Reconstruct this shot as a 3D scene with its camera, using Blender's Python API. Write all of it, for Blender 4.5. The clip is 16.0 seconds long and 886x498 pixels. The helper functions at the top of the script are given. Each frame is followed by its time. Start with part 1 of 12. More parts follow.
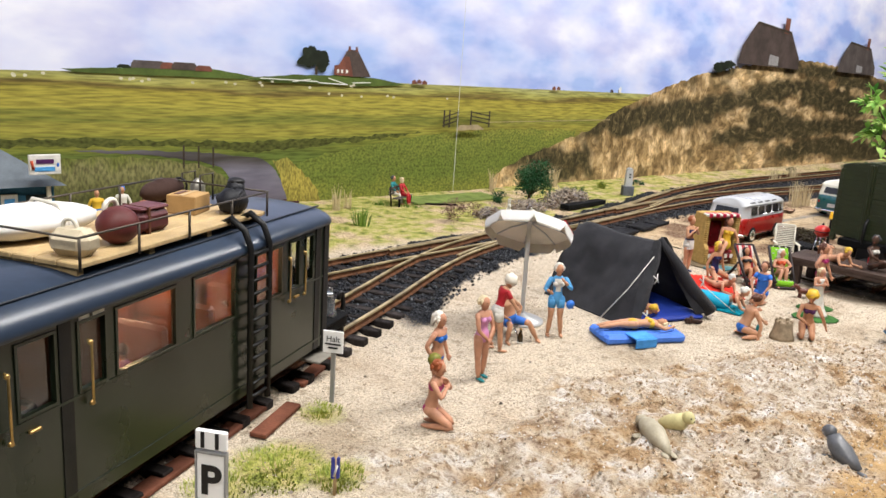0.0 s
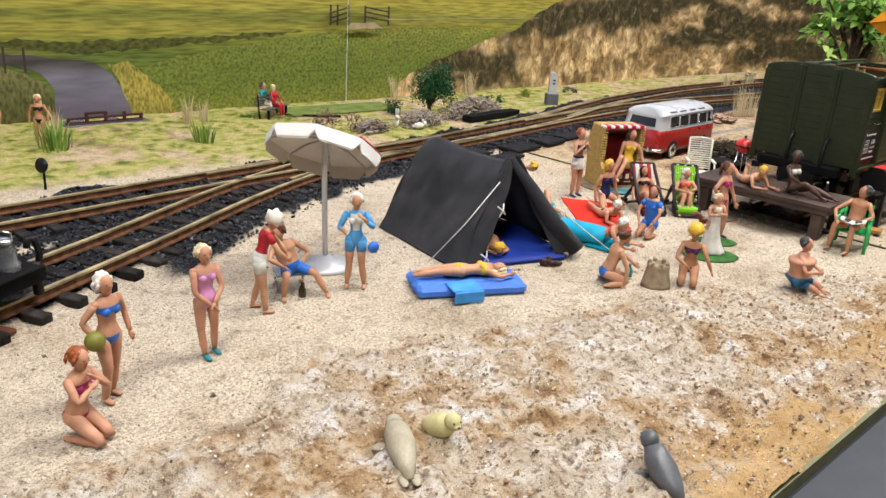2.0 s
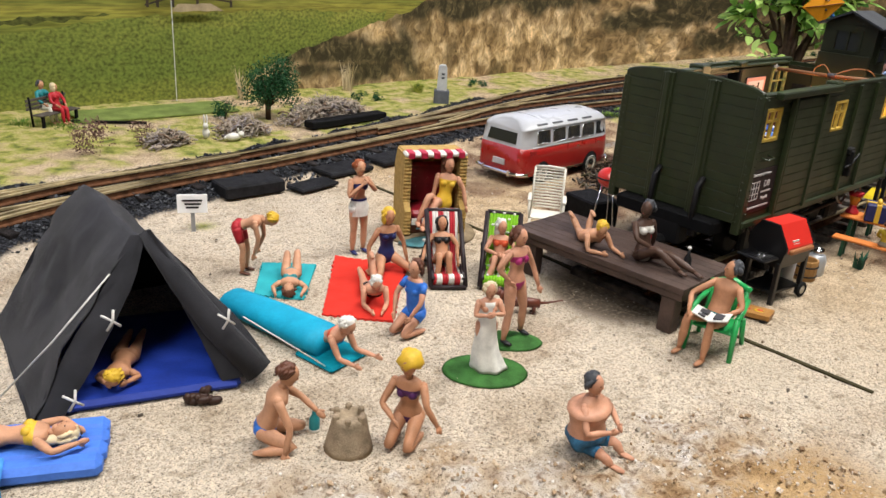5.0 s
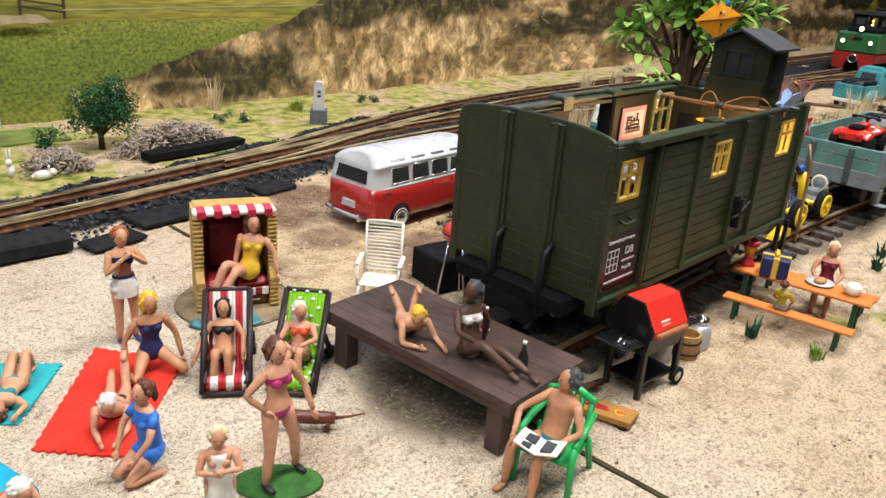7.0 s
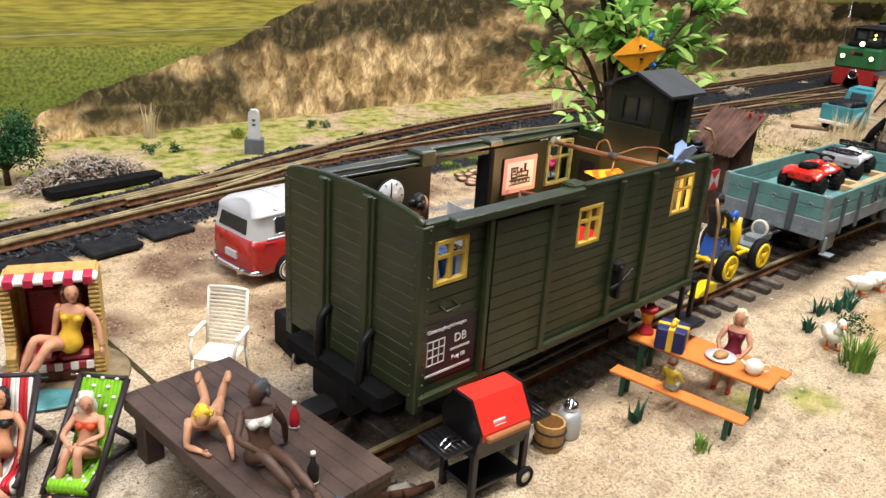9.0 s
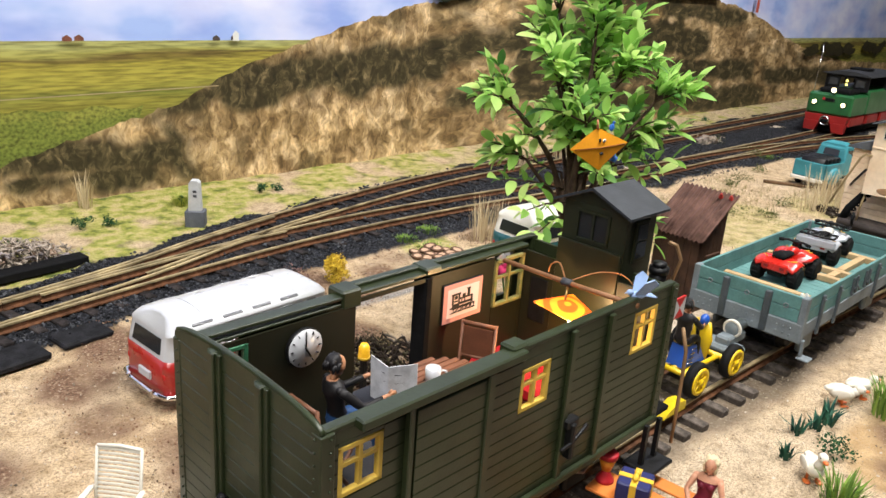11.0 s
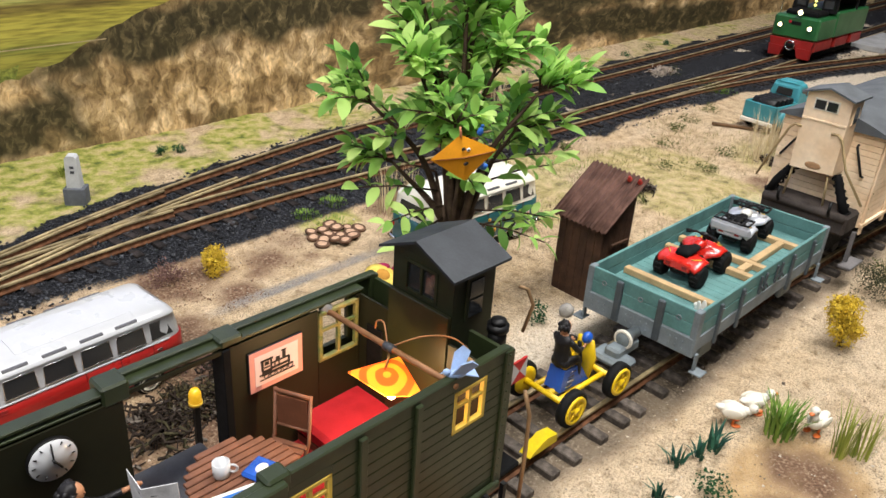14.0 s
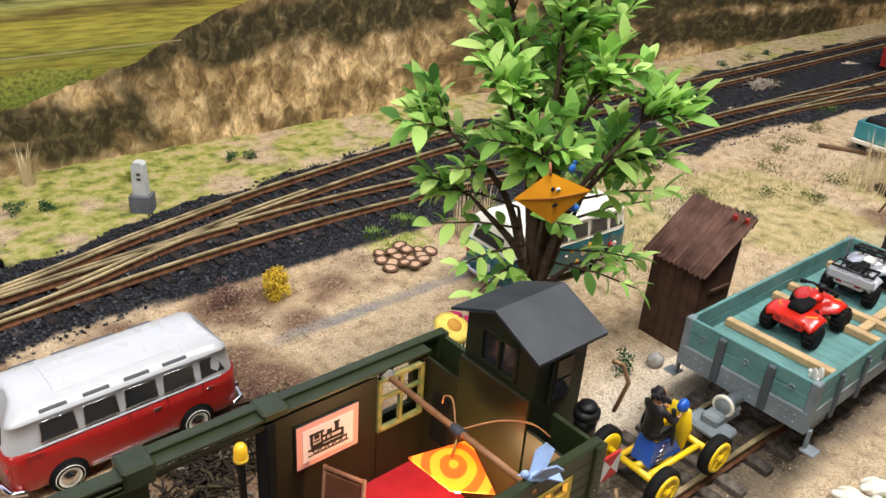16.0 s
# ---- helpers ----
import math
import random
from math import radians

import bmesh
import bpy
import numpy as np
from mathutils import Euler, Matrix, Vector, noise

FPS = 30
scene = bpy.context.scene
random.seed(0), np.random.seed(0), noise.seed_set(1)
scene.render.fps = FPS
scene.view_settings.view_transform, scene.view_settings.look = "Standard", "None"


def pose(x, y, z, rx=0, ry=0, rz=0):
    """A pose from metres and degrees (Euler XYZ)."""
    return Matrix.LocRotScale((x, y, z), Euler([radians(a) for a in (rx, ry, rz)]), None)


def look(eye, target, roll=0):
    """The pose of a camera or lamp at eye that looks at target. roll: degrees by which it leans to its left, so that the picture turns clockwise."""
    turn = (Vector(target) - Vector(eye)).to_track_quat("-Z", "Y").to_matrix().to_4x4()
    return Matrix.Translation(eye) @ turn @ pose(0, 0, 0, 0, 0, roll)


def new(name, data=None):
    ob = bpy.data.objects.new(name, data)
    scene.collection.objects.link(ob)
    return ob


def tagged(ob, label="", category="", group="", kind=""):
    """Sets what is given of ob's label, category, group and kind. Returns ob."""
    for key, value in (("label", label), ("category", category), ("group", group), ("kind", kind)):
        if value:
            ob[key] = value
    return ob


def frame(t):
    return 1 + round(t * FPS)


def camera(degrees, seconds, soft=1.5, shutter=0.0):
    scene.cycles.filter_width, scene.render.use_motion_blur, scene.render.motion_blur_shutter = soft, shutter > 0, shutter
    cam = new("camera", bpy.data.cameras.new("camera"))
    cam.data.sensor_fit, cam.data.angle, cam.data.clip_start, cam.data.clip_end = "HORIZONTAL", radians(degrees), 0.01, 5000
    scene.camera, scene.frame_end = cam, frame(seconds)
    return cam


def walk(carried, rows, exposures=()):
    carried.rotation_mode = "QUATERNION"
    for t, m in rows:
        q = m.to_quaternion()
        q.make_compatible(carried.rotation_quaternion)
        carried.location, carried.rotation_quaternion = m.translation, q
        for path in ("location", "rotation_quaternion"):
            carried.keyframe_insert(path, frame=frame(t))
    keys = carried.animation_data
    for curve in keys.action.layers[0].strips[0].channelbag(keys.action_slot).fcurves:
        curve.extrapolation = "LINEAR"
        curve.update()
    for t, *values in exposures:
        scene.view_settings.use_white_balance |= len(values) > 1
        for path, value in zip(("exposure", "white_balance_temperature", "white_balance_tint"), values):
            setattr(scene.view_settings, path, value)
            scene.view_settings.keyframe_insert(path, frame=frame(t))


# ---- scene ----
cam = camera(59.2, 16.0)
METRES, EYE, TILT, LEAN, TURN = 1.28, 0.251, 0.0, 0.0, -42.2
ROWS = [
    (0.0, 0.0, 0.0, 0.0, 0.89, -13.27, -3.78),
    (0.5, 0.0201, 0.036, -0.0121, -0.16, -14.24, -3.82),
    (1.0, 0.0462, 0.0782, -0.0119, -1.18, -16.39, -3.79),
    (1.5, 0.0749, 0.1038, -0.0163, -0.75, -18.22, -3.73),
    (2.0, 0.1284, 0.1398, -0.0169, -0.2, -19.58, -3.61),
    (2.5, 0.1659, 0.1783, -0.0172, 0.47, -20.7, -3.53),
    (3.0, 0.1916, 0.2012, -0.0121, 1.13, -21.11, -3.52),
    (3.5, 0.2176, 0.219, -0.0085, 1.47, -21.18, -3.52),
    (4.0, 0.2433, 0.2524, -0.0112, 1.55, -21.14, -3.53),
    (4.5, 0.2746, 0.2997, -0.0112, 1.21, -21.23, -3.62),
    (7.0, 0.3813, 0.4476, -0.0022, -3.46, -21.1, -3.9),
    (7.5, 0.4007, 0.4597, 0.0015, -3.08, -21.09, -3.83),
    (8.0, 0.42, 0.4714, 0.0031, -2.65, -21.01, -3.76),
    (8.5, 0.4442, 0.4847, 0.0086, -2.12, -20.93, -3.65),
    (9.0, 0.4739, 0.4968, 0.0187, -1.57, -20.83, -3.6),
    (11.5, 0.506, 0.5782, 0.0652, -3.61, -19.1, -3.85),
    (12.0, 0.5281, 0.5883, 0.0757, -3.71, -21.17, -3.85),
    (12.5, 0.5468, 0.6042, 0.0899, -3.73, -23.59, -3.75),
    (13.0, 0.5652, 0.6156, 0.0996, -3.94, -24.67, -3.69),
    (13.5, 0.5777, 0.6224, 0.1016, -4.18, -24.84, -3.69),
    (14.0, 0.5771, 0.6332, 0.1077, -4.21, -26.32, -3.61),
    (14.5, 0.5827, 0.6433, 0.1103, -4.27, -26.89, -3.58),
    (15.0, 0.5848, 0.6767, 0.1159, -4.15, -26.96, -3.6),
    (15.5, 0.5643, 0.6846, 0.1148, -2.35, -26.97, -3.63),
    (16.0, 0.5754, 0.69, 0.1086, 1.7, -26.98, -3.75),
]
walk(cam, [(t, pose(0, 0, EYE, TILT, LEAN, TURN) @ pose(METRES * x, METRES * y, METRES * z, 90 + pitch, roll, yaw)) for t, x, y, z, yaw, pitch, roll in ROWS], [(0.0, -0.06), (1.0, -0.05), (2.5, -0.22), (4.5, -0.30), (7.0, -0.08), (9.0, 0.04), (11.5, -0.02), (13.0, -0.14), (16.0, -0.22)])


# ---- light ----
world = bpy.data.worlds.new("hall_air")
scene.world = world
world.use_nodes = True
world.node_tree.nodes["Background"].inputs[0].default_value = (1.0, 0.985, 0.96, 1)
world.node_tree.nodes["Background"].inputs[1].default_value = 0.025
# Assumed overhead lamps out of view; the first adds frontal fill on upright faces.
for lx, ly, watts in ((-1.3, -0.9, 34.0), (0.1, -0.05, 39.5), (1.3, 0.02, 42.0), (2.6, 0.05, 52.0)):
    tube = bpy.data.lights.new("unseen_overhead_lamp", "AREA")
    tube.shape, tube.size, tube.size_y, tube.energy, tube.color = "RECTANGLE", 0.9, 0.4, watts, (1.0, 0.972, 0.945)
    new("unseen_overhead_lamp", tube).matrix_world = look((lx, ly, 1.9), (lx, ly + 0.5, 0))

# ---- material helper ----
MATS = {}


def mat(name, color, rough=0.6, metal=0.0, var=0.12, scale=90, bump=0.15, bscale=None, coat=0.0, color2=None, wear=0.0, glow=None, alpha=None, trans=0.0, sheen=0.0):
    """A surface with broad stains, fine grain and relief; scale in features a metre."""
    if name in MATS:
        return MATS[name]
    m = bpy.data.materials.new(name)
    m.use_nodes = True
    nt = m.node_tree
    b = nt.nodes["Principled BSDF"]
    tc = nt.nodes.new("ShaderNodeTexCoord")
    big = nt.nodes.new("ShaderNodeTexNoise")
    big.inputs["Scale"].default_value, big.inputs["Detail"].default_value = scale, 4
    fine = nt.nodes.new("ShaderNodeTexNoise")
    fine.inputs["Scale"].default_value, fine.inputs["Detail"].default_value = bscale or scale * 9, 5
    for n in (big, fine):
        nt.links.new(tc.outputs["Object"], n.inputs["Vector"])
    c2 = color2 or tuple(max(0.0, c * (1 - 2.2 * var)) for c in color)
    ramp = nt.nodes.new("ShaderNodeMapRange")
    ramp.inputs[1].default_value, ramp.inputs[2].default_value = 0.32, 0.68
    nt.links.new(big.outputs["Fac"], ramp.inputs[0])
    mix = nt.nodes.new("ShaderNodeMix")
    mix.data_type = "RGBA"
    mix.inputs[6].default_value, mix.inputs[7].default_value = (*color, 1), (*c2, 1)
    nt.links.new(ramp.outputs[0], mix.inputs[0])
    grain = nt.nodes.new("ShaderNodeMix")
    grain.data_type, grain.blend_type = "RGBA", "MULTIPLY"
    grain.inputs[0].default_value = min(1.0, var * 2.5)
    nt.links.new(mix.outputs[2], grain.inputs[6])
    g2 = nt.nodes.new("ShaderNodeMapRange")
    g2.inputs[1].default_value, g2.inputs[2].default_value, g2.inputs[3].default_value = 0.3, 0.7, 0.55
    nt.links.new(fine.outputs["Fac"], g2.inputs[0])
    nt.links.new(g2.outputs[0], grain.inputs[7])
    nt.links.new(grain.outputs[2], b.inputs["Base Color"])
    b.inputs["Metallic"].default_value = metal
    rr = nt.nodes.new("ShaderNodeMapRange")
    rr.inputs[3].default_value, rr.inputs[4].default_value = max(0.03, rough - 0.1), min(1.0, rough + 0.1)
    nt.links.new(big.outputs["Fac"], rr.inputs[0])
    nt.links.new(rr.outputs[0], b.inputs["Roughness"])
    b.inputs["Specular IOR Level"].default_value = 0.5 if rough < 0.47 else 0.3 if rough < 0.7 else 0.12
    b.inputs["Coat Weight"].default_value = coat
    b.inputs["Coat Roughness"].default_value = 0.12
    b.inputs["Sheen Weight"].default_value = sheen
    if trans:
        b.inputs["Transmission Weight"].default_value = trans
    if glow:
        b.inputs["Emission Color"].default_value, b.inputs["Emission Strength"].default_value = (*glow[0], 1), glow[1]
    if bump:
        bp = nt.nodes.new("ShaderNodeBump")
        bp.inputs["Strength"].default_value, bp.inputs["Distance"].default_value = min(1.0, bump), 0.0006
        nt.links.new(fine.outputs["Fac"], bp.inputs["Height"])
        nt.links.new(bp.outputs[0], b.inputs["Normal"])
    MATS[name] = m
    return m


def per_piece(m, amount=0.25):
    """Lets single pieces that share m differ a little in brightness."""
    nt = m.node_tree
    b = nt.nodes["Principled BSDF"]
    src = b.inputs["Base Color"].links[0].from_socket
    info = nt.nodes.new("ShaderNodeObjectInfo")
    r = nt.nodes.new("ShaderNodeMapRange")
    r.inputs[3].default_value, r.inputs[4].default_value = 1 - amount, 1 + amount
    nt.links.new(info.outputs["Random"], r.inputs[0])
    h = nt.nodes.new("ShaderNodeHueSaturation")
    nt.links.new(r.outputs[0], h.inputs["Value"])
    nt.links.new(src, h.inputs["Color"])
    nt.links.new(h.outputs[0], b.inputs["Base Color"])
    return m


# ---- mesh helper: sizes in millimetres ----
class Shape:
    """Collects faces of one mesh, in millimetres, with a material index for each face."""

    def __init__(self):
        self.v, self.f, self.m, self.sm = [], [], [], []

    def add(self, verts, faces, mi=0, smooth=False):
        o = len(self.v)
        self.v += [tuple(p) for p in verts]
        for k, f in enumerate(faces):
            self.f.append(tuple(i + o for i in f))
            self.m.append(mi[k] if isinstance(mi, (list, tuple)) else mi)
            self.sm.append(smooth)
        return self

    def box(self, x0, x1, y0, y1, z0, z1, mi=0, bev=0.0):
        if bev <= 0:
            vs = [(x, y, z) for x in (x0, x1) for y in (y0, y1) for z in (z0, z1)]
            return self.add(vs, [(0, 1, 3, 2), (4, 6, 7, 5), (0, 4, 5, 1), (2, 3, 7, 6), (0, 2, 6, 4), (1, 5, 7, 3)], mi)
        b = min(bev, (x1 - x0) * 0.45, (y1 - y0) * 0.45, (z1 - z0) * 0.45)
        xs, ys, zs = (x0, x1), (y0, y1), (z0, z1)
        vs, idx = [], {}
        for i in (0, 1):
            for j in (0, 1):
                for k in (0, 1):
                    sx, sy, sz = b * (1 - 2 * i), b * (1 - 2 * j), b * (1 - 2 * k)
                    x, y, z = xs[i], ys[j], zs[k]
                    for a, p in enumerate(((x, y + sy, z + sz), (x + sx, y, z + sz), (x + sx, y + sy, z))):
                        idx[i, j, k, a] = len(vs)
                        vs.append(p)
        fs = []

        def q(*keys):
            fs.append([idx[k] for k in keys])
        for i in (0, 1):
            q((i, 0, 0, 0), (i, 1, 0, 0), (i, 1, 1, 0), (i, 0, 1, 0))
            q((0, i, 0, 1), (1, i, 0, 1), (1, i, 1, 1), (0, i, 1, 1))
            q((0, 0, i, 2), (1, 0, i, 2), (1, 1, i, 2), (0, 1, i, 2))
            for j in (0, 1):
                q((0, i, j, 1), (1, i, j, 1), (1, i, j, 2), (0, i, j, 2))
                q((i, 0, j, 0), (i, 1, j, 0), (i, 1, j, 2), (i, 0, j, 2))
                q((i, j, 0, 0), (i, j, 1, 0), (i, j, 1, 1), (i, j, 0, 1))
                for k in (0, 1):
                    q((i, j, k, 0), (i, j, k, 1), (i, j, k, 2))
        return self.add(vs, fs, mi)

    def tube(self, pts, r, n=8, mi=0, cap=True, smooth=True, flat=1.0, ref=None):
        """A round bar along pts; r a radius or one a point; flat squeezes it across ref."""
        pts = [Vector(p) for p in pts]
        rs = list(r) if isinstance(r, (list, tuple)) else [r] * len(pts)
        vs, fs = [], []
        side = Vector(ref) if ref else None
        for i, p in enumerate(pts):
            d = (pts[min(i + 1, len(pts) - 1)] - pts[max(i - 1, 0)])
            d = d.normalized() if d.length > 1e-9 else Vector((0, 0, 1))
            if side is None:
                side = d.orthogonal()
            s = side - d * side.dot(d)
            s = s.normalized() if s.length > 1e-6 else d.orthogonal().normalized()
            side = s if ref is None else side
            u = d.cross(s)
            vs += [p + (s * math.cos(a) + u * math.sin(a) * flat) * rs[i] for a in (2 * math.pi * k / n for k in range(n))]
        for i in range(len(pts) - 1):
            for k in range(n):
                a, b = i * n + k, i * n + (k + 1) % n
                fs.append((a, b, b + n, a + n))
        if cap:
            fs.append(tuple(range(n))[::-1])
            fs.append(tuple((len(pts) - 1) * n + k for k in range(n)))
        return self.add(vs, fs, mi, smooth)

    def cyl(self, x, y, z0, z1, r, n=16, mi=0, r1=None, smooth=True):
        return self.tube([(x, y, z0), (x, y, z1)], [r, r if r1 is None else r1], n, mi, True, smooth)

    def ring(self, c, axis, r, t, n=20, k=8, mi=0):
        """A torus round c."""
        a = Vector(axis).normalized()
        s = a.orthogonal().normalized()
        u = a.cross(s)
        vs, fs = [], []
        for i in range(n):
            d = s * math.cos(2 * math.pi * i / n) + u * math.sin(2 * math.pi * i / n)
            for j in range(k):
                b = 2 * math.pi * j / k
                vs.append(Vector(c) + d * (r + t * math.cos(b)) + a * t * math.sin(b))
        for i in range(n):
            for j in range(k):
                fs.append((i * k + j, (i + 1) % n * k + j, (i + 1) % n * k + (j + 1) % k, i * k + (j + 1) % k))
        return self.add(vs, fs, mi, True)

    def lathe(self, prof, n=20, mi=0, c=(0, 0, 0), axis=(0, 0, 1), smooth=True):
        """Turns (radius, height) pairs round an axis through c."""
        a = Vector(axis).normalized()
        s = a.orthogonal().normalized()
        u = a.cross(s)
        vs, fs = [], []
        for r, h in prof:
            for i in range(n):
                t = 2 * math.pi * i / n
                vs.append(Vector(c) + a * h + (s * math.cos(t) + u * math.sin(t)) * r)
        for j in range(len(prof) - 1):
            for i in range(n):
                fs.append((j * n + i, j * n + (i + 1) % n, (j + 1) * n + (i + 1) % n, (j + 1) * n + i))
        if prof[0][0] > 0.01:
            fs.append(tuple(range(n))[::-1])
        if prof[-1][0] > 0.01:
            fs.append(tuple((len(prof) - 1) * n + i for i in range(n)))
        return self.add(vs, fs, mi, smooth)

    def ball(self, c, r, mi=0, n=12, k=8, rough=0.0, seed=0):
        """An ellipsoid of radii r, made uneven by rough."""
        r = (r, r, r) if not isinstance(r, (tuple, list)) else r
        rnd = random.Random(seed)
        vs, fs = [(c[0], c[1], c[2] - r[2])], []
        for j in range(1, k):
            t = math.pi * j / k
            for i in range(n):
                p = 2 * math.pi * i / n
                w = 1 + rough * (rnd.random() - 0.5) * 2
                vs.append((c[0] + r[0] * w * math.sin(t) * math.cos(p), c[1] + r[1] * w * math.sin(t) * math.sin(p), c[2] - r[2] * w * math.cos(t)))
        vs.append((c[0], c[1], c[2] + r[2]))
        e = len(vs) - 1
        for i in range(n):
            fs.append((0, 1 + (i + 1) % n, 1 + i))
            fs.append((e, 1 + (k - 2) * n + i, 1 + (k - 2) * n + (i + 1) % n))
            for j in range(k - 2):
                a = 1 + j * n
                fs.append((a + i, a + (i + 1) % n, a + n + (i + 1) % n, a + n + i))
        return self.add(vs, fs, mi, True)

    def prism(self, poly, axis, a0, a1, mi=0):
        """Extrudes a polygon of the two other axes along axis from a0 to a1."""
        n = len(poly)

        def at(p, a):
            return {"x": (a, p[0], p[1]), "y": (p[0], a, p[1]), "z": (p[0], p[1], a)}[axis]
        vs = [at(p, a0) for p in poly] + [at(p, a1) for p in poly]
        fs = [tuple(range(n))[::-1], tuple(range(n, 2 * n))] + [(i, (i + 1) % n, n + (i + 1) % n, n + i) for i in range(n)]
        return self.add(vs, fs, mi)

    def move(self, m, start=0):
        """Moves all corners from start on by a matrix."""
        self.v[start:] = [tuple(m @ Vector(p)) for p in self.v[start:]]
        return self

    def mesh(self, name, mats):
        me = bpy.data.meshes.new(name)
        me.from_pydata([(x * 0.001, y * 0.001, z * 0.001) for x, y, z in self.v], [], self.f)
        for m in mats if isinstance(mats, (list, tuple)) else [mats]:
            me.materials.append(m)
        me.polygons.foreach_set("material_index", self.m)
        me.polygons.foreach_set("use_smooth", self.sm)
        bm = bmesh.new()
        bm.from_mesh(me)
        bmesh.ops.recalc_face_normals(bm, faces=bm.faces)
        bm.to_mesh(me)
        bm.free()
        me.update()
        return me


def thing(name, x, y, z=0.0, turn=0.0, label="", category="", group="", kind=""):
    """An empty at a thing's base, that its parts hang on."""
    ob = new(name)
    ob.matrix_basis = pose(x, y, z, 0, 0, turn)
    ob.empty_display_size = 0.01
    return tagged(ob, label, category, group, kind)


def part(name, shape, mats, parent=None, label="", at=None):
    ob = new(name, shape.mesh(name, mats) if isinstance(shape, Shape) else shape)
    if parent:
        ob.parent = parent
    if at is not None:
        ob.matrix_basis = at
    return tagged(ob, label)


def single(name, shape, mats, x, y, z=0.0, turn=0.0, label="", category="", group="", kind=""):
    """A thing of one mesh."""
    ob = part(name, shape, mats)
    ob.matrix_basis = pose(x, y, z, 0, 0, turn)
    return tagged(ob, label, category, group, kind)


def spline(pts, step=0.02):
    """Points every step along a smooth line through pts (2D or 3D tuples)."""
    P = [np.array(p, float) for p in pts]
    P = [2 * P[0] - P[1]] + P + [2 * P[-1] - P[-2]]
    out = []
    for a, b, c, d in zip(P, P[1:], P[2:], P[3:]):
        n = max(2, int(np.linalg.norm(c - b) / step))
        for k in range(n):
            t = k / n
            out.append(0.5 * (2 * b + (c - a) * t + (2 * a - 5 * b + 4 * c - d) * t * t + (3 * b - a - 3 * c + d) * t ** 3))
    return out + [P[-2]]


def vnoise(x, y, scale, seed=0, octaves=3):
    """Smooth noise between 0 and 1 over arrays."""
    total, amp, norm = 0, 1.0, 0
    for o in range(octaves):
        u, v = x * scale * 2 ** o + seed * 17.3 + o * 5.1, y * scale * 2 ** o + seed * 9.7 + o * 3.3
        i, j = np.floor(u), np.floor(v)
        fu, fv = u - i, v - j
        fu, fv = fu * fu * (3 - 2 * fu), fv * fv * (3 - 2 * fv)

        def h(a, b):
            s = np.sin(a * 127.1 + b * 311.7 + seed * 74.7) * 43758.5453
            return s - np.floor(s)
        n = (h(i, j) * (1 - fu) + h(i + 1, j) * fu) * (1 - fv) + (h(i, j + 1) * (1 - fu) + h(i + 1, j + 1) * fu) * fv
        total, norm, amp = total + n * amp, norm + amp, amp * 0.5
    return total / norm


def ease(v, a, b):
    t = np.clip((v - a) / (b - a), 0, 1)
    return t * t * (3 - 2 * t)


# ---- materials ----
STEEL = mat("rail_head_steel", (0.64, 0.50, 0.27), 0.42, 0.3, 0.3, 40)
RUST = mat("rail_rust", (0.17, 0.075, 0.036), 0.7, 0.1, 0.3, 120, 0.4)
SLEEPER = per_piece(mat("sleeper_black", (0.040, 0.033, 0.031), 0.8, 0, 0.3, 150, 0.5), 0.35)
SLEEPER_OLD = per_piece(mat("sleeper_weathered", (0.15, 0.125, 0.105), 0.85, 0, 0.3, 150, 0.6), 0.35)
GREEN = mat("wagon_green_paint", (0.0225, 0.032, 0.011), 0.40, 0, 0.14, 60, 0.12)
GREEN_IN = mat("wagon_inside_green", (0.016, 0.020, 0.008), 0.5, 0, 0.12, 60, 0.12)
BLACK = mat("black_plastic", (0.005, 0.005, 0.0055), 0.5, 0, 0.15, 120, 0.15)
BLACK_M = mat("black_matt", (0.006, 0.006, 0.0065), 0.78, 0, 0.2, 150, 0.3)
WHITE = mat("white_paint", (0.47, 0.48, 0.50), 0.3, 0, 0.03, 60, 0.05, coat=0.3)
CREAM = mat("cream_plastic", (0.74, 0.70, 0.60), 0.45, 0, 0.05, 80, 0.05)
RED = mat("bus_red_paint", (0.33, 0.013, 0.011), 0.3, 0, 0.06, 40, 0.03, coat=0.5)
CHROME = mat("chrome", (0.7, 0.7, 0.72), 0.15, 1.0, 0.03, 60, 0)
BRASS = mat("brass", (0.55, 0.36, 0.13), 0.35, 0.9, 0.15, 90, 0.1)
RUBBER = mat("tyre_rubber", (0.010, 0.010, 0.010), 0.7, 0, 0.1, 200, 0.2)
DARKGLASS = mat("dark_window_glass", (0.02, 0.022, 0.024), 0.08, 0, 0.05, 40, 0)
GREY = mat("grey_roof", (0.026, 0.031, 0.038), 0.55, 0, 0.12, 60, 0.2)

# ---- structure: ground, tracks, backdrop ----
LINE_A = spline([(-0.456, 0.104), (-0.105, 0.306), (0.195, 0.478), (0.45, 0.612), (0.6, 0.696), (0.72, 0.748), (0.85, 0.780), (1.0, 0.797)], 0.01)
LINE_B = spline([(-0.6, 0.655), (-0.2, 0.68), (0.2, 0.708), (0.43, 0.733), (0.6, 0.756), (0.8, 0.777), (1.0, 0.797), (1.26, 0.838), (1.5, 0.862), (1.75, 0.858), (2.15, 0.822), (2.6, 0.812), (3.1, 0.805), (3.9, 0.81), (6.4, 0.84)], 0.01)
LINE_C = spline([(1.0, 0.797), (1.26, 0.85), (1.412, 0.895), (1.583, 0.934), (1.863, 0.975), (2.2, 0.983), (2.63, 0.982), (3.45, 0.995), (4.0, 1.0), (6.4, 1.02)], 0.01)
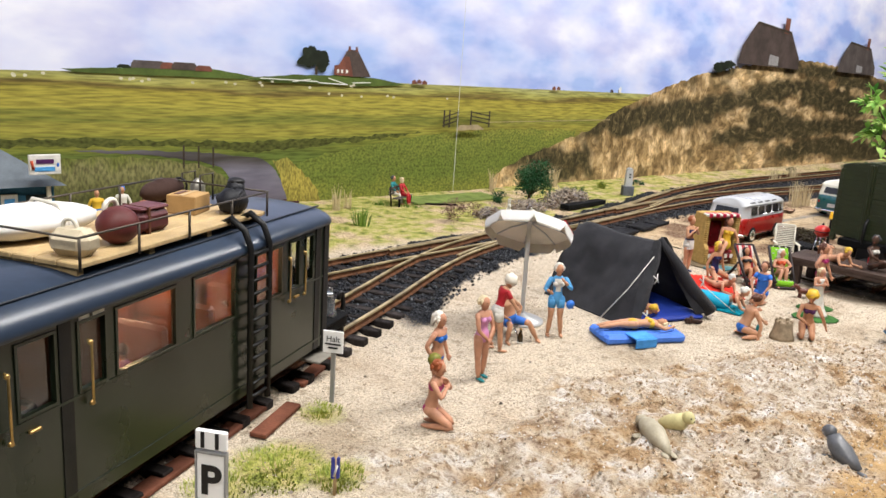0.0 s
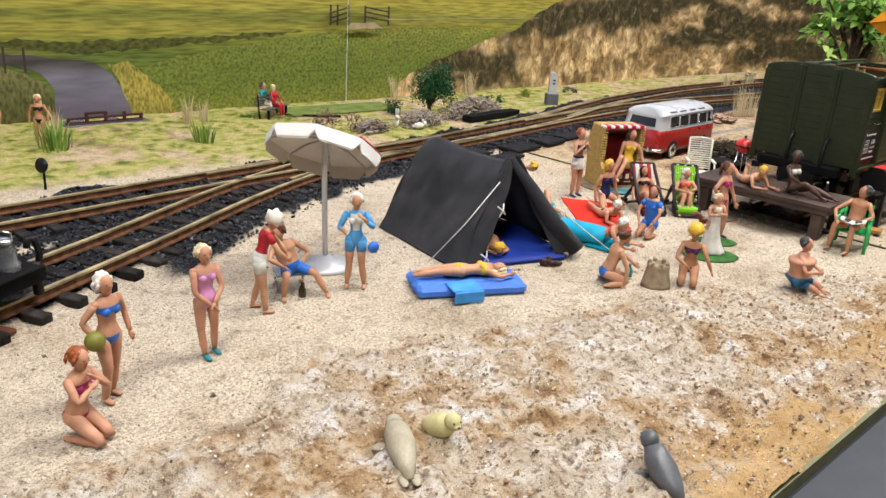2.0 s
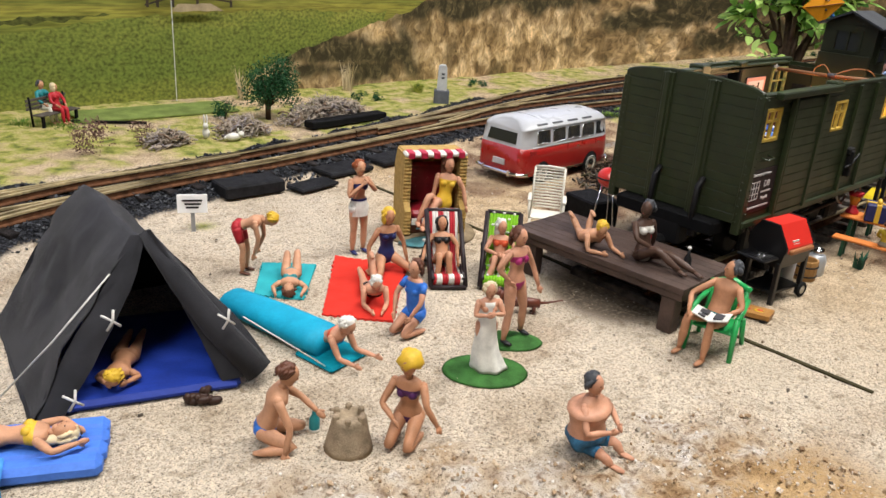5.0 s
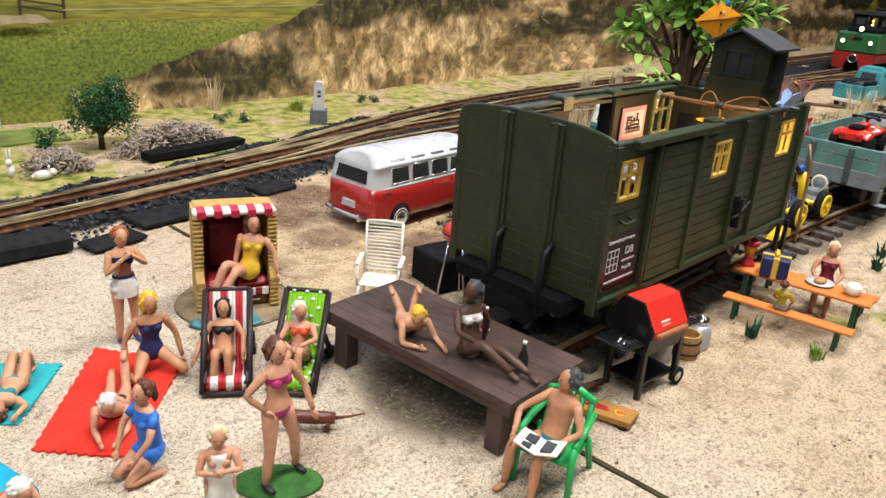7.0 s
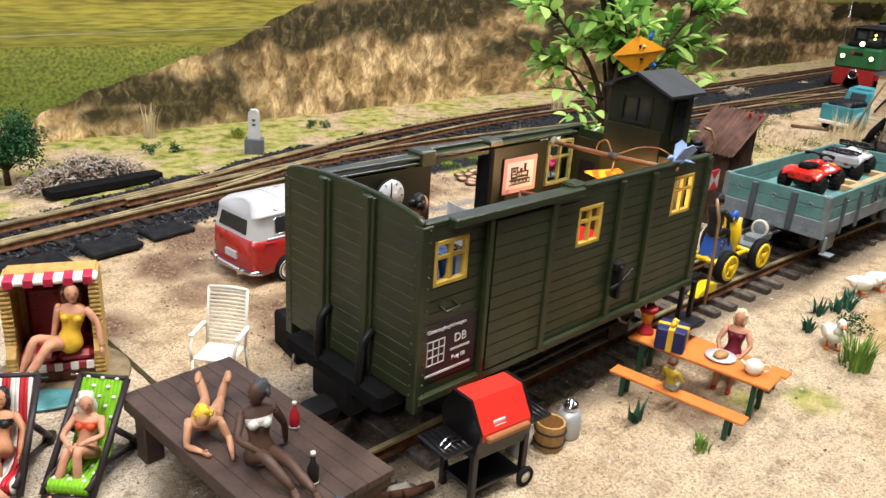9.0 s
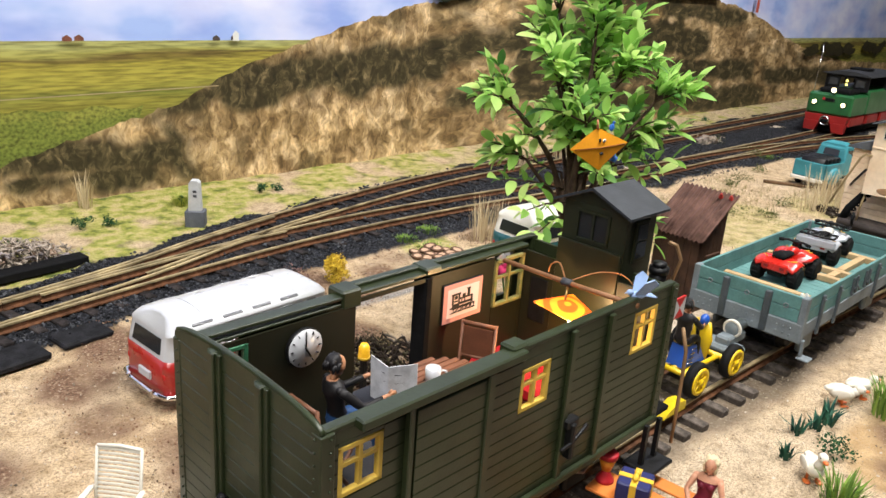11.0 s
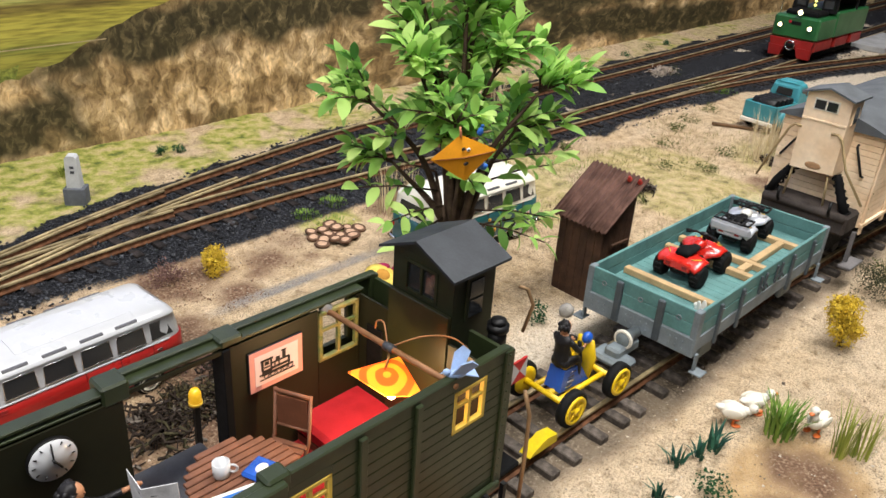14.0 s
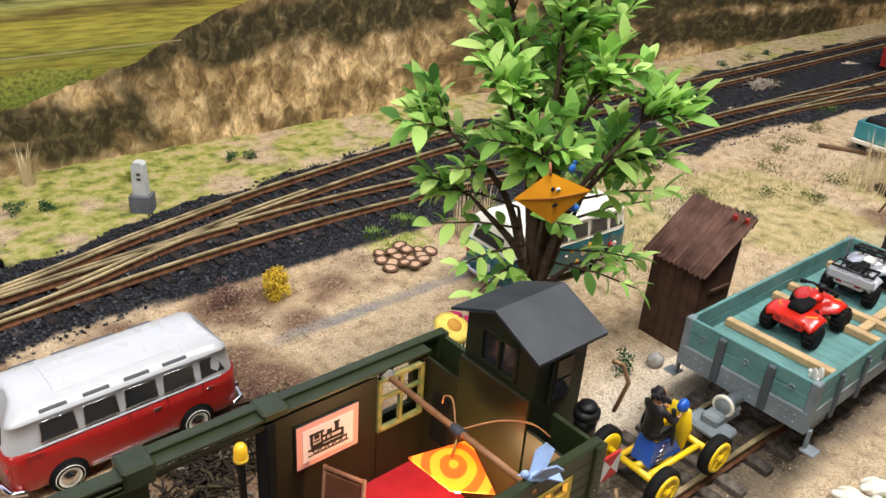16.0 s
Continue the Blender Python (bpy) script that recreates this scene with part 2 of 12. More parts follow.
LINE_D = spline([(2.45, 0.813), (2.65, 0.797), (2.9, 0.757), (3.2, 0.69), (3.7, 0.56)], 0.01)
LINE_E = spline([(1.06, 0.370), (1.4, 0.369), (1.6, 0.364), (1.9, 0.348), (2.2, 0.322), (2.7, 0.26)], 0.01)
BALLAST = [LINE_A, LINE_B, LINE_C, LINE_D]


def near_line(x, y, lines):
    """The distance of grid points to the nearest of some lines."""
    best = np.full(x.shape, 9.0)
    for line in lines:
        for p in line[::3]:
            np.minimum(best, np.hypot(x - p[0], y - p[1]), out=best)
    return best


gx = np.concatenate([np.arange(-0.9, 0.1, 0.012), np.arange(0.1, 1.15, 0.0042), np.arange(1.15, 2.0, 0.007), np.arange(2.0, 3.6, 0.016), np.arange(3.6, 6.6, 0.05)])
gy = np.concatenate([np.arange(0.137, 0.5, 0.0042), np.arange(0.5, 1.0, 0.008), np.arange(1.0, 1.176, 0.012)])
GX, GY = np.meshgrid(gx, gy, indexing="ij")
dist = near_line(GX, GY, BALLAST)
dist_e = near_line(GX, GY, [LINE_E])
n1, n2, n3 = vnoise(GX, GY, 14, 1), vnoise(GX, GY, 45, 2), vnoise(GX, GY, 130, 3, 2)
# the wet churned shore in front, the mossy strip behind the tracks, black ballast, brown litter
front = ease(0.385 - 0.13 * ease(GX, 0.52, 0.95) + 0.05 * (n1 - 0.5) * 2 - GY, -0.02, 0.05) * ease(GX, 0.20, 0.34) * ease(1.02 - GX, 0, 0.12)
wet = front
orange = ease(0.198 - 0.25 * np.abs(GX - 0.62) + 0.03 * (n1 - 0.5) - GY, -0.012, 0.02) * ease(GX, 0.42, 0.52) * ease(0.75 - GX, 0, 0.08)
orange *= 0.35 + 0.9 * ease(n2 + 0.5 * (n3 - 0.5), 0.3, 0.62)
orange = np.maximum(orange, 0.8 * ease(0.195 + 0.02 * (n1 - 0.5) - GY, -0.008, 0.01) * ease(GX, 0.72, 0.8) * ease(1.0 - GX, 0, 0.05))
behind = ease(GY - (0.80 + 0.07 * ease(GX, 0.9, 1.4) + 0.10 * ease(GX, 1.4, 1.8) + 0.0 * GX), 0.02, 0.08)
green = behind * ease(n1 + 0.45 * (n2 - 0.5), 0.22, 0.50) * (1 - 0.7 * ease(GX, 1.75, 2.1) * ease(n2, 0.3, 0.5))
tuft_spots = ((0.225, 0.388, 0.035), (0.185, 0.385, 0.025), (0.29, 0.440, 0.018), (0.25, 0.36, 0.022), (0.14, 0.35, 0.03), (1.62, 0.765, 0.045), (1.9, 0.66, 0.10), (2.1, 0.58, 0.14), (2.35, 0.52, 0.10), (1.99, 0.73, 0.07), (1.36, 0.245, 0.02), (1.40, 0.215, 0.025), (0.86, 0.66, 0.012), (1.30, 0.72, 0.025))
for tx, ty, tr in tuft_spots:
    green = np.maximum(green, ease(tr * (0.6 + 0.8 * n1) - np.hypot(GX - tx, GY - ty), -0.01, 0.02) * np.where(tx > 1.8, 0.45, 0.9))
black = ease(0.066 + 0.028 * (n1 - 0.5) * 2 - dist, -0.006, 0.012)
yard = ease(GY, 0.768, 0.786) * ease(0.955 + 0.035 * ease(GX, 1.38, 1.5) + 0.035 * ease(GX, 1.5, 1.75) + 0.02 * (n1 - 0.5) - GY, 0, 0.015) * ease(GX, 1.30, 1.4)
black = np.maximum(black, yard * ease(n1 + 0.2 * (n2 - 0.5), 0.16, 0.30))
lax, lay = [p[0] for p in LINE_A], [p[1] for p in LINE_A]
black *= 1 - 0.95 * ease(np.interp(GX, lax, lay) - 0.030 - GY, -0.004, 0.006) * ease(0.50 - GX, 0, 0.06)
brown = ease(GX, 0.98, 1.10) * ease(GY, 0.43, 0.50) * ease(0.82 - GY, 0, 0.05) * ease(2.95 - GX, 0, 0.3)
brown = np.maximum(brown, 0.7 * ease(GX, 1.02, 1.25) * ease(0.38 - GY, 0, 0.05))
litter = np.zeros_like(GX)
for tx, ty, tr in ((1.42, 0.745, 0.05), (1.495, 0.712, 0.02), (1.31, 0.545, 0.05), (1.36, 0.54, 0.04), (1.62, 0.20, 0.04), (1.57, 0.19, 0.03), (1.555, 0.711, 0.014), (1.529, 0.746, 0.022), (1.36, 0.62, 0.06), (1.33, 0.67, 0.04), (1.15, 0.62, 0.03), (1.52, 0.73, 0.03), (1.45, 0.69, 0.03), (1.72, 0.745, 0.04), (1.20, 0.52, 0.06), (1.28, 0.50, 0.07), (1.22, 0.72, 0.05), (1.30, 0.735, 0.05), (1.16, 0.68, 0.04), (1.38, 0.665, 0.03), (1.56, 0.755, 0.03), (1.42, 0.56, 0.035), (1.40, 0.50, 0.03), (1.07, 0.60, 0.03), (0.62, 1.03, 0.09), (1.33, 0.262, 0.028), (1.345, 0.30, 0.02), (2.2, 0.47, 0.05)):
    litter = np.maximum(litter, ease(tr * (0.5 + n1) - np.hypot(GX - tx, GY - ty), -0.015, 0.025))
pond = ease(0.062 + 0.02 * (n1 - 0.5) - np.hypot((GX - 1.60) * 0.8, (GY - 0.20) * 1.2), -0.01, 0.015)
bed = ease(0.062 + 0.03 * (n1 - 0.5) - dist_e, -0.012, 0.02)
ruts = 0.8 * ease(0.0055 - np.abs(GY - (0.672 + 0.006 * (n1 - 0.5))), -0.004, 0.004) * ease(GX, 1.38, 1.45) * ease(1.75 - GX, 0, 0.1)
churn = np.abs(vnoise(GX * 0.7 + GY * 0.7, GY - GX * 0.35, 60, 5, 3) - 0.5) * 2
GZ = 0.0012 * (n2 - 0.5) + 0.0008 * (n3 - 0.5) + black * (0.0010 + 0.0062 * n3)
GZ += wet * (0.0090 * (1 - churn) * (0.4 + n1) - 0.0052) + 0.0065 * wet * (n3 - 0.3)
GZ -= 0.010 * ease(0.028 + 0.012 * (n2 - 0.5) - np.hypot((GX - 0.331) * 0.8, GY - 0.316), -0.003, 0.018)
GZ -= 0.003 * pond + 0.0015 * bed
GZ += 0.0025 * litter * n3 + 0.002 * green * n3 * behind
GZ += 0.004 * ease(GY, 1.09, 1.15) * n1
nx, ny = GX.shape
ids = np.arange(nx * ny).reshape(nx, ny)
quads = np.stack([ids[:-1, :-1], ids[1:, :-1], ids[1:, 1:], ids[:-1, 1:]], -1).reshape(-1, 4)
me = bpy.data.meshes.new("ground")
me.from_pydata(np.stack([GX, GY, GZ], -1).reshape(-1, 3).tolist(), [], quads.tolist())
me.polygons.foreach_set("use_smooth", [True] * len(me.polygons))
soils = {"wet": wet * (0.75 + 0.5 * n2), "green": green, "black": black, "litter": litter * (0.30 + 1.1 * n2), "rut": ruts * (0.7 + 0.8 * n2), "orange": np.maximum(orange, 0.75 * pond), "bed": bed * (0.6 + 0.5 * n2), "brown": np.maximum(brown * (0.55 + 0.6 * n1), 0.75 * behind)}
for key, val in soils.items():
    a = me.attributes.new(key, "FLOAT", "POINT")
    a.data.foreach_set("value", np.clip(val, 0, 1).astype(np.float32).ravel())


def ground_material():
    m = bpy.data.materials.new("layout_ground")
    m.use_nodes = True
    nt = m.node_tree
    b = nt.nodes["Principled BSDF"]
    pos = nt.nodes.new("ShaderNodeNewGeometry").outputs["Position"]

    def noisy(scale, detail=4, kind="ShaderNodeTexNoise"):
        n = nt.nodes.new(kind)
        n.inputs["Scale"].default_value = scale
        if kind == "ShaderNodeTexNoise":
            n.inputs["Detail"].default_value = detail
        nt.links.new(pos, n.inputs["Vector"])
        return n.outputs["Fac"] if kind == "ShaderNodeTexNoise" else n.outputs["Distance"]

    def ramp(src, *stops):
        r = nt.nodes.new("ShaderNodeValToRGB")
        e = r.color_ramp.elements
        while len(e) < len(stops):
            e.new(0.5)
        for el, (p, c) in zip(e, stops):
            el.position, el.color = p, (*c, 1)
        nt.links.new(src, r.inputs[0])
        return r.outputs[0]

    def mixed(fac, a, c, how="MIX"):
        x = nt.nodes.new("ShaderNodeMix")
        x.data_type, x.blend_type = "RGBA", how
        if isinstance(fac, float):
            x.inputs[0].default_value = fac
        else:
            nt.links.new(fac, x.inputs[0])
        nt.links.new(a, x.inputs[6])
        nt.links.new(c, x.inputs[7])
        return x.outputs[2]

    def attr(name):
        a = nt.nodes.new("ShaderNodeAttribute")
        a.attribute_name = name
        return a.outputs["Fac"]

    def sharpen(fac, noise_src, width=0.25):
        s = nt.nodes.new("ShaderNodeMath")
        s.operation = "ADD"
        nt.links.new(fac, s.inputs[0])
        nt.links.new(noise_src, s.inputs[1])
        r = nt.nodes.new("ShaderNodeMapRange")
        r.inputs[1].default_value, r.inputs[2].default_value = 1.0 - width, 1.0 + width
        nt.links.new(s.outputs[0], r.inputs[0])
        return r.outputs[0]

    mid, fine, grit, broad = noisy(55), noisy(420, 6), noisy(1150, 3), noisy(9, 5)
    sand = ramp(broad, (0.3, (0.42, 0.345, 0.255)), (0.42, (0.55, 0.475, 0.375)), (0.56, (0.60, 0.525, 0.42)), (0.7, (0.47, 0.385, 0.29)))
    sand = mixed(attr("brown"), sand, ramp(mid, (0.3, (0.31, 0.215, 0.115)), (0.46, (0.50, 0.37, 0.222)), (0.7, (0.60, 0.46, 0.295))))
    sand = mixed(0.8, sand, ramp(noisy(85, 6), (0.30, (0.60, 0.55, 0.49)), (0.44, (1, 1, 1)), (0.70, (1.12, 1.1, 1.08))), "MULTIPLY")
    sand = mixed(0.75, sand, ramp(fine, (0.28, (0.42, 0.36, 0.30)), (0.5, (1, 1, 1)), (0.72, (1.32, 1.30, 1.27))), "MULTIPLY")
    sand = mixed(0.95, sand, ramp(grit, (0.31, (0.12, 0.095, 0.08)), (0.43, (0.92, 0.91, 0.90)), (0.62, (1.18, 1.16, 1.13))), "MULTIPLY")
    mud = ramp(noisy(46, 8), (0.32, (0.20, 0.115, 0.055)), (0.42, (0.38, 0.25, 0.135)), (0.50, (0.50, 0.38, 0.25)), (0.58, (0.56, 0.48, 0.385)), (0.67, (0.70, 0.66, 0.62)), (0.78, (0.76, 0.75, 0.73)))
    crust = ramp(noisy(60, 8), (0.32, (0.40, 0.32, 0.235)), (0.5, (0.56, 0.485, 0.39)), (0.62, (0.66, 0.61, 0.55)), (0.74, (0.76, 0.74, 0.71)))
    mud = mixed(ramp(noisy(13, 5), (0.43, (0, 0, 0)), (0.58, (1, 1, 1))), mud, crust)
    mud = mixed(0.85, mud, ramp(noisy(210, 6), (0.32, (0.36, 0.26, 0.19)), (0.5, (1, 1, 1))), "MULTIPLY")
    mud = mixed(0.7, mud, ramp(grit, (0.30, (0.25, 0.2, 0.16)), (0.45, (1, 1, 1))), "MULTIPLY")
    col = mixed(sharpen(attr("wet"), mid), sand, mud)
    ochre = ramp(mid, (0.35, (0.40, 0.25, 0.11)), (0.65, (0.56, 0.38, 0.19)))
    col = mixed(sharpen(attr("orange"), fine, 0.4), col, mixed(0.4, ochre, ramp(grit, (0.3, (0.5, 0.45, 0.4)), (0.5, (1, 1, 1))), "MULTIPLY"))
    dirt = ramp(fine, (0.3, (0.065, 0.050, 0.036)), (0.55, (0.18, 0.14, 0.10)), (0.7, (0.32, 0.26, 0.19)))
    col = mixed(sharpen(attr("bed"), fine, 0.35), col, dirt)
    leaf = ramp(fine, (0.3, (0.085, 0.045, 0.028)), (0.55, (0.22, 0.135, 0.085)), (0.7, (0.38, 0.28, 0.19)))
    col = mixed(sharpen(attr("litter"), fine, 0.3), col, leaf)
    gravel = ramp(grit, (0.32, (0.06, 0.056, 0.052)), (0.5, (0.24, 0.225, 0.21)), (0.66, (0.42, 0.40, 0.37)))
    col = mixed(sharpen(attr("rut"), fine, 0.35), col, gravel)
    moss = ramp(mid, (0.3, (0.11, 0.14, 0.035)), (0.46, (0.34, 0.345, 0.085)), (0.60, (0.52, 0.43, 0.20)), (0.72, (0.50, 0.38, 0.23)))
    moss = mixed(0.6, moss, ramp(fine, (0.3, (0.5, 0.55, 0.4)), (0.6, (1.1, 1.1, 1.0))), "MULTIPLY")
    col = mixed(sharpen(attr("green"), fine, 0.35), col, moss)
    coal = ramp(fine, (0.32, (0.004, 0.004, 0.005)), (0.54, (0.017, 0.018, 0.021)), (0.68, (0.078, 0.081, 0.093)))
    col = mixed(sharpen(attr("black"), fine, 0.2), col, coal)
    nt.links.new(col, b.inputs["Base Color"])
    b.inputs["Roughness"].default_value = 0.9
    b.inputs["Specular IOR Level"].default_value = 0.12
    h = nt.nodes.new("ShaderNodeMath")
    h.operation = "ADD"
    nt.links.new(fine, h.inputs[0])
    nt.links.new(grit, h.inputs[1])
    bp = nt.nodes.new("ShaderNodeBump")
    bp.inputs["Strength"].default_value, bp.inputs["Distance"].default_value = 1.0, 0.0018
    lumps = nt.nodes.new("ShaderNodeMath")
    lumps.operation, lumps.inputs[1].default_value = "MULTIPLY_ADD", 2.6
    nt.links.new(noisy(170, 5), lumps.inputs[0])
    nt.links.new(h.outputs[0], lumps.inputs[2])
    nt.links.new(lumps.outputs[0], bp.inputs["Height"])
    nt.links.new(bp.outputs[0], b.inputs["Normal"])
    return m


me.materials.append(ground_material())
tagged(new("ground", me), "pale gritty sand with mossy, wet brown and black coal patches", "ground", "", "structure")


def ground_at(x, y):
    i, j = min(max(np.searchsorted(gx, x), 0), nx - 1), min(max(np.searchsorted(gy, y), 0), ny - 1)
    return float(GZ[i, j])


# the layout's front rail and the hall floor
s = Shape().box(-900, 6500, 45, 136, -60, -3, 0, 3)
single("front_border", s, mat("border_slate_grey", (0.045, 0.05, 0.06), 0.5, 0, 0.08, 20, 0.1), 0, 0, 0, 0, "dark slate grey border board along the layout's edge", "border", "", "structure")
s = Shape().box(-900, 6500, 136.5, 139, -40, 1.5, 0)
single("trim", s, mat("edge_trim_olive", (0.20, 0.19, 0.10), 0.6), 0, 0, 0, 0, "thin olive edging strip beside the sand", "trim", "", "structure")
s = Shape().box(-6000, 9000, -6000, 6000, -1010, -1000)
single("floor", s, mat("hall_carpet_grey", (0.16, 0.16, 0.17), 0.95, 0, 0.15, 3, 0.2), 0, 0, 0, 0, "plain grey hall floor far below the layout", "floor", "", "structure")
s = Shape().box(-900, 6500, 140, 1172, -60, -14)
single("base_board", s, mat("plywood", (0.45, 0.33, 0.2), 0.7), 0, 0, 0, 0, "plywood board that carries the layout", "board", "", "structure")

RAIL = [(-3.4, 0), (3.4, 0), (3.4, 1.0), (0.9, 2.2), (0.9, 5.6), (1.7, 6.2), (1.7, 8.0), (-1.7, 8.0), (-1.7, 6.2), (-0.9, 5.6), (-0.9, 2.2), (-3.4, 1.0)]


def rail_shape(line, off, z=6.0):
    """One rail swept at a sideways distance from a line, in metres."""
    sh, n = Shape(), len(RAIL)
    vs, fs, ms = [], [], []
    for i, p in enumerate(line):
        d = np.array(line[min(i + 1, len(line) - 1)]) - np.array(line[max(i - 1, 0)])
        d = d / np.linalg.norm(d)
        nrm = np.array([-d[1], d[0]])
        for a, h in RAIL:
            q = (p + nrm * off) * 1000 + nrm * a
            vs.append((q[0], q[1], z + h))
    for i in range(len(line) - 1):
        for k in range(n):
            fs.append((i * n + k, i * n + (k + 1) % n, (i + 1) * n + (k + 1) % n, (i + 1) * n + k))
            ms.append(1 if RAIL[k][1] > 6.1 and RAIL[(k + 1) % n][1] > 6.1 else 0)
    fs += [tuple(range(n)), tuple((len(line) - 1) * n + k for k in range(n))]
    return sh.add(vs, fs, ms + [0, 0])


rnd = random.Random(4)


def track(line, label, sleeper_mat, gap=0.029, tie=90, lift=0.0, skip=None):
    t = thing("railway_track", 0, 0, lift, 0, label, "track", "tracks", "structure")
    for off in (-0.0235, 0.0235):
        part("rail", rail_shape(line, off), [RUST, STEEL], t)
    me = Shape().box(-5, 5, -tie / 2, tie / 2, -4, 6.5, 0, 0.8).mesh("sleeper", sleeper_mat)
    run = gap
    for a, b in zip(line, line[1:]):
        run += float(np.linalg.norm(b - a))
        if run >= gap:
            run -= gap
            if skip and skip(a):
                continue
            d = b - a
            part("sleeper", me, None, t, "", pose(a[0] + rnd.uniform(-1, 1) * 0.001, a[1] + rnd.uniform(-1, 1) * 0.0015, 0, 0, 0, math.degrees(math.atan2(d[1], d[0])) + rnd.uniform(-2, 2)))
    return t


def check_rail(line, off, x0, x1, label="short golden closure rail in the points"):
    run = [p for p in line if x0 < p[0] < x1]
    tagged(part("closure_rail", rail_shape(run, off), [RUST, STEEL], POINTS, ""))


POINTS = thing("points_rails", 0, 0, 0.0004, 0, "worn golden closure and guard rails of the points", "rails", "", "structure")
for line, off, x0, x1 in ((LINE_B, 0.0165, 0.60, 0.98), (LINE_B, -0.0165, 0.78, 1.12), (LINE_C, 0.0165, 1.15, 1.52), (LINE_C, -0.0165, 1.28, 1.60), (LINE_B, 0.0165, 1.18, 1.50), (LINE_A, -0.0165, 0.66, 0.95)):
    check_rail(line, off, x0, x1)
track(LINE_B, "brown rusty rails with worn golden heads on black sleepers in coal ballast", SLEEPER)
track(LINE_A, "brown rusty curving branch rails on black sleepers in coal ballast", SLEEPER, skip=lambda p: p[0] > 0.72)
track(LINE_C, "brown rusty far track that leaves the points on black sleepers", SLEEPER, skip=lambda p: p[0] < 1.40)
track(LINE_D, "brown rusty branch track on black sleepers", SLEEPER, skip=lambda p: p[0] < 2.75)
track(LINE_E, "dark siding rails on weathered sleepers half sunk in sand", SLEEPER_OLD, 0.030, 92, -0.0024)

# ---- printed backdrop: a flat board with its picture ----
WALL_Y = 1.166
backdrop = thing("backdrop", 0, WALL_Y, 0, 0, "printed coastal scenery board with cloudy sky, meadow and grassy dune", "backdrop", "", "structure")


def print_mat(name, stops, low, high, stretch=(6.0, 40.0), wobble=0.25, streaks=0.5, sstretch=(60, 400), dark=0.55, rough=0.55):
    """Ink on the board: colours by height with a wobble, and short streaks of grain."""
    m = bpy.data.materials.new(name)
    m.use_nodes = True
    nt = m.node_tree
    b = nt.nodes["Principled BSDF"]
    pos = nt.nodes.new("ShaderNodeNewGeometry").outputs["Position"]

    def noisy(sx, sz, detail=5, seed=0.0):
        mp = nt.nodes.new("ShaderNodeMapping")
        mp.inputs["Scale"].default_value = (sx, 1, sz)
        mp.inputs["Location"].default_value = (seed, 0, seed)
        n = nt.nodes.new("ShaderNodeTexNoise")
        n.inputs["Scale"].default_value, n.inputs["Detail"].default_value = 1.0, detail
        nt.links.new(pos, mp.inputs["Vector"])
        nt.links.new(mp.outputs[0], n.inputs["Vector"])
        return n.outputs["Fac"]
    sep = nt.nodes.new("ShaderNodeSeparateXYZ")
    nt.links.new(pos, sep.inputs[0])
    r = nt.nodes.new("ShaderNodeMapRange")
    r.inputs[1].default_value, r.inputs[2].default_value = low, high
    nt.links.new(sep.outputs["Z"], r.inputs[0])
    w = nt.nodes.new("ShaderNodeMath")
    w.operation, w.inputs[1].default_value, w.inputs[2].default_value = "MULTIPLY_ADD", wobble, -wobble / 2
    nt.links.new(noisy(*stretch), w.inputs[0])
    s = nt.nodes.new("ShaderNodeMath")
    nt.links.new(r.outputs[0], s.inputs[0])
    nt.links.new(w.outputs[0], s.inputs[1])
    ramp = nt.nodes.new("ShaderNodeValToRGB")
    e = ramp.color_ramp.elements
    while len(e) < len(stops):
        e.new(0.5)
    for el, (p, c) in zip(e, stops):
        el.position, el.color = p, (*c, 1)
    nt.links.new(s.outputs[0], ramp.inputs[0])
    col = ramp.outputs[0]
    g = nt.nodes.new("ShaderNodeMapRange")
    g.inputs[1].default_value, g.inputs[2].default_value, g.inputs[3].default_value, g.inputs[4].default_value = 0.33, 0.62, dark, 1.12
    nt.links.new(noisy(*sstretch, 6, 3.0), g.inputs[0])
    x = nt.nodes.new("ShaderNodeMix")
    x.data_type, x.blend_type = "RGBA", "MULTIPLY"
    x.inputs[0].default_value = streaks
    nt.links.new(col, x.inputs[6])
    nt.links.new(g.outputs[0], x.inputs[7])
    nt.links.new(x.outputs[2], b.inputs["Base Color"])
    b.inputs["Roughness"].default_value = rough
    b.inputs["Specular IOR Level"].default_value = 0.25
    return m


LAYER = [0]


def sheet(name, pts, material, jag=0.0, step=0.012, seed=1, label="", layer=None):
    """A flat printed field of the board; outline in metres (x, z), made ragged by jag."""
    r = random.Random(seed)
    LAYER[0] += 1
    off = -0.12 * (layer if layer is not None else LAYER[0])
    out = []
    for (x0, z0), (x1, z1) in zip(pts, pts[1:] + pts[:1]):
        n = max(1, int(math.hypot(x1 - x0, z1 - z0) / step)) if jag else 1
        for k in range(n):
            t = k / n
            j = jag if 0 < k or jag else 0
            out.append((x0 + (x1 - x0) * t + r.uniform(-j, j) * 0.5, z0 + (z1 - z0) * t + (r.uniform(-j, j) if z0 + z1 > 0.01 else 0)))
    sh = Shape().add([(x * 1000, off, z * 1000) for x, z in out], [tuple(range(len(out)))])
    return part(name, sh, material, backdrop, label)


s = Shape().box(-1000, 7000, 0.2, 12, -40, 1150)
part("board", s, mat("board_back", (0.6, 0.58, 0.55), 0.7), backdrop)
SKY = bpy.data.materials.new("printed_sky")


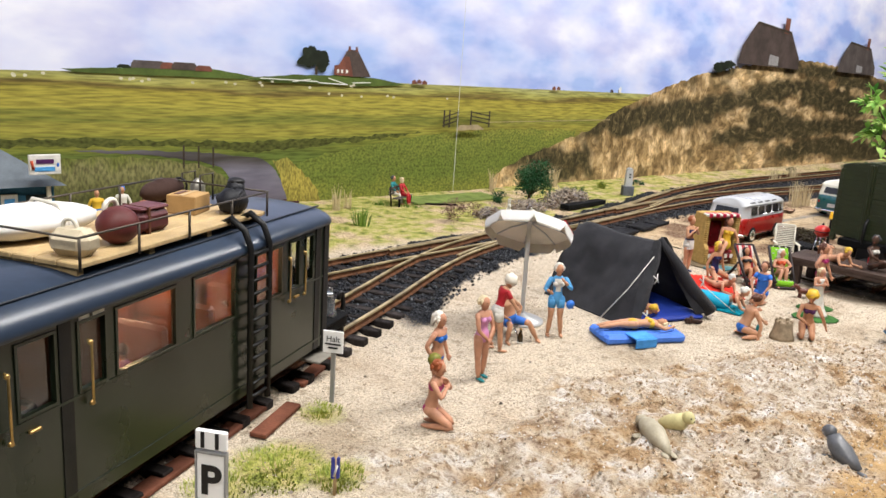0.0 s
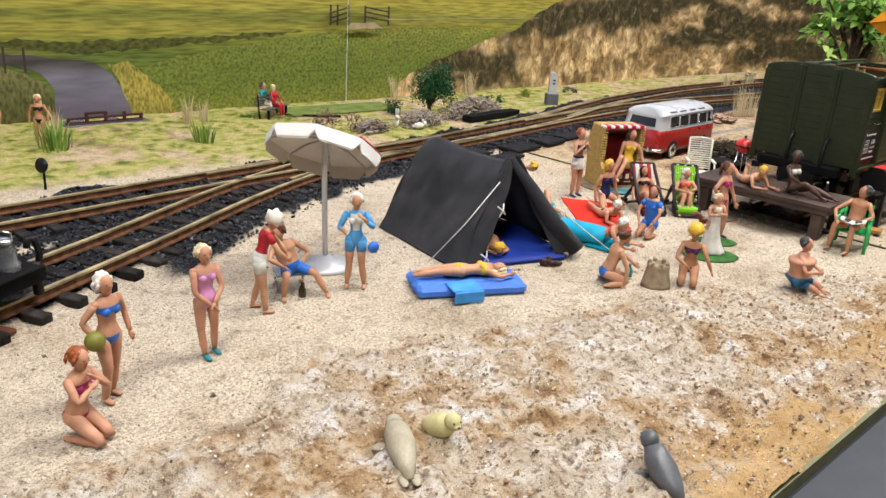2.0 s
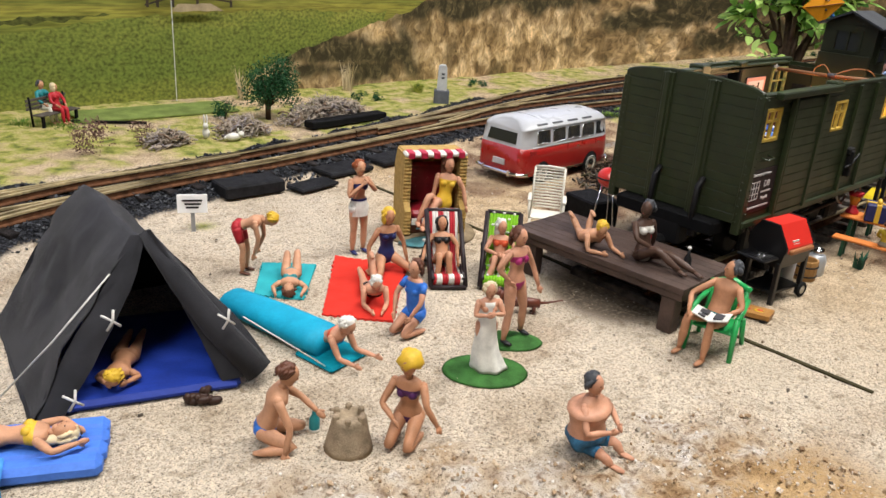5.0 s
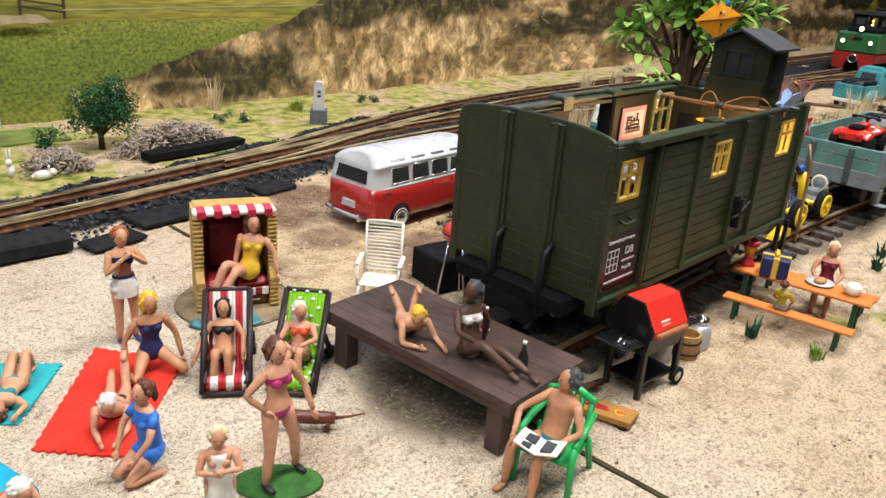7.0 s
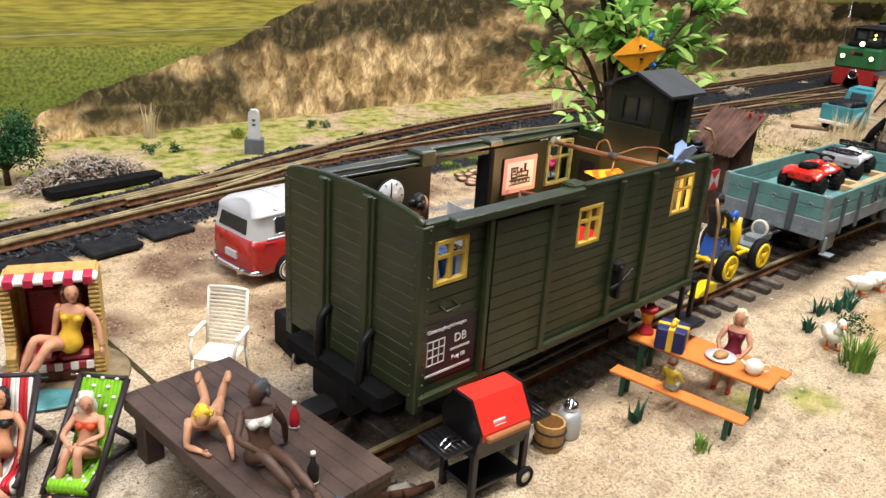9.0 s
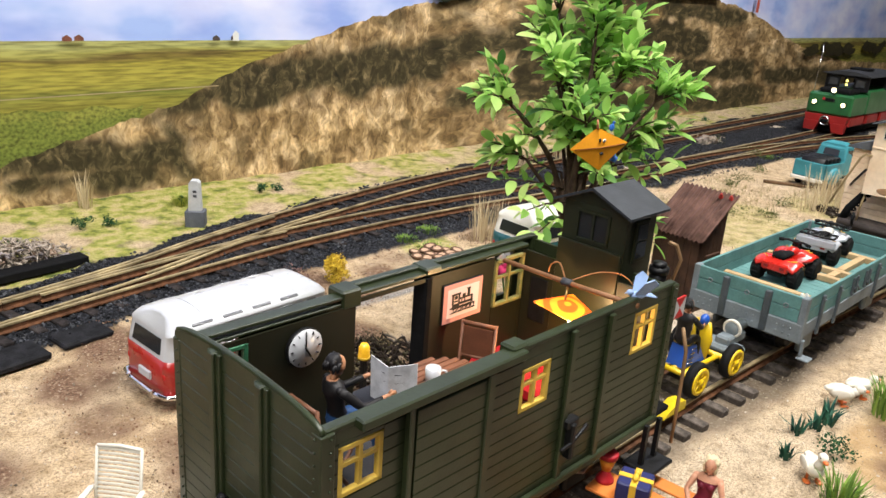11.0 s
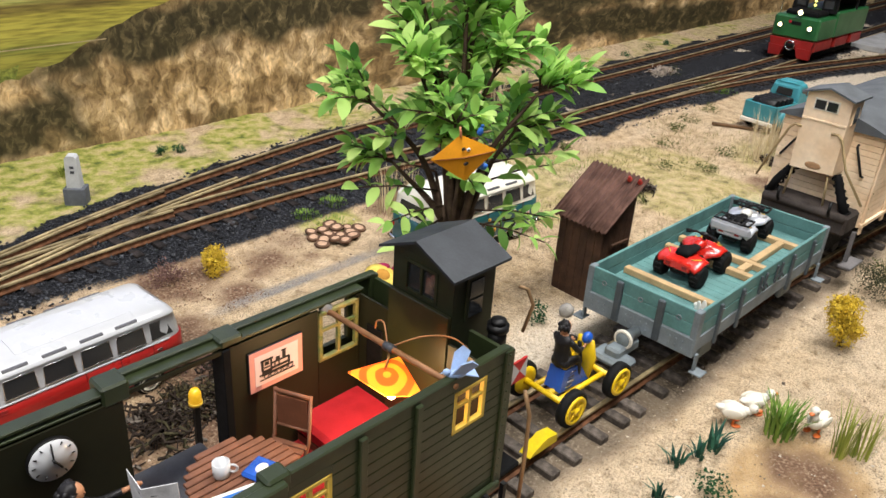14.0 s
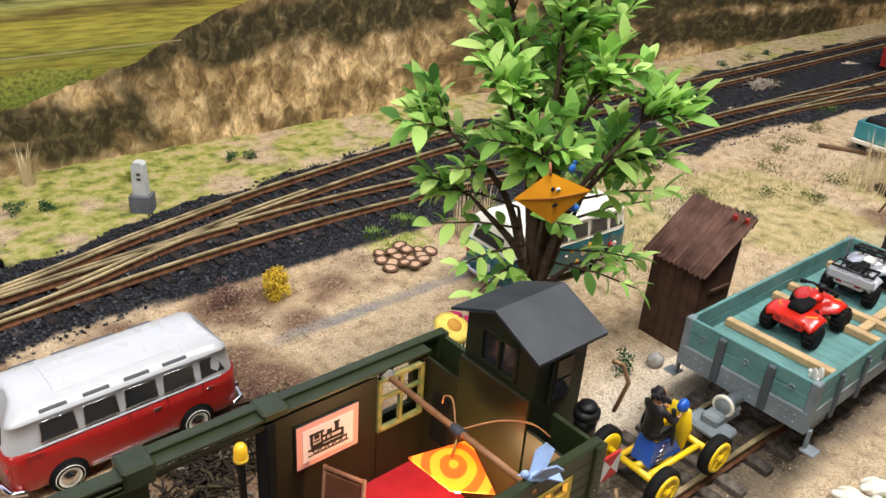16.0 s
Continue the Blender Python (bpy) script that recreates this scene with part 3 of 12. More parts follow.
def sky_material(m):
    m.use_nodes = True
    nt = m.node_tree
    b = nt.nodes["Principled BSDF"]
    pos = nt.nodes.new("ShaderNodeNewGeometry").outputs["Position"]

    def noisy(sx, sz, seed, detail):
        mp = nt.nodes.new("ShaderNodeMapping")
        mp.inputs["Scale"].default_value, mp.inputs["Location"].default_value = (sx, 1, sz), (seed, 0, seed * 0.7)
        n = nt.nodes.new("ShaderNodeTexNoise")
        n.inputs["Scale"].default_value, n.inputs["Detail"].default_value, n.inputs["Roughness"].default_value = 1, detail, 0.5
        nt.links.new(pos, mp.inputs[0])
        nt.links.new(mp.outputs[0], n.inputs["Vector"])
        return n.outputs["Fac"]

    def ramp(src, *stops):
        r = nt.nodes.new("ShaderNodeValToRGB")
        while len(r.color_ramp.elements) < len(stops):
            r.color_ramp.elements.new(0.5)
        for el, (p, c) in zip(r.color_ramp.elements, stops):
            el.position, el.color = p, (*c, 1)
        nt.links.new(src, r.inputs[0])
        return r.outputs[0]
    clouds = ramp(noisy(4.5, 9, 2.1, 4), (0.36, (0.31, 0.42, 0.73)), (0.45, (0.46, 0.53, 0.78)), (0.55, (0.57, 0.60, 0.79)), (0.70, (0.74, 0.75, 0.85)))
    shade = ramp(noisy(7, 16, 7.7, 5), (0.38, (0.76, 0.77, 0.90)), (0.56, (1, 1, 1)))
    x = nt.nodes.new("ShaderNodeMix")
    x.data_type, x.blend_type, x.inputs[0].default_value = "RGBA", "MULTIPLY", 0.8
    nt.links.new(clouds, x.inputs[6])
    nt.links.new(shade, x.inputs[7])
    nt.links.new(x.outputs[2], b.inputs["Base Color"])
    b.inputs["Roughness"].default_value = 0.5
    b.inputs["Specular IOR Level"].default_value = 0.25


sky_material(SKY)
sheet("printed_sky", [(-1.0, 0.19), (7.0, 0.19), (7.0, 1.15), (-1.0, 1.15)], SKY, 0, label="pale blue sky with lilac and white clouds")
MEADOW = print_mat("printed_meadow", [(0.0, (0.11, 0.15, 0.030)), (0.28, (0.12, 0.165, 0.032)), (0.42, (0.10, 0.135, 0.028)), (0.5, (0.19, 0.205, 0.036)), (0.6, (0.29, 0.265, 0.05)), (0.68, (0.17, 0.18, 0.035)), (0.76, (0.34, 0.30, 0.055)), (0.86, (0.33, 0.285, 0.05)), (0.90, (0.14, 0.10, 0.03)), (0.94, (0.33, 0.31, 0.08)), (1.0, (0.36, 0.36, 0.14))], 0.0, 0.213, (4.0, 70.0), 0.20, 0.85, (26, 300), 0.42)
sheet("printed_meadow", [(-1.0, -0.02), (7.0, -0.02), (7.0, 0.214), (1.3, 0.2135), (0.5, 0.2125), (0.15, 0.205), (-1.0, 0.2)], MEADOW, 0, label="yellow-green marsh meadow to the horizon")
NEARGRASS = print_mat("printed_near_grass", [(0.0, (0.20, 0.22, 0.04)), (0.4, (0.135, 0.175, 0.032)), (0.8, (0.17, 0.20, 0.038)), (1.0, (0.24, 0.25, 0.05))], 0.0, 0.13, (14, 40), 0.8, 0.9, (200, 240), 0.36)
sheet("printed_near_grass", [(0.66, -0.02), (1.36, -0.02), (1.42, 0.07), (1.45, 0.125), (1.2, 0.128), (1.0, 0.118), (0.85, 0.10), (0.76, 0.085), (0.70, 0.07), (0.67, 0.03)], NEARGRASS, 0.003, 0.014, 3, "deep green flowery grass")
BANK = print_mat("printed_dark_bank", [(0.0, (0.035, 0.035, 0.012)), (0.5, (0.05, 0.055, 0.015)), (1.0, (0.09, 0.10, 0.022))], 0.0, 0.12, (40, 90), 0.6, 0.9, (120, 200), 0.3)
sheet("printed_bank", [(-0.3, 0.112), (0.3, 0.105), (0.5, 0.102), (0.62, 0.09), (0.74, 0.100), (0.90, 0.112), (0.98, 0.122), (0.9, 0.119), (0.75, 0.112), (0.6, 0.108), (0.4, 0.116), (-0.3, 0.122)], BANK, 0.003, 0.010, 5)
REEDS = print_mat("printed_reeds", [(0.0, (0.10, 0.085, 0.03)), (0.45, (0.09, 0.095, 0.03)), (0.75, (0.20, 0.19, 0.08)), (1.0, (0.13, 0.15, 0.03))], -0.02, 0.095, (60, 20), 0.6, 0.9, (260, 120), 0.35)
sheet("printed_reeds", [(-0.6, -0.02), (0.60, -0.02), (0.575, 0.05), (0.53, 0.075), (0.42, 0.088), (0.2, 0.092), (-0.6, 0.095)], REEDS, 0.003, 0.010, 6)
CREEK = print_mat("printed_creek", [(0.0, (0.10, 0.085, 0.11)), (0.6, (0.17, 0.16, 0.21)), (0.85, (0.055, 0.048, 0.042)), (1.0, (0.12, 0.11, 0.13))], -0.01, 0.10, (9, 60), 0.3, 0.6, (14, 90), 0.55)
sheet("printed_creek", [(0.578, -0.02), (0.700, -0.02), (0.683, 0.025), (0.662, 0.062), (0.640, 0.080), (0.56, 0.091), (0.44, 0.098), (0.34, 0.099), (0.44, 0.091), (0.53, 0.079), (0.566, 0.068), (0.583, 0.045)], CREEK, 0.0015, 0.012, 7, "mauve creek water between grassy banks")
YELLOW = print_mat("printed_yellow_reeds", [(0.0, (0.22, 0.19, 0.04)), (0.5, (0.40, 0.33, 0.07)), (1.0, (0.22, 0.21, 0.05))], -0.01, 0.09, (90, 30), 0.8, 0.9, (300, 140), 0.35)
sheet("printed_yellow_reeds", [(0.690, -0.02), (0.760, -0.02), (0.745, 0.03), (0.715, 0.055), (0.685, 0.08), (0.655, 0.078), (0.672, 0.05), (0.682, 0.02)], YELLOW, 0.004, 0.008, 8)
crest = [(1.165, -0.02), (1.19, 0.03), (1.27, 0.066), (1.40, 0.098), (1.50, 0.125), (1.56, 0.156), (1.616, 0.18), (1.70, 0.205), (1.828, 0.241), (1.95, 0.272), (2.06, 0.288), (2.136, 0.30), (2.35, 0.33), (2.593, 0.342), (2.8, 0.336), (3.05, 0.324), (3.25, 0.305), (3.44, 0.272), (3.65, 0.215), (3.92, 0.161), (4.2, 0.13), (4.7, 0.11), (7.0, 0.09)]
HEATH = print_mat("printed_heath", [(0.0, (0.022, 0.020, 0.010)), (0.5, (0.040, 0.033, 0.014)), (1.0, (0.065, 0.055, 0.022))], 0.0, 0.34, (50, 40), 0.8, 0.9, (160, 90), 0.3)
r = random.Random(12)


def crest_at(x):
    return float(np.interp(x, [p[0] for p in crest], [p[1] for p in crest]))


# the dune: bands of dark heath between pale grass, all in one print
BANDS = [(1.465, 0.112, 1.62, 0.150, 0.016), (1.60, 0.148, 1.82, 0.168, 0.036), (1.82, 0.160, 2.0, 0.176, 0.042), (2.0, 0.185, 2.25, 0.215, 0.030), (2.25, 0.225, 2.57, 0.262, 0.028), (1.25, 0.066, 1.44, 0.058, 0.027), (1.49, 0.06, 1.51, 0.02, 0.014), (1.48, 0.10, 1.50, 0.065, 0.010), (2.10, 0.10, 2.40, 0.11, 0.026), (2.40, 0.115, 2.95, 0.14, 0.030), (2.50, 0.05, 2.9, 0.07, 0.03), (2.62, 0.24, 3.05, 0.20, 0.045), (2.85, 0.29, 3.3, 0.27, 0.025), (3.0, 0.13, 3.4, 0.12, 0.032), (3.55, 0.10, 4.4, 0.06, 0.03), (1.28, 0.034, 1.44, 0.028, 0.018), (2.02, 0.285, 2.12, 0.30, 0.010), (2.45, 0.31, 2.9, 0.31, 0.02), (2.3, 0.16, 2.6, 0.12, 0.040), (2.9, 0.05, 3.5, 0.03, 0.04)]
du = np.concatenate([np.arange(1.165, 3.4, 0.008), np.arange(3.4, 7.0, 0.03)])
dv = np.linspace(0, 1, 90)
DX, DV = np.meshgrid(du, dv, indexing="ij")
top = np.interp(du, [p[0] for p in crest], [p[1] for p in crest]) + 0.016 * (vnoise(du, du * 0, 55, 31, 4) - 0.5)
DZ = -0.02 + DV * (top[:, None] + 0.02)
warp = (vnoise(DX, DZ, 22, 32, 4) - 0.5) * 0.075
heath = np.zeros_like(DX)
for x0, z0, x1, z1, br in BANDS:
    t = np.clip(((DX - x0) * (x1 - x0) + (DZ - z0) * (z1 - z0)) / ((x1 - x0) ** 2 + (z1 - z0) ** 2), 0, 1)
    gap = np.hypot((DX - x0 - t * (x1 - x0)) * 0.6, DZ - z0 - t * (z1 - z0))
    heath = np.maximum(heath, ease(br + warp * 0.55 - gap, -0.012, 0.014))
heath = np.maximum(heath, 0.55 * ease(vnoise(DX, DZ * 1.6, 16, 35, 4), 0.56, 0.70))
pale = ease(vnoise(DX, DZ * 1.5, 14, 33, 4), 0.35, 0.62)
me = bpy.data.meshes.new("printed_dune")
dn, dm = DX.shape
ids = np.arange(dn * dm).reshape(dn, dm)
me.from_pydata(np.stack([DX, np.full_like(DX, -0.0020), DZ], -1).reshape(-1, 3).tolist(), [], np.stack([ids[:-1, :-1], ids[1:, :-1], ids[1:, 1:], ids[:-1, 1:]], -1).reshape(-1, 4).tolist())
for key, val in (("heath", heath), ("pale", pale)):
    me.attributes.new(key, "FLOAT", "POINT").data.foreach_set("value", val.astype(np.float32).ravel())


def dune_material():
    m = bpy.data.materials.new("printed_dune")
    m.use_nodes = True
    nt = m.node_tree
    b = nt.nodes["Principled BSDF"]
    place = nt.nodes.new("ShaderNodeSeparateXYZ")
    nt.links.new(nt.nodes.new("ShaderNodeNewGeometry").outputs["Position"], place.inputs[0])
    wide = nt.nodes.new("ShaderNodeMapRange")       # the print is drawn coarser towards its far end
    for k, v in enumerate((2.0, 7.0, 2.0, 3.9)):
        wide.inputs[k + 1].default_value = v
    nt.links.new(place.outputs["X"], wide.inputs[0])
    near = nt.nodes.new("ShaderNodeMath")
    near.operation, near.inputs[1].default_value = "MINIMUM", 2.0
    nt.links.new(place.outputs["X"], near.inputs[0])
    total = nt.nodes.new("ShaderNodeMath")
    nt.links.new(near.outputs[0], total.inputs[0])
    nt.links.new(wide.outputs[0], total.inputs[1])
    joined = nt.nodes.new("ShaderNodeCombineXYZ")
    nt.links.new(total.outputs[0], joined.inputs["X"])
    nt.links.new(place.outputs["Z"], joined.inputs["Z"])
    pos = joined.outputs[0]
    bend = nt.nodes.new("ShaderNodeTexNoise")
    bend.inputs["Scale"].default_value, bend.inputs["Detail"].default_value = 38, 4
    nt.links.new(pos, bend.inputs["Vector"])
    amt = nt.nodes.new("ShaderNodeVectorMath")
    amt.operation, amt.inputs[3].default_value = "SCALE", 0.034
    nt.links.new(bend.outputs["Color"], amt.inputs[0])
    off = nt.nodes.new("ShaderNodeVectorMath")
    nt.links.new(pos, off.inputs[0])
    nt.links.new(amt.outputs[0], off.inputs[1])

    def noisy(sx, sz, seed, detail=5, src=None):
        mp = nt.nodes.new("ShaderNodeMapping")
        mp.inputs["Scale"].default_value, mp.inputs["Location"].default_value, mp.inputs["Rotation"].default_value = (sx, 1, sz), (seed, 0, seed), (0, 0.14, 0)
        n = nt.nodes.new("ShaderNodeTexNoise")
        n.inputs["Scale"].default_value, n.inputs["Detail"].default_value, n.inputs["Roughness"].default_value = 1, detail, 0.6
        nt.links.new(src or off.outputs[0], mp.inputs[0])
        nt.links.new(mp.outputs[0], n.inputs["Vector"])
        return n.outputs["Fac"]

    def ramp(src, *stops):
        r = nt.nodes.new("ShaderNodeValToRGB")
        while len(r.color_ramp.elements) < len(stops):
            r.color_ramp.elements.new(0.5)
        for el, (p, c) in zip(r.color_ramp.elements, stops):
            el.position, el.color = p, (*c, 1)
        nt.links.new(src, r.inputs[0])
        return r.outputs[0]

    def mixed(fac, a, c, how="MIX"):
        x = nt.nodes.new("ShaderNodeMix")
        x.data_type, x.blend_type = "RGBA", how
        if isinstance(fac, float):
            x.inputs[0].default_value = fac
        else:
            nt.links.new(fac, x.inputs[0])
        nt.links.new(a, x.inputs[6])
        nt.links.new(c, x.inputs[7])
        return x.outputs[2]

    def edge(name, src, width):
        at = nt.nodes.new("ShaderNodeAttribute")
        at.attribute_name = name
        s = nt.nodes.new("ShaderNodeMath")
        nt.links.new(at.outputs["Fac"], s.inputs[0])
        nt.links.new(src, s.inputs[1])
        r = nt.nodes.new("ShaderNodeMapRange")
        r.inputs[1].default_value, r.inputs[2].default_value = 1 - width, 1 + width
        nt.links.new(s.outputs[0], r.inputs[0])
        return r.outputs[0]
    blades, coarse, spots = noisy(190, 78, 1.0, 6), noisy(46, 28, 5.0, 6), noisy(64, 54, 9.0, 7)
    dull = ramp(coarse, (0.36, (0.12, 0.080, 0.036)), (0.5, (0.24, 0.165, 0.080)), (0.66, (0.45, 0.33, 0.18)))
    grass = ramp(coarse, (0.34, (0.24, 0.16, 0.075)), (0.48, (0.43, 0.31, 0.165)), (0.64, (0.65, 0.50, 0.31)))
    col = mixed(edge("pale", coarse, 0.35), dull, grass)
    col = mixed(0.65, col, ramp(blades, (0.38, (0.46, 0.40, 0.33)), (0.5, (1.05, 1.05, 1.04)), (0.62, (1.60, 1.56, 1.48))), "MULTIPLY")
    small = nt.nodes.new("ShaderNodeVectorMath")
    small.operation, small.inputs[3].default_value = "SCALE", 0.040
    nt.links.new(bend.outputs["Color"], small.inputs[0])
    swept = nt.nodes.new("ShaderNodeVectorMath")
    nt.links.new(pos, swept.inputs[0])
    nt.links.new(small.outputs[0], swept.inputs[1])
    strokes = noisy(110, 52, 3.0, 6, swept.outputs[0])
    col = mixed(0.5, col, ramp(strokes, (0.34, (0.45, 0.37, 0.30)), (0.48, (1.05, 1.03, 1.0)), (0.66, (1.45, 1.42, 1.34))), "MULTIPLY")
    col = mixed(0.85, col, ramp(noisy(13, 16, 14.0, 5), (0.36, (0.55, 0.52, 0.48)), (0.55, (1.05, 1.04, 1.0)), (0.68, (1.25, 1.2, 1.12))), "MULTIPLY")
    dark = ramp(mixed(0.5, spots, strokes), (0.36, (0.013, 0.011, 0.006)), (0.49, (0.042, 0.034, 0.015)), (0.57, (0.11, 0.085, 0.040)), (0.66, (0.28, 0.215, 0.11)))
    col = mixed(edge("heath", mixed(0.45, mixed(0.5, coarse, strokes), blades), 0.48), col, dark)
    nt.links.new(col, b.inputs["Base Color"])
    b.inputs["Roughness"].default_value = 0.55
    b.inputs["Specular IOR Level"].default_value = 0.25
    return m


me.materials.append(dune_material())
part("printed_dune", me, None, backdrop, "tan dune covered with dry grass and dark heath")


def by_island(m, *cols, rough=0.6):
    """One of some colours for each loose piece of a joined mesh."""
    m.use_nodes = True
    nt = m.node_tree
    b = nt.nodes["Principled BSDF"]
    rp = nt.nodes.new("ShaderNodeValToRGB")
    rp.color_ramp.interpolation = "LINEAR"
    while len(rp.color_ramp.elements) < len(cols):
        rp.color_ramp.elements.new(0.5)
    for i, (el, c) in enumerate(zip(rp.color_ramp.elements, cols)):
        el.position, el.color = i / max(1, len(cols) - 1), (*c, 1)
    nt.links.new(nt.nodes.new("ShaderNodeNewGeometry").outputs["Random Per Island"], rp.inputs[0])
    nt.links.new(rp.outputs[0], b.inputs["Base Color"])
    b.inputs["Roughness"].default_value = rough
    b.inputs["Specular IOR Level"].default_value = 0.15
    return m


LAYER[0] = 19
THATCH = mat("printed_thatch", (0.085, 0.062, 0.055), 0.6, 0, 0.2, 30, 0)
THATCH2 = mat("printed_thatch_grey", (0.11, 0.09, 0.085), 0.6, 0, 0.2, 30, 0)
BRICK = mat("printed_brick", (0.21, 0.075, 0.05), 0.6, 0, 0.2, 60, 0)
PGREEN = mat("printed_mound_green", (0.10, 0.15, 0.03), 0.6, 0, 0.2, 25, 0)
PDARK = mat("printed_dark_leaves", (0.016, 0.024, 0.012), 0.6, 0, 0.3, 60, 0)
PWHITE = mat("printed_white", (0.7, 0.7, 0.66), 0.6, 0, 0.05, 60, 0)
PWOOD = mat("printed_old_wood", (0.055, 0.04, 0.028), 0.6, 0, 0.2, 60, 0)
PSHEEP = mat("printed_sheep_wool", (0.62, 0.58, 0.44), 0.6, 0, 0.15, 90, 0)
PPATH = mat("printed_bare_earth", (0.42, 0.33, 0.20), 0.6, 0, 0.15, 50, 0)


def blob(name, x, z, w, h, material, seed=1, rough=0.25, n=14):
    q = random.Random(seed)
    return sheet(name, [(x + w * math.cos(2 * math.pi * k / n) * (1 + q.uniform(-rough, rough)), z + h * math.sin(2 * math.pi * k / n) * (1 + q.uniform(-rough, rough))) for k in range(n)], material)


# the farm on its mound far left, the thatched house beside its trees, two houses on the dune
sheet("printed_mound", [(0.33, 0.212), (0.40, 0.217), (0.55, 0.222), (0.62, 0.213), (0.60, 0.208), (0.35, 0.208)], PGREEN, 0.0006)
for x0, x1, z0, z1, top in ((0.405, 0.425, 0.217, 0.222, PDARK), (0.425, 0.475, 0.218, 0.229, THATCH2), (0.468, 0.49, 0.2185, 0.228, BRICK), (0.485, 0.525, 0.218, 0.229, THATCH), (0.522, 0.549, 0.2175, 0.226, BRICK)):
    sheet("printed_farm", [(x0, z0), (x1, z0), (x1, z0 + (z1 - z0) * 0.5), (x1 - 0.004, z1), (x0 + 0.004, z1), (x0, z0 + (z1 - z0) * 0.5)], top)
sheet("printed_mound", [(0.60, 0.210), (0.69, 0.219), (0.80, 0.222), (0.87, 0.219), (0.935, 0.210), (0.85, 0.205), (0.66, 0.205)], PGREEN, 0.0006)
for k in range(9):
    blob("printed_tree", 0.715 + 0.05 * r.random(), 0.232 + 0.028 * r.random(), 0.014, 0.011, PDARK, k, 0.4)
sheet("printed_tree_trunk", [(0.733, 0.221), (0.739, 0.221), (0.738, 0.235), (0.734, 0.235)], PWOOD)
sheet("printed_house", [(0.772, 0.2225), (0.812, 0.2205), (0.814, 0.232), (0.803, 0.262), (0.797, 0.264), (0.782, 0.240), (0.772, 0.238)], BRICK)
sheet("printed_house_roof", [(0.812, 0.2205), (0.850, 0.2215), (0.846, 0.228), (0.820, 0.266), (0.800, 0.267), (0.790, 0.252), (0.797, 0.255), (0.803, 0.254)], THATCH)
for cx in (0.800, 0.815):
    sheet("printed_chimney", [(cx, 0.264), (cx + 0.005, 0.264), (cx + 0.005, 0.272), (cx, 0.272)], BRICK)
for wx in (0.778, 0.786, 0.796):
    sheet("printed_window", [(wx, 0.226), (wx + 0.004, 0.226), (wx + 0.004, 0.232), (wx, 0.232)], PWHITE)
for (x0, z0), (x1, z1) in (((0.63, 0.2105), (0.74, 0.209)), ((0.69, 0.207), (0.725, 0.2125)), ((0.76, 0.2155), (0.80, 0.2055)), ((0.74, 0.207), (0.80, 0.2055)), ((0.81, 0.209), (0.85, 0.211))):
    sheet("printed_fence", [(x0, z0), (x1, z1), (x1, z1 + 0.0016), (x0, z0 + 0.0016)], PWHITE)
for hx, hz in ((0.945, 0.213), (0.957, 0.214), (0.970, 0.213), (1.345, 0.2135), (1.36, 0.214), (1.555, 0.2135), (1.585, 0.2145)):
    sheet("printed_far_house", [(hx, hz), (hx + 0.012, hz), (hx + 0.012, hz + 0.004), (hx + 0.006, hz + 0.008), (hx, hz + 0.005)], BRICK if hx < 1.5 else THATCH)
sheet("printed_far_tower", [(1.588, 0.2135), (1.598, 0.2135), (1.598, 0.224), (1.593, 0.228), (1.588, 0.224)], PWHITE)
for k in range(26):
    x = 0.2 + 0.62 * r.random() if k < 20 else 0.75 + 0.35 * r.random()
    blob("printed_sheep", x, (0.2035 if k < 20 else 0.188) + r.uniform(-0.004, 0.003), 0.0030, 0.0022, PSHEEP, k, 0.2, 9)
for x in (1.026, 1.040, 1.062, 1.098, 1.150):
    sheet("printed_gate_post", [(x, 0.132), (x + 0.004, 0.132), (x + 0.004, 0.165), (x, 0.166)], PWOOD)
for z in (0.138, 0.146, 0.154):
    sheet("printed_gate_rail", [(1.024, z - 0.004), (1.062, z + 0.006), (1.062, z + 0.0085), (1.024, z - 0.0015)], PWOOD)
    sheet("printed_gate_rail", [(1.098, z + 0.008), (1.154, z), (1.154, z + 0.0025), (1.098, z + 0.0105)], PWOOD)
sheet("printed_path", [(1.06, 0.126), (1.14, 0.128), (1.12, 0.137), (1.07, 0.137)], PPATH, 0.001)
sheet("printed_path", [(1.15, 0.142), (1.56, 0.149), (1.56, 0.1505), (1.15, 0.1435)], PPATH)
for x, h in ((0.497, 0.036), (0.521, 0.034), (0.545, 0.032)):
    sheet("printed_post", [(x, 0.07), (x + 0.003, 0.07), (x + 0.003, 0.07 + h), (x, 0.07 + h)], PWOOD)
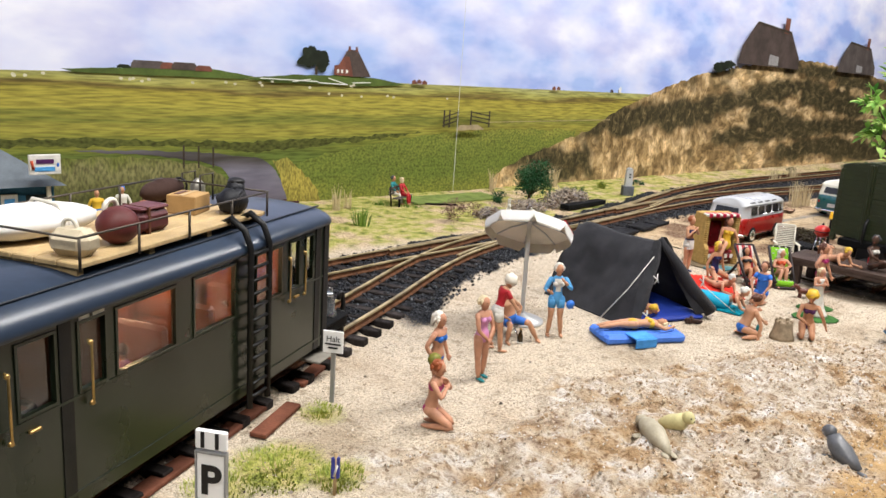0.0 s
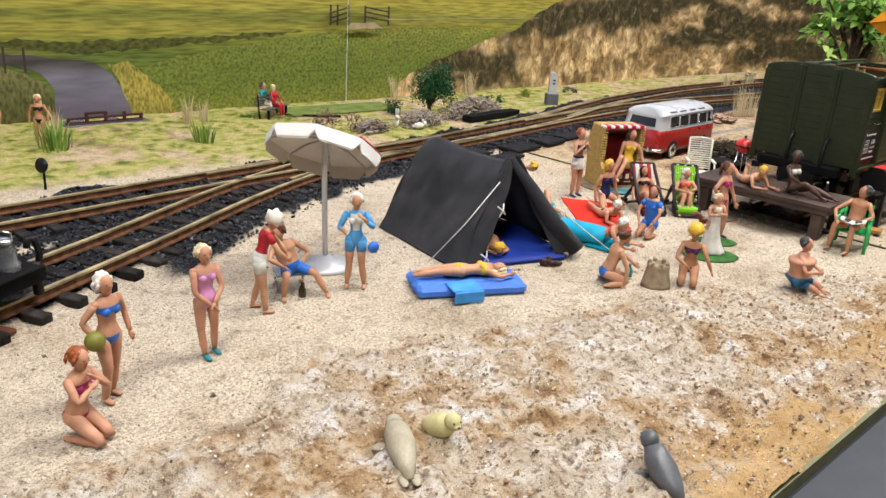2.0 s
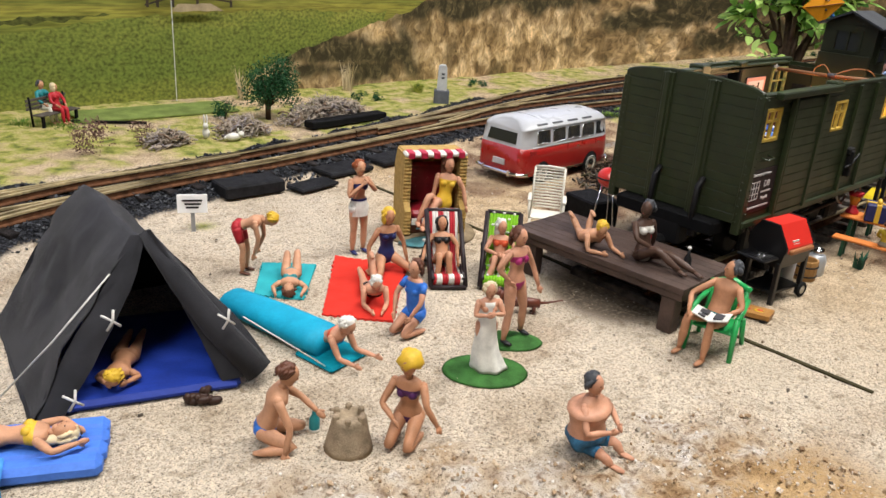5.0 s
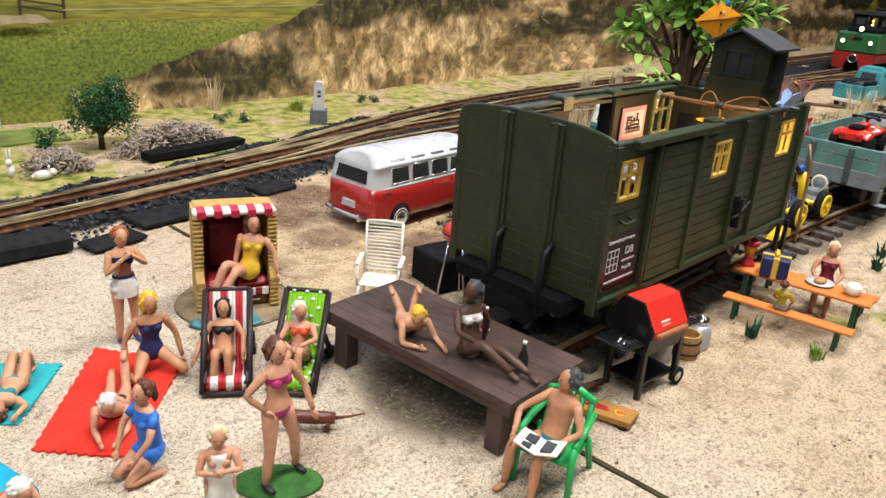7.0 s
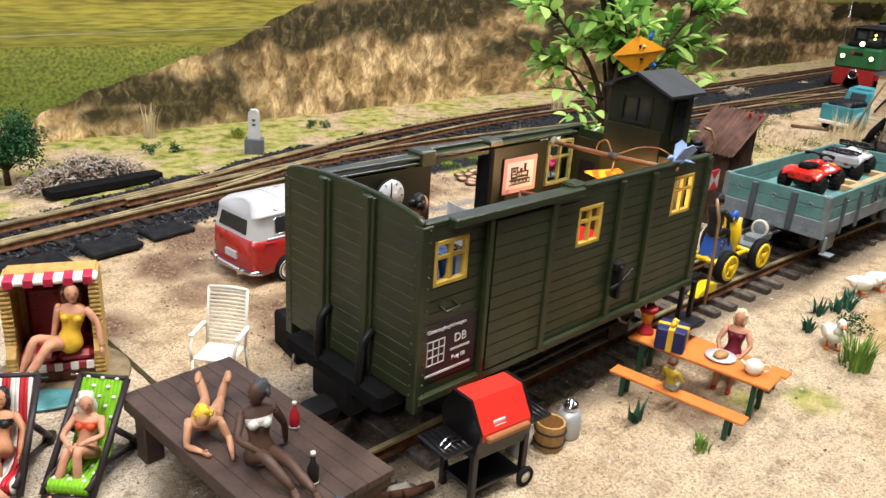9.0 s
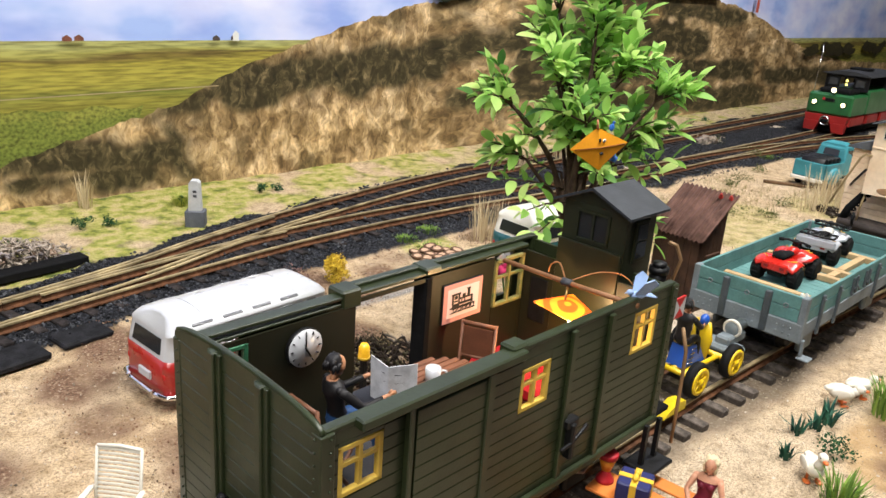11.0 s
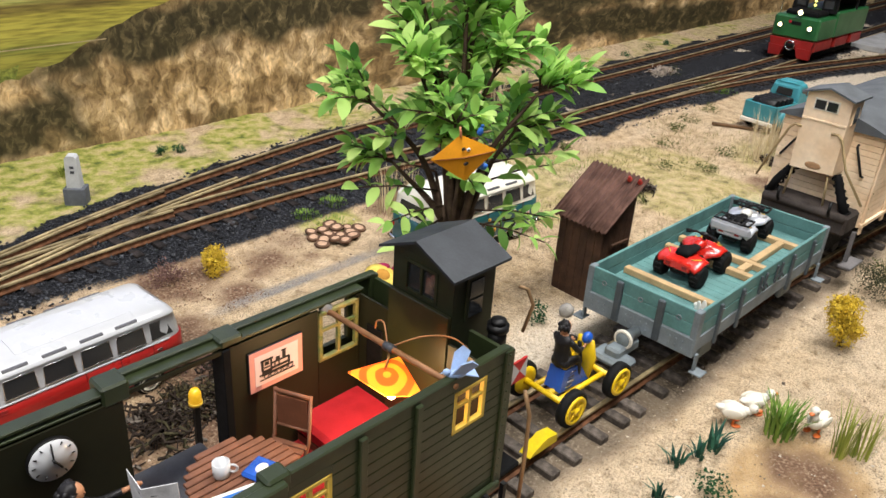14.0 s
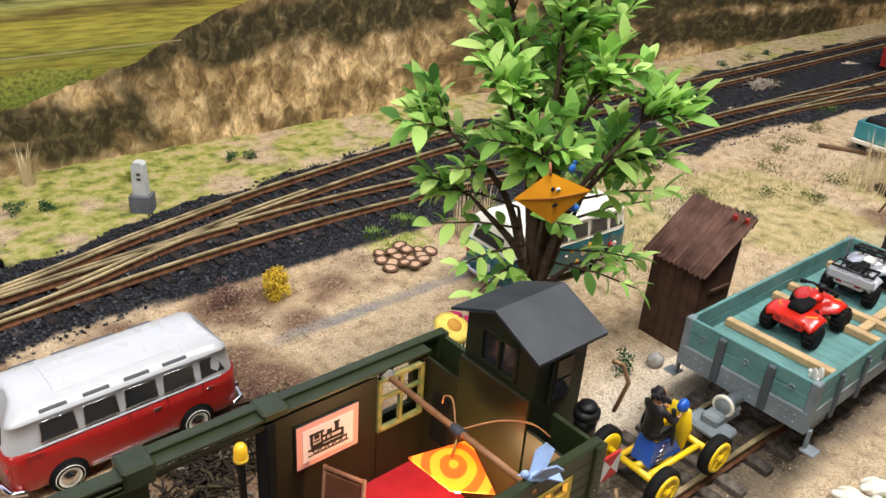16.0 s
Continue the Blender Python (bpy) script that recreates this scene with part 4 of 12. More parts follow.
for bx, sc, material in ((2.30, 1.0, THATCH), (2.94, 0.85, THATCH2)):
    zb = crest_at(bx) - 0.012
    sheet("printed_thatched_house", [(bx - 0.18 * sc, zb), (bx + 0.20 * sc, zb), (bx + 0.19 * sc, zb + 0.035 * sc), (bx + 0.12 * sc, zb + 0.105 * sc), (bx + 0.02 * sc, zb + 0.112 * sc), (bx - 0.10 * sc, zb + 0.118 * sc), (bx - 0.165 * sc, zb + 0.05 * sc)], material)
    sheet("printed_chimney", [(bx + 0.07 * sc, zb + 0.10 * sc), (bx + 0.10 * sc, zb + 0.10 * sc), (bx + 0.10 * sc, zb + 0.145 * sc), (bx + 0.07 * sc, zb + 0.145 * sc)], BRICK)
    sheet("printed_window", [(bx + 0.0 * sc, zb + 0.004), (bx + 0.06 * sc, zb + 0.004), (bx + 0.06 * sc, zb + 0.03 * sc), (bx + 0.0, zb + 0.035 * sc)], mat("printed_window_grey", (0.32, 0.31, 0.31), 0.5))
    sheet("printed_ridge", [(bx - 0.10 * sc, zb + 0.114 * sc), (bx + 0.12 * sc, zb + 0.101 * sc), (bx + 0.12 * sc, zb + 0.108 * sc), (bx - 0.095 * sc, zb + 0.122 * sc)], PWOOD)
for k in range(7):
    blob("printed_shrub", 2.02 + 0.11 * r.random(), 0.291 + 0.014 * r.random(), 0.03, 0.011, PDARK, 40 + k, 0.4)
for k in range(16):
    blob("printed_far_bush", 3.85 + 0.8 * r.random(), 0.165 + 0.02 * r.random(), 0.06, 0.016, HEATH, 60 + k, 0.4)
sheet("printed_lighthouse", [(3.345, 0.29), (3.365, 0.29), (3.363, 0.345), (3.347, 0.345)], mat("printed_red", (0.5, 0.09, 0.05), 0.6))
sheet("printed_seam", [(1.0585, 0.0), (1.0597, 0.0), (1.0597, 1.0), (1.0585, 1.0)], mat("board_seam", (0.62, 0.64, 0.6), 0.5))

# ---- goods wagon without roof ----
def wagon():
    w = thing("goods_wagon", 1.2505, 0.3725, 0.001, -0.4, "dark green boarded goods van without roof, furnished and lit inside", "wagon")
    L, W, Z0, Z1 = 137.5, 58.0, 58.0, 152.0
    th = 3.2
    LN = -133.6                                                   # the free end stands a little short
    open_near = [(-126, -102, 118.5, 143), (-11, 13, 115, 140), (93, 119, 116, 143.5)]   # windows of the near side
    # boards of the near side, between windows
    zs = np.linspace(Z0, Z1, 15)

    def lath(axis, a0, a1, c, z0, z1, out, cham=0.75):
        """A board along axis, its outer face towards out, chamfered on top so that the joint catches light."""
        o, n = c + out * th / 2, c - out * th / 2
        return Shape().prism([(n, z0), (o, z0), (o, z1 - cham), (o - out * cham * 0.8, z1), (n, z1)], axis, a0, a1)

    def side(y, cuts, name):
        for a, b in zip(zs, zs[1:]):
            runs, x = [], LN
            for x0, x1, c0, c1 in sorted(cuts):
                if b > c0 + 0.5 and a < c1 - 0.5:
                    runs.append((x, x0))
                    x = x1
            runs.append((x, L))
            for x0, x1, c0, c1 in cuts:
                for z0, z1 in ((a, min(b, c0)), (max(a, c1), b)):
                    if b > c0 + 0.5 and a < c1 - 0.5 and z1 - z0 > 0.3:
                        part(name, Shape().box(x0, x1, y - th / 2, y + th / 2, z0 + 0.1, z1 - 0.05, 0, 0.2), GREEN, w)
            for x0, x1 in runs:
                if x1 > x0:
                    part(name, lath("x", x0, x1, y, a + 0.04, b, 1 if y > 0 else -1), GREEN, w)
    side(-W + th / 2, open_near, "board")
    side(W - th / 2, [(LN, -33, 145.8, 152.5), (-32, 24, 60, 146), (-127, -103, 112, 142), (87, 115.5, 114, 146)], "board")
    zb = np.linspace(Z0, 150, 14)
    for x, flip in ((LN - 0.2, 1), (L + 0.2, -1)):
        for a, b in zip(zb, zb[1:]):
            part("board", lath("y", -W, W, x, a + 0.04, b, -flip), GREEN, w)
        if flip == 1:
            arch = [(-W, 150), (W, 150), (W, 152)] + [(W * math.cos(t), 152 + 7.5 * math.sin(t)) for t in np.linspace(0.05, math.pi - 0.05, 14)] + [(-W, 152)]
            part("arched_board", Shape().prism(arch, "x", x - th / 2, x + th / 2), GREEN, w)
            rim = Shape()
            rim.tube([(x, W * math.cos(t), 152.3 + 7.5 * math.sin(t)) for t in np.linspace(0, math.pi, 16)], 1.5, 6, 0)
            part("rim", rim, GREEN, w)
            for y in (-19, 19):
                part("rib", Shape().box(x - 5, x - 1.2, y - 2.4, y + 2.4, 56, 158.5, 0, 0.6).box(x - 3.4, x - 1, y - 5, y + 5, 56, 158, 0, 0.4), GREEN, w)
    # uprights of the sides with rivets
    for y, sgn in ((-W, -1), (W, 1)):
        for x in (-88, -36 if sgn < 0 else -34, 66, 30):
            sh = Shape().box(x - 2.2, x + 2.2, min(y, y + sgn * 2.6), max(y, y + sgn * 2.6), 57, 146 if sgn > 0 and x < -50 else 151, 0, 0.5)
            part("rib", sh, GREEN, w)
    for x in (LN, L):
        for y in (-W, W):
            sx, sy = math.copysign(1, x), math.copysign(1, y)
            sh = Shape().box(*sorted((x - sx * 5, x + sx * 2.2)), *sorted((y - sy * 5, y + sy * 1.6)), 50 if x < 0 else 57, 150 if x < 0 < y else 152.5, 0, 0.6)
            for k in range(16):
                z = 60 + k * 6
                sh.ball((x - sx * 2.5, y + sy * 1.8, z), 0.7, 0, 6, 4)
                sh.ball((x + sx * 2.4, y - sy * 2.5, z), 0.7, 0, 6, 4)
            part("corner_post", sh, GREEN, w)
    # sliding door, its frame, rails above and below
    d = part("sliding_door", Shape().box(-88, -38, -W - 2.0, -W + 0.2, 60, 148, 0, 0.4), GREEN, w)
    for k, (a, b) in enumerate(zip(np.linspace(61, 147.5, 13), np.linspace(61, 147.5, 13)[1:])):
        part("board", lath("x", -86, -41, -W - 2.0, a + 0.04, b, -1), GREEN, d)
    part("stile", Shape().box(-41.5, -36.5, -W - 5, -W, 58, 150, 0, 0.6), GREEN, d)
    part("stile", Shape().box(-90.5, -87.5, -W - 4, -W, 58, 150, 0, 0.6), GREEN, d)
    part("door_rail", Shape().box(-118, -14, -W - 5.5, -W + 1, 149.5, 154.5, 0, 0.8), GREEN, w)
    part("sill", Shape().box(LN, L, -W - 3.5, -W, 55, 60, 0, 0.7), GREEN, w)
    part("sill", Shape().box(LN, -33.5, W, W + 3.5, 55, 60, 0, 0.7), GREEN, w)
    part("sill", Shape().box(25.5, L, W, W + 3.5, 55, 60, 0, 0.7), GREEN, w)
    part("door_plate", Shape().box(-33, 25, W - 3, W + 27, 56.5, 60.6, 0, 0.6), mat("door_plate_slate", (0.045, 0.047, 0.055), 0.6, 0, 0.15, 60, 0.2), w)
    # top rails
    part("top_rail", Shape().box(LN, L, -W - 0.4, -W + 5, 151, 154, 0, 0.7), GREEN, w)
    part("top_rail", Shape().box(-33, L, W - 5, W + 0.4, 151, 154, 0, 0.7), GREEN, w)
    part("top_rail", Shape().box(LN + 5, -43.5, W - 11.8, W + 0.4, 146, 147.6, 0, 0.4), GREEN, w)
    for x in (-36, 28):
        part("bracket", Shape().box(x - 7, x + 7, W - 12.5, W + 2, 143 if x < 0 else 149, 154.5, 0, 1.2), GREEN, w)
    part("bracket", Shape().box(-22, -10, -W - 2, -W + 8, 149, 156.5, 0, 1.2), GREEN, w)
    # latch and handles
    lt = Shape().box(29, 39, -W - 6, -W, 92, 98, 0, 1).box(31, 35, -W - 8, -W - 2, 73, 96, 0, 1).tube([(24, -W - 6, 82), (33, -W - 7, 84), (44, -W - 8, 92)], 1.2, 8)
    part("latch", lt, BLACK, w)
    part("handle", Shape().tube([(-120, -W, 107), (-120, -W - 5, 106), (-111, -W - 5, 107), (-111, -W, 108)], 0.9, 6), GREEN, w)
    for y in (-19, 19):
        part("buffer_stirrup", Shape().tube([(LN - 3, y - 6, 46), (LN - 10, y - 6, 54), (LN - 11, y - 6, 62), (LN - 9, y - 6, 80), (LN - 3, y - 6, 86)], 2.4, 8).box(LN - 9, LN - 1, y - 9, y - 3, 40, 52, 0, 1), BLACK, w)
    # floor, frame, wheels
    part("floor_plank", Shape().box(LN + 2, L - 2, -W + 3, W - 3, 58, 61, 0), mat("wagon_floor_dark", (0.055, 0.056, 0.062), 0.7), w)
    part("underframe", Shape().box(LN + 4, L - 4, -30, 30, 44, 57.5, 0, 2).box(LN - 12, LN + 6, -44, 44, 46, 57, 0, 1.5).box(L - 6, L + 3, -44, 44, 46, 57, 0, 1.5), BLACK_M, w)
    for x in (-78, 78):
        for y in (-23.5, 23.5):
            part("wheel", Shape().lathe([(2, -4), (15, -4), (17, -3), (17, -1.6), (15, -1), (15, 4), (12, 4.5), (3, 4.5)], 24, 0, (x, y, 14.5 + 14), (0, 1 if y > 0 else -1, 0)), BLACK, w)
        part("axle_guard", Shape().box(x - 12, x + 12, -44, -38, 22, 46, 0, 2).box(x - 20, x + 20, -43, -39, 38, 45, 0, 1.5), BLACK, w)
        part("axle_guard", Shape().box(x - 12, x + 12, 38, 44, 22, 46, 0, 2), BLACK, w)
        part("axle", Shape().tube([(x, -40, 28.5), (x, 40, 28.5)], 3, 10), BLACK, w)
    part("coupler", Shape().box(LN - 30, LN - 8, -8, 8, 24, 36, 0, 3).tube([(LN - 30, -14, 30), (LN - 40, -10, 28), (LN - 44, 0, 27), (LN - 40, 10, 28), (LN - 30, 14, 30)], 2.4, 8).box(LN - 12, LN + 4, -18, 18, 30, 50, 0, 2), BLACK, w)
    part("coupler", Shape().box(L + 2, L + 24, -6, 6, 26, 34, 0, 2), BLACK, w)
    part("brake_rod", Shape().tube([(-70, -46, 40), (-30, -47, 38), (72, -46, 40)], 2.0, 8), BLACK, w)
    part("brake_hoop", Shape().tube([(-100, -50, 52), (-97, -51, 44), (-88, -51, 40), (-80, -51, 44)], 1.2, 8).tube([(62, -48, 50), (66, -50, 42), (74, -50, 38), (82, -50, 44)], 1.2, 8), mat("bare_wire", (0.4, 0.4, 0.4), 0.4, 0.8), w)
    part("step", Shape().box(118, 146, -W - 16, -W + 6, 26, 29, 0, 0.8).box(122, 125, -W - 6, -W - 3, 28, 58, 0).box(138, 141, -W - 6, -W - 3, 28, 58, 0), BLACK, w)
    part("top_plank", Shape().box(LN + 4, L - 16, W - 11.6, W - 3.3, 149.4, 151.4, 0, 0.4), GREEN, w)
    part("end_platform", Shape().box(L + 2, L + 26, -W + 2, W - 2, 52, 56, 0, 0.8), BLACK_M, w)
    # windows with frames
    YF = mat("window_yellow", (0.62, 0.42, 0.07), 0.5, 0, 0.08, 80, 0.05)
    GF = mat("window_frame_green", (0.11, 0.15, 0.05), 0.5, 0, 0.35, 160, 0.2, color2=(0.30, 0.24, 0.08))

    def window(x0, x1, z0, z1, y, fm, sgn=-1):
        o = part("window", Shape().box(x0, x0 + 2.6, y - 1.6, y + 1.6, z0, z1, 0, 0.4).box(x1 - 2.6, x1, y - 1.6, y + 1.6, z0, z1, 0, 0.4).box(x0, x1, y - 1.6, y + 1.6, z0, z0 + 2.6, 0, 0.4).box(x0, x1, y - 1.6, y + 1.6, z1 - 2.6, z1, 0, 0.4), fm, w)
        xm, zm = (x0 + x1) / 2, z0 + (z1 - z0) * 0.62
        part("glazing_bar", Shape().box(xm - 1, xm + 1, y - 1.2, y + 1.2, z0 + 2.4, z1 - 2.4).box(x0 + 2.4, x1 - 2.4, y - 1, y + 1, zm - 0.9, zm + 0.9), fm, o)
    for x0, x1, z0, z1 in open_near:
        window(x0, x1, z0, z1, -W + 1.4, YF)
    window(-127, -103, 112, 142, W - 11.5, mat("window_frame_bright_green", (0.035, 0.17, 0.085), 0.5, 0, 0.2, 120, 0.1))
    window(86, 116.5, 112, 146.5, W - 11.5, GF)
    # lettering panel
    pl = part("lettering_panel", Shape().box(-131, -92.5, -W - 0.6, -W + 0.1, 66, 98), mat("panel_dark_brown", (0.030, 0.020, 0.022), 0.5), w)
    pw = mat("panel_lettering", (0.62, 0.6, 0.58), 0.6)
    for txt, x, z, size in (("DB", -109, 84, 7.0), ("Güterzugbegleitwagen", -128.5, 93.6, 3.1), ("Pwg 08", -110, 74.2, 3.4)):
        cu = bpy.data.curves.new("lettering", "FONT")
        cu.body, cu.size, cu.extrude = txt, size * 0.001, 0.0002
        cu.materials.append(pw)
        o = new("lettering", cu)
        o.parent = pl
        o.matrix_basis = pose(x * 0.001, -(W + 0.9) * 0.001, z * 0.001, 90, 0, 0)
    bars = Shape()
    for x0, x1, z in ((-111, -97, 79.5), (-129, -96, 68.5)):
        bars.box(x0, x1, -W - 0.9, -W - 0.5, z, z + 1.3)
    for k in range(4):
        bars.box(-128 + k * 4, -127.4 + k * 4, -W - 0.9, -W - 0.5, 75, 89)
        bars.box(-128, -115.4, -W - 0.9, -W - 0.5, 75 + k * 4.5, 75.6 + k * 4.5)
    part("marking", bars, pw, pl)
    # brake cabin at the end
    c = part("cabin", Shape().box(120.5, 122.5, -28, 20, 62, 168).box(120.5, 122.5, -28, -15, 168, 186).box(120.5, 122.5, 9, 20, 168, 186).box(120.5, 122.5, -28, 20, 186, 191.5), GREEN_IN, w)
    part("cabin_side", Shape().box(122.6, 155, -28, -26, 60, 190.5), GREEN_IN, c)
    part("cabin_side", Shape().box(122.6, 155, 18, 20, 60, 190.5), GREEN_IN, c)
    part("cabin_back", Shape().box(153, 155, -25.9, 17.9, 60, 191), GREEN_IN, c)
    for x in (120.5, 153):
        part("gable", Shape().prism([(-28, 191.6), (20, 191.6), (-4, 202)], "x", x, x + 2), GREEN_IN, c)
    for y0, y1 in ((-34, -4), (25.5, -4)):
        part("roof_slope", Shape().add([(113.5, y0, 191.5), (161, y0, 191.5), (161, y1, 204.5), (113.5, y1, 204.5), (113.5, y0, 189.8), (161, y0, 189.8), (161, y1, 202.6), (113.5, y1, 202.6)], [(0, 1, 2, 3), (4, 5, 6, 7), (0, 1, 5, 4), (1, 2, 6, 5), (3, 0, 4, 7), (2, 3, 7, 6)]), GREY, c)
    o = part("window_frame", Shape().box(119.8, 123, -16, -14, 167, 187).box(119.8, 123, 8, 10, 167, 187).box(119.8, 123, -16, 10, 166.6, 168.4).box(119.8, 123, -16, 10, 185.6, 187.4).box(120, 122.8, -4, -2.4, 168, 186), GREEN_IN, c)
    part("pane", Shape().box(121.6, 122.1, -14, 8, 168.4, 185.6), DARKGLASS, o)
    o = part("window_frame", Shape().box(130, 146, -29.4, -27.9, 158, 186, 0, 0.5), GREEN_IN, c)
    for z0, z1 in ((161, 171.5), (173, 183.5)):
        part("pane", Shape().box(132.5, 143.5, -30, -29.3, z0, z1), DARKGLASS, o)
    part("cabin_lamp", Shape().cyl(147, -40, 142, 152, 5.5, 14).cyl(147, -40, 152, 156, 6.5, 14).cyl(147, -40, 156, 159, 4.5, 14).box(141, 153, -46, -34, 122, 142, 0, 2), BLACK, w)
    part("end_signal_board", Shape().add([(140, -59, 141), (153, -59, 141), (140, -59, 127), (153, -59, 127), (140, -57.6, 141), (153, -57.6, 141), (140, -57.6, 127), (153, -57.6, 127), (146.5, -59, 134), (146.5, -57.6, 134)], [(0, 1, 8), (2, 8, 3), (0, 8, 2), (1, 3, 8), (4, 9, 5), (6, 7, 9), (4, 6, 9), (5, 9, 7), (0, 4, 5, 1), (2, 3, 7, 6)], [0, 0, 1, 1, 0, 0, 1, 1, 0, 0]), [mat("signal_red", (0.5, 0.02, 0.02), 0.5), WHITE], w)
    part("handrail", Shape().tube([(150, -62, 120), (152, -66, 104), (150, -68, 70), (146, -70, 40)], 1.3, 8), mat("handrail_copper", (0.36, 0.22, 0.11), 0.45, 0.5), w)
    part("handrail", Shape().tube([(186, -30, 130), (188, -34, 150), (186, -30, 160), (182, -26, 162)], 1.3, 8), mat("handrail_copper", (0.36, 0.22, 0.11), 0.45, 0.5), w)
    return w


wagon()


# ---- small van ----
def van(x, y, turn, low, top, name_label, size=1.0):
    v = thing("minibus", x, y, 0, turn, name_label, "model van", "vans on the sand")
    v.scale = (size, size, size)
    L, W = 86, 36
    # body: rounded sections from rear (-x) to front (+x)
    stations = [(-L, 0.74), (-L + 1.0, 0.84), (-L + 3.4, 0.92), (-L + 8, 0.975), (-L + 15, 1), (0, 1), (L - 16, 1), (L - 9, 0.97), (L - 4, 0.90), (L - 1.2, 0.80), (L, 0.68)]
    lower = [(0.965, 11), (1.0, 14), (1.02, 21), (1.012, 36), (0.985, 45)]
    sh = Shape()
    vs, fs = [], []
    rings = []
    for x0, k in stations:
        ring = []
        for w, z in lower:
            ring.append((x0, W * w * k, z))
        for w, z in reversed(lower):
            ring.append((x0, -W * w * k, z))
        rings.append(ring)
    m = len(rings[0])
    for rg in rings:
        vs += rg
    for i in range(len(rings) - 1):
        for j in range(m):
            fs.append((i * m + j, i * m + (j + 1) % m, (i + 1) * m + (j + 1) % m, (i + 1) * m + j))
    fs += [tuple(range(m)), tuple((len(rings) - 1) * m + j for j in range(m))]
    part("lower_body", sh.add(vs, fs, 0, True), low, v)
    for ax in (-50, 47):
        for sy in (-1, 1):
            part("wheel_arch", Shape().tube([(ax, sy * (W - 8), 14), (ax, sy * (W + 0.9), 14)], 13.8, 20), BLACK_M, v)
    vs, fs = [], []
    sect = [(0.985, 45, 0), (0.965, 54, 0.04), (0.922, 65.4, 0.085), (0.940, 66.2, 0.08), (0.934, 67.2, 0.085), (0.87, 69.4, 0.12), (0.77, 72.0, 0.17), (0.60, 74.4, 0.24), (0.32, 76.2, 0.30), (0.0, 76.8, 0.32)]
    full = sect + [(-w, z, k) for w, z, k in reversed(sect[:-1])]
    xs = [(-L + 1.0, 0.76), (-L + 2.0, 0.85), (-L + 4.4, 0.925), (-L + 9, 0.98), (-L + 16, 1.0), (-30, 1.0), (30, 1.0), (L - 18, 1.0), (L - 11, 0.975), (L - 6, 0.91), (L - 3.2, 0.82), (L - 2, 0.70)]
    for x0, k in xs:
        for w, z, pull in full:
            px = x0 - math.copysign(pull * 46 * (abs(x0) / L) ** 6, x0)
            vs.append((px, W * w * k, z - (z - 45) * 0.10 * max(0, (abs(x0) / L - 0.8) / 0.2) ** 2))
    m = len(full)
    for i in range(len(xs) - 1):
        for j in range(m - 1):
            fs.append((i * m + j, i * m + j + 1, (i + 1) * m + j + 1, (i + 1) * m + j))
    fs += [tuple(range(m)), tuple((len(xs) - 1) * m + j for j in range(m))]
    part("cab_roof", Shape().add(vs, fs, 0, True), top, v)
    part("sunroof", Shape().prism([(-22, 73.6), (-21.5, 74.6), (-12, 76.6), (0, 77.4), (12, 76.6), (21.5, 74.6), (22, 73.6)], "x", -46, 42), top, v)
    win = []
    for k in range(4):
        x0 = -63 + k * 29
        win.append((x0, x0 + 24.5))
    for sy in (-1, 1):
        for k, (x0, x1) in enumerate(win):
            yb, yt = W * 0.972, W * 0.926
            sh = Shape().add([(x0, sy * yb, 49), (x1, sy * yb, 49), (x1 - 1, sy * yt, 64), (x0 + 1, sy * yt, 64), (x0, sy * (yb + 0.9), 49), (x1, sy * (yb + 0.9), 49), (x1 - 1, sy * (yt + 0.9), 64), (x0 + 1, sy * (yt + 0.9), 64)], [(0, 1, 2, 3), (4, 5, 6, 7), (0, 1, 5, 4), (1, 2, 6, 5), (2, 3, 7, 6), (3, 0, 4, 7)])
            w = part("side_window", sh, DARKGLASS, v)
            rim = [(x0, sy * (yb + 0.9), 49), (x1, sy * (yb + 0.9), 49), (x1 - 1, sy * (yt + 0.9), 64), (x0 + 1, sy * (yt + 0.9), 64), (x0, sy * (yb + 0.9), 49)]
            part("window_frame", Shape().tube(rim, 0.55, 6), CHROME, w)
            part("skylight", Shape().tube([(x0 + 3, sy * W * 0.845, 70.1), (x1 - 3, sy * W * 0.845, 70.1)], 1.5, 6, 0, True, False, 0.55), mat("skylight_grey", (0.10, 0.10, 0.11), 0.2), v)
        part("cab_window", Shape().add([(54, sy * 35.8, 49), (74, sy * 34.9, 49), (67, sy * 33.2, 64), (54, sy * 34.1, 64), (54, sy * 33.0, 49), (74, sy * 32.0, 49), (67, sy * 30.6, 64), (54, sy * 31.4, 64)], [(0, 1, 2, 3), (4, 5, 6, 7), (0, 1, 5, 4), (1, 2, 6, 5), (2, 3, 7, 6), (3, 0, 4, 7)]), DARKGLASS, v)
        part("door_seam", Shape().box(-3.6, -3.1, *sorted((sy * (W + 0.4), sy * (W - 1))), 14, 45).box(25.4, 25.9, *sorted((sy * (W + 0.4), sy * (W - 1))), 14, 45).box(54, 54.5, *sorted((sy * (W + 0.4), sy * (W - 1))), 20, 45), mat("seam_dark_red", (0.16, 0.008, 0.008), 0.5), v)
        part("door_handle", Shape().box(14, 20, *sorted((sy * (W + 1.6), sy * W)), 38, 39.6, 0, 0.4), CHROME, v)
        part("door_handle", Shape().box(57, 62, *sorted((sy * (W + 1.6), sy * W)), 38, 39.6, 0, 0.4), CHROME, v)
        louv = Shape()
        for k in range(7):
            louv.box(-74, -63, *sorted((sy * (W + 0.4), sy * (W - 0.6))), 32 + k * 1.5, 32.8 + k * 1.5)
        part("air_louvre", louv, mat("louvre_dark_red", (0.30, 0.02, 0.02), 0.4), v)
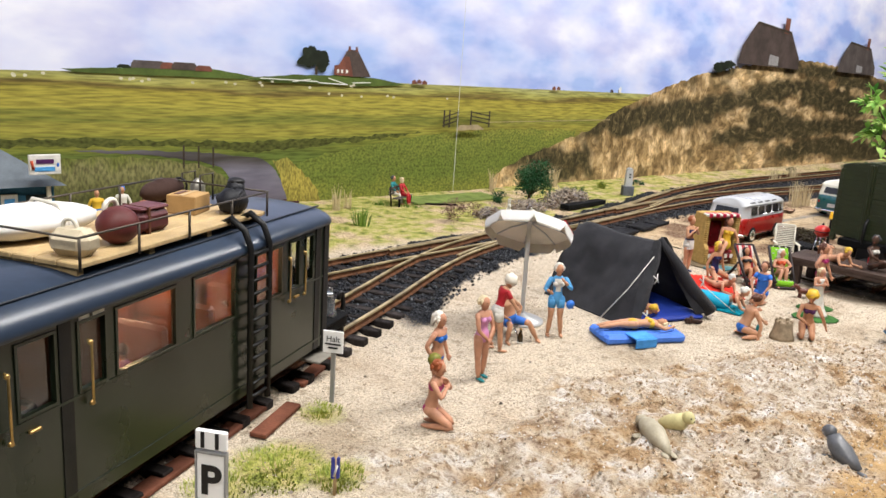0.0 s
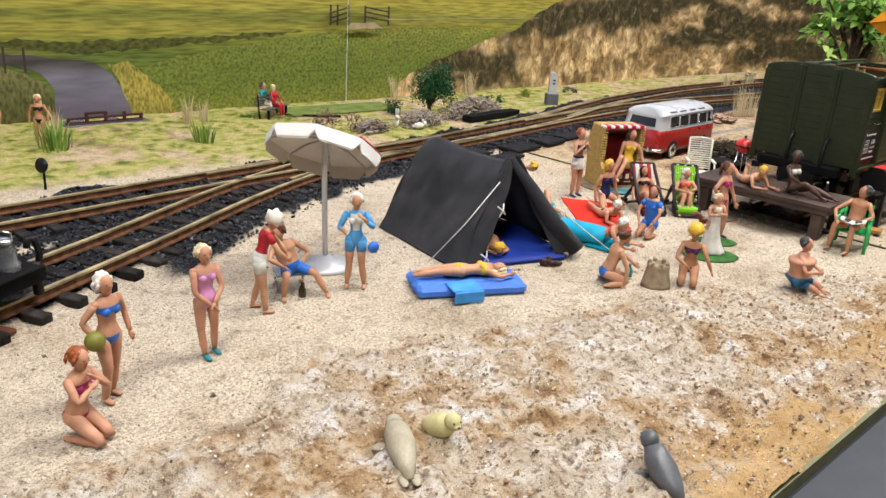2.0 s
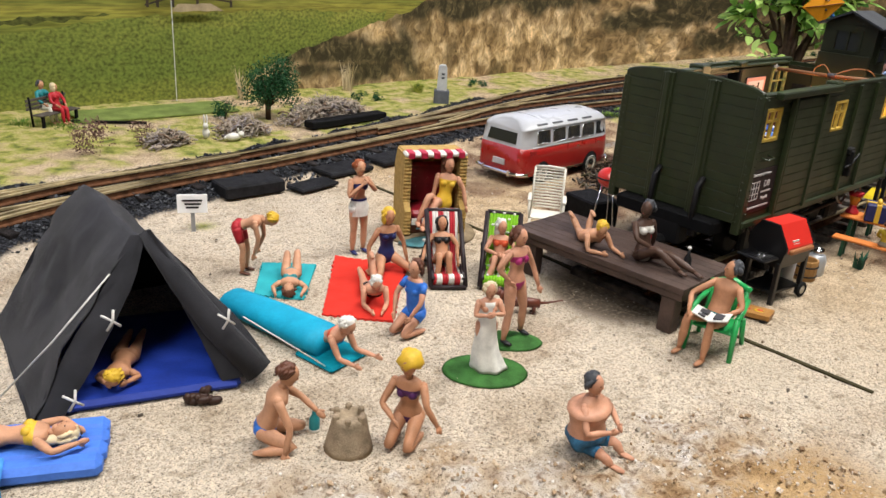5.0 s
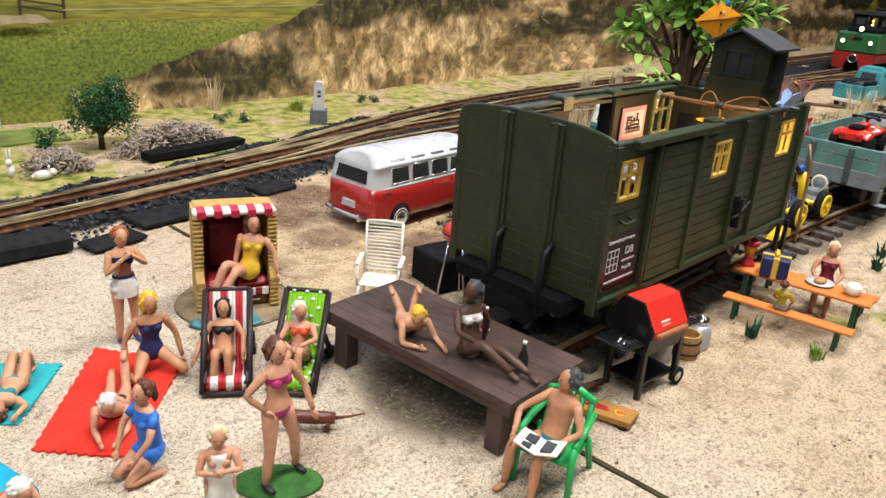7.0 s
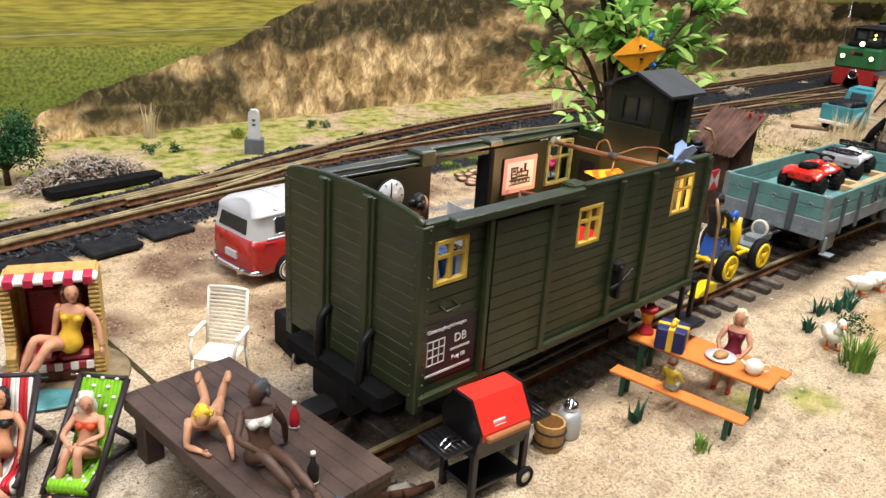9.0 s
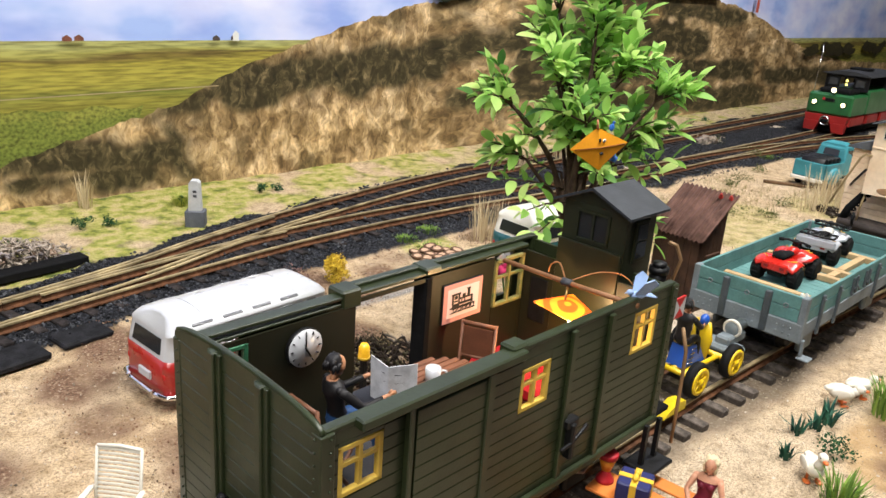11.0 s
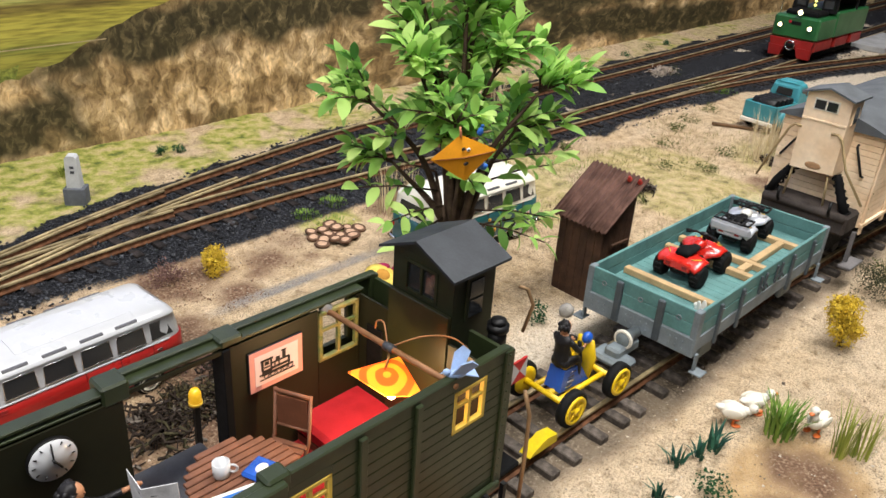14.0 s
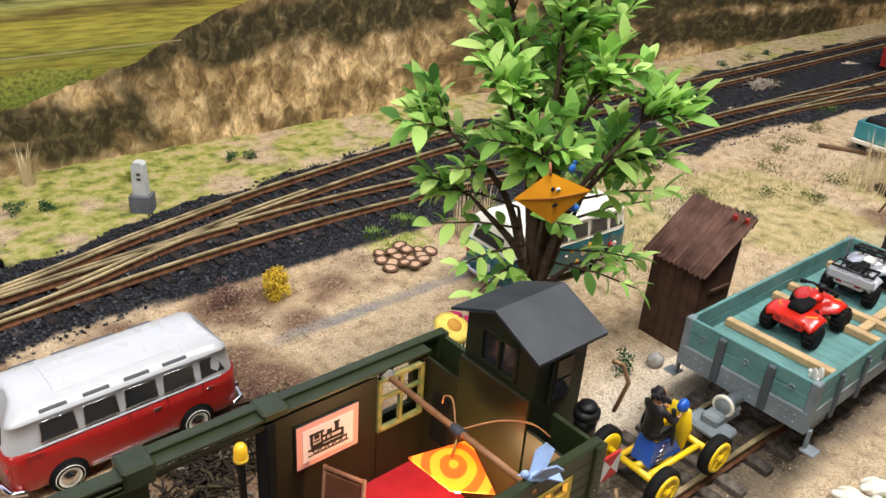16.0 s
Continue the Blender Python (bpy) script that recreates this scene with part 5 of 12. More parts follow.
    part("rear_window", Shape().add([(-L + 4, -22, 49), (-L + 4, 22, 49), (-L + 8, 20.5, 61.6), (-L + 8, -20.5, 61.6), (-L + 0.7, -22, 49), (-L + 0.7, 22, 49), (-L + 3.6, 20.5, 61.6), (-L + 3.6, -20.5, 61.6)], [(0, 1, 2, 3), (4, 5, 6, 7), (0, 1, 5, 4), (1, 2, 6, 5), (2, 3, 7, 6), (3, 0, 4, 7)]), DARKGLASS, v)
    part("windscreen", Shape().add([(L - 7, -24, 49), (L - 7, 24, 49), (L - 11, 22, 62), (L - 11, -22, 62), (L - 1.8, -24, 49), (L - 1.8, 24, 49), (L - 5.4, 22, 62), (L - 5.4, -22, 62)], [(0, 1, 2, 3), (4, 5, 6, 7), (0, 1, 5, 4), (1, 2, 6, 5), (2, 3, 7, 6), (3, 0, 4, 7)]), DARKGLASS, v)
    part("waist_trim", Shape().box(-L + 15, L - 16, -W - 0.1, -W + 2, 44.2, 46, 0, 0.5).box(-L + 15, L - 16, W - 2, W + 0.1, 44.2, 46, 0, 0.5), top, v)
    for sy in (-1, 1):
        part("side_trim", Shape().box(-34, 32, *sorted((sy * (W + 1.2), sy * (W - 1))), 12.5, 14.5, 0, 0.5), CHROME, v)
    for s in (-1, 1):
        bump = Shape().tube([(s * (L - 8), -W - 2, 15), (s * (L + 1), -W + 3, 15), (s * (L + 4.5), -18, 15), (s * (L + 4.5), 18, 15), (s * (L + 1), W - 3, 15), (s * (L - 8), W + 2, 15)], 2.3, 8).box(*sorted((s * (L + 3), s * (L + 7))), -21, -18, 11, 19, 0, 0.8).box(*sorted((s * (L + 3), s * (L + 7))), 18, 21, 11, 19, 0, 0.8)
        part("bumper", bump, CHROME, v)
    part("number_plate", Shape().box(-L - 2, -L + 1, -9, 9, 22, 29, 0, 0.4), WHITE, v)
    for sy in (-1, 1):
        part("tail_lamp", Shape().ball((-L + 1, sy * 28, 31), (1.6, 2.4, 3.4)), mat("tail_lamp_red", (0.5, 0.02, 0.02), 0.2), v)
        part("headlamp", Shape().ball((L - 2, sy * 22, 33), (3.2, 5.5, 5.5)), CHROME, v)
    for ax in (-50, 47):
        for sy in (-1, 1):
            wl = part("wheel", Shape().ring((ax, sy * (W - 1.0), 12.2), (0, 1, 0), 8.6, 3.6, 24, 8), RUBBER, v)
            part("whitewall", Shape().lathe([(9.6, 0), (10.2, 0.7), (6.4, 1.2), (6.2, 0)], 24, 0, (ax, sy * (W + 1.4), 12.2), (0, sy, 0)), CREAM, wl)
            part("hubcap", Shape().lathe([(6.3, 0), (6.2, 1.2), (4.5, 1.5), (3.6, 2.6), (1.6, 3.4), (0.01, 3.5)], 20, 0, (ax, sy * (W + 1.2), 12.2), (0, sy, 0)), CHROME, wl)
    return v


van(1.268, 0.632, 2.5, RED, WHITE, "red and white split-window minibus with whitewall tyres on the sand", size=0.925)


# ---- ridge tent ----
def tent():
    t = thing("ridge_tent", 0, 0, 0, 0, "charcoal grey fabric ridge tent with its front flap open", "tent")
    cloth = mat("tent_cloth", (0.031, 0.031, 0.036), 0.85, 0, 0.2, 45, 0.6, 2600, sheen=0.10)
    A, Bk = Vector((731, 459, 88)), Vector((737, 571, 92))       # ridge, front and back
    FL, FR = Vector((663, 438, 0)), Vector((778, 428, 0))
    BL, BR = Vector((680, 566, 0)), Vector((802, 560, 0))

    def creased(p, out, amount):
        """Pushes a point of the cloth out or in by soft folds and small creases."""
        w = noise.noise(p * 0.024) * 5.0 + noise.noise(p * 0.055 + Vector((9, 2, 4))) * 2.6 + abs(noise.noise(p * 0.08 + Vector((3, 8, 1)))) * 3.2
        return p + out * (w * amount)

    def shell(nu=34, nv=26, thick=0.9):
        """One cloth from hem to hem over a slack, rounded ridge."""
        vs, fs = [], []
        for j in range(nv + 1):
            v = j / nv
            l, r, top = FL.lerp(BL, v), FR.lerp(BR, v), A.lerp(Bk, v)
            slack = math.sin(math.pi * v)
            top = top - Vector((0, 0, 4.5 * slack))
            for i in range(nu + 1):
                u = i / nu
                q = abs(2 * u - 1)
                side = l if u < 0.5 else r
                sx = -1 if u < 0.5 else 1
                p = top.lerp(side, q ** 1.06)
                belly = math.sin(math.pi * min(1, q * 1.05))
                out = Vector((sx * 0.78, 0, 0.6))
                p = p - out * (3.4 * slack * belly) + Vector((sx * 3.0 * (q > 0.86) * (q - 0.86) / 0.14, 0, 0))
                if q < 0.3:
                    p = p - Vector((0, 0, 6.0 * (1 - q / 0.3) ** 2))
                p = p + Vector((sx * 3.5, 0, 0)) * math.sin(math.pi * q) * (1 - slack * 0.6)
                if v > 0.82:
                    p = p - Vector((0, 0, p.z * 0.10 * ((v - 0.82) / 0.18) ** 2))
                p = creased(p, out, 0.35 + 0.65 * belly)
                p.z = max(p.z, 0.3)
                vs.append(p)
        w = nu + 1
        for j in range(nv):
            for i in range(nu):
                a = j * w + i
                fs.append((a, a + 1, a + w + 1, a + w))
        n = len(vs)
        vs += [p - Vector((0, 0, thick)) if p.z > 2 else p + Vector((0, 0.4, 0)) for p in vs]
        return Shape().add(vs, fs + [tuple(i + n for i in f[::-1]) for f in fs], 0, True)

    def strip(left, right, n=16, m=6, bulge=3.0, seed=0.0, thick=0.9):
        """A hanging cloth between two edges given as lists of points."""
        e0, e1 = [Vector(p) for p in left], [Vector(p) for p in right]
        c0, c1 = spline([tuple(p) for p in e0], 4.0), spline([tuple(p) for p in e1], 4.0)
        vs, fs = [], []
        for i in range(n + 1):
            p0 = Vector(c0[int(round(i / n * (len(c0) - 1)))])
            p1 = Vector(c1[int(round(i / n * (len(c1) - 1)))])
            for k in range(m + 1):
                f = k / m
                p = p0.lerp(p1, f) + Vector((0, -1, 0.2)) * (bulge * math.sin(math.pi * f) + 1.6 * noise.noise(Vector((f * 2.2 + seed, i * 0.35, seed))))
                p.z = max(p.z, 0.3)
                vs.append(p)
        w = m + 1
        for i in range(n):
            for k in range(m):
                a = i * w + k
                fs.append((a, a + 1, a + w + 1, a + w))
        q = len(vs)
        vs += [p + Vector((0, thick, 0)) for p in vs]
        return Shape().add(vs, fs + [tuple(i + q for i in f[::-1]) for f in fs], 0, True)
    part("tent_skin", shell(), cloth, t)
    part("back_panel", strip([BL, (706, 571, 42), Bk - Vector((0, 0, 14))], [BR, (772, 567, 42), Bk - Vector((0, 0, 14))], 12, 8, -3.0, 4.0), cloth, t)
    # the closed left half of the front, tied back, and the right half thrown open
    part("door_flap", strip([A + Vector((-5, 1, -6)), (706, 453, 58), (683, 447, 30), FL + Vector((-1, 3, 0))], [A + Vector((1, -3, -5)), (719, 447, 58), (698, 440, 30), (673, 432, 0)], 18, 6, 2.2, 1.0), cloth, t)
    part("door_flap", strip([A + Vector((1, -3, -3)), (738, 446, 60), (746, 434, 34), (752, 414, 6)], [A + Vector((4, 0, -3)), (752, 441, 58), (770, 430, 34), (782, 414, 8)], 18, 8, 6.5, 7.0), cloth, t)
    roll = Shape().tube([A + Vector((1, -2, -4)), (743, 439, 57), (756, 427, 33), (771, 409, 8)], [3.5, 6.5, 8.0, 8.6], 14, 0, True, True, 0.85, (0.8, 0.5, 0))
    roll.v = [tuple(creased(Vector(p), Vector((0.6, -0.7, 0.3)), 0.35)) for p in roll.v]
    part("rolled_flap", roll, cloth, t)
    part("hem", Shape().tube([FL + Vector((-1, 2, 1)), FL.lerp(BL, 0.35) + Vector((-2, 0, 1)), FL.lerp(BL, 0.7) + Vector((-1, 0, 1)), BL + Vector((0, 0, 1))], 1.3, 6), cloth, t)
    cord = mat("white_cord", (0.72, 0.70, 0.66), 0.8)
    for pts in ([Vector((709, 448, 68)), Vector((680, 456, 34)), Vector((652, 469, 1))], [Vector((771, 424, 36)), Vector((792, 411, 18)), Vector((812, 398, 1))]):
        part("guy_rope", Shape().tube(pts, 0.5, 6), cord, t)
    for c in (Vector((705, 443, 46)), Vector((680, 434, 12)), Vector((757, 419, 42))):
        part("tie", Shape().tube([c + Vector((-5, -3, 4)), c + Vector((0, -5, 0)), c + Vector((4, -4, -4))], 0.7, 6).tube([c + Vector((-3, -4, -5)), c + Vector((0, -5, 0)), c + Vector((1, -4, 6))], 0.7, 6), cord, t)
    part("groundsheet", Shape().box(0, 92, 0, 100, 0, 6, 0, 2.4), mat("airbed_blue", (0.010, 0.035, 0.28), 0.6, 0, 0.1, 60, 0.2), t, "royal blue airbed", pose(0.674, 0.439, 0, 0, 0, -19))


tent()


# ---- loading platform ----
def platform():
    p = thing("loading_platform", 1.0545, 0.374, 0, 2.5, "low dark brown wooden loading platform table", "platform")
    wood = per_piece(mat("platform_brown", (0.088, 0.056, 0.044), 0.6, 0, 0.2, 46, 0.4), 0.10)
    n = 8
    for k in range(n):
        x0 = -34.5 + k * 69 / n
        part("plank", Shape().box(x0, x0 + 69 / n - 0.15, -74, 74, 31.5, 36, 0, 0.3), wood, p)
    part("apron", Shape().box(-33.5, 33.5, -73, -69, 26.5, 31.4).box(-33.5, 33.5, 69, 73, 26.5, 31.4).box(-33.5, -29.5, -69, 69, 26.5, 31.4).box(29.5, 33.5, -69, 69, 26.5, 31.4), wood, p)
    for x in (-27, 27):
        for y in (-63, 58):
            part("leg", Shape().box(x - 5.5, x + 5.5, y - 5.5, y + 5.5, 0, 26.4, 0, 0.8), wood, p)
    return p


platform()

# ---- figurines: each one plain moulded mesh ----
def col(name, c, rough=0.5, var=0.11):
    return mat(name, c, rough, 0, var, 160, 0.12)


SKIN = col("figure_skin", (0.58, 0.30, 0.172))
TAN = col("figure_tan_skin", (0.51, 0.245, 0.13))
PINKSKIN = col("figure_pink_skin", (0.60, 0.30, 0.185))
DARK = col("figure_dark_skin", (0.085, 0.045, 0.03))
YEL = col("figure_yellow", (0.75, 0.47, 0.04))
BLOND = col("figure_blond", (0.72, 0.60, 0.38))
WHT = col("figure_white", (0.76, 0.74, 0.68))
BRN = col("figure_brown", (0.12, 0.045, 0.025))
BLK = col("figure_black", (0.012, 0.011, 0.012))
GRYH = col("figure_dark_grey", (0.055, 0.058, 0.065))
NAVY = col("figure_navy", (0.02, 0.025, 0.11))
BLUE = col("figure_blue", (0.035, 0.17, 0.62))
SKYB = col("figure_light_blue", (0.10, 0.38, 0.75))
PNK = col("figure_pink", (0.74, 0.33, 0.60))
MAG = col("figure_magenta", (0.42, 0.03, 0.16))
REDF = col("figure_red", (0.46, 0.02, 0.03))
ORG = col("figure_orange_red", (0.62, 0.09, 0.03))
PUR = col("figure_purple", (0.085, 0.02, 0.10))
TEAL = col("figure_teal", (0.02, 0.22, 0.24))
LIPS = col("figure_lips", (0.42, 0.10, 0.08))
GINGER = col("figure_ginger", (0.34, 0.09, 0.03))


def stand(**k):
    J = dict(P=(0, 0, 39), C=(0, 0, 59), H=(0.6, 0, 69.5), lk=(1, 4.6, 21), lf=(0, 5, 2), rk=(1, -4.6, 21), rf=(0, -5, 2), le=(-1, 12, 48), lh=(3, 12, 37), re=(-1, -12, 48), rh=(3, -12, 37))
    J.update(k)
    return J


def kneel(**k):
    J = dict(P=(-5, 0, 15), C=(-1, 0, 35), H=(0, 0, 46), lk=(11, 5, 4), lf=(-6, 6, 2), rk=(11, -5, 4), rf=(-6, -6, 2), le=(2, 11, 25), lh=(8, 7, 16), re=(2, -11, 25), rh=(8, -7, 16))
    J.update(k)
    return J


def sit(h=18, **k):
    J = dict(P=(0, 0, h + 4), C=(-3, 0, h + 24), H=(-2, 0, h + 34.5), lk=(18, 5, h + 3), lf=(19, 5, h - 15), rk=(18, -5, h + 3), rf=(19, -5, h - 15), le=(2, 11, h + 14), lh=(10, 7, h + 8), re=(2, -11, h + 14), rh=(10, -7, h + 8))
    J.update(k)
    return J


def lie(face_up=True, **k):
    """Head towards +x."""
    J = dict(P=(0, 0, 4.5), C=(20, 0, 5), H=(31, 0, 5.2), lk=(-18, 4, 4), lf=(-36, 4, 3), rk=(-18, -4, 4), rf=(-36, -4, 3), le=(22, 12, 3), lh=(32, 10, 3), re=(22, -12, 3), rh=(32, -10, 3), up=(0, 0, 1) if face_up else (0, 0, -1))
    J.update(k)
    return J


def prone(**k):
    """On the belly, propped on the elbows, head towards +x."""
    J = dict(P=(0, 0, 5), C=(16, 0, 12), H=(24, 0, 20), lk=(-18, 4, 4), lf=(-34, 4, 8), rk=(-18, -4, 4), rf=(-34, -4, 8), le=(20, 8, 2.5), lh=(31, 4, 2), re=(20, -8, 2.5), rh=(31, -4, 2), up=(0, 0, -1))
    J.update(k)
    return J


def figure(x, y, z, turn, J, label, skin, suit, hair, wear="onepiece", suit2=None, do="cap", size=1.0, male=False, shoes=None, extra=None, group="figurines on the beach"):
    """One moulded figure from its joints, in millimetres; it faces +x before the turn."""
    sh = Shape()
    P, C, H = Vector(J["P"]), Vector(J["C"]), Vector(J["H"])
    H = H - (H - C).normalized() * 1.7
    d = (C - P)
    span = d.length
    d.normalize()
    fwd = Vector(J.get("up", (1, 0, 0)))
    fwd = (fwd - d * fwd.dot(d)).normalized()
    acr = d.cross(fwd)
    if "twist" in J:
        acr = Matrix.Rotation(radians(J["twist"]), 3, d) @ acr
    # torso
    st = [(-0.28, 2.5, 2.5), (-0.2, 4.9, 4.2), (-0.05, 6.8, 5.1), (0.12, 6.7, 4.9), (0.35, 4.8, 3.7), (0.5, 5.0, 3.8), (0.68, 6.0, 4.5), (0.82, 7.0, 5.2 if not male else 5.0), (0.94, 7.8, 4.3), (1.04, 6.3, 3.5), (1.12, 3.2, 2.8)]
    if male:
        st = [(s, a * (1.0 if s < 0.2 else 1.14), b * 1.08) for s, a, b in st]
        st = [(s, a if s not in (0.35, 0.5) else a * 1.2, b) for s, a, b in st]
    if wear == "jacket":
        st = [(s, a * 0.86, b * 0.9) for s, a, b in st]
    if wear == "dress":
        st = [(s, max(a, 6.6) if 0.1 < s < 0.8 else a, max(b, 5.2) if 0.1 < s < 0.8 else b) for s, a, b in st]
    fat = J.get("fat", 1.0)
    st = [(s, a * (fat if s < 0.9 else 1), b * (fat * 1.1 if 0 < s < 0.85 and fat > 1 else 1)) for s, a, b in st]

    def dress(s):
        if wear == "onepiece":
            return 1 if s < 0.86 else 0
        if wear == "skirted":
            return 3 if s < 0.24 else 1 if 0.66 < s < 0.86 else 0
        if wear == "bikini":
            return 3 if s < 0.07 else 1 if 0.66 < s < 0.86 else 0
        if wear == "shorts":
            return 3 if s < 0.2 else 0
        if wear in ("shirt", "dress", "clothed", "jacket"):
            return 3 if s < 0.2 and wear != "dress" else 1 if s < (1.2 if wear in ("clothed", "jacket") else 1.06) else 0
        if wear == "brief":
            return 3 if s < 0.08 else 0
        return 0
    n = 14
    rows = []
    for (s0, a0, b0), (s1, a1, b1) in zip(st, st[1:]):
        for t in (0.0, 0.5):
            rows.append((s0 + (s1 - s0) * t, a0 + (a1 - a0) * t, b0 + (b1 - b0) * t))
    rows.append(st[-1])
    vs, fs, ms = [], [], []
    for s, a, b in rows:
        c = P + d * (s * span)
        for k in range(n):
            t = 2 * math.pi * k / n
            vs.append(c + acr * (a * math.cos(t)) + fwd * (b * math.sin(t)))
    for i in range(len(rows) - 1):
        for k in range(n):
            fs.append((i * n + k, i * n + (k + 1) % n, (i + 1) * n + (k + 1) % n, (i + 1) * n + k))
            ms.append(7 if wear == "jacket" and k in (2, 3, 4) and 0.24 < rows[i][0] < 0.98 else dress((rows[i][0] + rows[i + 1][0]) / 2))
    fs.append(tuple(range(n)))
    ms.append(dress(-0.2))
    fs.append(tuple((len(rows) - 1) * n + k for k in range(n)))
    ms.append(0)
    sh.add(vs, fs, ms, True)

    def limb(pts, rad, cut, m_on, m_off=0):
        """A tapered limb; the first share cut of it is clothed."""
        P3 = spline([tuple(p) for p in pts], 3.0)
        L = len(P3) - 1
        rr = [float(np.interp(i / L * (len(rad) - 1), range(len(rad)), rad)) for i in range(L + 1)]
        k = int(L * cut)
        if k > 0:
            sh.tube(P3[:k + 1], [q * 1.07 for q in rr[:k + 1]], 10, m_on, True)
        if k < L:
            sh.tube(P3[k:], rr[k:], 10, m_off, True)
        sh.ball(P3[0], rr[0], m_on if cut > 0 else m_off, 10, 7)
        sh.ball(P3[-1], rr[-1], m_off if cut < 1 else m_on, 8, 6)
    for s, kk, ff in ((1, "lk", "lf"), (-1, "rk", "rf")):
        hip = P + acr * (-4.1 * s) * 1.0 - d * 1.0
        if (hip - Vector(J[kk])).length > (P + acr * (4.1 * s) - Vector(J[kk])).length:
            hip = P + acr * (4.1 * s) - d * 1.0
        cut = {"shorts": 0.40, "clothed": 1.0, "shirt": 0.26, "jacket": 0.24, "dress": 0.26, "skirted": 0.14}.get(wear, 0.0)
        limb([hip, (hip + Vector(J[kk])) / 2, J[kk], (Vector(J[kk]) * 0.6 + Vector(J[ff]) * 0.4), J[ff]], [4.1, 3.5, 2.4, 2.6, 1.3], cut, 3)
        toe = Vector(J[ff])
        fd = Vector(J.get("toe", (1, 0, -0.1 if toe.z > 3 else 0)))
        side = fd.normalized().cross(Vector((0, 0, 1)))
        sh.tube([toe - fd * 1.9, toe, toe + fd * 3.2 - Vector((0, 0, 0.5)), toe + fd * 6.4 - Vector((0, 0, 0.8))], [1.3, 1.8, 1.9, 1.2], 8, 4 if shoes else 0, True, True, 0.62, tuple(side) if side.length > 0.2 else (0, 1, 0))
    for s, kk, ff in ((1, "le", "lh"), (-1, "re", "rh")):
        a = C + acr * 7.5 - d * 1.0
        b = C - acr * 7.5 - d * 1.0
        e = Vector(J[kk])
        other = Vector(J["re" if kk == "le" else "le"])
        sho = a if (a - e).length + (b - other).length < (b - e).length + (a - other).length else b
        cut = {"shirt": 0.35, "dress": 0.35, "clothed": 0.9, "jacket": 0.78}.get(wear, 0.0)
        limb([sho, (sho + e) / 2, e, (e + Vector(J[ff])) / 2, J[ff]], [2.2, 2.1 if cut < 0.5 else 2.3, 1.65 if cut < 0.5 else 2.0, 1.6, 1.1], cut, 1)
        wrist = Vector(J[ff])
        fore = (wrist - e).normalized()
        flat_side = fore.cross(acr)
        flat_side = acr if flat_side.length < 0.2 else flat_side.normalized()
        sh.tube([wrist - fore * 0.6, wrist + fore * 1.4, wrist + fore * 3.2, wrist + fore * 5.0], [1.1, 1.9, 1.8, 0.9], 8, 0, True, True, 0.55, tuple(flat_side))
        sh.tube([wrist + fore * 0.8 + flat_side * 1.2, wrist + fore * 2.6 + flat_side * 2.6], [0.7, 0.5], 6, 0)
    if not male:
        for q in (-1, 1):
            sh.ball(P + d * (span * 0.73) + acr * (2.9 * q) + fwd * 3.0, 2.7, 7 if wear == "jacket" else 1 if wear not in ("bare", "brief", "shorts") else 0, 10, 8)
    for q in (-1, 1):
        sh.ball(P - d * 0.6 + acr * (3.1 * q) - fwd * 1.5, 3.7, dress(0.0), 10, 8)
    if wear == "skirted":
        sh.tube([P + d * (span * 0.26), P + d * (span * 0.1), P - d * 3, P - d * 8], [5.6, 6.9, 7.6, 7.8], 16, 3, True, False, 0.84, tuple(acr))
        sh.tube([P + d * (span * 0.20), P + d * (span * 0.27)], [6.5, 6.2], 16, 4, True, False, 0.84, tuple(acr))
    # neck, head, hair
    sh.tube([C + d * 1, H - (H - C).normalized() * 3], 2.0, 8, 0)
    hd = (H - C).normalized()
    face = Vector(J.get("face", tuple(fwd)))
    face = (face - hd * face.dot(hd))
    face = face.normalized() if face.length > 0.05 else fwd
    start = len(sh.v)
    sh.ball((0, 0, 0), (4.4, 3.8, 5.4), 0, 14, 10)
    sh.ball((3.9, 0, -0.5), (1.0, 0.7, 1.0), 0, 6, 5)
    sh.ball((1.6, 0, -3.4), (2.4, 2.2, 2.2), 0, 8, 6)
    for q in (-1.5, 1.5):
        sh.ball((3.62, q, 0.75), (0.45, 0.75, 0.42), 5, 6, 5)
    sh.ball((3.6, 0, -2.5), (0.5, 0.95, 0.38), 6, 6, 5)
    if do != "bald":
        sh.ball((-1.7, 0, 1.3), (4.3, 4.3, 4.8), 2, 22, 14, 0.06, int(x * 1000))
        lock = random.Random(int(x * 1000 + y * 3000))
        for k in range(14):
            t, u = lock.uniform(-2.3, 2.3) + math.pi, lock.uniform(0.0, 1.2)
            q = Vector((4.1 * math.cos(t) * math.cos(u) - 1.4, 4.1 * math.sin(t) * math.cos(u), 4.9 * math.sin(u) + 1.2))
            sh.tube([q, q + Vector((-0.8, 0.2 * q.y, -2.0)), q + Vector((-0.6, 0.15 * q.y, -4.2))], [1.2, 1.15, 0.5], 6, 2)
    if do == "long":
        sh.ball((-3.0, 0, -4.5), (3.2, 5.2, 8.0), 2, 12, 8, 0.10)
    if do == "bob":
        sh.ball((-1.2, 3.2, -2.5), (3.0, 1.6, 4.5), 2, 8, 6, 0.05)
        sh.ball((-1.2, -3.2, -2.5), (3.0, 1.6, 4.5), 2, 8, 6, 0.05)
        sh.ball((-3.2, 0, -2.5), (2.2, 3.6, 4.8), 2, 8, 6, 0.05)
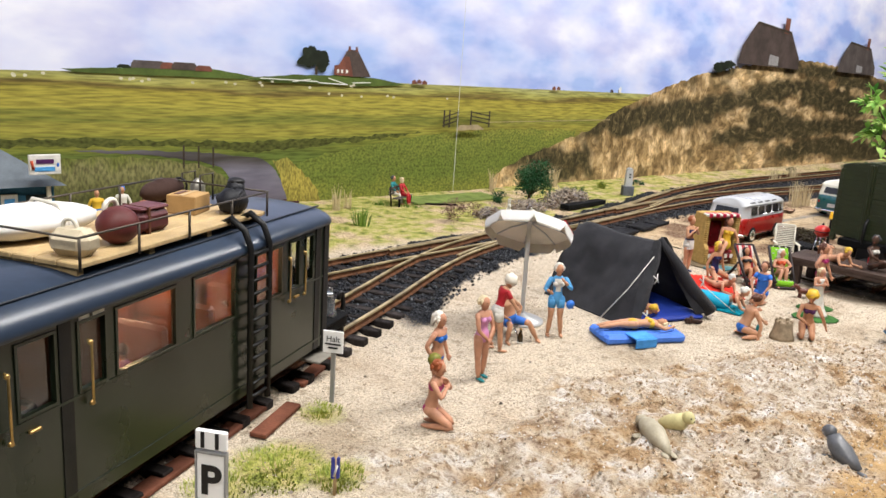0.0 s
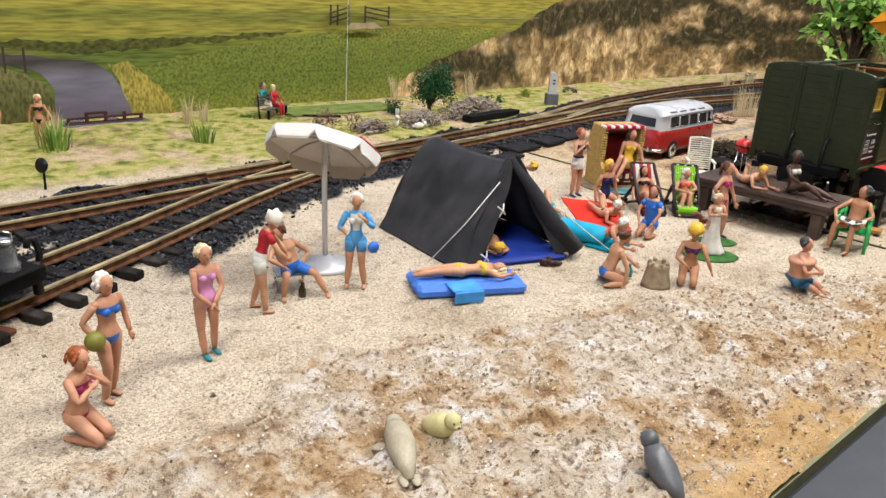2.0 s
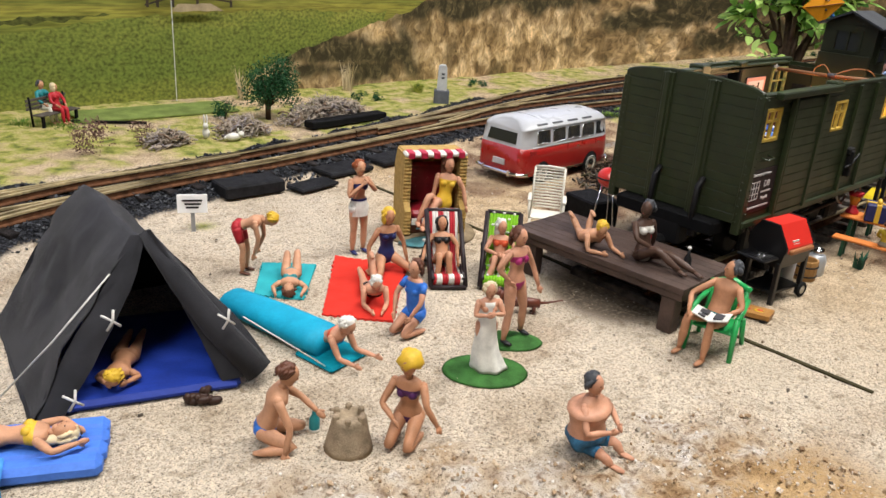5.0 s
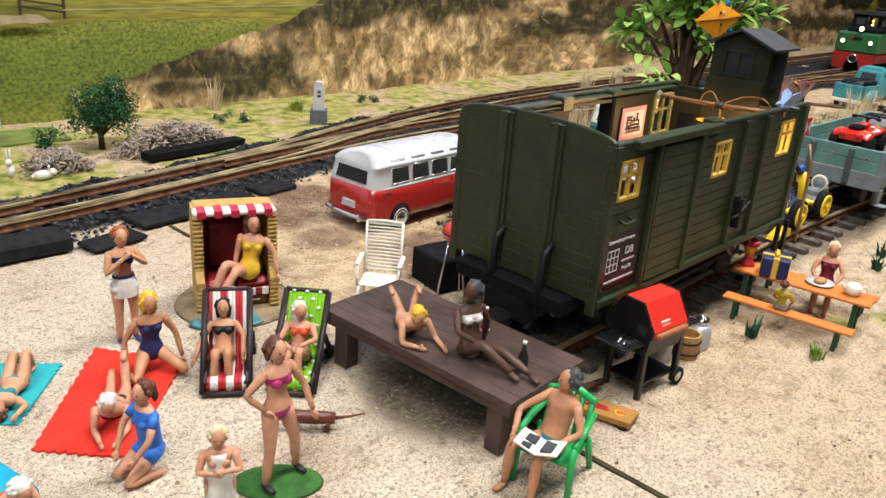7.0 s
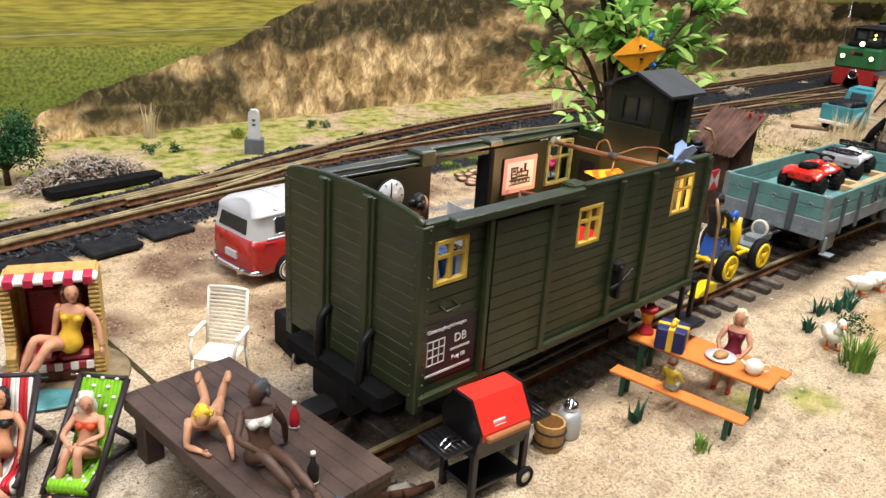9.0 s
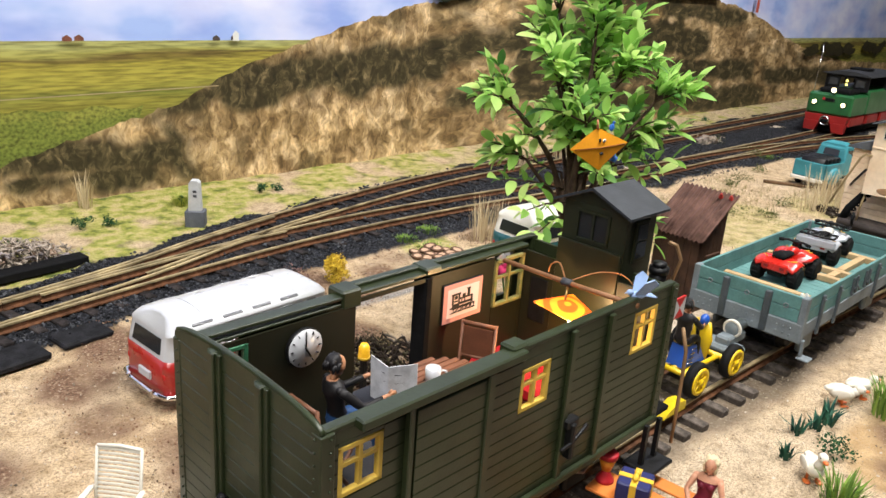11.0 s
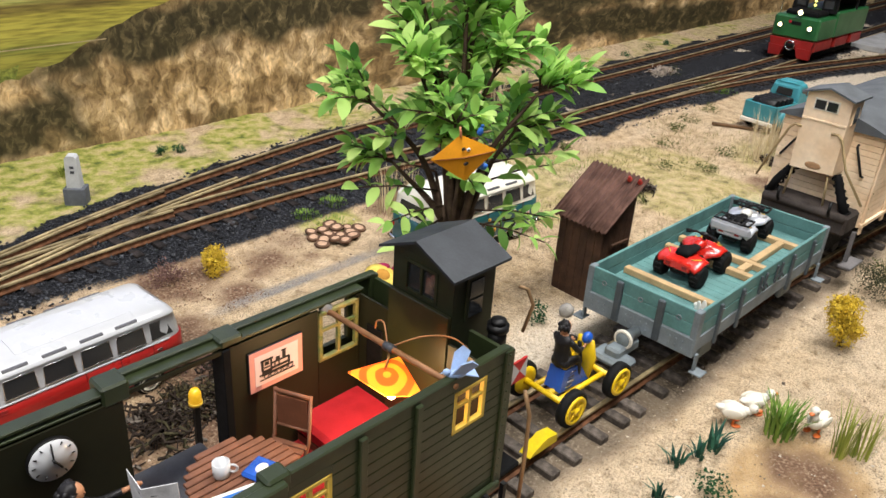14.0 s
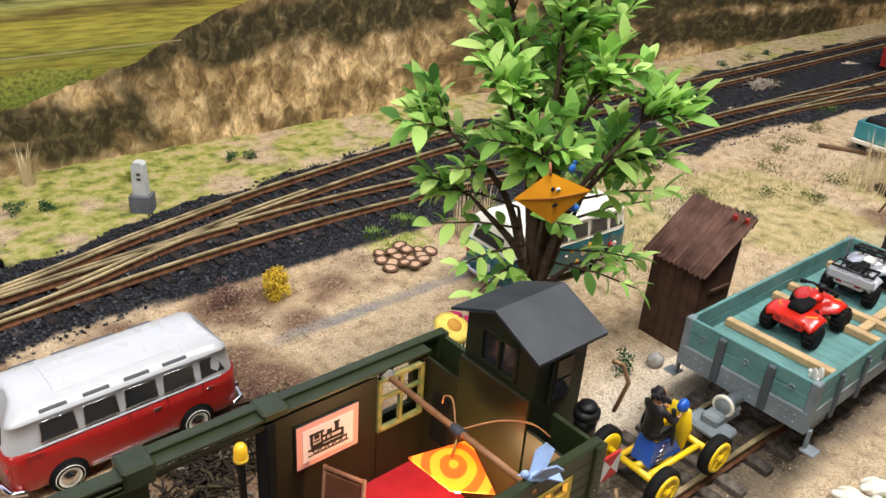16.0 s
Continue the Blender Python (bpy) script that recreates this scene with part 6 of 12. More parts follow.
    if do == "pony":
        sh.ball((-5.2, 0, 0.5), (2.6, 2.4, 3.0), 2, 8, 6, 0.08)
        sh.ball((-6.4, 0, -4), (1.8, 1.8, 4.5), 2, 8, 6, 0.08)
    if do == "hat":
        sh.ball((-1.6, 0, 2.0), (6.4, 6.4, 5.2), 2, 12, 8, 0.22, 4)
    lf = hd.cross(face)
    mtx = Matrix(((face.x, lf.x, hd.x, H.x), (face.y, lf.y, hd.y, H.y), (face.z, lf.z, hd.z, H.z), (0, 0, 0, 1)))
    sh.move(mtx, start)
    if extra:
        extra(sh)
    sh.v = [(a * size, b * size, c * size) for a, b, c in sh.v]
    return single("figurine", sh, [skin, suit, hair, suit2 or suit, shoes or BLK, BRN, LIPS, WHT], x, y, z, turn, label, "figurine", group)


F = figure
F(0.347, 0.377, 0, -58, kneel(C=(-2, 0, 36), H=(0, 0, 46.5), le=(6, 10, 27), lh=(5, 2, 35), re=(5, -10, 27), rh=(6, -2, 31), lk=(10, 4, 4), rk=(12, -5, 4), lf=(-9, 5, 2), rf=(-8, -5, 2)), "kneeling red-haired figurine in a pink bikini", PINKSKIN, MAG, GINGER, "bikini", None, "cap", 1.0)
F(0.371, 0.408, 0, -70, stand(C=(1, 0, 59), H=(2, -1, 70), re=(-2, -13, 49), rh=(4, -9, 38), rk=(4, -5, 22), lk=(-1, 4, 21), lf=(-5, 4, 2)), "standing figurine in a blue spotted bikini and white cap", PINKSKIN, BLUE, WHT, "bikini", None, "pony", 1.0)
F(0.434, 0.424, 0, -85, stand(le=(4, 9, 46), lh=(8, 1, 38), re=(4, -9, 46), rh=(8, 0, 36), lf=(-2, 6, 2), rf=(2, -3, 2)), "standing figurine in a pale pink one-piece swimsuit", PINKSKIN, PNK, BLOND, "onepiece", None, "cap", 0.98, shoes=TEAL)
F(0.494, 0.464, 0, -25, stand(P=(-1, 0, 39), C=(5, 1, 58), H=(11, 1, 66), lk=(-1, 5, 21), lf=(-6, 6, 2), rf=(2, -6, 2), le=(12, 10, 48), lh=(18, 5, 40), re=(11, -9, 46), rh=(17, -3, 39), face=(0.7, 0, -0.7)), "bending figurine in red top, white shorts and pale hat", SKIN, REDF, CREAM, "shirt", WHT, "hat", 1.0)
F(0.529, 0.482, 0, -112, sit(15, fat=1.12, lk=(12, 15, 18), lf=(14, 24, 2), rk=(15, -6, 18), rf=(15, -8, 2), C=(-2, -6, 37), H=(-1, -10, 47.5), face=(0.4, -0.7, 0.5), le=(-4, 13, 29), lh=(1, 8, 21), re=(6, -16, 28), rh=(10, -8, 24)), "seated figurine in blue shorts on a folding stool", SKIN, BLUE, BRN, "shorts", BLUE, "cap", 1.0, True)
F(0.573, 0.463, 0, -128, stand(le=(4, 12, 50), lh=(8, 4, 58), re=(2, -12, 48), rh=(8, -9, 47), lf=(0, 7, 2), rf=(0, -6, 2)), "standing figurine in light blue jacket, white top and shorts", SKIN, SKYB, WHT, "jacket", SKYB, "cap", 1.0)
F(0.641, 0.416, 0.010, -28, lie(True, lk=(-19, 3, 5), rk=(-19, -3, 5), lf=(-38, 3, 3), rf=(-38, -3, 3), le=(26, 13, 3), lh=(34, 5, 3), re=(26, -13, 3), rh=(36, -8, 3), P=(-2, 0, 5)), "sunbathing figurine in a yellow bikini lying on a blue airbed", SKIN, YEL, BLOND, "bikini", YEL, "long", 1.0)
F(0.717, 0.460, 0.007, -122, lie(False, H=(31, 0, 8), le=(20, 11, 3), lh=(26, 6, 3), re=(20, -11, 3), rh=(27, -5, 3)), "figurine lying on its belly inside the tent", TAN, YEL, YEL, "bare", None, "cap", 0.95)
F(0.841, 0.553, 0, -48, stand(P=(-3, 0, 39), C=(13, 0, 45), H=(24, 0, 46), up=(0.3, 0, -1), le=(14, 7, 31), lh=(10, 5, 20), re=(14, -7, 31), rh=(10, -5, 18), face=(0.6, 0, -0.8)), "stooping figurine in red shorts with a yellow cap", SKIN, WHT, YEL, "shorts", REDF, "cap", 0.95, shoes=BRN)
F(0.861, 0.520, 0.002, -125, lie(True, lk=(-14, 4, 17), lf=(-24, 4, 3), rk=(-16, -4, 15), rf=(-27, -4, 3)), "figurine with raised knees lying on a teal towel", SKIN, TEAL, BRN, "bikini", None, "cap", 0.95)
F(0.936, 0.541, 0, -92, stand(le=(4, 12, 50), lh=(7, 3, 58), re=(4, -11, 48), rh=(8, -2, 57)), "standing figurine in navy bikini top and white shorts", SKIN, NAVY, GINGER, "skirted", WHT, "cap", 1.05, shoes=NAVY)
F(0.929, 0.492, 0.002, -100, kneel(P=(-4, 0, 12), C=(-3, 0, 33), lk=(12, 13, 4), lf=(-2, 15, 2), rk=(12, -13, 4), rf=(-2, -15, 2), le=(-4, 14, 20), lh=(0, 16, 6), re=(-4, -14, 20), rh=(0, -15, 6), H=(-1, 0, 44)), "kneeling blond figurine in a navy swimsuit on red cloth", TAN, NAVY, YEL, "onepiece", None, "bob", 1.05)
F(0.893, 0.465, 0.002, -120, prone(lf=(-30, 3, 20), rf=(-34, -5, 6)), "figurine with a white cap propped on its elbows", PINKSKIN, BLK, WHT, "bikini", None, "cap", 1.0)
F(0.881, 0.408, 0, -172, kneel(C=(-3, 0, 36), H=(-2, 0, 47), le=(3, 11, 26), lh=(9, 8, 17), re=(2, -11, 26), rh=(9, -6, 16)), "kneeling figurine in a blue shirt with a brown cap", PINKSKIN, BLUE, BRN, "dress", None, "pony", 1.0)
F(0.820, 0.418, 0.004, -75, prone(lk=(-14, 3, 4), rk=(-14, -3, 4), lf=(-28, 3, 4), rf=(-28, -3, 4), P=(-2, 0, 6), C=(14, 0, 14), H=(21, 0, 22), lh=(34, 9, 2), rh=(32, -8, 2)), "figurine with a white cap leaning out of a sleeping bag", PINKSKIN, ORG, WHT, "bikini", None, "cap", 1.0)


def gown(sh):
    a0 = len(sh.v)
    sh.lathe([(13.5, 0.5), (12.6, 3), (9.6, 14), (7.8, 26), (6.6, 36), (5.8, 42), (6.2, 50), (5.6, 53)], 28, 1)
    sh.v[a0:] = [(x * (1 + 0.07 * math.sin(7 * math.atan2(y, x)) * (1 - z / 60)) - 0.004 * (30 - min(z, 30)) * 2, y * (1 + 0.07 * math.sin(7 * math.atan2(y, x)) * (1 - z / 60)) + 0.0065 * max(0, 26 - z) ** 2, z) for x, y, z in sh.v[a0:]]


F(0.886, 0.345, 0.003, -120, stand(P=(0, 0, 35), C=(1, 0, 53), H=(2, 0, 63), le=(5, 10, 44), lh=(9, 3, 46), re=(5, -10, 44), rh=(9, -3, 45)), "figurine wrapped in a long white towel on a green base", PINKSKIN, WHT, BLOND, "bare", None, "pony", 0.83, extra=gown)
F(0.926, 0.361, 0.003, -85, stand(lk=(2, 8, 21), lf=(0, 11, 2), rk=(2, -6, 21), rf=(2, -9, 2), re=(-2, -15, 50), rh=(2, -8, 41), le=(2, 14, 46), lh=(7, 15, 34), H=(0.6, 0, 69.5)), "standing figurine in a magenta bikini on a green base", PINKSKIN, MAG, BRN, "bikini", None, "pony", 1.04, shoes=BLK)
F(0.752, 0.353, 0, -35, kneel(P=(-7, 0, 10), C=(0, 0, 29), H=(5, 0, 39), lk=(9, 9, 4), rk=(6, -10, 4), lf=(-8, 10, 2), rf=(-10, -10, 2), le=(9, 10, 20), lh=(17, 6, 14), re=(5, -11, 15), rh=(3, -13, 3)), "kneeling figurine in blue trunks building a sandcastle", SKIN, BLUE, BRN, "brief", BLUE, "cap", 1.05, True)
F(0.803, 0.317, 0, -150, kneel(le=(5, 12, 26), lh=(2, 17, 15), re=(6, -11, 24), rh=(11, -3, 19), H=(0.5, 0, 46.5)), "kneeling figurine in purple top with a yellow headscarf", TAN, PUR, YEL, "bikini", None, "hat", 1.0)
F(0.872, 0.252, 0, -76, sit(4, P=(-4, 0, 9), C=(-4, 0, 31), H=(-3, 0, 42), fat=1.85, lk=(9, 8, 7), lf=(14, 7, 3), rk=(9, -7, 7), rf=(14, -6, 3), le=(2, 15, 21), lh=(10, 6, 19), re=(2, -15, 21), rh=(10, -5, 20)), "stout seated figurine in blue patterned trunks on the sand", PINKSKIN, BLUE, GRYH, "shorts", col("trunks_pattern_blue", (0.05, 0.22, 0.42), 0.6, 0.3), "cap", 1.0, True)
F(1.029, 0.276, 0, -182, sit(19, C=(-6, 0, 43), H=(-6, 1, 54), lk=(18, 7, 24), lf=(22, 8, 3), rk=(18, -8, 24), rf=(20, -9, 3), le=(-1, 14, 33), lh=(9, 9, 28), re=(6, -15, 34), rh=(17, -9, 28), face=(0.7, -0.7, 0.1)), "tanned seated figurine with a magazine in a green chair", TAN, BLUE, GRYH, "brief", TEAL, "cap", 1.08, True)
F(1.040, 0.392, 0.036, -122, prone(lk=(-17, 6, 4), lf=(-24, 10, 16), rk=(-17, -2, 4), rf=(-28, -6, 14), le=(18, 12, 2.5), lh=(30, 14, 2), re=(22, -8, 2.5), rh=(28, 0, 2)), "figurine with a yellow cap lying on the platform", SKIN, SKIN, YEL, "bare", None, "cap", 1.0)
F(1.044, 0.346, 0.036, -105, sit(1, P=(0, 0, 6), C=(-4, 0, 26), H=(-3, 0, 37), lk=(16, 8, 9), lf=(34, 14, 3), rk=(14, -2, 13), rf=(28, 6, 3), le=(-6, 13, 14), lh=(-10, 15, 2), re=(4, -11, 18), rh=(10, -2, 12), face=(0.3, -0.9, 0)), "dark figurine in a white bikini seated on the platform", DARK, WHT, GRYH, "bikini", None, "cap", 1.08)
F(1.0165, 0.537, 0.0235, -124, sit(2, P=(0, 5, 6), C=(-3, 8, 26), H=(-2, 8, 37), lk=(14, -2, 11), lf=(22, -13, -6), rk=(14, -8, 15), rf=(18, -16, -4), le=(-2, 20, 16), lh=(3, 22, 4), re=(-2, -2, 16), rh=(0, -4, 5), face=(0.8, 0.3, 0)), "figurine in a yellow swimsuit sitting in the beach basket", PINKSKIN, YEL, BRN, "onepiece", None, "long", 1.14)
F(0.957, 0.4615, 0.008, -124, sit(4, P=(-4, 0, 8), C=(-13, 0, 25), H=(-15, 0, 36), lk=(10, 3, 17), lf=(14, 4, -4), rk=(9, -4, 15), rf=(15, -6, -5), le=(-8, 12, 18), lh=(2, 12, 8), re=(-8, -13, 16), rh=(3, -17, 8)), "black-haired figurine in a black bikini in a red striped deck chair", TAN, BLK, BLK, "bikini", None, "bob", 0.95)
F(0.9906, 0.435, 0.008, -138, sit(4, P=(-4, 0, 8), C=(-10, 0, 26), H=(-9, 0, 37), lk=(10, 3, 17), lf=(14, 3, -4), rk=(10, -3, 15), rf=(18, -8, -5), le=(-2, 11, 20), lh=(8, 3, 19), re=(-1, -11, 18), rh=(9, -2, 18), face=(0.8, 0.4, 0)), "white-haired figurine in an orange bikini in a green deck chair", PINKSKIN, ORG, WHT, "bikini", None, "long", 0.95)
F(1.379, 0.266, 0, -165, sit(16.5), "figurine in a burgundy swimsuit seated at the picnic table", PINKSKIN, col("figure_burgundy", (0.16, 0.012, 0.03)), BLOND, "onepiece", None, "bob", 0.98, shoes=REDF)
F(1.304, 0.271, 0.0168, 0, sit(0, lk=(14, 4, 3), lf=(17, 4, -12), rk=(14, -4, 3), rf=(17, -4, -12)), "child figurine in a yellow shirt on the picnic bench", SKIN, col("figure_ochre", (0.45, 0.33, 0.03)), BRN, "clothed", col("figure_grey", (0.25, 0.24, 0.2)), "cap", 0.62)
# behind the coach and on the park bench
F(0.866, 1.097, 0.012, -62, sit(6, lk=(14, 4, 9), rk=(14, -4, 9), lf=(16, 4, -10), rf=(16, -4, -10)), "seated figurine in a green jacket on a park bench", SKIN, TEAL, GRYH, "clothed", CREAM, "cap", 0.9, True, group="figurines by the meadow")
F(0.878, 1.087, 0.012, -66, sit(6, lk=(14, 4, 9), rk=(14, -4, 9), lf=(16, 4, -10), rf=(16, -4, -10), face=(0.5, 0.8, 0)), "seated figurine in a red dress on a park bench", SKIN, REDF, BLOND, "clothed", REDF, "bob", 0.85, group="figurines by the meadow")
F(0.522, 1.030, 0, -120, stand(), "standing blond figurine in a black bikini", TAN, BLK, BLOND, "bikini", BLK, "long", 0.84, group="figurines by the meadow")
F(0.476, 1.053, 0, -120, stand(), "standing figurine with a yellow cap", TAN, ORG, YEL, "bikini", ORG, "cap", 0.84, group="figurines by the meadow")
F(0.388, 1.020, 0, -110, stand(), "standing brown-haired figurine in a dark swimsuit", TAN, NAVY, BRN, "onepiece", NAVY, "long", 0.84, group="figurines by the meadow")
F(0.376, 1.073, 0, -110, stand(), "figurine in a white shirt with a blue cap", SKIN, WHT, BLUE, "clothed", BLUE, "cap", 0.84, True, group="figurines by the meadow")
F(0.337, 1.056, 0, -100, stand(), "bald figurine in a yellow shirt", SKIN, YEL, BLOND, "clothed", BLUE, "bald", 0.84, True, group="figurines by the meadow")
F(0.222, 0.992, 0, -100, stand(), "figurine in a pink shirt with brown hair", SKIN, PNK, BRN, "clothed", NAVY, "cap", 0.9, True, group="figurines by the meadow")

# ---- things on the beach ----
s = Shape().ball((0, 0, 0), 5.2, 0, 16, 12)
single("beach_ball", s, col("olive_ball", (0.20, 0.20, 0.035)), 0.3615, 0.3995, 0.0405, 0, "olive green ball at a figurine's hip", "ball")


def airbed(x, y, turn, w, l, h, name, label, m, cushion=None):
    a = thing(name, x, y, 0, turn, label, "airbed")
    n = 4
    for k in range(n):
        y0 = -w / 2 + k * w / n
        part("air_chamber", Shape().box(-l / 2 + (0.8 if k in (0, n - 1) else 0), l / 2 - (0.8 if k in (0, n - 1) else 0), y0, y0 + w / n + 1.6, 0, h - 0.15 * (k % 2), 0, h * 0.3), m, a)
    return a


ABLUE = mat("airbed_bright_blue", (0.075, 0.22, 0.78), 0.55, 0, 0.1, 60, 0.2)
airbed(0.6435, 0.414, -26, 40, 88, 9, "airbed", "bright blue airbed on the sand", ABLUE)
s = Shape().box(-12, 12, -9, 10, 0.6, 2.2, 0, 0.7).tube([(-11.5, -8.6, 1.4), (0, -9.4, 1.2), (11.5, -8.6, 1.4)], 1.1, 8).box(-12, 12, -11, -9.4, -7.6, 1.6, 0, 0.7)
single("towel", s, mat("towel_light_blue", (0.08, 0.33, 0.78), 0.9, 0, 0.12, 90, 0.5, 1500), 0.6265, 0.399, 0.0085, -20, "folded light blue towel on the airbed", "towel")


def towel(cx, cy, corners, m, label, h=1.4):
    """A thin cloth with a slightly wavy rim, from its four corners in metres."""
    a, b, c, d = [Vector((x * 1000, y * 1000, 0)) for x, y in corners]
    vs, fs, n = [], [], 26
    for i in range(n + 1):
        for j in range(n + 1):
            u, v = i / n, j / n
            p = a * (1 - u) * (1 - v) + b * u * (1 - v) + c * u * v + d * (1 - u) * v
            edge = 1.0 if i in (0, n) or j in (0, n) else 0.0
            vs.append((p.x + edge * math.sin(i * 2.3 + j * 2.9) * 0.9, p.y + edge * math.cos(i * 2.1 + j * 2.7) * 0.9, h + 0.7 * noise.noise(Vector((p.x * 0.05, p.y * 0.05, 3)))))
    for i in range(n):
        for j in range(n):
            k = i * (n + 1) + j
            fs.append((k, k + n + 1, k + n + 2, k + 1))
    m0 = len(vs)
    vs += [(x, y, -0.6) for x, y, z in vs]
    rim = [i * (n + 1) for i in range(n + 1)] + [n * (n + 1) + j for j in range(1, n + 1)] + [i * (n + 1) + n for i in range(n - 1, -1, -1)] + [j for j in range(n - 1, 0, -1)]
    fs += [(p, q, q + m0, p + m0) for p, q in zip(rim, rim[1:] + rim[:1])]
    return single("towel", Shape().add(vs, fs, 0, False), m, 0, 0, 0, 0, label, "towel", "towels on the beach")


towel(0, 0, [(0.848, 0.460), (0.881, 0.425), (0.950, 0.495), (0.915, 0.542)], mat("towel_red", (0.62, 0.035, 0.022), 0.85, 0, 0.08, 60, 0.4, 1800), "flat bright red beach towel with a ragged rim")
towel(0, 0, [(0.826, 0.512), (0.851, 0.487), (0.893, 0.536), (0.860, 0.560)], mat("towel_teal", (0.03, 0.36, 0.40), 0.85, 0, 0.08, 60, 0.4, 1800), "flat teal beach towel with a ragged rim")
# sleeping bag
bag = thing("sleeping_bag", 0.815, 0.455, 0, -80, "turquoise sleeping bag, turned back at its top", "sleeping bag")
CY = mat("sleeping_bag_turquoise", (0.0, 0.33, 0.52), 0.65, 0, 0.1, 60, 0.3)
part("shell", Shape().tube([(-56, 0, 4.5), (-50, 0, 6), (-10, 0, 7.5), (30, 0, 8.5), (42, 1, 8)], [6, 12, 14, 14.5, 14], 20, 0, True, True, 0.62, (0, 1, 0)), CY, bag)
part("lining", Shape().box(28, 60, -16, 16, 0, 3.2, 0, 1.4), mat("sleeping_bag_lining", (0.0, 0.22, 0.30), 0.7), bag)
# sandcastle and shoes
s = Shape().lathe([(16, 0), (15, 4), (13, 12), (11.5, 20), (11, 22), (8, 22.5), (7, 20), (0.01, 19.5)], 26, 0)
s.v = [(a + 1.1 * noise.noise(Vector((a * 0.2, b * 0.2, c * 0.2))), b + 1.1 * noise.noise(Vector((b * 0.2, c * 0.2, a * 0.2 + 5))), c + (1.5 * noise.noise(Vector((a * 0.25, b * 0.25, 8))) if c > 5 else 0)) for a, b, c in s.v]
for k in range(6):
    s.box(9.5 * math.cos(k) - 2, 9.5 * math.cos(k) + 2, 9.5 * math.sin(k) - 2, 9.5 * math.sin(k) + 2, 18, 25, 0, 1)
s.v = [(a * 0.76, b * 0.76, c * 0.86) for a, b, c in s.v]
single("sandcastle", s, mat("damp_sand", (0.40, 0.31, 0.21), 0.95, 0, 0.2, 120, 0.9, 900), 0.777, 0.330, 0, 0, "rounded brown sandcastle with battlements", "sandcastle")
heap = thing("shoe_heap", 0.738, 0.409, 0, -20, "small heap of brown shoes before the tent", "shoes")
for k in range(6):
    cx, cy = k % 3 * 5.4 - 5, k // 3 * 5 - 3
    part("shoe", Shape().ball((cx, cy, 2.2 + (k % 2) * 1.4), (4.4, 2.3, 2.4), 0, 10, 7, 0.15, k).ball((cx - 2.4, cy, 3.4 + (k % 2) * 1.4), (2.0, 2.1, 2.4), 0, 8, 6, 0.1, k), col("shoe_brown", (0.045, 0.022, 0.015)), heap, "", pose(0, 0, 0, 0, 0, 17 * (k - 2)))
for bx, by, bz, tall, m, cap, lab in ((0.528, 0.4655, 0, 15, col("bottle_brown", (0.03, 0.018, 0.006), 0.2), BRASS, "brown glass beer bottle on the sand"), (1.0735, 0.3610, 0.036, 16, REDF, WHT, "red bottle on the platform"), (1.0545, 0.3170, 0.036, 18, BLK, WHT, "black bottle with a white cap on the platform"), (0.7715, 0.3525, 0.0, 14, TEAL, WHT, "green bottle beside the sandcastle")):
    b = thing("bottle", bx, by, bz, 0, lab, "bottle", "bottles")
    part("glass", Shape().lathe([(2.6, 0), (2.8, 0.6), (2.8, tall * 0.5), (1.2, tall * 0.72), (1.0, tall * 0.92), (0.01, tall * 0.92)], 14), m, b)
    part("cap", Shape().lathe([(1.25, tall * 0.9), (1.25, tall), (0.01, tall)], 12), cap, b)
    part("label", Shape().lathe([(2.9, tall * 0.02), (2.95, tall * 0.1), (2.9, tall * 0.12)], 14), WHT, b)

# parasol
um = thing("parasol", 0.5785, 0.5105, 0, 0, "white tilted parasol with red edge stripes on a round foot", "parasol")
part("foot", Shape().lathe([(22, 0), (22, 2.6), (18.5, 3.2), (18, 4.6), (13, 5.2), (12.5, 6.4), (6, 7), (4, 10), (0.01, 10)], 30), WHITE, um)
part("pole", Shape().tube([(0, 0, 6), (-2, -1.0, 60), (-3.6, -2.2, 107)], 2.2, 12), mat("parasol_pole_white", (0.80, 0.79, 0.77), 0.35, 0, 0.04, 60, 0.03), um)
can = Shape()
N, R = 8, 44
tip = (0, 0, 5)
vs = [tip]
for k in range(N * 8):
    a = 2 * math.pi * k / (N * 8)
    ph = (k % 8) / 8
    rr = R * (1 - 0.035 * math.sin(math.pi * ph))
    vs.append((rr * 0.55 * math.cos(a), rr * 0.55 * math.sin(a), 2.6))
for k in range(N * 8):
    a = 2 * math.pi * k / (N * 8)
    ph = (k % 8) / 8
    rr = R * (1 - 0.06 * math.sin(math.pi * ph))
    vs.append((rr * math.cos(a), rr * math.sin(a), -3))
for k in range(N * 8):
    a = 2 * math.pi * k / (N * 8)
    ph = (k % 8) / 8
    drop = 10 if k % 8 else 4
    rr = R * (1.005 - 0.06 * math.sin(math.pi * ph))
    vs.append((rr * math.cos(a), rr * math.sin(a), -3 - drop))
n = N * 8
fs, ms = [], []
for k in range(n):
    q = (k + 1) % n
    fs += [(0, 1 + k, 1 + q), (1 + k, 1 + n + k, 1 + n + q, 1 + q), (1 + n + k, 1 + 2 * n + k, 1 + 2 * n + q, 1 + n + q)]
    ms += [0, 0, 0]
m0 = len(vs)
vs += [(x * 0.985, y * 0.985, z - 1.2) for x, y, z in vs]
fs += [tuple(i + m0 for i in f[::-1]) for f in fs]
ms += [1] * len(ms)
PMAT = mat("parasol_cloth_white", (0.80, 0.79, 0.76), 0.8, 0, 0.04, 60, 0.15)
PIN = mat("parasol_lining_cream", (0.72, 0.66, 0.56), 0.85, 0, 0.05, 60, 0.15)
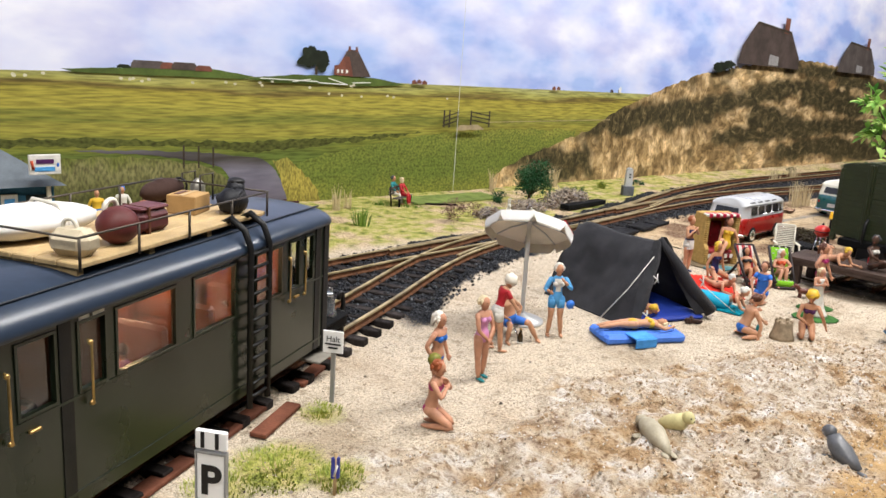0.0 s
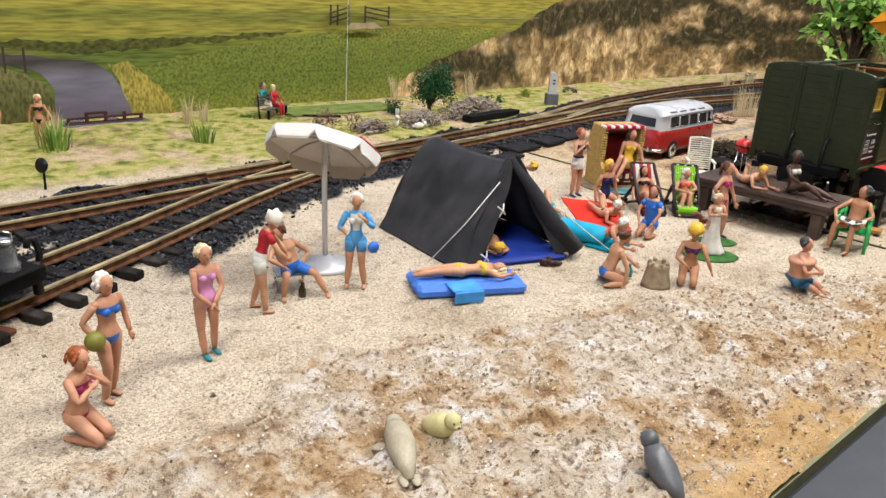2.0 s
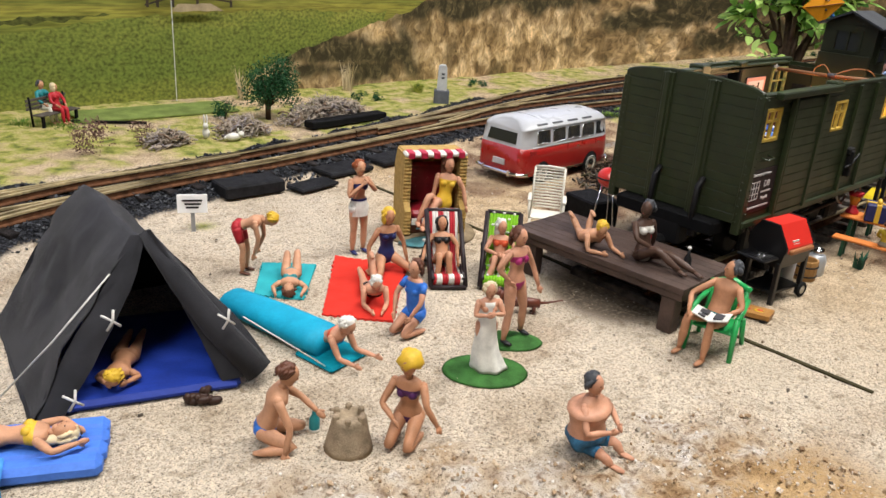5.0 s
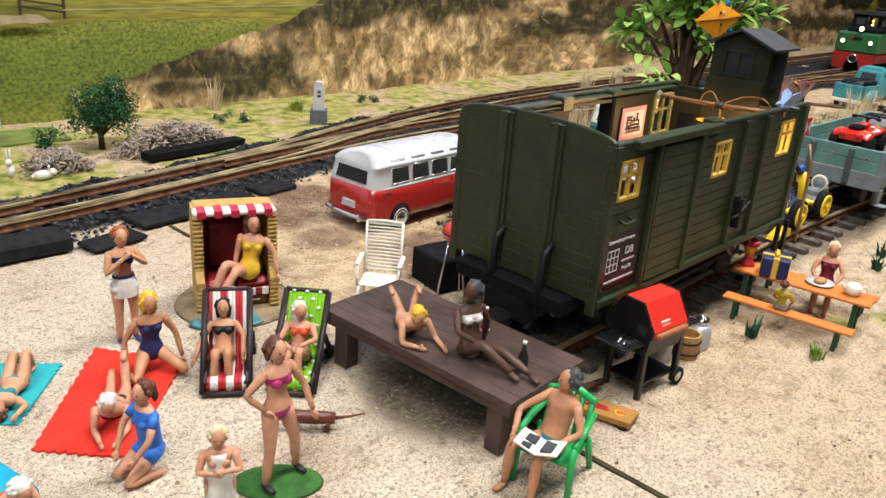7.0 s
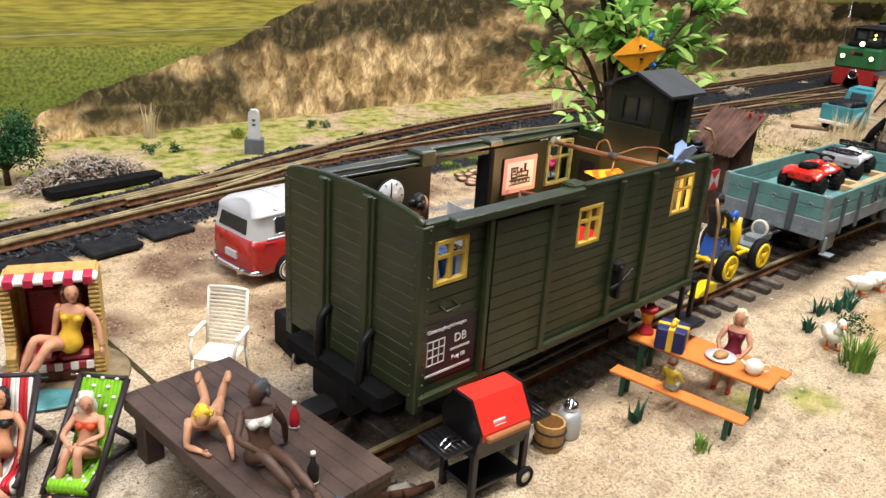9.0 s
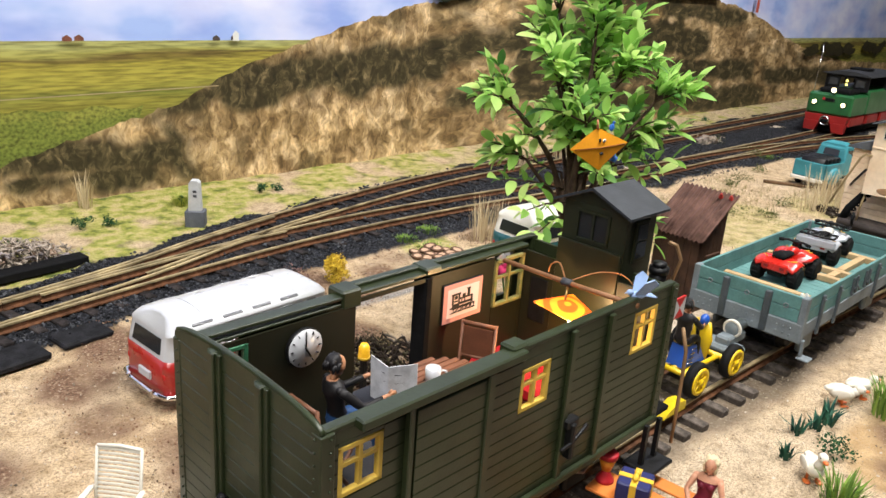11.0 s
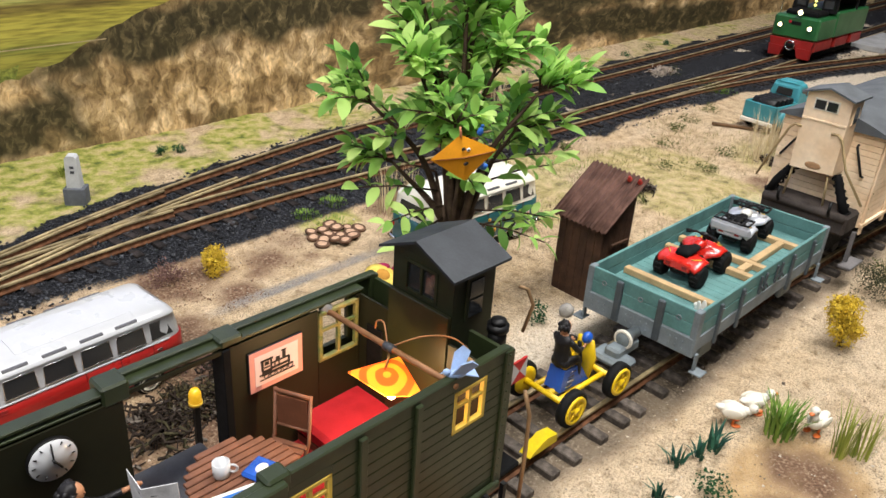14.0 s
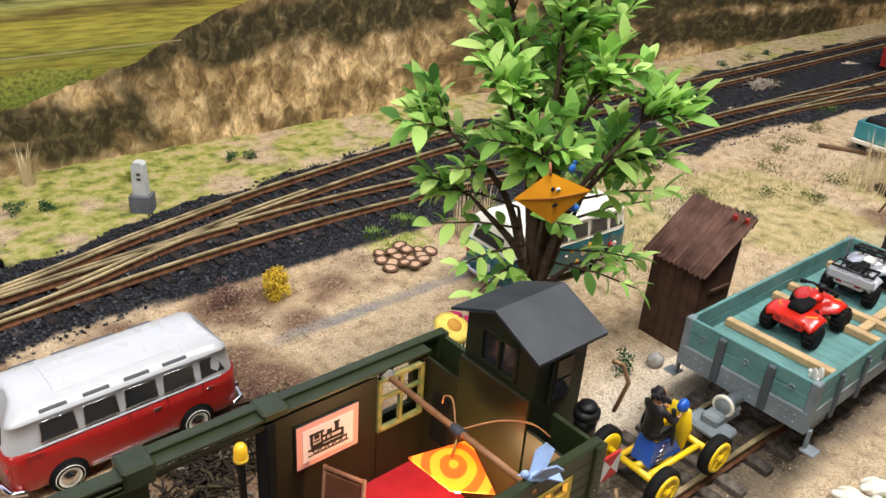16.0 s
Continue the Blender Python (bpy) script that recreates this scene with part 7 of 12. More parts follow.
lean = Vector((0, 0, 1)) + Vector((0.48, 0.88, 0)) * 0.58 + Vector((0.88, -0.48, 0)) * 0.30
tilt = Matrix.Translation((-0.004, -0.003, 0.1025)) @ Vector((0, 0, 1)).rotation_difference(lean).to_matrix().to_4x4()
cano = part("canopy", Shape().add(vs, fs, ms), [PMAT, PIN], um, "", tilt)
for k in range(N):
    a = 2 * math.pi * k / N
    part("rib", Shape().tube([(0, 0, 2.4), (R * 0.55 * math.cos(a), R * 0.55 * math.sin(a), 0.6), (R * 0.97 * math.cos(a), R * 0.97 * math.sin(a), -4.4)], 0.7, 6), WHITE, cano)
for k in (0, 1, 6, 7):
    a0, a1 = 2 * math.pi * k / N, 2 * math.pi * (k + 1) / N
    part("stripe", Shape().tube([(R * math.cos(a0) * 0.98, R * math.sin(a0) * 0.98, -2.0), (R * 0.92 * math.cos((a0 + a1) / 2), R * 0.92 * math.sin((a0 + a1) / 2), -1.8), (R * 0.98 * math.cos(a1), R * 0.98 * math.sin(a1), -2.0)], 1.0, 6), REDF, cano)
part("strap_bag", Shape().ball((0, 0, 0), (5, 3.5, 4.5), 0, 12, 8), BLUE, None)
ob = scene.objects["strap_bag"]
ob.name = "shoulder_bag"
ob.matrix_basis = pose(0.5815, 0.4525, 0.0335)
tagged(ob, "small blue shoulder bag at a figurine's hip", "bag")
st = thing("folding_stool", 0.531, 0.488, 0, -110, "folding stool with a grey cloth seat", "stool")
part("seat", Shape().box(-10, 10, -11, 11, 13, 14.4, 0, 0.5), col("stool_cloth_grey", (0.3, 0.32, 0.33)), st)
for sx in (-1, 1):
    for sy in (-1, 1):
        part("leg", Shape().tube([(sx * 9, sy * 10, 13.5), (-sx * 9, sy * 10, 0.4)], 0.8, 6), CHROME, st)


# beach basket chair
def basket():
    b = thing("beach_basket_chair", 1.019, 0.549, 0, -114, "straw beach basket chair with burgundy cushions and striped awning", "beach chair")
    straw = mat("straw_weave", (0.55, 0.36, 0.12), 0.75, 0, 0.15, 200, 0.8, 900)
    wine = mat("cushion_burgundy", (0.26, 0.010, 0.020), 0.45, 0, 0.12, 80, 0.2)
    part("sand_base", Shape().lathe([(46, 0), (45, 1.6), (40, 2.6), (0.01, 3)], 36, 0), mat("base_sand_paint", (0.33, 0.25, 0.15), 0.8, 0, 0.25, 60, 0.4), b)
    part("water", Shape().ball((32, -8, 1.6), (16, 30, 1.6), 0, 24, 6), mat("base_water_paint", (0.10, 0.30, 0.33), 0.35, 0, 0.25, 80, 0.1), b)
    part("shell", Shape().ball((34, -14, 3.4), (3, 2, 1.6), 0, 10, 6), WHT, b)
    for sy in (-1, 1):
        y0, y1 = sorted((sy * 24, sy * 30))
        prof = [(-20, 3), (18, 3), (20, 26), (13, 34), (13, 68), (9, 76), (-14, 76), (-22, 60)]
        pane = part("side_wall", Shape().prism(prof, "y", y0, y1), straw, b)
        for k in range(22):
            z = 5 + k * 3.2
            part("weave", Shape().tube([(18.5 if z < 27 else 12.6, y0 - 0.4, z), (18.5 if z < 27 else 12.6, y1 + 0.4, z)], 1.5, 6), straw, pane)
    part("back_wall", Shape().box(-22, -18, -26, 26, 3, 74, 0, 1), straw, b)
    part("top", Shape().box(-18, 8, -29, 29, 74, 77, 0, 1.2), straw, b)
    aw = part("awning", Shape().box(2, 14.5, -30, 30, 73.2, 77.5, 0, 1.6), WHT, b)
    for k in range(5):
        y = -27 + k * 12
        part("stripe", Shape().box(14.0, 15.2, y, y + 6, 72.4, 77.8, 0, 0.4).box(2, 14.6, y, y + 6, 77.2, 78.0, 0, 0.2), col("awning_crimson", (0.50, 0.02, 0.06)), aw)
    part("back_cushion", Shape().box(-18, -12, -19, 19, 24, 62, 0, 3), wine, b)
    for i in range(3):
        for j in range(4):
            part("button", Shape().ball((-11.9, -12 + i * 12, 32 + j * 8), 0.9, 0, 6, 4), wine, b)
    part("seat_cushion", Shape().box(-16, 16, -23, -0.5, 17, 25, 0, 3).box(-16, 16, 0.5, 23, 17, 25, 0, 3), wine, b)
    part("seat_box", Shape().box(-18, 13, -24, 24, 3, 17, 0, 0.5), mat("drawer_wood", (0.16, 0.05, 0.025), 0.5, 0, 0.15, 80, 0.2), b)
    fr = part("front_trim", Shape().box(13, 16.5, -24, 24, 12.5, 18, 0, 0.6), wine, b)
    for k in range(5):
        y = -22 + k * 10
        part("stripe", Shape().box(16.2, 17, y, y + 5, 12.3, 18.1, 0, 0.2), WHT, fr)
    for sy in (-12, 12):
        dr = part("drawer", Shape().box(12.5, 14.2, sy - 10, sy + 10, 4.5, 11.5, 0, 0.5), mat("drawer_wood", (0.16, 0.05, 0.025), 0.5), b)
        part("drawer_pull", Shape().box(14, 15, sy - 5, sy + 5, 7, 8.6, 0, 0.3), CHROME, dr)
    b.scale = (0.92, 0.92, 0.96)


basket()


def deck_chair(x, y, turn, kind, label):
    d = thing("deck_chair", x, y, 0, turn, label, "deck chair", "deck chairs")
    wood = mat("dark_stained_wood", (0.028, 0.018, 0.020), 0.5, 0, 0.15, 90, 0.2)
    for sy in (-13, 13):
        part("long_rail", Shape().tube([(22, sy, 3), (-26, sy, 46)], 1.9, 6), wood, d)
        part("foot_rail", Shape().tube([(22, sy * 0.88, 9), (4, sy * 0.88, 12), (-26, sy * 0.88, 1.6)], 1.7, 6), wood, d)
        part("prop", Shape().tube([(-6, sy * 1.08, 27), (-30, sy * 1.08, 3)], 1.8, 6), wood, d)
        part("foot_block", Shape().box(-34, -26, sy - 3, sy + 3, 0, 6, 0, 1), wood, d)
    part("cross_bar", Shape().tube([(22, -13, 2.2), (22, 13, 2.2)], 1.9, 8), wood, d)
    part("cross_bar", Shape().tube([(-26, -13, 46), (-26, 13, 46)], 1.9, 8), wood, d)
    path = spline([(-26, 48), (-20, 40), (-12, 24), (-4, 12), (8, 8.5), (18, 11), (22, 9), (20, 4)], 2.5)
    n = 10
    for k in range(n):
        y0, y1 = -11 + 22 * k / n, -11 + 22 * (k + 1) / n
        vs, fs = [], []
        for p in path:
            vs += [(p[0], y0, p[1]), (p[0], y1, p[1]), (p[0], y0, p[1] - 1.1), (p[0], y1, p[1] - 1.1)]
        for i in range(len(path) - 1):
            a, b = i * 4, i * 4 + 4
            fs += [(a, a + 1, b + 1, b), (a + 2, b + 2, b + 3, a + 3), (a, b, b + 2, a + 2), (a + 1, a + 3, b + 3, b + 1)]
        if kind == "stripe":
            m = WHT if k % 4 in (1, 2) else REDF
        else:
            m = mat("cloth_apple_green", (0.22, 0.52, 0.03), 0.8, 0, 0.08, 60, 0.2)
        part("cloth_strip", Shape().add(vs, fs, 0, True), m, d)
    if kind == "dots":
        for k, p in enumerate(path[1:-3:2]):
            for j in range(3):
                y = -8 + j * 8 + (4 if k % 2 else 0)
                if y < 10:
                    part("dot", Shape().ball((p[0], y, p[1] + 0.1), (1.4, 1.4, 0.9), 0, 8, 4), WHT, d)
    return d


deck_chair(0.960, 0.462, -124, "stripe", "dark wooden deck chair with red and white striped cloth")
deck_chair(0.9926, 0.436, -138, "dots", "dark wooden deck chair with green white-dotted cloth")


# white garden chair
def garden_chair():
    g = thing("garden_chair", 1.096, 0.481, 0, -141, "white wire garden chair with slatted back", "garden chair")
    part("seat", Shape().box(-11, 13, -14, 14, 18, 19.5, 0, 0.7), CREAM, g)
    for sy in (-14, 14):
        part("back_post", Shape().tube([(-10, sy, 18), (-18, sy, 52)], 1.1, 8), CREAM, g)
        part("arm", Shape().tube([(-13, sy * 1.12, 31), (6, sy * 1.15, 31), (13, sy * 1.12, 26), (13, sy * 1.05, 18)], 1.2, 8).box(-12, 10, sy * 1.15 - 1.8, sy * 1.15 + 1.8, 30.8, 32.2, 0, 0.5), CREAM, g)
        for sx in (-11, 13):
            part("leg", Shape().tube([(sx, sy, 18.5), (sx * 1.15, sy * 1.05, 0)], 1.1, 8), CREAM, g)
    for k in range(14):
        z = 22 + k * 2.2
        x = -10 - (z - 18) * 0.235
        part("slat", Shape().tube([(x, -14, z), (x - 0.8, 0, z), (x, 14, z)], 0.7, 6), CREAM, g)
    part("top_bar", Shape().tube([(-18, -14, 52), (-18.8, 0, 52.6), (-18, 14, 52)], 1.1, 8), CREAM, g)
    g.scale = (0.97, 0.94, 1.15)


garden_chair()


# green plastic chair with a magazine on the sitter's lap
def green_chair():
    g = thing("plastic_chair", 1.034, 0.277, 0, -166, "glossy green plastic armchair on the sand", "chair")
    gm = mat("plastic_green", (0.02, 0.36, 0.09), 0.35, 0, 0.05, 60, 0.05)
    part("seat", Shape().box(-12, 13, -13, 13, 17, 19, 0, 0.8), gm, g)
    for k in range(5):
        y = -11 + k * 5.5
        part("back_slat", Shape().tube([(-12, y, 19), (-16, y, 30), (-19, y, 41)], 1.7, 6, 0, True, True, 0.5, (0, 1, 0)), gm, g)
    part("back_top", Shape().tube([(-19, -13, 38), (-20, 0, 43), (-19, 13, 38)], 2.2, 8), gm, g)
    for sy in (-13, 13):
        part("arm", Shape().tube([(-17, sy, 32), (0, sy * 1.1, 31), (12, sy * 1.1, 29)], 1.9, 8), gm, g)
        part("front_leg", Shape().tube([(12, sy * 1.1, 29), (13, sy * 1.1, 18), (15, sy * 1.15, 0)], [1.8, 2, 1.6], 8), gm, g)
        part("rear_leg", Shape().tube([(-13, sy, 20), (-18, sy * 1.12, 0)], [2, 1.6], 8), gm, g)


green_chair()
mg = Shape()
for k, (a, b) in enumerate(((-11, 0), (0, 11))):
    mg.add([(-7, a, 3.2 if a < -5 else 0), (7, a, 3.2 if a < -5 else 0), (7, b, 3.2 if b > 5 else 0), (-7, b, 3.2 if b > 5 else 0), (-7, a, 3.9 if a < -5 else 0.7), (7, a, 3.9 if a < -5 else 0.7), (7, b, 3.9 if b > 5 else 0.7), (-7, b, 3.9 if b > 5 else 0.7)], [(0, 1, 2, 3), (4, 5, 6, 7), (0, 1, 5, 4), (1, 2, 6, 5), (2, 3, 7, 6), (3, 0, 4, 7)])
mgo = single("magazine", mg, WHT, 1.0120, 0.2710, 0.0300, -165, "open magazine with dark pictures", "magazine")
for a, b, c, d in ((-5, 1, -9, -2), (-4, 5, 2, 8), (2.5, 6, -8, -3)):
    part("picture", Shape().box(a, b, c, d, 1.5 if c < -2 else 1.2, 2.9), GRYH, mgo)
# green bases under two figurines
for x, y, rx, ry, lab in ((0.886, 0.343, 26, 20, "oval green moulded base under a figurine"), (0.926, 0.361, 22, 14, "small green moulded base under a figurine")):
    single("figure_base", Shape().ball((0, 0, 0), (rx, ry, 2.4), 0, 28, 8, 0.01), mat("base_grass_green", (0.05, 0.16, 0.035), 0.7, 0, 0.2, 120, 0.4), x, y, 0.0008, -40, lab, "figure base", "figure bases")
# dachshund model
dg = Shape().tube([(-20, 0, 9.5), (-12, 0, 10), (8, 0, 10.5), (15, 0, 12)], [4, 4.6, 4.8, 4.2], 12).tube([(13, 0, 12), (18, 0, 17), (20, 0, 18)], [3.6, 3.2, 3.2], 10).ball((21, 0, 18.5), (4, 3, 3.2)).tube([(22, 0, 18), (29, 0, 16.4)], [2.2, 1.4], 8)
for sx in (-15, 11):
    for sy in (-2.6, 2.6):
        dg.tube([(sx, sy, 8), (sx + 0.5, sy, 0.8)], [1.9, 1.5], 8).ball((sx + 1.6, sy, 1), (2, 1.4, 1))
dg.tube([(-20, 0, 10), (-28, 0, 11), (-42, 0, 14)], [1.4, 1.0, 0.6], 8)
for sy in (-3, 3):
    dg.ball((18, sy, 15.5), (2, 0.9, 3.4))
dg.v = [(a * 0.72, b * 0.78, c * 0.8) for a, b, c in dg.v]
single("toy_dog", dg, mat("dachshund_brown", (0.13, 0.032, 0.016), 0.45, 0, 0.1, 90, 0.1), 0.964, 0.388, 0, 138, "brown dachshund ornament standing on the sand", "toy dog")


# seals
def seal(x, y, turn, m, label, size=1.0, up=True):
    q = Shape()
    if up:
        q.tube([(-22, 0, 2), (-14, 0, 5), (-4, 0, 9), (4, 0, 14), (9, 0, 20)], [2, 6, 9, 8, 5.6], 14).ball((12.5, 0, 21.5), (6.4, 5.6, 6), 0, 14, 10).ball((17.5, 0, 20), (2.4, 3, 2.2), 0, 10, 6)
    else:
        q.tube([(-27, 0, 2.5), (-18, 0, 5), (-4, 0, 8), (9, 0, 8.5), (17, 0, 8)], [2.2, 5.4, 8.6, 8, 5.4], 14).ball((19, 0, 8.5), (6.2, 5.4, 5.4), 0, 14, 10).ball((24, 0, 7.5), (2.6, 3, 2.2), 0, 10, 6)
    for sy in (-1, 1):
        q.ball((6, sy * 9, 2), (4, 6.5, 1.5), 0, 10, 6).ball((-27, sy * 3.4, 1.8), (5.5, 2.6, 1.3), 0, 10, 6)
        q.ball((17.6 if up else 23.6, sy * 2.4, 23 if up else 10.4), 0.8, 1, 6, 5)
    q.ball((19.6 if up else 26.4, 0, 20.6 if up else 8), (0.7, 1, 0.7), 1, 6, 5)
    q.v = [(a * size, b * size, c * size) for a, b, c in q.v]
    single("seal_ornament", q, [m, BLK], x, y, 0.0, turn, label, "seal ornament", "seal ornaments")


seal(0.462, 0.274, 62, mat("seal_grey_beige", (0.47, 0.42, 0.31), 0.5, 0, 0.15, 60, 0.1), "grey-beige plastic seal lying on the wet sand", 0.88, False)
seal(0.487, 0.271, -100, mat("seal_cream", (0.66, 0.60, 0.30), 0.5, 0, 0.12, 60, 0.1), "cream plastic seal pup with raised head", 0.78, True)
seal(0.549, 0.180, 72, mat("seal_dark_grey", (0.14, 0.145, 0.16), 0.4, 0, 0.2, 60, 0.1), "dark grey plastic seal with raised head on the wet sand", 0.82, True)


# kettle grill, gas grill and what stands round them
k = thing("kettle_grill", 1.150, 0.457, 0, 0, "small round red kettle grill on three legs", "grill")
part("bowl", Shape().ball((0, 0, 54), (11, 11, 9), 0, 20, 12), mat("grill_red", (0.62, 0.022, 0.015), 0.3, 0, 0.04, 40, 0, coat=0.4), k)
part("rim", Shape().ring((0, 0, 54), (0, 0, 1), 11, 0.8, 24, 6), BLK, k)
part("knob", Shape().cyl(0, 0, 63, 66, 1.4, 8), BLK, k)
for a in (0.4, 2.5, 4.6):
    part("leg", Shape().tube([(6 * math.cos(a), 6 * math.sin(a), 47), (13 * math.cos(a), 13 * math.sin(a), 0)], 0.8, 6), CHROME, k)


def gas_grill():
    g = thing("gas_grill", 1.1535, 0.297, 0, -6, "black gas grill with a red hinged lid and side shelves", "grill")
    bk = mat("grill_black", (0.006, 0.006, 0.007), 0.36, 0, 0.12, 80, 0.05)
    for sx in (-18, 18):
        for sy in (-12, 12):
            part("leg", Shape().box(sx - 1.8, sx + 1.8, sy - 1.8, sy + 1.8, 0 if sx < 0 else 2, 34, 0, 0.4), bk, g)
    part("bottom_shelf", Shape().box(-18, 18, -12, 12, 8, 10.5, 0, 0.5), bk, g)
    part("firebox", Shape().prism([(-13, 30), (13, 30), (15, 42), (-15, 42)], "x", -19, 19), bk, g)
    lid = part("lid", Shape().prism([(-15.5, 42.2), (15.5, 42.2), (15.5, 50), (8, 62), (-6, 62), (-15.5, 46)], "x", -17, 17), mat("grill_lid_red", (0.66, 0.030, 0.020), 0.35, 0, 0.04, 40, 0, coat=0.3), g)
    for sx in (-1, 1):
        part("lid_cheek", Shape().prism([(-15.8, 42), (15.8, 42), (15.8, 50.3), (8, 62.4), (-6, 62.4), (-15.8, 46.3)], "x", *sorted((sx * 17, sx * 19))), bk, lid)
    part("handle", Shape().box(-15, 15, -18.5, -15, 41.5, 45, 0, 0.8), mat("grill_handle_wood", (0.34, 0.13, 0.05), 0.5), lid)
    part("badge", Shape().box(-8, 0, -13.6, -12.6, 48.2, 50.6).box(-8, 0, -14.4, -13.4, 46.4, 48.3), WHT, lid)
    for sx in (-1, 1):
        sf = part("side_shelf", Shape().box(*sorted((sx * 19.5, sx * 38)), -12, 12, 37, 39, 0, 0.6), bk, g)
        for kk in range(5):
            part("shelf_bar", Shape().tube([(sx * (22 + kk * 3.4), -11, 39.4), (sx * (22 + kk * 3.4), 11, 39.4)], 0.5, 6), bk, sf)
    for kk, yy in enumerate((-5, -1)):
        part("tongs", Shape().tube([(-35, yy - 3, 40.6), (-28, yy, 41), (-22, yy - 1, 40.6)], 0.7, 6), CHROME, g)
    for sy in (-12, 12):
        wl = part("wheel", Shape().ring((19, sy + (-2.4 if sy < 0 else 2.4), 6.2), (0, 1, 0), 4.6, 1.6, 20, 8), RUBBER, g)
        part("hub", Shape().lathe([(3.6, -0.8), (3.4, 1), (0.01, 1.2)], 16, 0, (19, sy + (-2.4 if sy < 0 else 2.4), 6.2), (0, -1 if sy < 0 else 1, 0)), CREAM, wl)


gas_grill()
bk = thing("wooden_bucket", 1.212, 0.2965, 0, 0, "light wooden bucket with black hoops", "bucket")
for q in range(12):
    a = 2 * math.pi * q / 12
    part("stave", Shape().box(-2.6, 2.6, 7.4, 8.8, 0, 17, 0, 0.3), mat("bucket_wood", (0.50, 0.27, 0.09), 0.6, 0, 0.15, 150, 0.3), bk, "", pose(0, 0, 0, 0, 0, math.degrees(a)))
for z in (4, 12):
    part("hoop", Shape().ring((0, 0, z), (0, 0, 1), 9.2, 0.7, 24, 6), BLK, bk)
part("bottom", Shape().cyl(0, 0, 0.4, 2, 8, 20), mat("bucket_wood", (0.50, 0.27, 0.09), 0.6), bk)
gb = thing("gas_bottle", 1.230, 0.296, 0, 0, "small grey gas bottle with a collar", "gas bottle")
part("tank", Shape().lathe([(7, 0), (7.6, 1.5), (7.6, 13), (6.4, 17), (2.5, 18.5), (0.01, 18.5)], 22), mat("gas_bottle_grey", (0.42, 0.44, 0.46), 0.35, 0.4, 0.06, 60, 0.05), gb)
part("valve", Shape().cyl(0, 0, 18, 23, 1.6, 10).box(-3.5, 3.5, -1, 1, 20, 22, 0, 0.4), CHROME, gb)
part("collar", Shape().lathe([(4.4, 18), (4.6, 22.5), (4.0, 22.5), (3.8, 18)], 18), CHROME, gb)
cn = thing("white_canister", 1.1925, 0.304, 0, 0, "plain white canister beside the grill", "canister")
part("drum", Shape().lathe([(6.4, 0), (6.8, 1), (6.8, 20), (6, 21), (0.01, 21)], 22), WHITE, cn)
part("lid", Shape().lathe([(6.9, 19.4), (6.9, 21.4), (0.01, 21.8)], 22), CREAM, cn)
# painted game board on the sand
cb = thing("game_board", 1.103, 0.291, 0, -78, "small orange-brown wooden game board with painted flames", "game board")
part("panel", Shape().add([(-19, -8, 4), (19, -8, 6), (19, 8, 6), (-19, 8, 4), (-19, -8, 1), (19, -8, 2.5), (19, 8, 2.5), (-19, 8, 1)], [(0, 1, 2, 3), (4, 5, 6, 7), (0, 1, 5, 4), (1, 2, 6, 5), (2, 3, 7, 6), (3, 0, 4, 7)]), mat("board_orange_wood", (0.42, 0.20, 0.05), 0.5, 0, 0.12, 90, 0.2), cb)
part("flame", Shape().ball((10, 0, 5.6), (4, 3, 0.5), 0, 12, 4), YEL, cb)
part("flame", Shape().ball((10.5, 0, 6), (2.6, 1.8, 0.5), 0, 12, 4), ORG, cb)
part("marking", Shape().box(-12, 4, -2, 0, 4.4, 5.5).box(-10, 2, 1, 2.2, 4.4, 5.5), REDF, cb)
for sx in (-15, 15):
    for sy in (-6, 6):
        part("foot", Shape().box(sx - 2, sx + 2, sy - 2, sy + 2, 0, 3), BLK, cb)
for q in range(3):
    single("firewood_log", Shape().tube([(-9, 0, 2.4), (9, 0, 2.4)], [2.6, 2.2], 9), mat("bark_brown", (0.11, 0.05, 0.03), 0.8, 0, 0.25, 160, 0.6), 1.107 + q * 0.005, 0.317 - q * 0.004, 0.002 * q, -35 + q * 12, "short brown log beside the game board", "log", "logs")
# black block behind the platform
single("black_block", Shape().box(-17, 17, -20, 20, 0, 27, 0, 1.5), mat("coal_black", (0.005, 0.005, 0.006), 0.75, 0, 0.3, 200, 0.5, 900), 1.166, 0.484, 0, -10, "black glittering coal bunker block", "block")


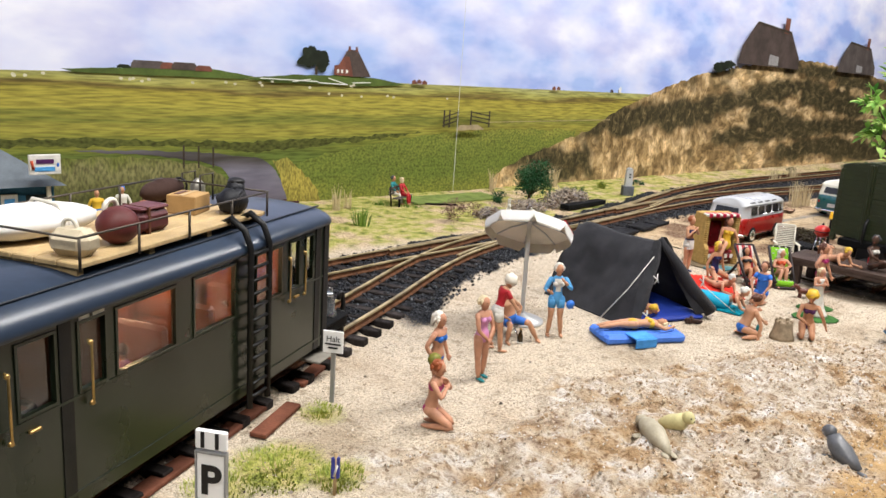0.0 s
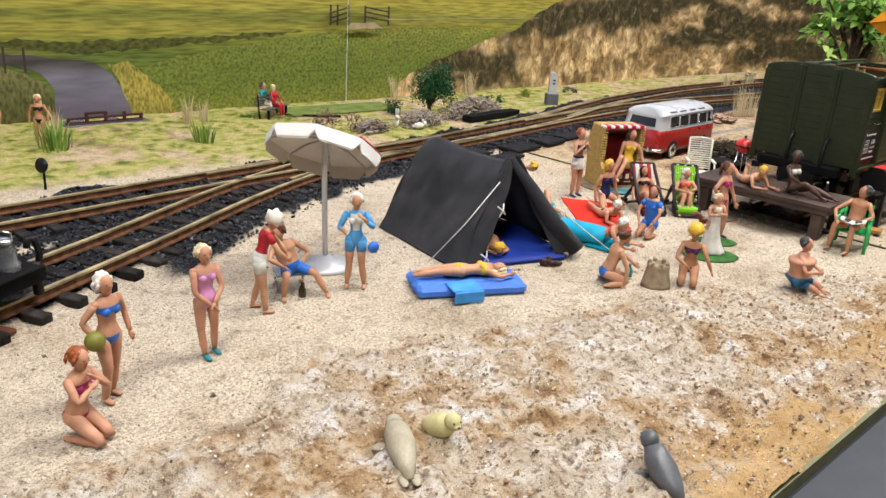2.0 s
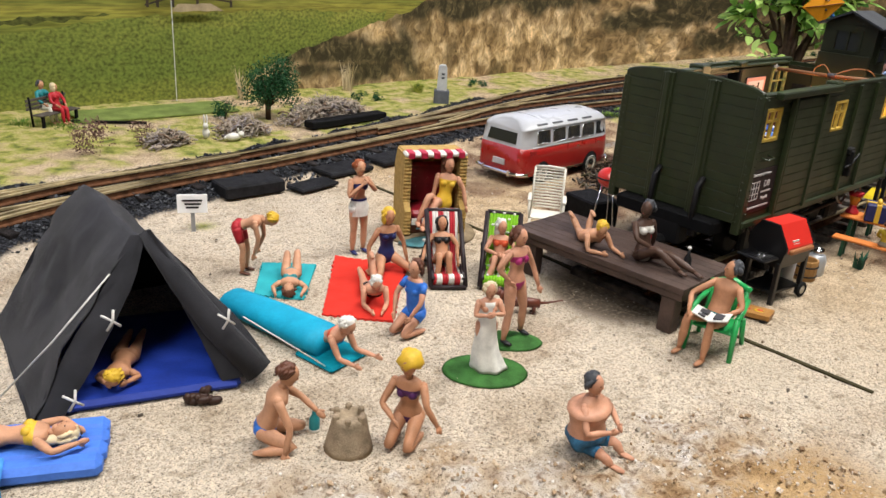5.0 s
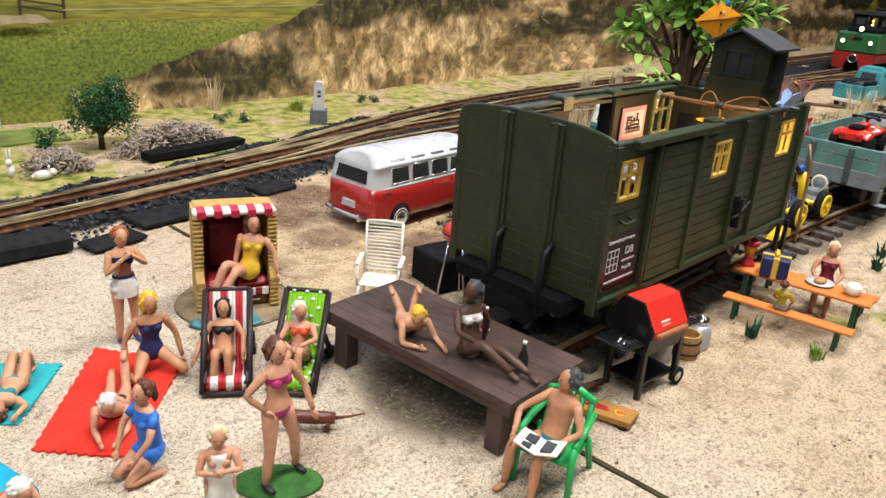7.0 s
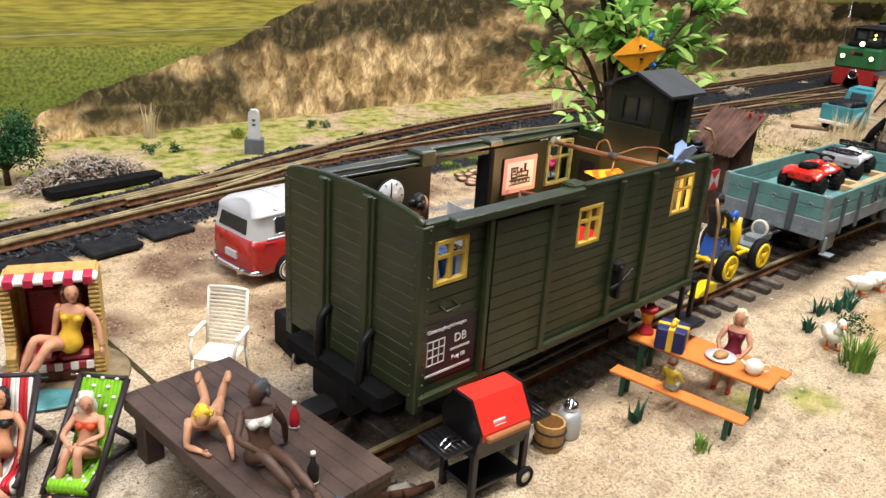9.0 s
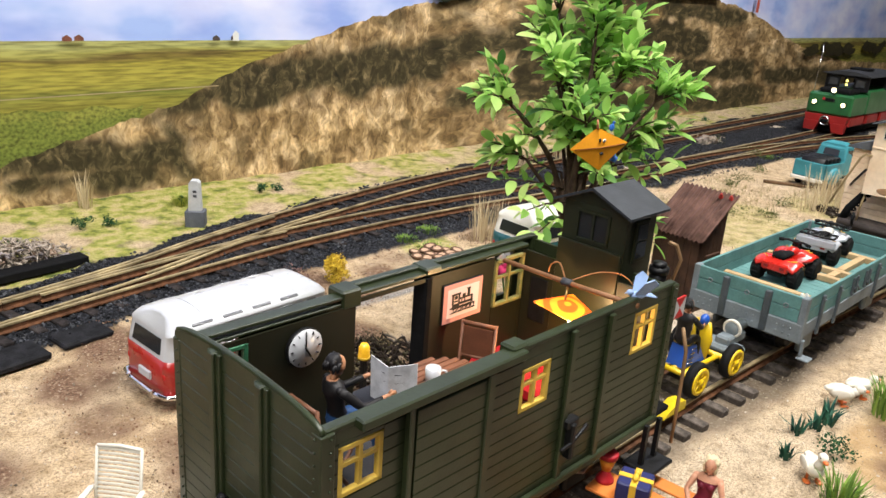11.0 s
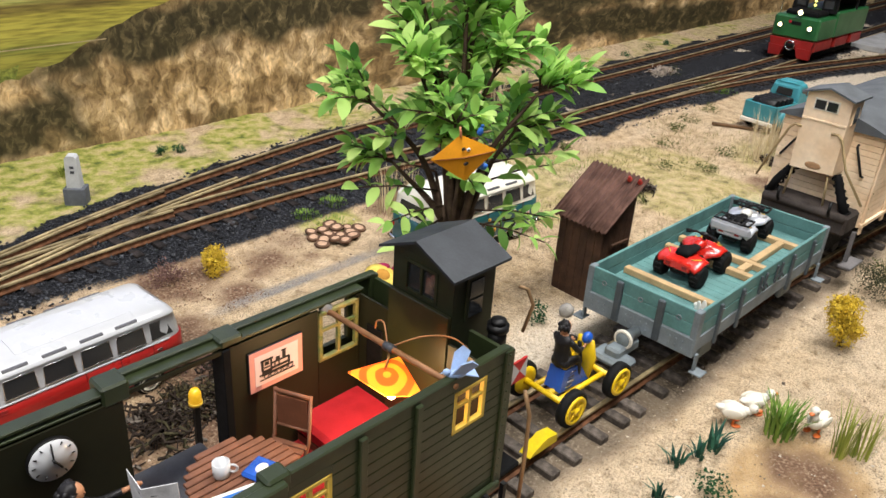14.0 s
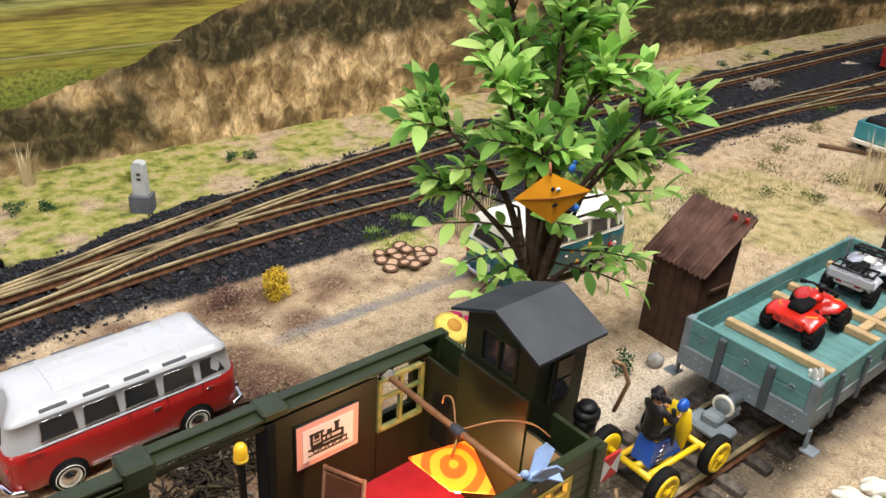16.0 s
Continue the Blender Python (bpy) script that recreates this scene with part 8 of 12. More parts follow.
# picnic tables
def beer_table():
    o = mat("picnic_orange", (0.62, 0.19, 0.035), 0.5, 0, 0.08, 60, 0.1)
    gm = mat("picnic_leg_green", (0.015, 0.065, 0.035), 0.5, 0, 0.1, 60, 0.1)
    t = thing("picnic_table", 1.345, 0.272, 0, 6, "orange folding picnic table on dark green legs", "picnic table")
    part("tabletop", Shape().box(-13, 13, -50, 50, 26, 28.4, 0, 0.6), o, t)
    for sy in (-40, 40):
        for sx in (-9, 9):
            part("leg", Shape().box(sx - 1.6, sx + 1.6, sy - 1.6, sy + 1.6, 0, 26, 0, 0.3), gm, t)
        part("brace", Shape().tube([(-8, sy, 8), (8, sy, 22)], 0.7, 6).tube([(0, sy, 25), (0, sy * 0.75, 25)], 0.7, 6), gm, t)
    for x, y in ((1.304, 0.266), (1.386, 0.274)):
        b = thing("picnic_bench", x, y, 0, 6 if x < 1.35 else 4, "orange folding bench on dark green legs", "bench", "picnic benches")
        part("seat", Shape().box(-6, 6, -46, 46, 15, 17, 0, 0.5), o, b)
        for sy in (-36, 36):
            for sx in (-4, 4):
                part("leg", Shape().box(sx - 1.3, sx + 1.3, sy - 1.5, sy + 1.5, 0, 15, 0, 0.3), gm, b)
    tz = 0.0285
    g = thing("gift_box", 1.338, 0.293, tz, 20, "dark blue gift box with a yellow ribbon", "gift")
    part("box", Shape().box(-10, 10, -10, 10, 0, 16, 0, 1), NAVY, g)
    part("ribbon", Shape().box(-2, 2, -10.4, 10.4, 0, 16.4).box(-10.4, 10.4, -2, 2, 0, 16.4), YEL, g)
    part("bow", Shape().ball((-3, 0, 18), (3.4, 2, 2)).ball((3, 0, 18), (3.4, 2, 2)), YEL, g)
    l = thing("table_lantern", 1.342, 0.316, tz, 0, "red and yellow candle lantern with a wire handle", "lantern")
    part("base", Shape().lathe([(6, 0), (5.6, 2), (3, 6), (3, 9)], 18), REDF, l)
    part("glass", Shape().lathe([(3.2, 8), (5, 14), (5.6, 18), (0.01, 18)], 18), mat("lantern_amber", (0.7, 0.28, 0.03), 0.3), l)
    part("cap", Shape().lathe([(6.2, 17), (6.6, 20), (6.2, 20.6), (0.01, 20.8)], 18), REDF, l)
    part("handle", Shape().tube([(-6, 0, 19), (-5, 0, 25), (0, 0, 27.5), (5, 0, 25), (6, 0, 19)], 0.6, 6), CHROME, l)
    p = thing("cake_plate", 1.351, 0.262, tz, 0, "white plate with a brown cake", "plate")
    part("plate", Shape().lathe([(5, 0), (10.5, 1.2), (10.5, 1.8), (6, 1.2), (0.01, 1.2)], 26), WHITE, p)
    part("cake", Shape().ball((0, 0, 2.6), (6.8, 4.4, 2.4), 0, 14, 8, 0.08), col("cake_brown", (0.42, 0.22, 0.07)), p)
    m = thing("cream_teapot", 1.349, 0.238, tz, -60, "cream teapot with a round handle", "teapot")
    part("pot", Shape().lathe([(4.4, 0), (6, 3), (5.8, 7), (3.5, 9), (1, 9.6), (0.01, 10)], 20), CREAM, m)
    part("handle", Shape().ring((7.4, 0, 5), (0, 1, 0), 2.6, 0.7, 14, 6), CREAM, m)
    part("spout", Shape().tube([(-5, 0, 4), (-8.4, 0, 8)], [1.4, 0.8], 8), CREAM, m)


beer_table()

# ---- railcar on the branch ----
def railcar():
    c = thing("railcar", 0.2655, 0.5063, 0, 30, "dark green railcar with slate blue roof and lit reddish inside", "railcar")
    base = Matrix.Translation((0, 0, 0.251)) @ Matrix.Scale(1.11, 4) @ Matrix.Translation((0, 0, -0.251)) @ pose(0.2655, 0.5063, 0, 0, 0, 30) @ pose(0, -0.017, 0)
    c.matrix_basis = base
    body = mat("railcar_green", (0.0075, 0.013, 0.0055), 0.30, 0, 0.1, 25, 0.04, coat=0.15)
    roofm = mat("railcar_roof_slate", (0.030, 0.046, 0.078), 0.32, 0, 0.12, 25, 0.08)
    W, X0 = 48, -420
    wins = [(-412, -372), (-352, -312), (-264, -246), (-232, -217), (-209, -168), (-152, -115), (-92, -63), (-52, -41), (-31, -22)]
    wz0, wz1 = 104, 134
    for sy in (-1, 1):
        y0, y1 = sorted((sy * W, sy * (W - 2.4)))
        part("lower_side", Shape().box(X0, 0, y0, y1, 50, wz0), body, c)
        part("upper_side", Shape().box(X0, 0, y0, y1, wz1, 139.5), body, c)
        xs = [X0] + [v for w in wins for v in w] + [0]
        for a, b in zip(xs[::2], xs[1::2]):
            if b > a:
                part("window_pillar", Shape().box(a, b, y0, y1, wz0, wz1), body, c)
        for a, b in wins:
            o = part("window", Shape().box(a - 1.4, a, *sorted((sy * (W + 0.7), sy * (W - 1))), wz0 - 1.4, wz1 + 1.4).box(b, b + 1.4, *sorted((sy * (W + 0.7), sy * (W - 1))), wz0 - 1.4, wz1 + 1.4).box(a, b, *sorted((sy * (W + 0.7), sy * (W - 1))), wz0 - 1.4, wz0).box(a, b, *sorted((sy * (W + 0.7), sy * (W - 1))), wz1, wz1 + 1.4), body, c)
            g = part("pane", Shape().box(a, b, *sorted((sy * (W - 1.6), sy * (W - 1.9))), wz0, wz1), mat("railcar_pane", (0.95, 0.95, 0.95), 0.04, 0, 0.0, 20, 0, trans=1.0), o)
            g.visible_shadow = False
        part("skirt_line", Shape().box(X0, 0, *sorted((sy * (W + 0.6), sy * W)), 56, 57.4).box(X0, 0, *sorted((sy * (W + 0.6), sy * W)), 101, 102.2), body, c)
        for dx in (-240, -14):
            part("door_gap", Shape().box(dx - 3.4, dx + 3.4, *sorted((sy * (W + 0.5), sy * (W - 0.4))), 50, 138), BLACK, c)
        for hx in (-271, -228, -56, -36):
            h = part("grab_rail", Shape().tube([(hx, sy * (W + 1), 126), (hx, sy * (W + 3), 125), (hx, sy * (W + 3), 97), (hx, sy * (W + 1), 96)], 0.6, 8), BRASS, c)
            for kz in (125, 97):
                part("knob", Shape().ball((hx, sy * (W + 2.4), kz), 1.3, 0, 8, 6), BRASS, h)
        for hx in (-258, -44):
            part("door_handle", Shape().box(hx - 3, hx + 3, *sorted((sy * (W + 1.8), sy * W)), 96, 97.6, 0, 0.4), BRASS, c)
    part("rear_wall", Shape().box(X0, X0 + 3, -W, W, 50, 139.5), body, c)
    # the end with its windows
    part("end_wall", Shape().box(-3, 0, -W, W, 50, 104).box(-3, 0, -W, W, 134, 140).box(-3, 0, -W, -42, 104, 134).box(-3, 0, -20, -14, 104, 134).box(-3, 0, 14, 20, 104, 134).box(-3, 0, 42, W, 104, 134), body, c)
    part("corner_post", Shape().box(-6, 1.5, -W - 1, -W + 4, 46, 139, 0, 0.6), BLACK, c)
    for y in (-W + 2, W - 2):
        part("end_rail", Shape().tube([(4, y, 70), (5, y, 128)], 1.0, 8).ball((5, y, 129), 1.8), BRASS, c)
    # roof
    half = [(W + 2.4, 138), (W + 2.9, 140), (W + 2.2, 142.4), (W + 0.3, 144.7), (W - 2.6, 146.5), (W - 6, 147.9), (W - 10, 149.1), (W - 17, 150.3), (22, 151.3), (10, 151.9)]
    sec = [(-v, z) for v, z in half] + [(0, 152)] + half[::-1] + [(W - 2, 137), (-W + 2, 137)]
    rf = Shape()
    xs = [X0 - 2, -30, -8, 1, 5]
    vs, fs = [], []
    for x, k in zip(xs, (1, 1, 1, 0.985, 0.95)):
        vs += [(x, v * k, 137 + (z - 137) * (k if k == 1 else k - 0.12)) for v, z in sec]
    n = len(sec)
    for i in range(len(xs) - 1):
        for j in range(n):
            fs.append((i * n + j, i * n + (j + 1) % n, (i + 1) * n + (j + 1) % n, (i + 1) * n + j))
    fs += [tuple(range(n)), tuple((len(xs) - 1) * n + j for j in range(n))]
    part("roof", rf.add(vs, fs, 0, True), roofm, c)
    part("roof_seam", Shape().tube([(X0, -W + 9, 149.4), (2, -W + 9, 149.4)], 0.7, 6).tube([(X0, W - 9, 149.4), (2, W - 9, 149.4)], 0.7, 6), mat("roof_seam_dark", (0.02, 0.025, 0.035), 0.5), c)
    # luggage rack of planks
    wood = mat("rack_planks", (0.56, 0.40, 0.20), 0.6, 0, 0.12, 60, 0.2)
    for k in range(6):
        y = -38 + k * 12.8
        part("rack_plank", Shape().box(-220, -66, y, y + 12.1, 153.4, 156, 0, 0.5), wood, c)
    for x in (-216, -168, -120, -70):
        part("rack_bearer", Shape().box(x - 2, x + 2, -35, 36, 149, 153.4), wood, c)
    wire = mat("rack_wire", (0.10, 0.085, 0.07), 0.5, 0.6)
    for y in (-39, 39):
        part("rack_rail", Shape().tube([(-221, y, 168), (-65, y, 168)], 0.65, 6), wire, c)
        for x in (-220, -182, -143, -104, -66):
            part("rack_post", Shape().tube([(x, y, 153), (x, y, 168)], 0.75, 6), wire, c)
    for x in (-221, -65):
        part("rack_rail", Shape().tube([(x, -39, 168), (x, 39, 168)], 0.65, 6), wire, c)
    # ladder
    for x in (-106, -86):
        part("ladder_rail", Shape().tube([(x, -W + 14, 154), (x, -W + 8, 158), (x, -W - 1, 152), (x, -W - 5, 142), (x, -W - 5, 44)], 2.1, 6), BLACK, c)
    for k in range(12):
        z = 50 + k * 8
        part("ladder_rung", Shape().tube([(-106, -W - 5, z), (-86, -W - 5, z)], 1.1, 6), BLACK, c)
    # number on the side becomes bars; interior and running gear
    part("side_marking", Shape().box(-232, -226, -W - 0.5, -W - 0.2, 135.6, 138).box(-224, -217, -W - 0.5, -W - 0.2, 135.6, 138), WHT, c)
    inner = mat("railcar_inside_wood", (0.22, 0.066, 0.030), 0.4, 0, 0.2, 40, 0.05)
    part("saloon_floor", Shape().box(X0 + 4, -4, -W + 3, W - 3, 62, 64), inner, c)
    part("partition", Shape().box(-60, -58, -W + 3, W - 3, 64, 137), inner, c)
    part("partition", Shape().box(-213, -211, -W + 3, W - 3, 64, 137), inner, c)
    for x in (-200, -160, -120, -80, -300, -350):
        for y in (-27, 27):
            s = part("bench_seat", Shape().box(x - 10, x + 10, y - 16, y + 16, 64, 82, 0, 2).box(x - 10, x - 5, y - 16, y + 16, 82, 112, 0, 2), inner, c)
    part("driver_desk", Shape().box(-262, -246, -43, -18, 64, 96, 0, 1), mat("desk_cream", (0.5, 0.45, 0.32), 0.5), c)
    part("brake_wheel", Shape().ring((-254, -34, 101), (0, 0, 1), 7, 1.6, 20, 8), BLACK, c)
    for x, y in ((-180, 20), (-122, 20), (-254, 10)):
        b = part("ceiling_bulb", Shape().ball((x, y, 132), 2.6), mat("bulb_warm", (1, 0.7, 0.35), 0.3, glow=((1.0, 0.55, 0.2), 14)), c)
    part("underframe", Shape().box(X0, 0, -40, 40, 45, 51, 0, 2).box(X0 + 40, X0 + 60, -46, 46, 46, 50), BLACK_M, c)
    for x in (-370, -310, -110, -50):
        for y in (-23.5, 23.5):
            part("wheel", Shape().lathe([(2, -4), (10, -4), (11.6, -3), (11.6, -1.6), (10, -1), (10, 4), (8, 4.5), (3, 4.5)], 22, 0, (x, y - 4, 47.6), (0, 1 if y > 0 else -1, 0)), BLACK, c)
    for x in (-340, -80):
        part("bogie_frame", Shape().box(x - 46, x + 46, -40, -34, 41, 49, 0, 2), BLACK_M, c)
        part("bogie_frame", Shape().box(x - 46, x + 46, 34, 40, 41, 49, 0, 2), BLACK_M, c)
    part("buffer_beam", Shape().box(0, 56, -40, 40, 46, 56, 0, 1).box(56, 74, -9, 9, 44, 50, 0, 2), BLACK_M, c)
    for x, y in ((52, -36), (52, 6), (20, 8)):
        part("coupling_hook", Shape().tube([(x, y, 50), (x + 4, y, 62), (x + 1, y, 72), (x - 4, y, 73), (x - 5, y, 68)], 2.0, 8).tube([(x, y, 38), (x, y, 58)], 3, 8), BLACK, c)
    part("end_step", Shape().box(-22, 2, -W - 8, -W + 8, 42, 44, 0, 0.6), mat("step_steel", (0.28, 0.26, 0.22), 0.6, 0.3), c)
    # luggage on the rack, each a thing of its own

    def put(name, sh, m, u, v, z, turn, label, cat, parts=()):
        o = thing(name, 0, 0, 0, 0, label, cat, "luggage on the roof")
        o.matrix_basis = base @ pose(u * 0.001, v * 0.001, z * 0.001, 0, 0, turn)
        part("body", sh, m, o)
        for pn, ps, pm in parts:
            part(pn, ps, pm, o)
    z = 156
    sack = Shape().ball((0, 0, 8), (36, 20, 8.2), 0, 26, 14, 0.03, 3)
    put("canvas_sack", sack, mat("canvas_white", (0.74, 0.72, 0.68), 0.85, 0, 0.05, 40, 0.2), -193, 18, z, -12, "big soft white canvas sack", "sack", [("strap", Shape().tube([(10, -22, 5), (10, -10, 16.5), (10, 10, 16.5), (10, 22, 5)], 1, 6), CREAM)])
    put("travel_bag", Shape().box(-7.6, 7.6, -10.4, 10.4, 0, 12.6, 0, 4.2), mat("bag_beige", (0.62, 0.53, 0.38), 0.75, 0, 0.1, 60, 0.2), -208, -25, z, 6, "beige travel bag with a round handle", "bag", [("handle", Shape().ring((0, 2, 13), (1, 0, 0), 3.6, 1.1, 16, 6), CREAM)])
    put("round_bag", Shape().ball((0, 0, 9.2), (11, 10, 9.2), 0, 20, 14, 0.02), mat("bag_maroon", (0.11, 0.022, 0.020), 0.55, 0, 0.12, 60, 0.15), -180, -25, z, 20, "round maroon leather holdall bag", "bag", [("handle", Shape().ring((2, 4, 17), (0.4, 1, 0), 4.0, 1.4, 18, 6), CREAM), ("handle", Shape().ring((10.5, -2, 5), (1, 0.3, 0), 3.2, 1.2, 18, 6), CREAM)])
    put("suitcase", Shape().box(-11.5, 11.5, -8.5, 8.5, 0, 12.4, 0, 3.2), mat("suitcase_oxblood", (0.095, 0.022, 0.026), 0.5, 0, 0.12, 60, 0.15), -150, -16, z, -4, "dark oxblood suitcase with rounded edges", "suitcase", [("lid", Shape().box(-10.5, 10.5, -7.6, 7.6, 12, 13.8, 0, 1.0), mat("suitcase_lid", (0.13, 0.035, 0.040), 0.5)), ("strap", Shape().box(-6, -4.6, -8.8, 8.8, 0.0, 14.1), BRN)])
    put("long_sack", Shape().ball((0, 0, 7), (22, 8, 7), 0, 22, 12, 0.04, 5), mat("sack_brown", (0.055, 0.030, 0.024), 0.8, 0, 0.15, 60, 0.3), -76, 30, z, 6, "long dark brown sack", "sack", [("tie", Shape().ring((20, 0, 7), (1, 0, 0), 5, 0.8, 14, 6), BLK)])
    put("carton", Shape().box(-10, 10, -9, 9, 0, 11, 0, 0.5), mat("cardboard", (0.45, 0.28, 0.12), 0.8, 0, 0.08, 60, 0.1), -95, -3, z, 10, "brown cardboard carton with dark stamping", "carton", [("flap_tape", Shape().box(-10, 10, -1.3, 1.3, 11, 11.3), mat("tape", (0.52, 0.36, 0.17), 0.5)), ("stamp", Shape().box(-6, 6, 3, 6, 11, 11.4), BRN)])
    rs = Shape().ball((0, 0, 7.5), (11, 9, 8), 0, 18, 12, 0.10, 8).ball((4, 0, 14), (6.5, 6, 6), 0, 14, 10, 0.12, 9)
    put("rucksack", rs, mat("rucksack_black", (0.013, 0.014, 0.019), 0.6, 0, 0.2, 80, 0.4), -82, -25, z, 10, "bulging black rucksack on the roof rack", "rucksack", [("flap", Shape().ball((5, 0, 18.5), (5.4, 5.4, 2.4), 0, 12, 8, 0.1), BLK), ("strap", Shape().tube([(-9, -6, 3), (-10.5, -8, 10), (-3, -8, 14)], 1.0, 6), BLK)])
    # lamp box on the roof end and milk can by the buffer
    lamp = thing("signal_lantern", 0, 0, 0, 0, "small grey wire lantern on the roof end", "lantern")
    lamp.matrix_basis = base @ pose(-0.040, 0.030, 0.1516)
    part("cage", Shape().tube([(-7, -7, 0), (-7, -7, 18), (7, -7, 18), (7, -7, 0)], 0.7, 6).tube([(-7, 7, 0), (-7, 7, 18), (7, 7, 18), (7, 7, 0)], 0.7, 6), wire, lamp)
    part("flask", Shape().lathe([(4.5, 0), (5, 3), (5, 10), (2, 14), (0.01, 15)], 16), mat("tarnished_tin", (0.35, 0.33, 0.28), 0.4, 0.7), lamp)
    can = thing("milk_can", 0, 0, 0, 0, "small shiny milk can on the railcar's buffer beam", "milk can")
    can.matrix_basis = pose(0.356, 0.535, 0.0348)
    part("can", Shape().lathe([(8, 0), (8.6, 1), (8.4, 6), (7, 7), (7, 15), (5, 18), (5, 20), (0.01, 20)], 20), mat("tin_shiny", (0.55, 0.58, 0.6), 0.25, 0.9), can)
    part("lid", Shape().lathe([(5.6, 19.5), (5.6, 21.5), (2, 23), (0.01, 23)], 18), mat("tin_shiny", (0.55, 0.58, 0.6), 0.25, 0.9), can)
    part("handle", Shape().tube([(-5, 0, 19), (-5, 0, 25), (0, 0, 27.5), (5, 0, 25), (5, 0, 19)], 0.7, 6), CHROME, can)
    part("can_shelf", Shape().box(2, 50, -44, -14, 56, 58, 0, 0.8), BLACK_M, c)
    return base


RB = railcar()
for u in (-0.185, -0.12):
    L = bpy.data.lights.new("railcar_lamp", "POINT")
    L.energy, L.color, L.shadow_soft_size = 0.19, (1.0, 0.58, 0.30), 0.004
    new("railcar_lamp", L).matrix_world = RB @ pose(u, 0.02, 0.126)
for u, v, c1 in ((-0.178, -0.025, PNK), (-0.085, -0.025, PNK), (-0.14, 0.022, BLUE)):
    q = RB @ Vector((u, v, 0.078))
    F(q.x, q.y, q.z, 30, sit(0, lf=(18, 5, -12), rf=(18, -5, -12)), "seated passenger figurine inside the railcar", SKIN, c1, BRN, "clothed", NAVY, "cap", 0.75, group="passengers")


# ---- kiosk, signs and planks ----
k = thing("kiosk", 0.125, 0.955, 0, 0, "small blue kiosk with grey hipped roof and price lists", "kiosk")
KB = mat("kiosk_blue", (0.035, 0.14, 0.24), 0.6, 0, 0.12, 60, 0.2)
part("wall", Shape().box(-100, 118, -55, 55, 0, 100), KB, k)
roof = Shape().add([(-112, -66, 98), (128, -66, 98), (128, 70, 98), (-112, 70, 98), (-60, 0, 150), (50, 0, 150)], [(0, 1, 5, 4), (1, 2, 5), (2, 3, 4, 5), (3, 0, 4), (0, 3, 2, 1)])
part("roof", roof, mat("kiosk_roof_grey", (0.13, 0.15, 0.17), 0.7, 0, 0.1, 60, 0.2), k)
sg = part("name_board", Shape().box(90, 121, -74, -71, 112, 133, 0, 0.6), WHT, k)
for a, b, z in ((97, 114, 123.5), (95, 115, 115.5)):
    part("lettering_bar", Shape().box(a, b, -74.5, -74, z, z + 4.5), PUR if z > 120 else SKYB, sg)
part("emblem", Shape().tube([(92.5, -74.4, 127), (94, -74.4, 118)], 1.4, 6), ORG, sg)
part("emblem", Shape().ball((118, -74.4, 122), (1.2, 0.5, 2.4)), BLUE, sg)
for i in range(2):
    for j in range(2):
        pl = part("price_list", Shape().box(44 + i * 22, 60 + i * 22, -56.5, -55, 44 + j * 26, 64 + j * 26, 0, 0.4), WHT, k)
        part("print_bar", Shape().box(47 + i * 22, 57 + i * 22, -57, -56.4, 52 + j * 26, 59 + j * 26), SKYB, pl)
part("doorway", Shape().box(90, 110, -56, -54, 0, 88), mat("doorway_dark", (0.02, 0.03, 0.03), 0.8), k)
part("corner_post", Shape().box(110, 114, -60, -55, 0, 98, 0, 0.5), CREAM, k)


ENAMEL = mat("sign_enamel_white", (0.92, 0.92, 0.92), 0.35, 0, 0.02, 60, 0.02)


def sign(x, y, turn, h, w, hh, label, post_mat, bars, name="sign"):
    s = thing(name, x, y, 0, turn, label, "sign", "signs")
    part("post", Shape().box(-1.7, 1.7, -0.4, 1.4, 0, h - 2, 0, 0.3), post_mat, s)
    b = part("board", Shape().box(-w / 2, w / 2, -1.6, -0.4, h - hh, h, 0, 0.3), ENAMEL, s)
    for a, c, z, t in bars:
        part("lettering_bar", Shape().box(a, c, -2.0, -1.5, z, z + t), BLK, b)
    return s


ALU = mat("aluminium_grey", (0.36, 0.37, 0.38), 0.45, 0.5, 0.08, 60, 0.1)
hs = sign(0.3075, 0.4515, -52, 57, 15.5, 17, "small white sign with black writing on a grey post", ALU, [(-6, 6, 46.2, 1.2), (-3.6, 3.6, 43.4, 1.2)])
cu = bpy.data.curves.new("lettering", "FONT")
cu.body, cu.size, cu.extrude, cu.align_x = "Halt", 0.0062, 0.0002, "CENTER"
cu.materials.append(BLK)
lo = new("lettering", cu)
lo.parent = [ch for ch in hs.children if ch.name.startswith("board")][0]
lo.matrix_basis = pose(0, -0.0018, 0.0488, 90, 0, 0)
ps = thing("parking_sign", 0.1535, 0.3255, 0, -52, "white platform sign with a black letter on a grey post", "sign", "signs")
part("post", Shape().box(-3, 3, 0, 3, 0, 62, 0, 0.4), ALU, ps)
pb = part("board", Shape().box(-7.2, 7.2, -2.2, 0, 36, 61, 0, 0.5), ENAMEL, ps)
part("frame", Shape().box(-8.1, 8.1, -2.6, 0.4, 34.8, 36).box(-8.1, 8.1, -2.6, 0.4, 61, 62.2).box(-8.1, -7.2, -2.6, 0.4, 36, 61).box(7.2, 8.1, -2.6, 0.4, 36, 61), ALU, pb)
cu = bpy.data.curves.new("lettering", "FONT")
cu.body, cu.size, cu.extrude, cu.align_x, cu.offset = "P", 0.0215, 0.0003, "CENTER", 0.0006
cu.materials.append(BLK)
lo = new("lettering", cu)
lo.parent, lo.matrix_basis = pb, pose(0, -0.0024, 0.0400, 90, 0, 0)
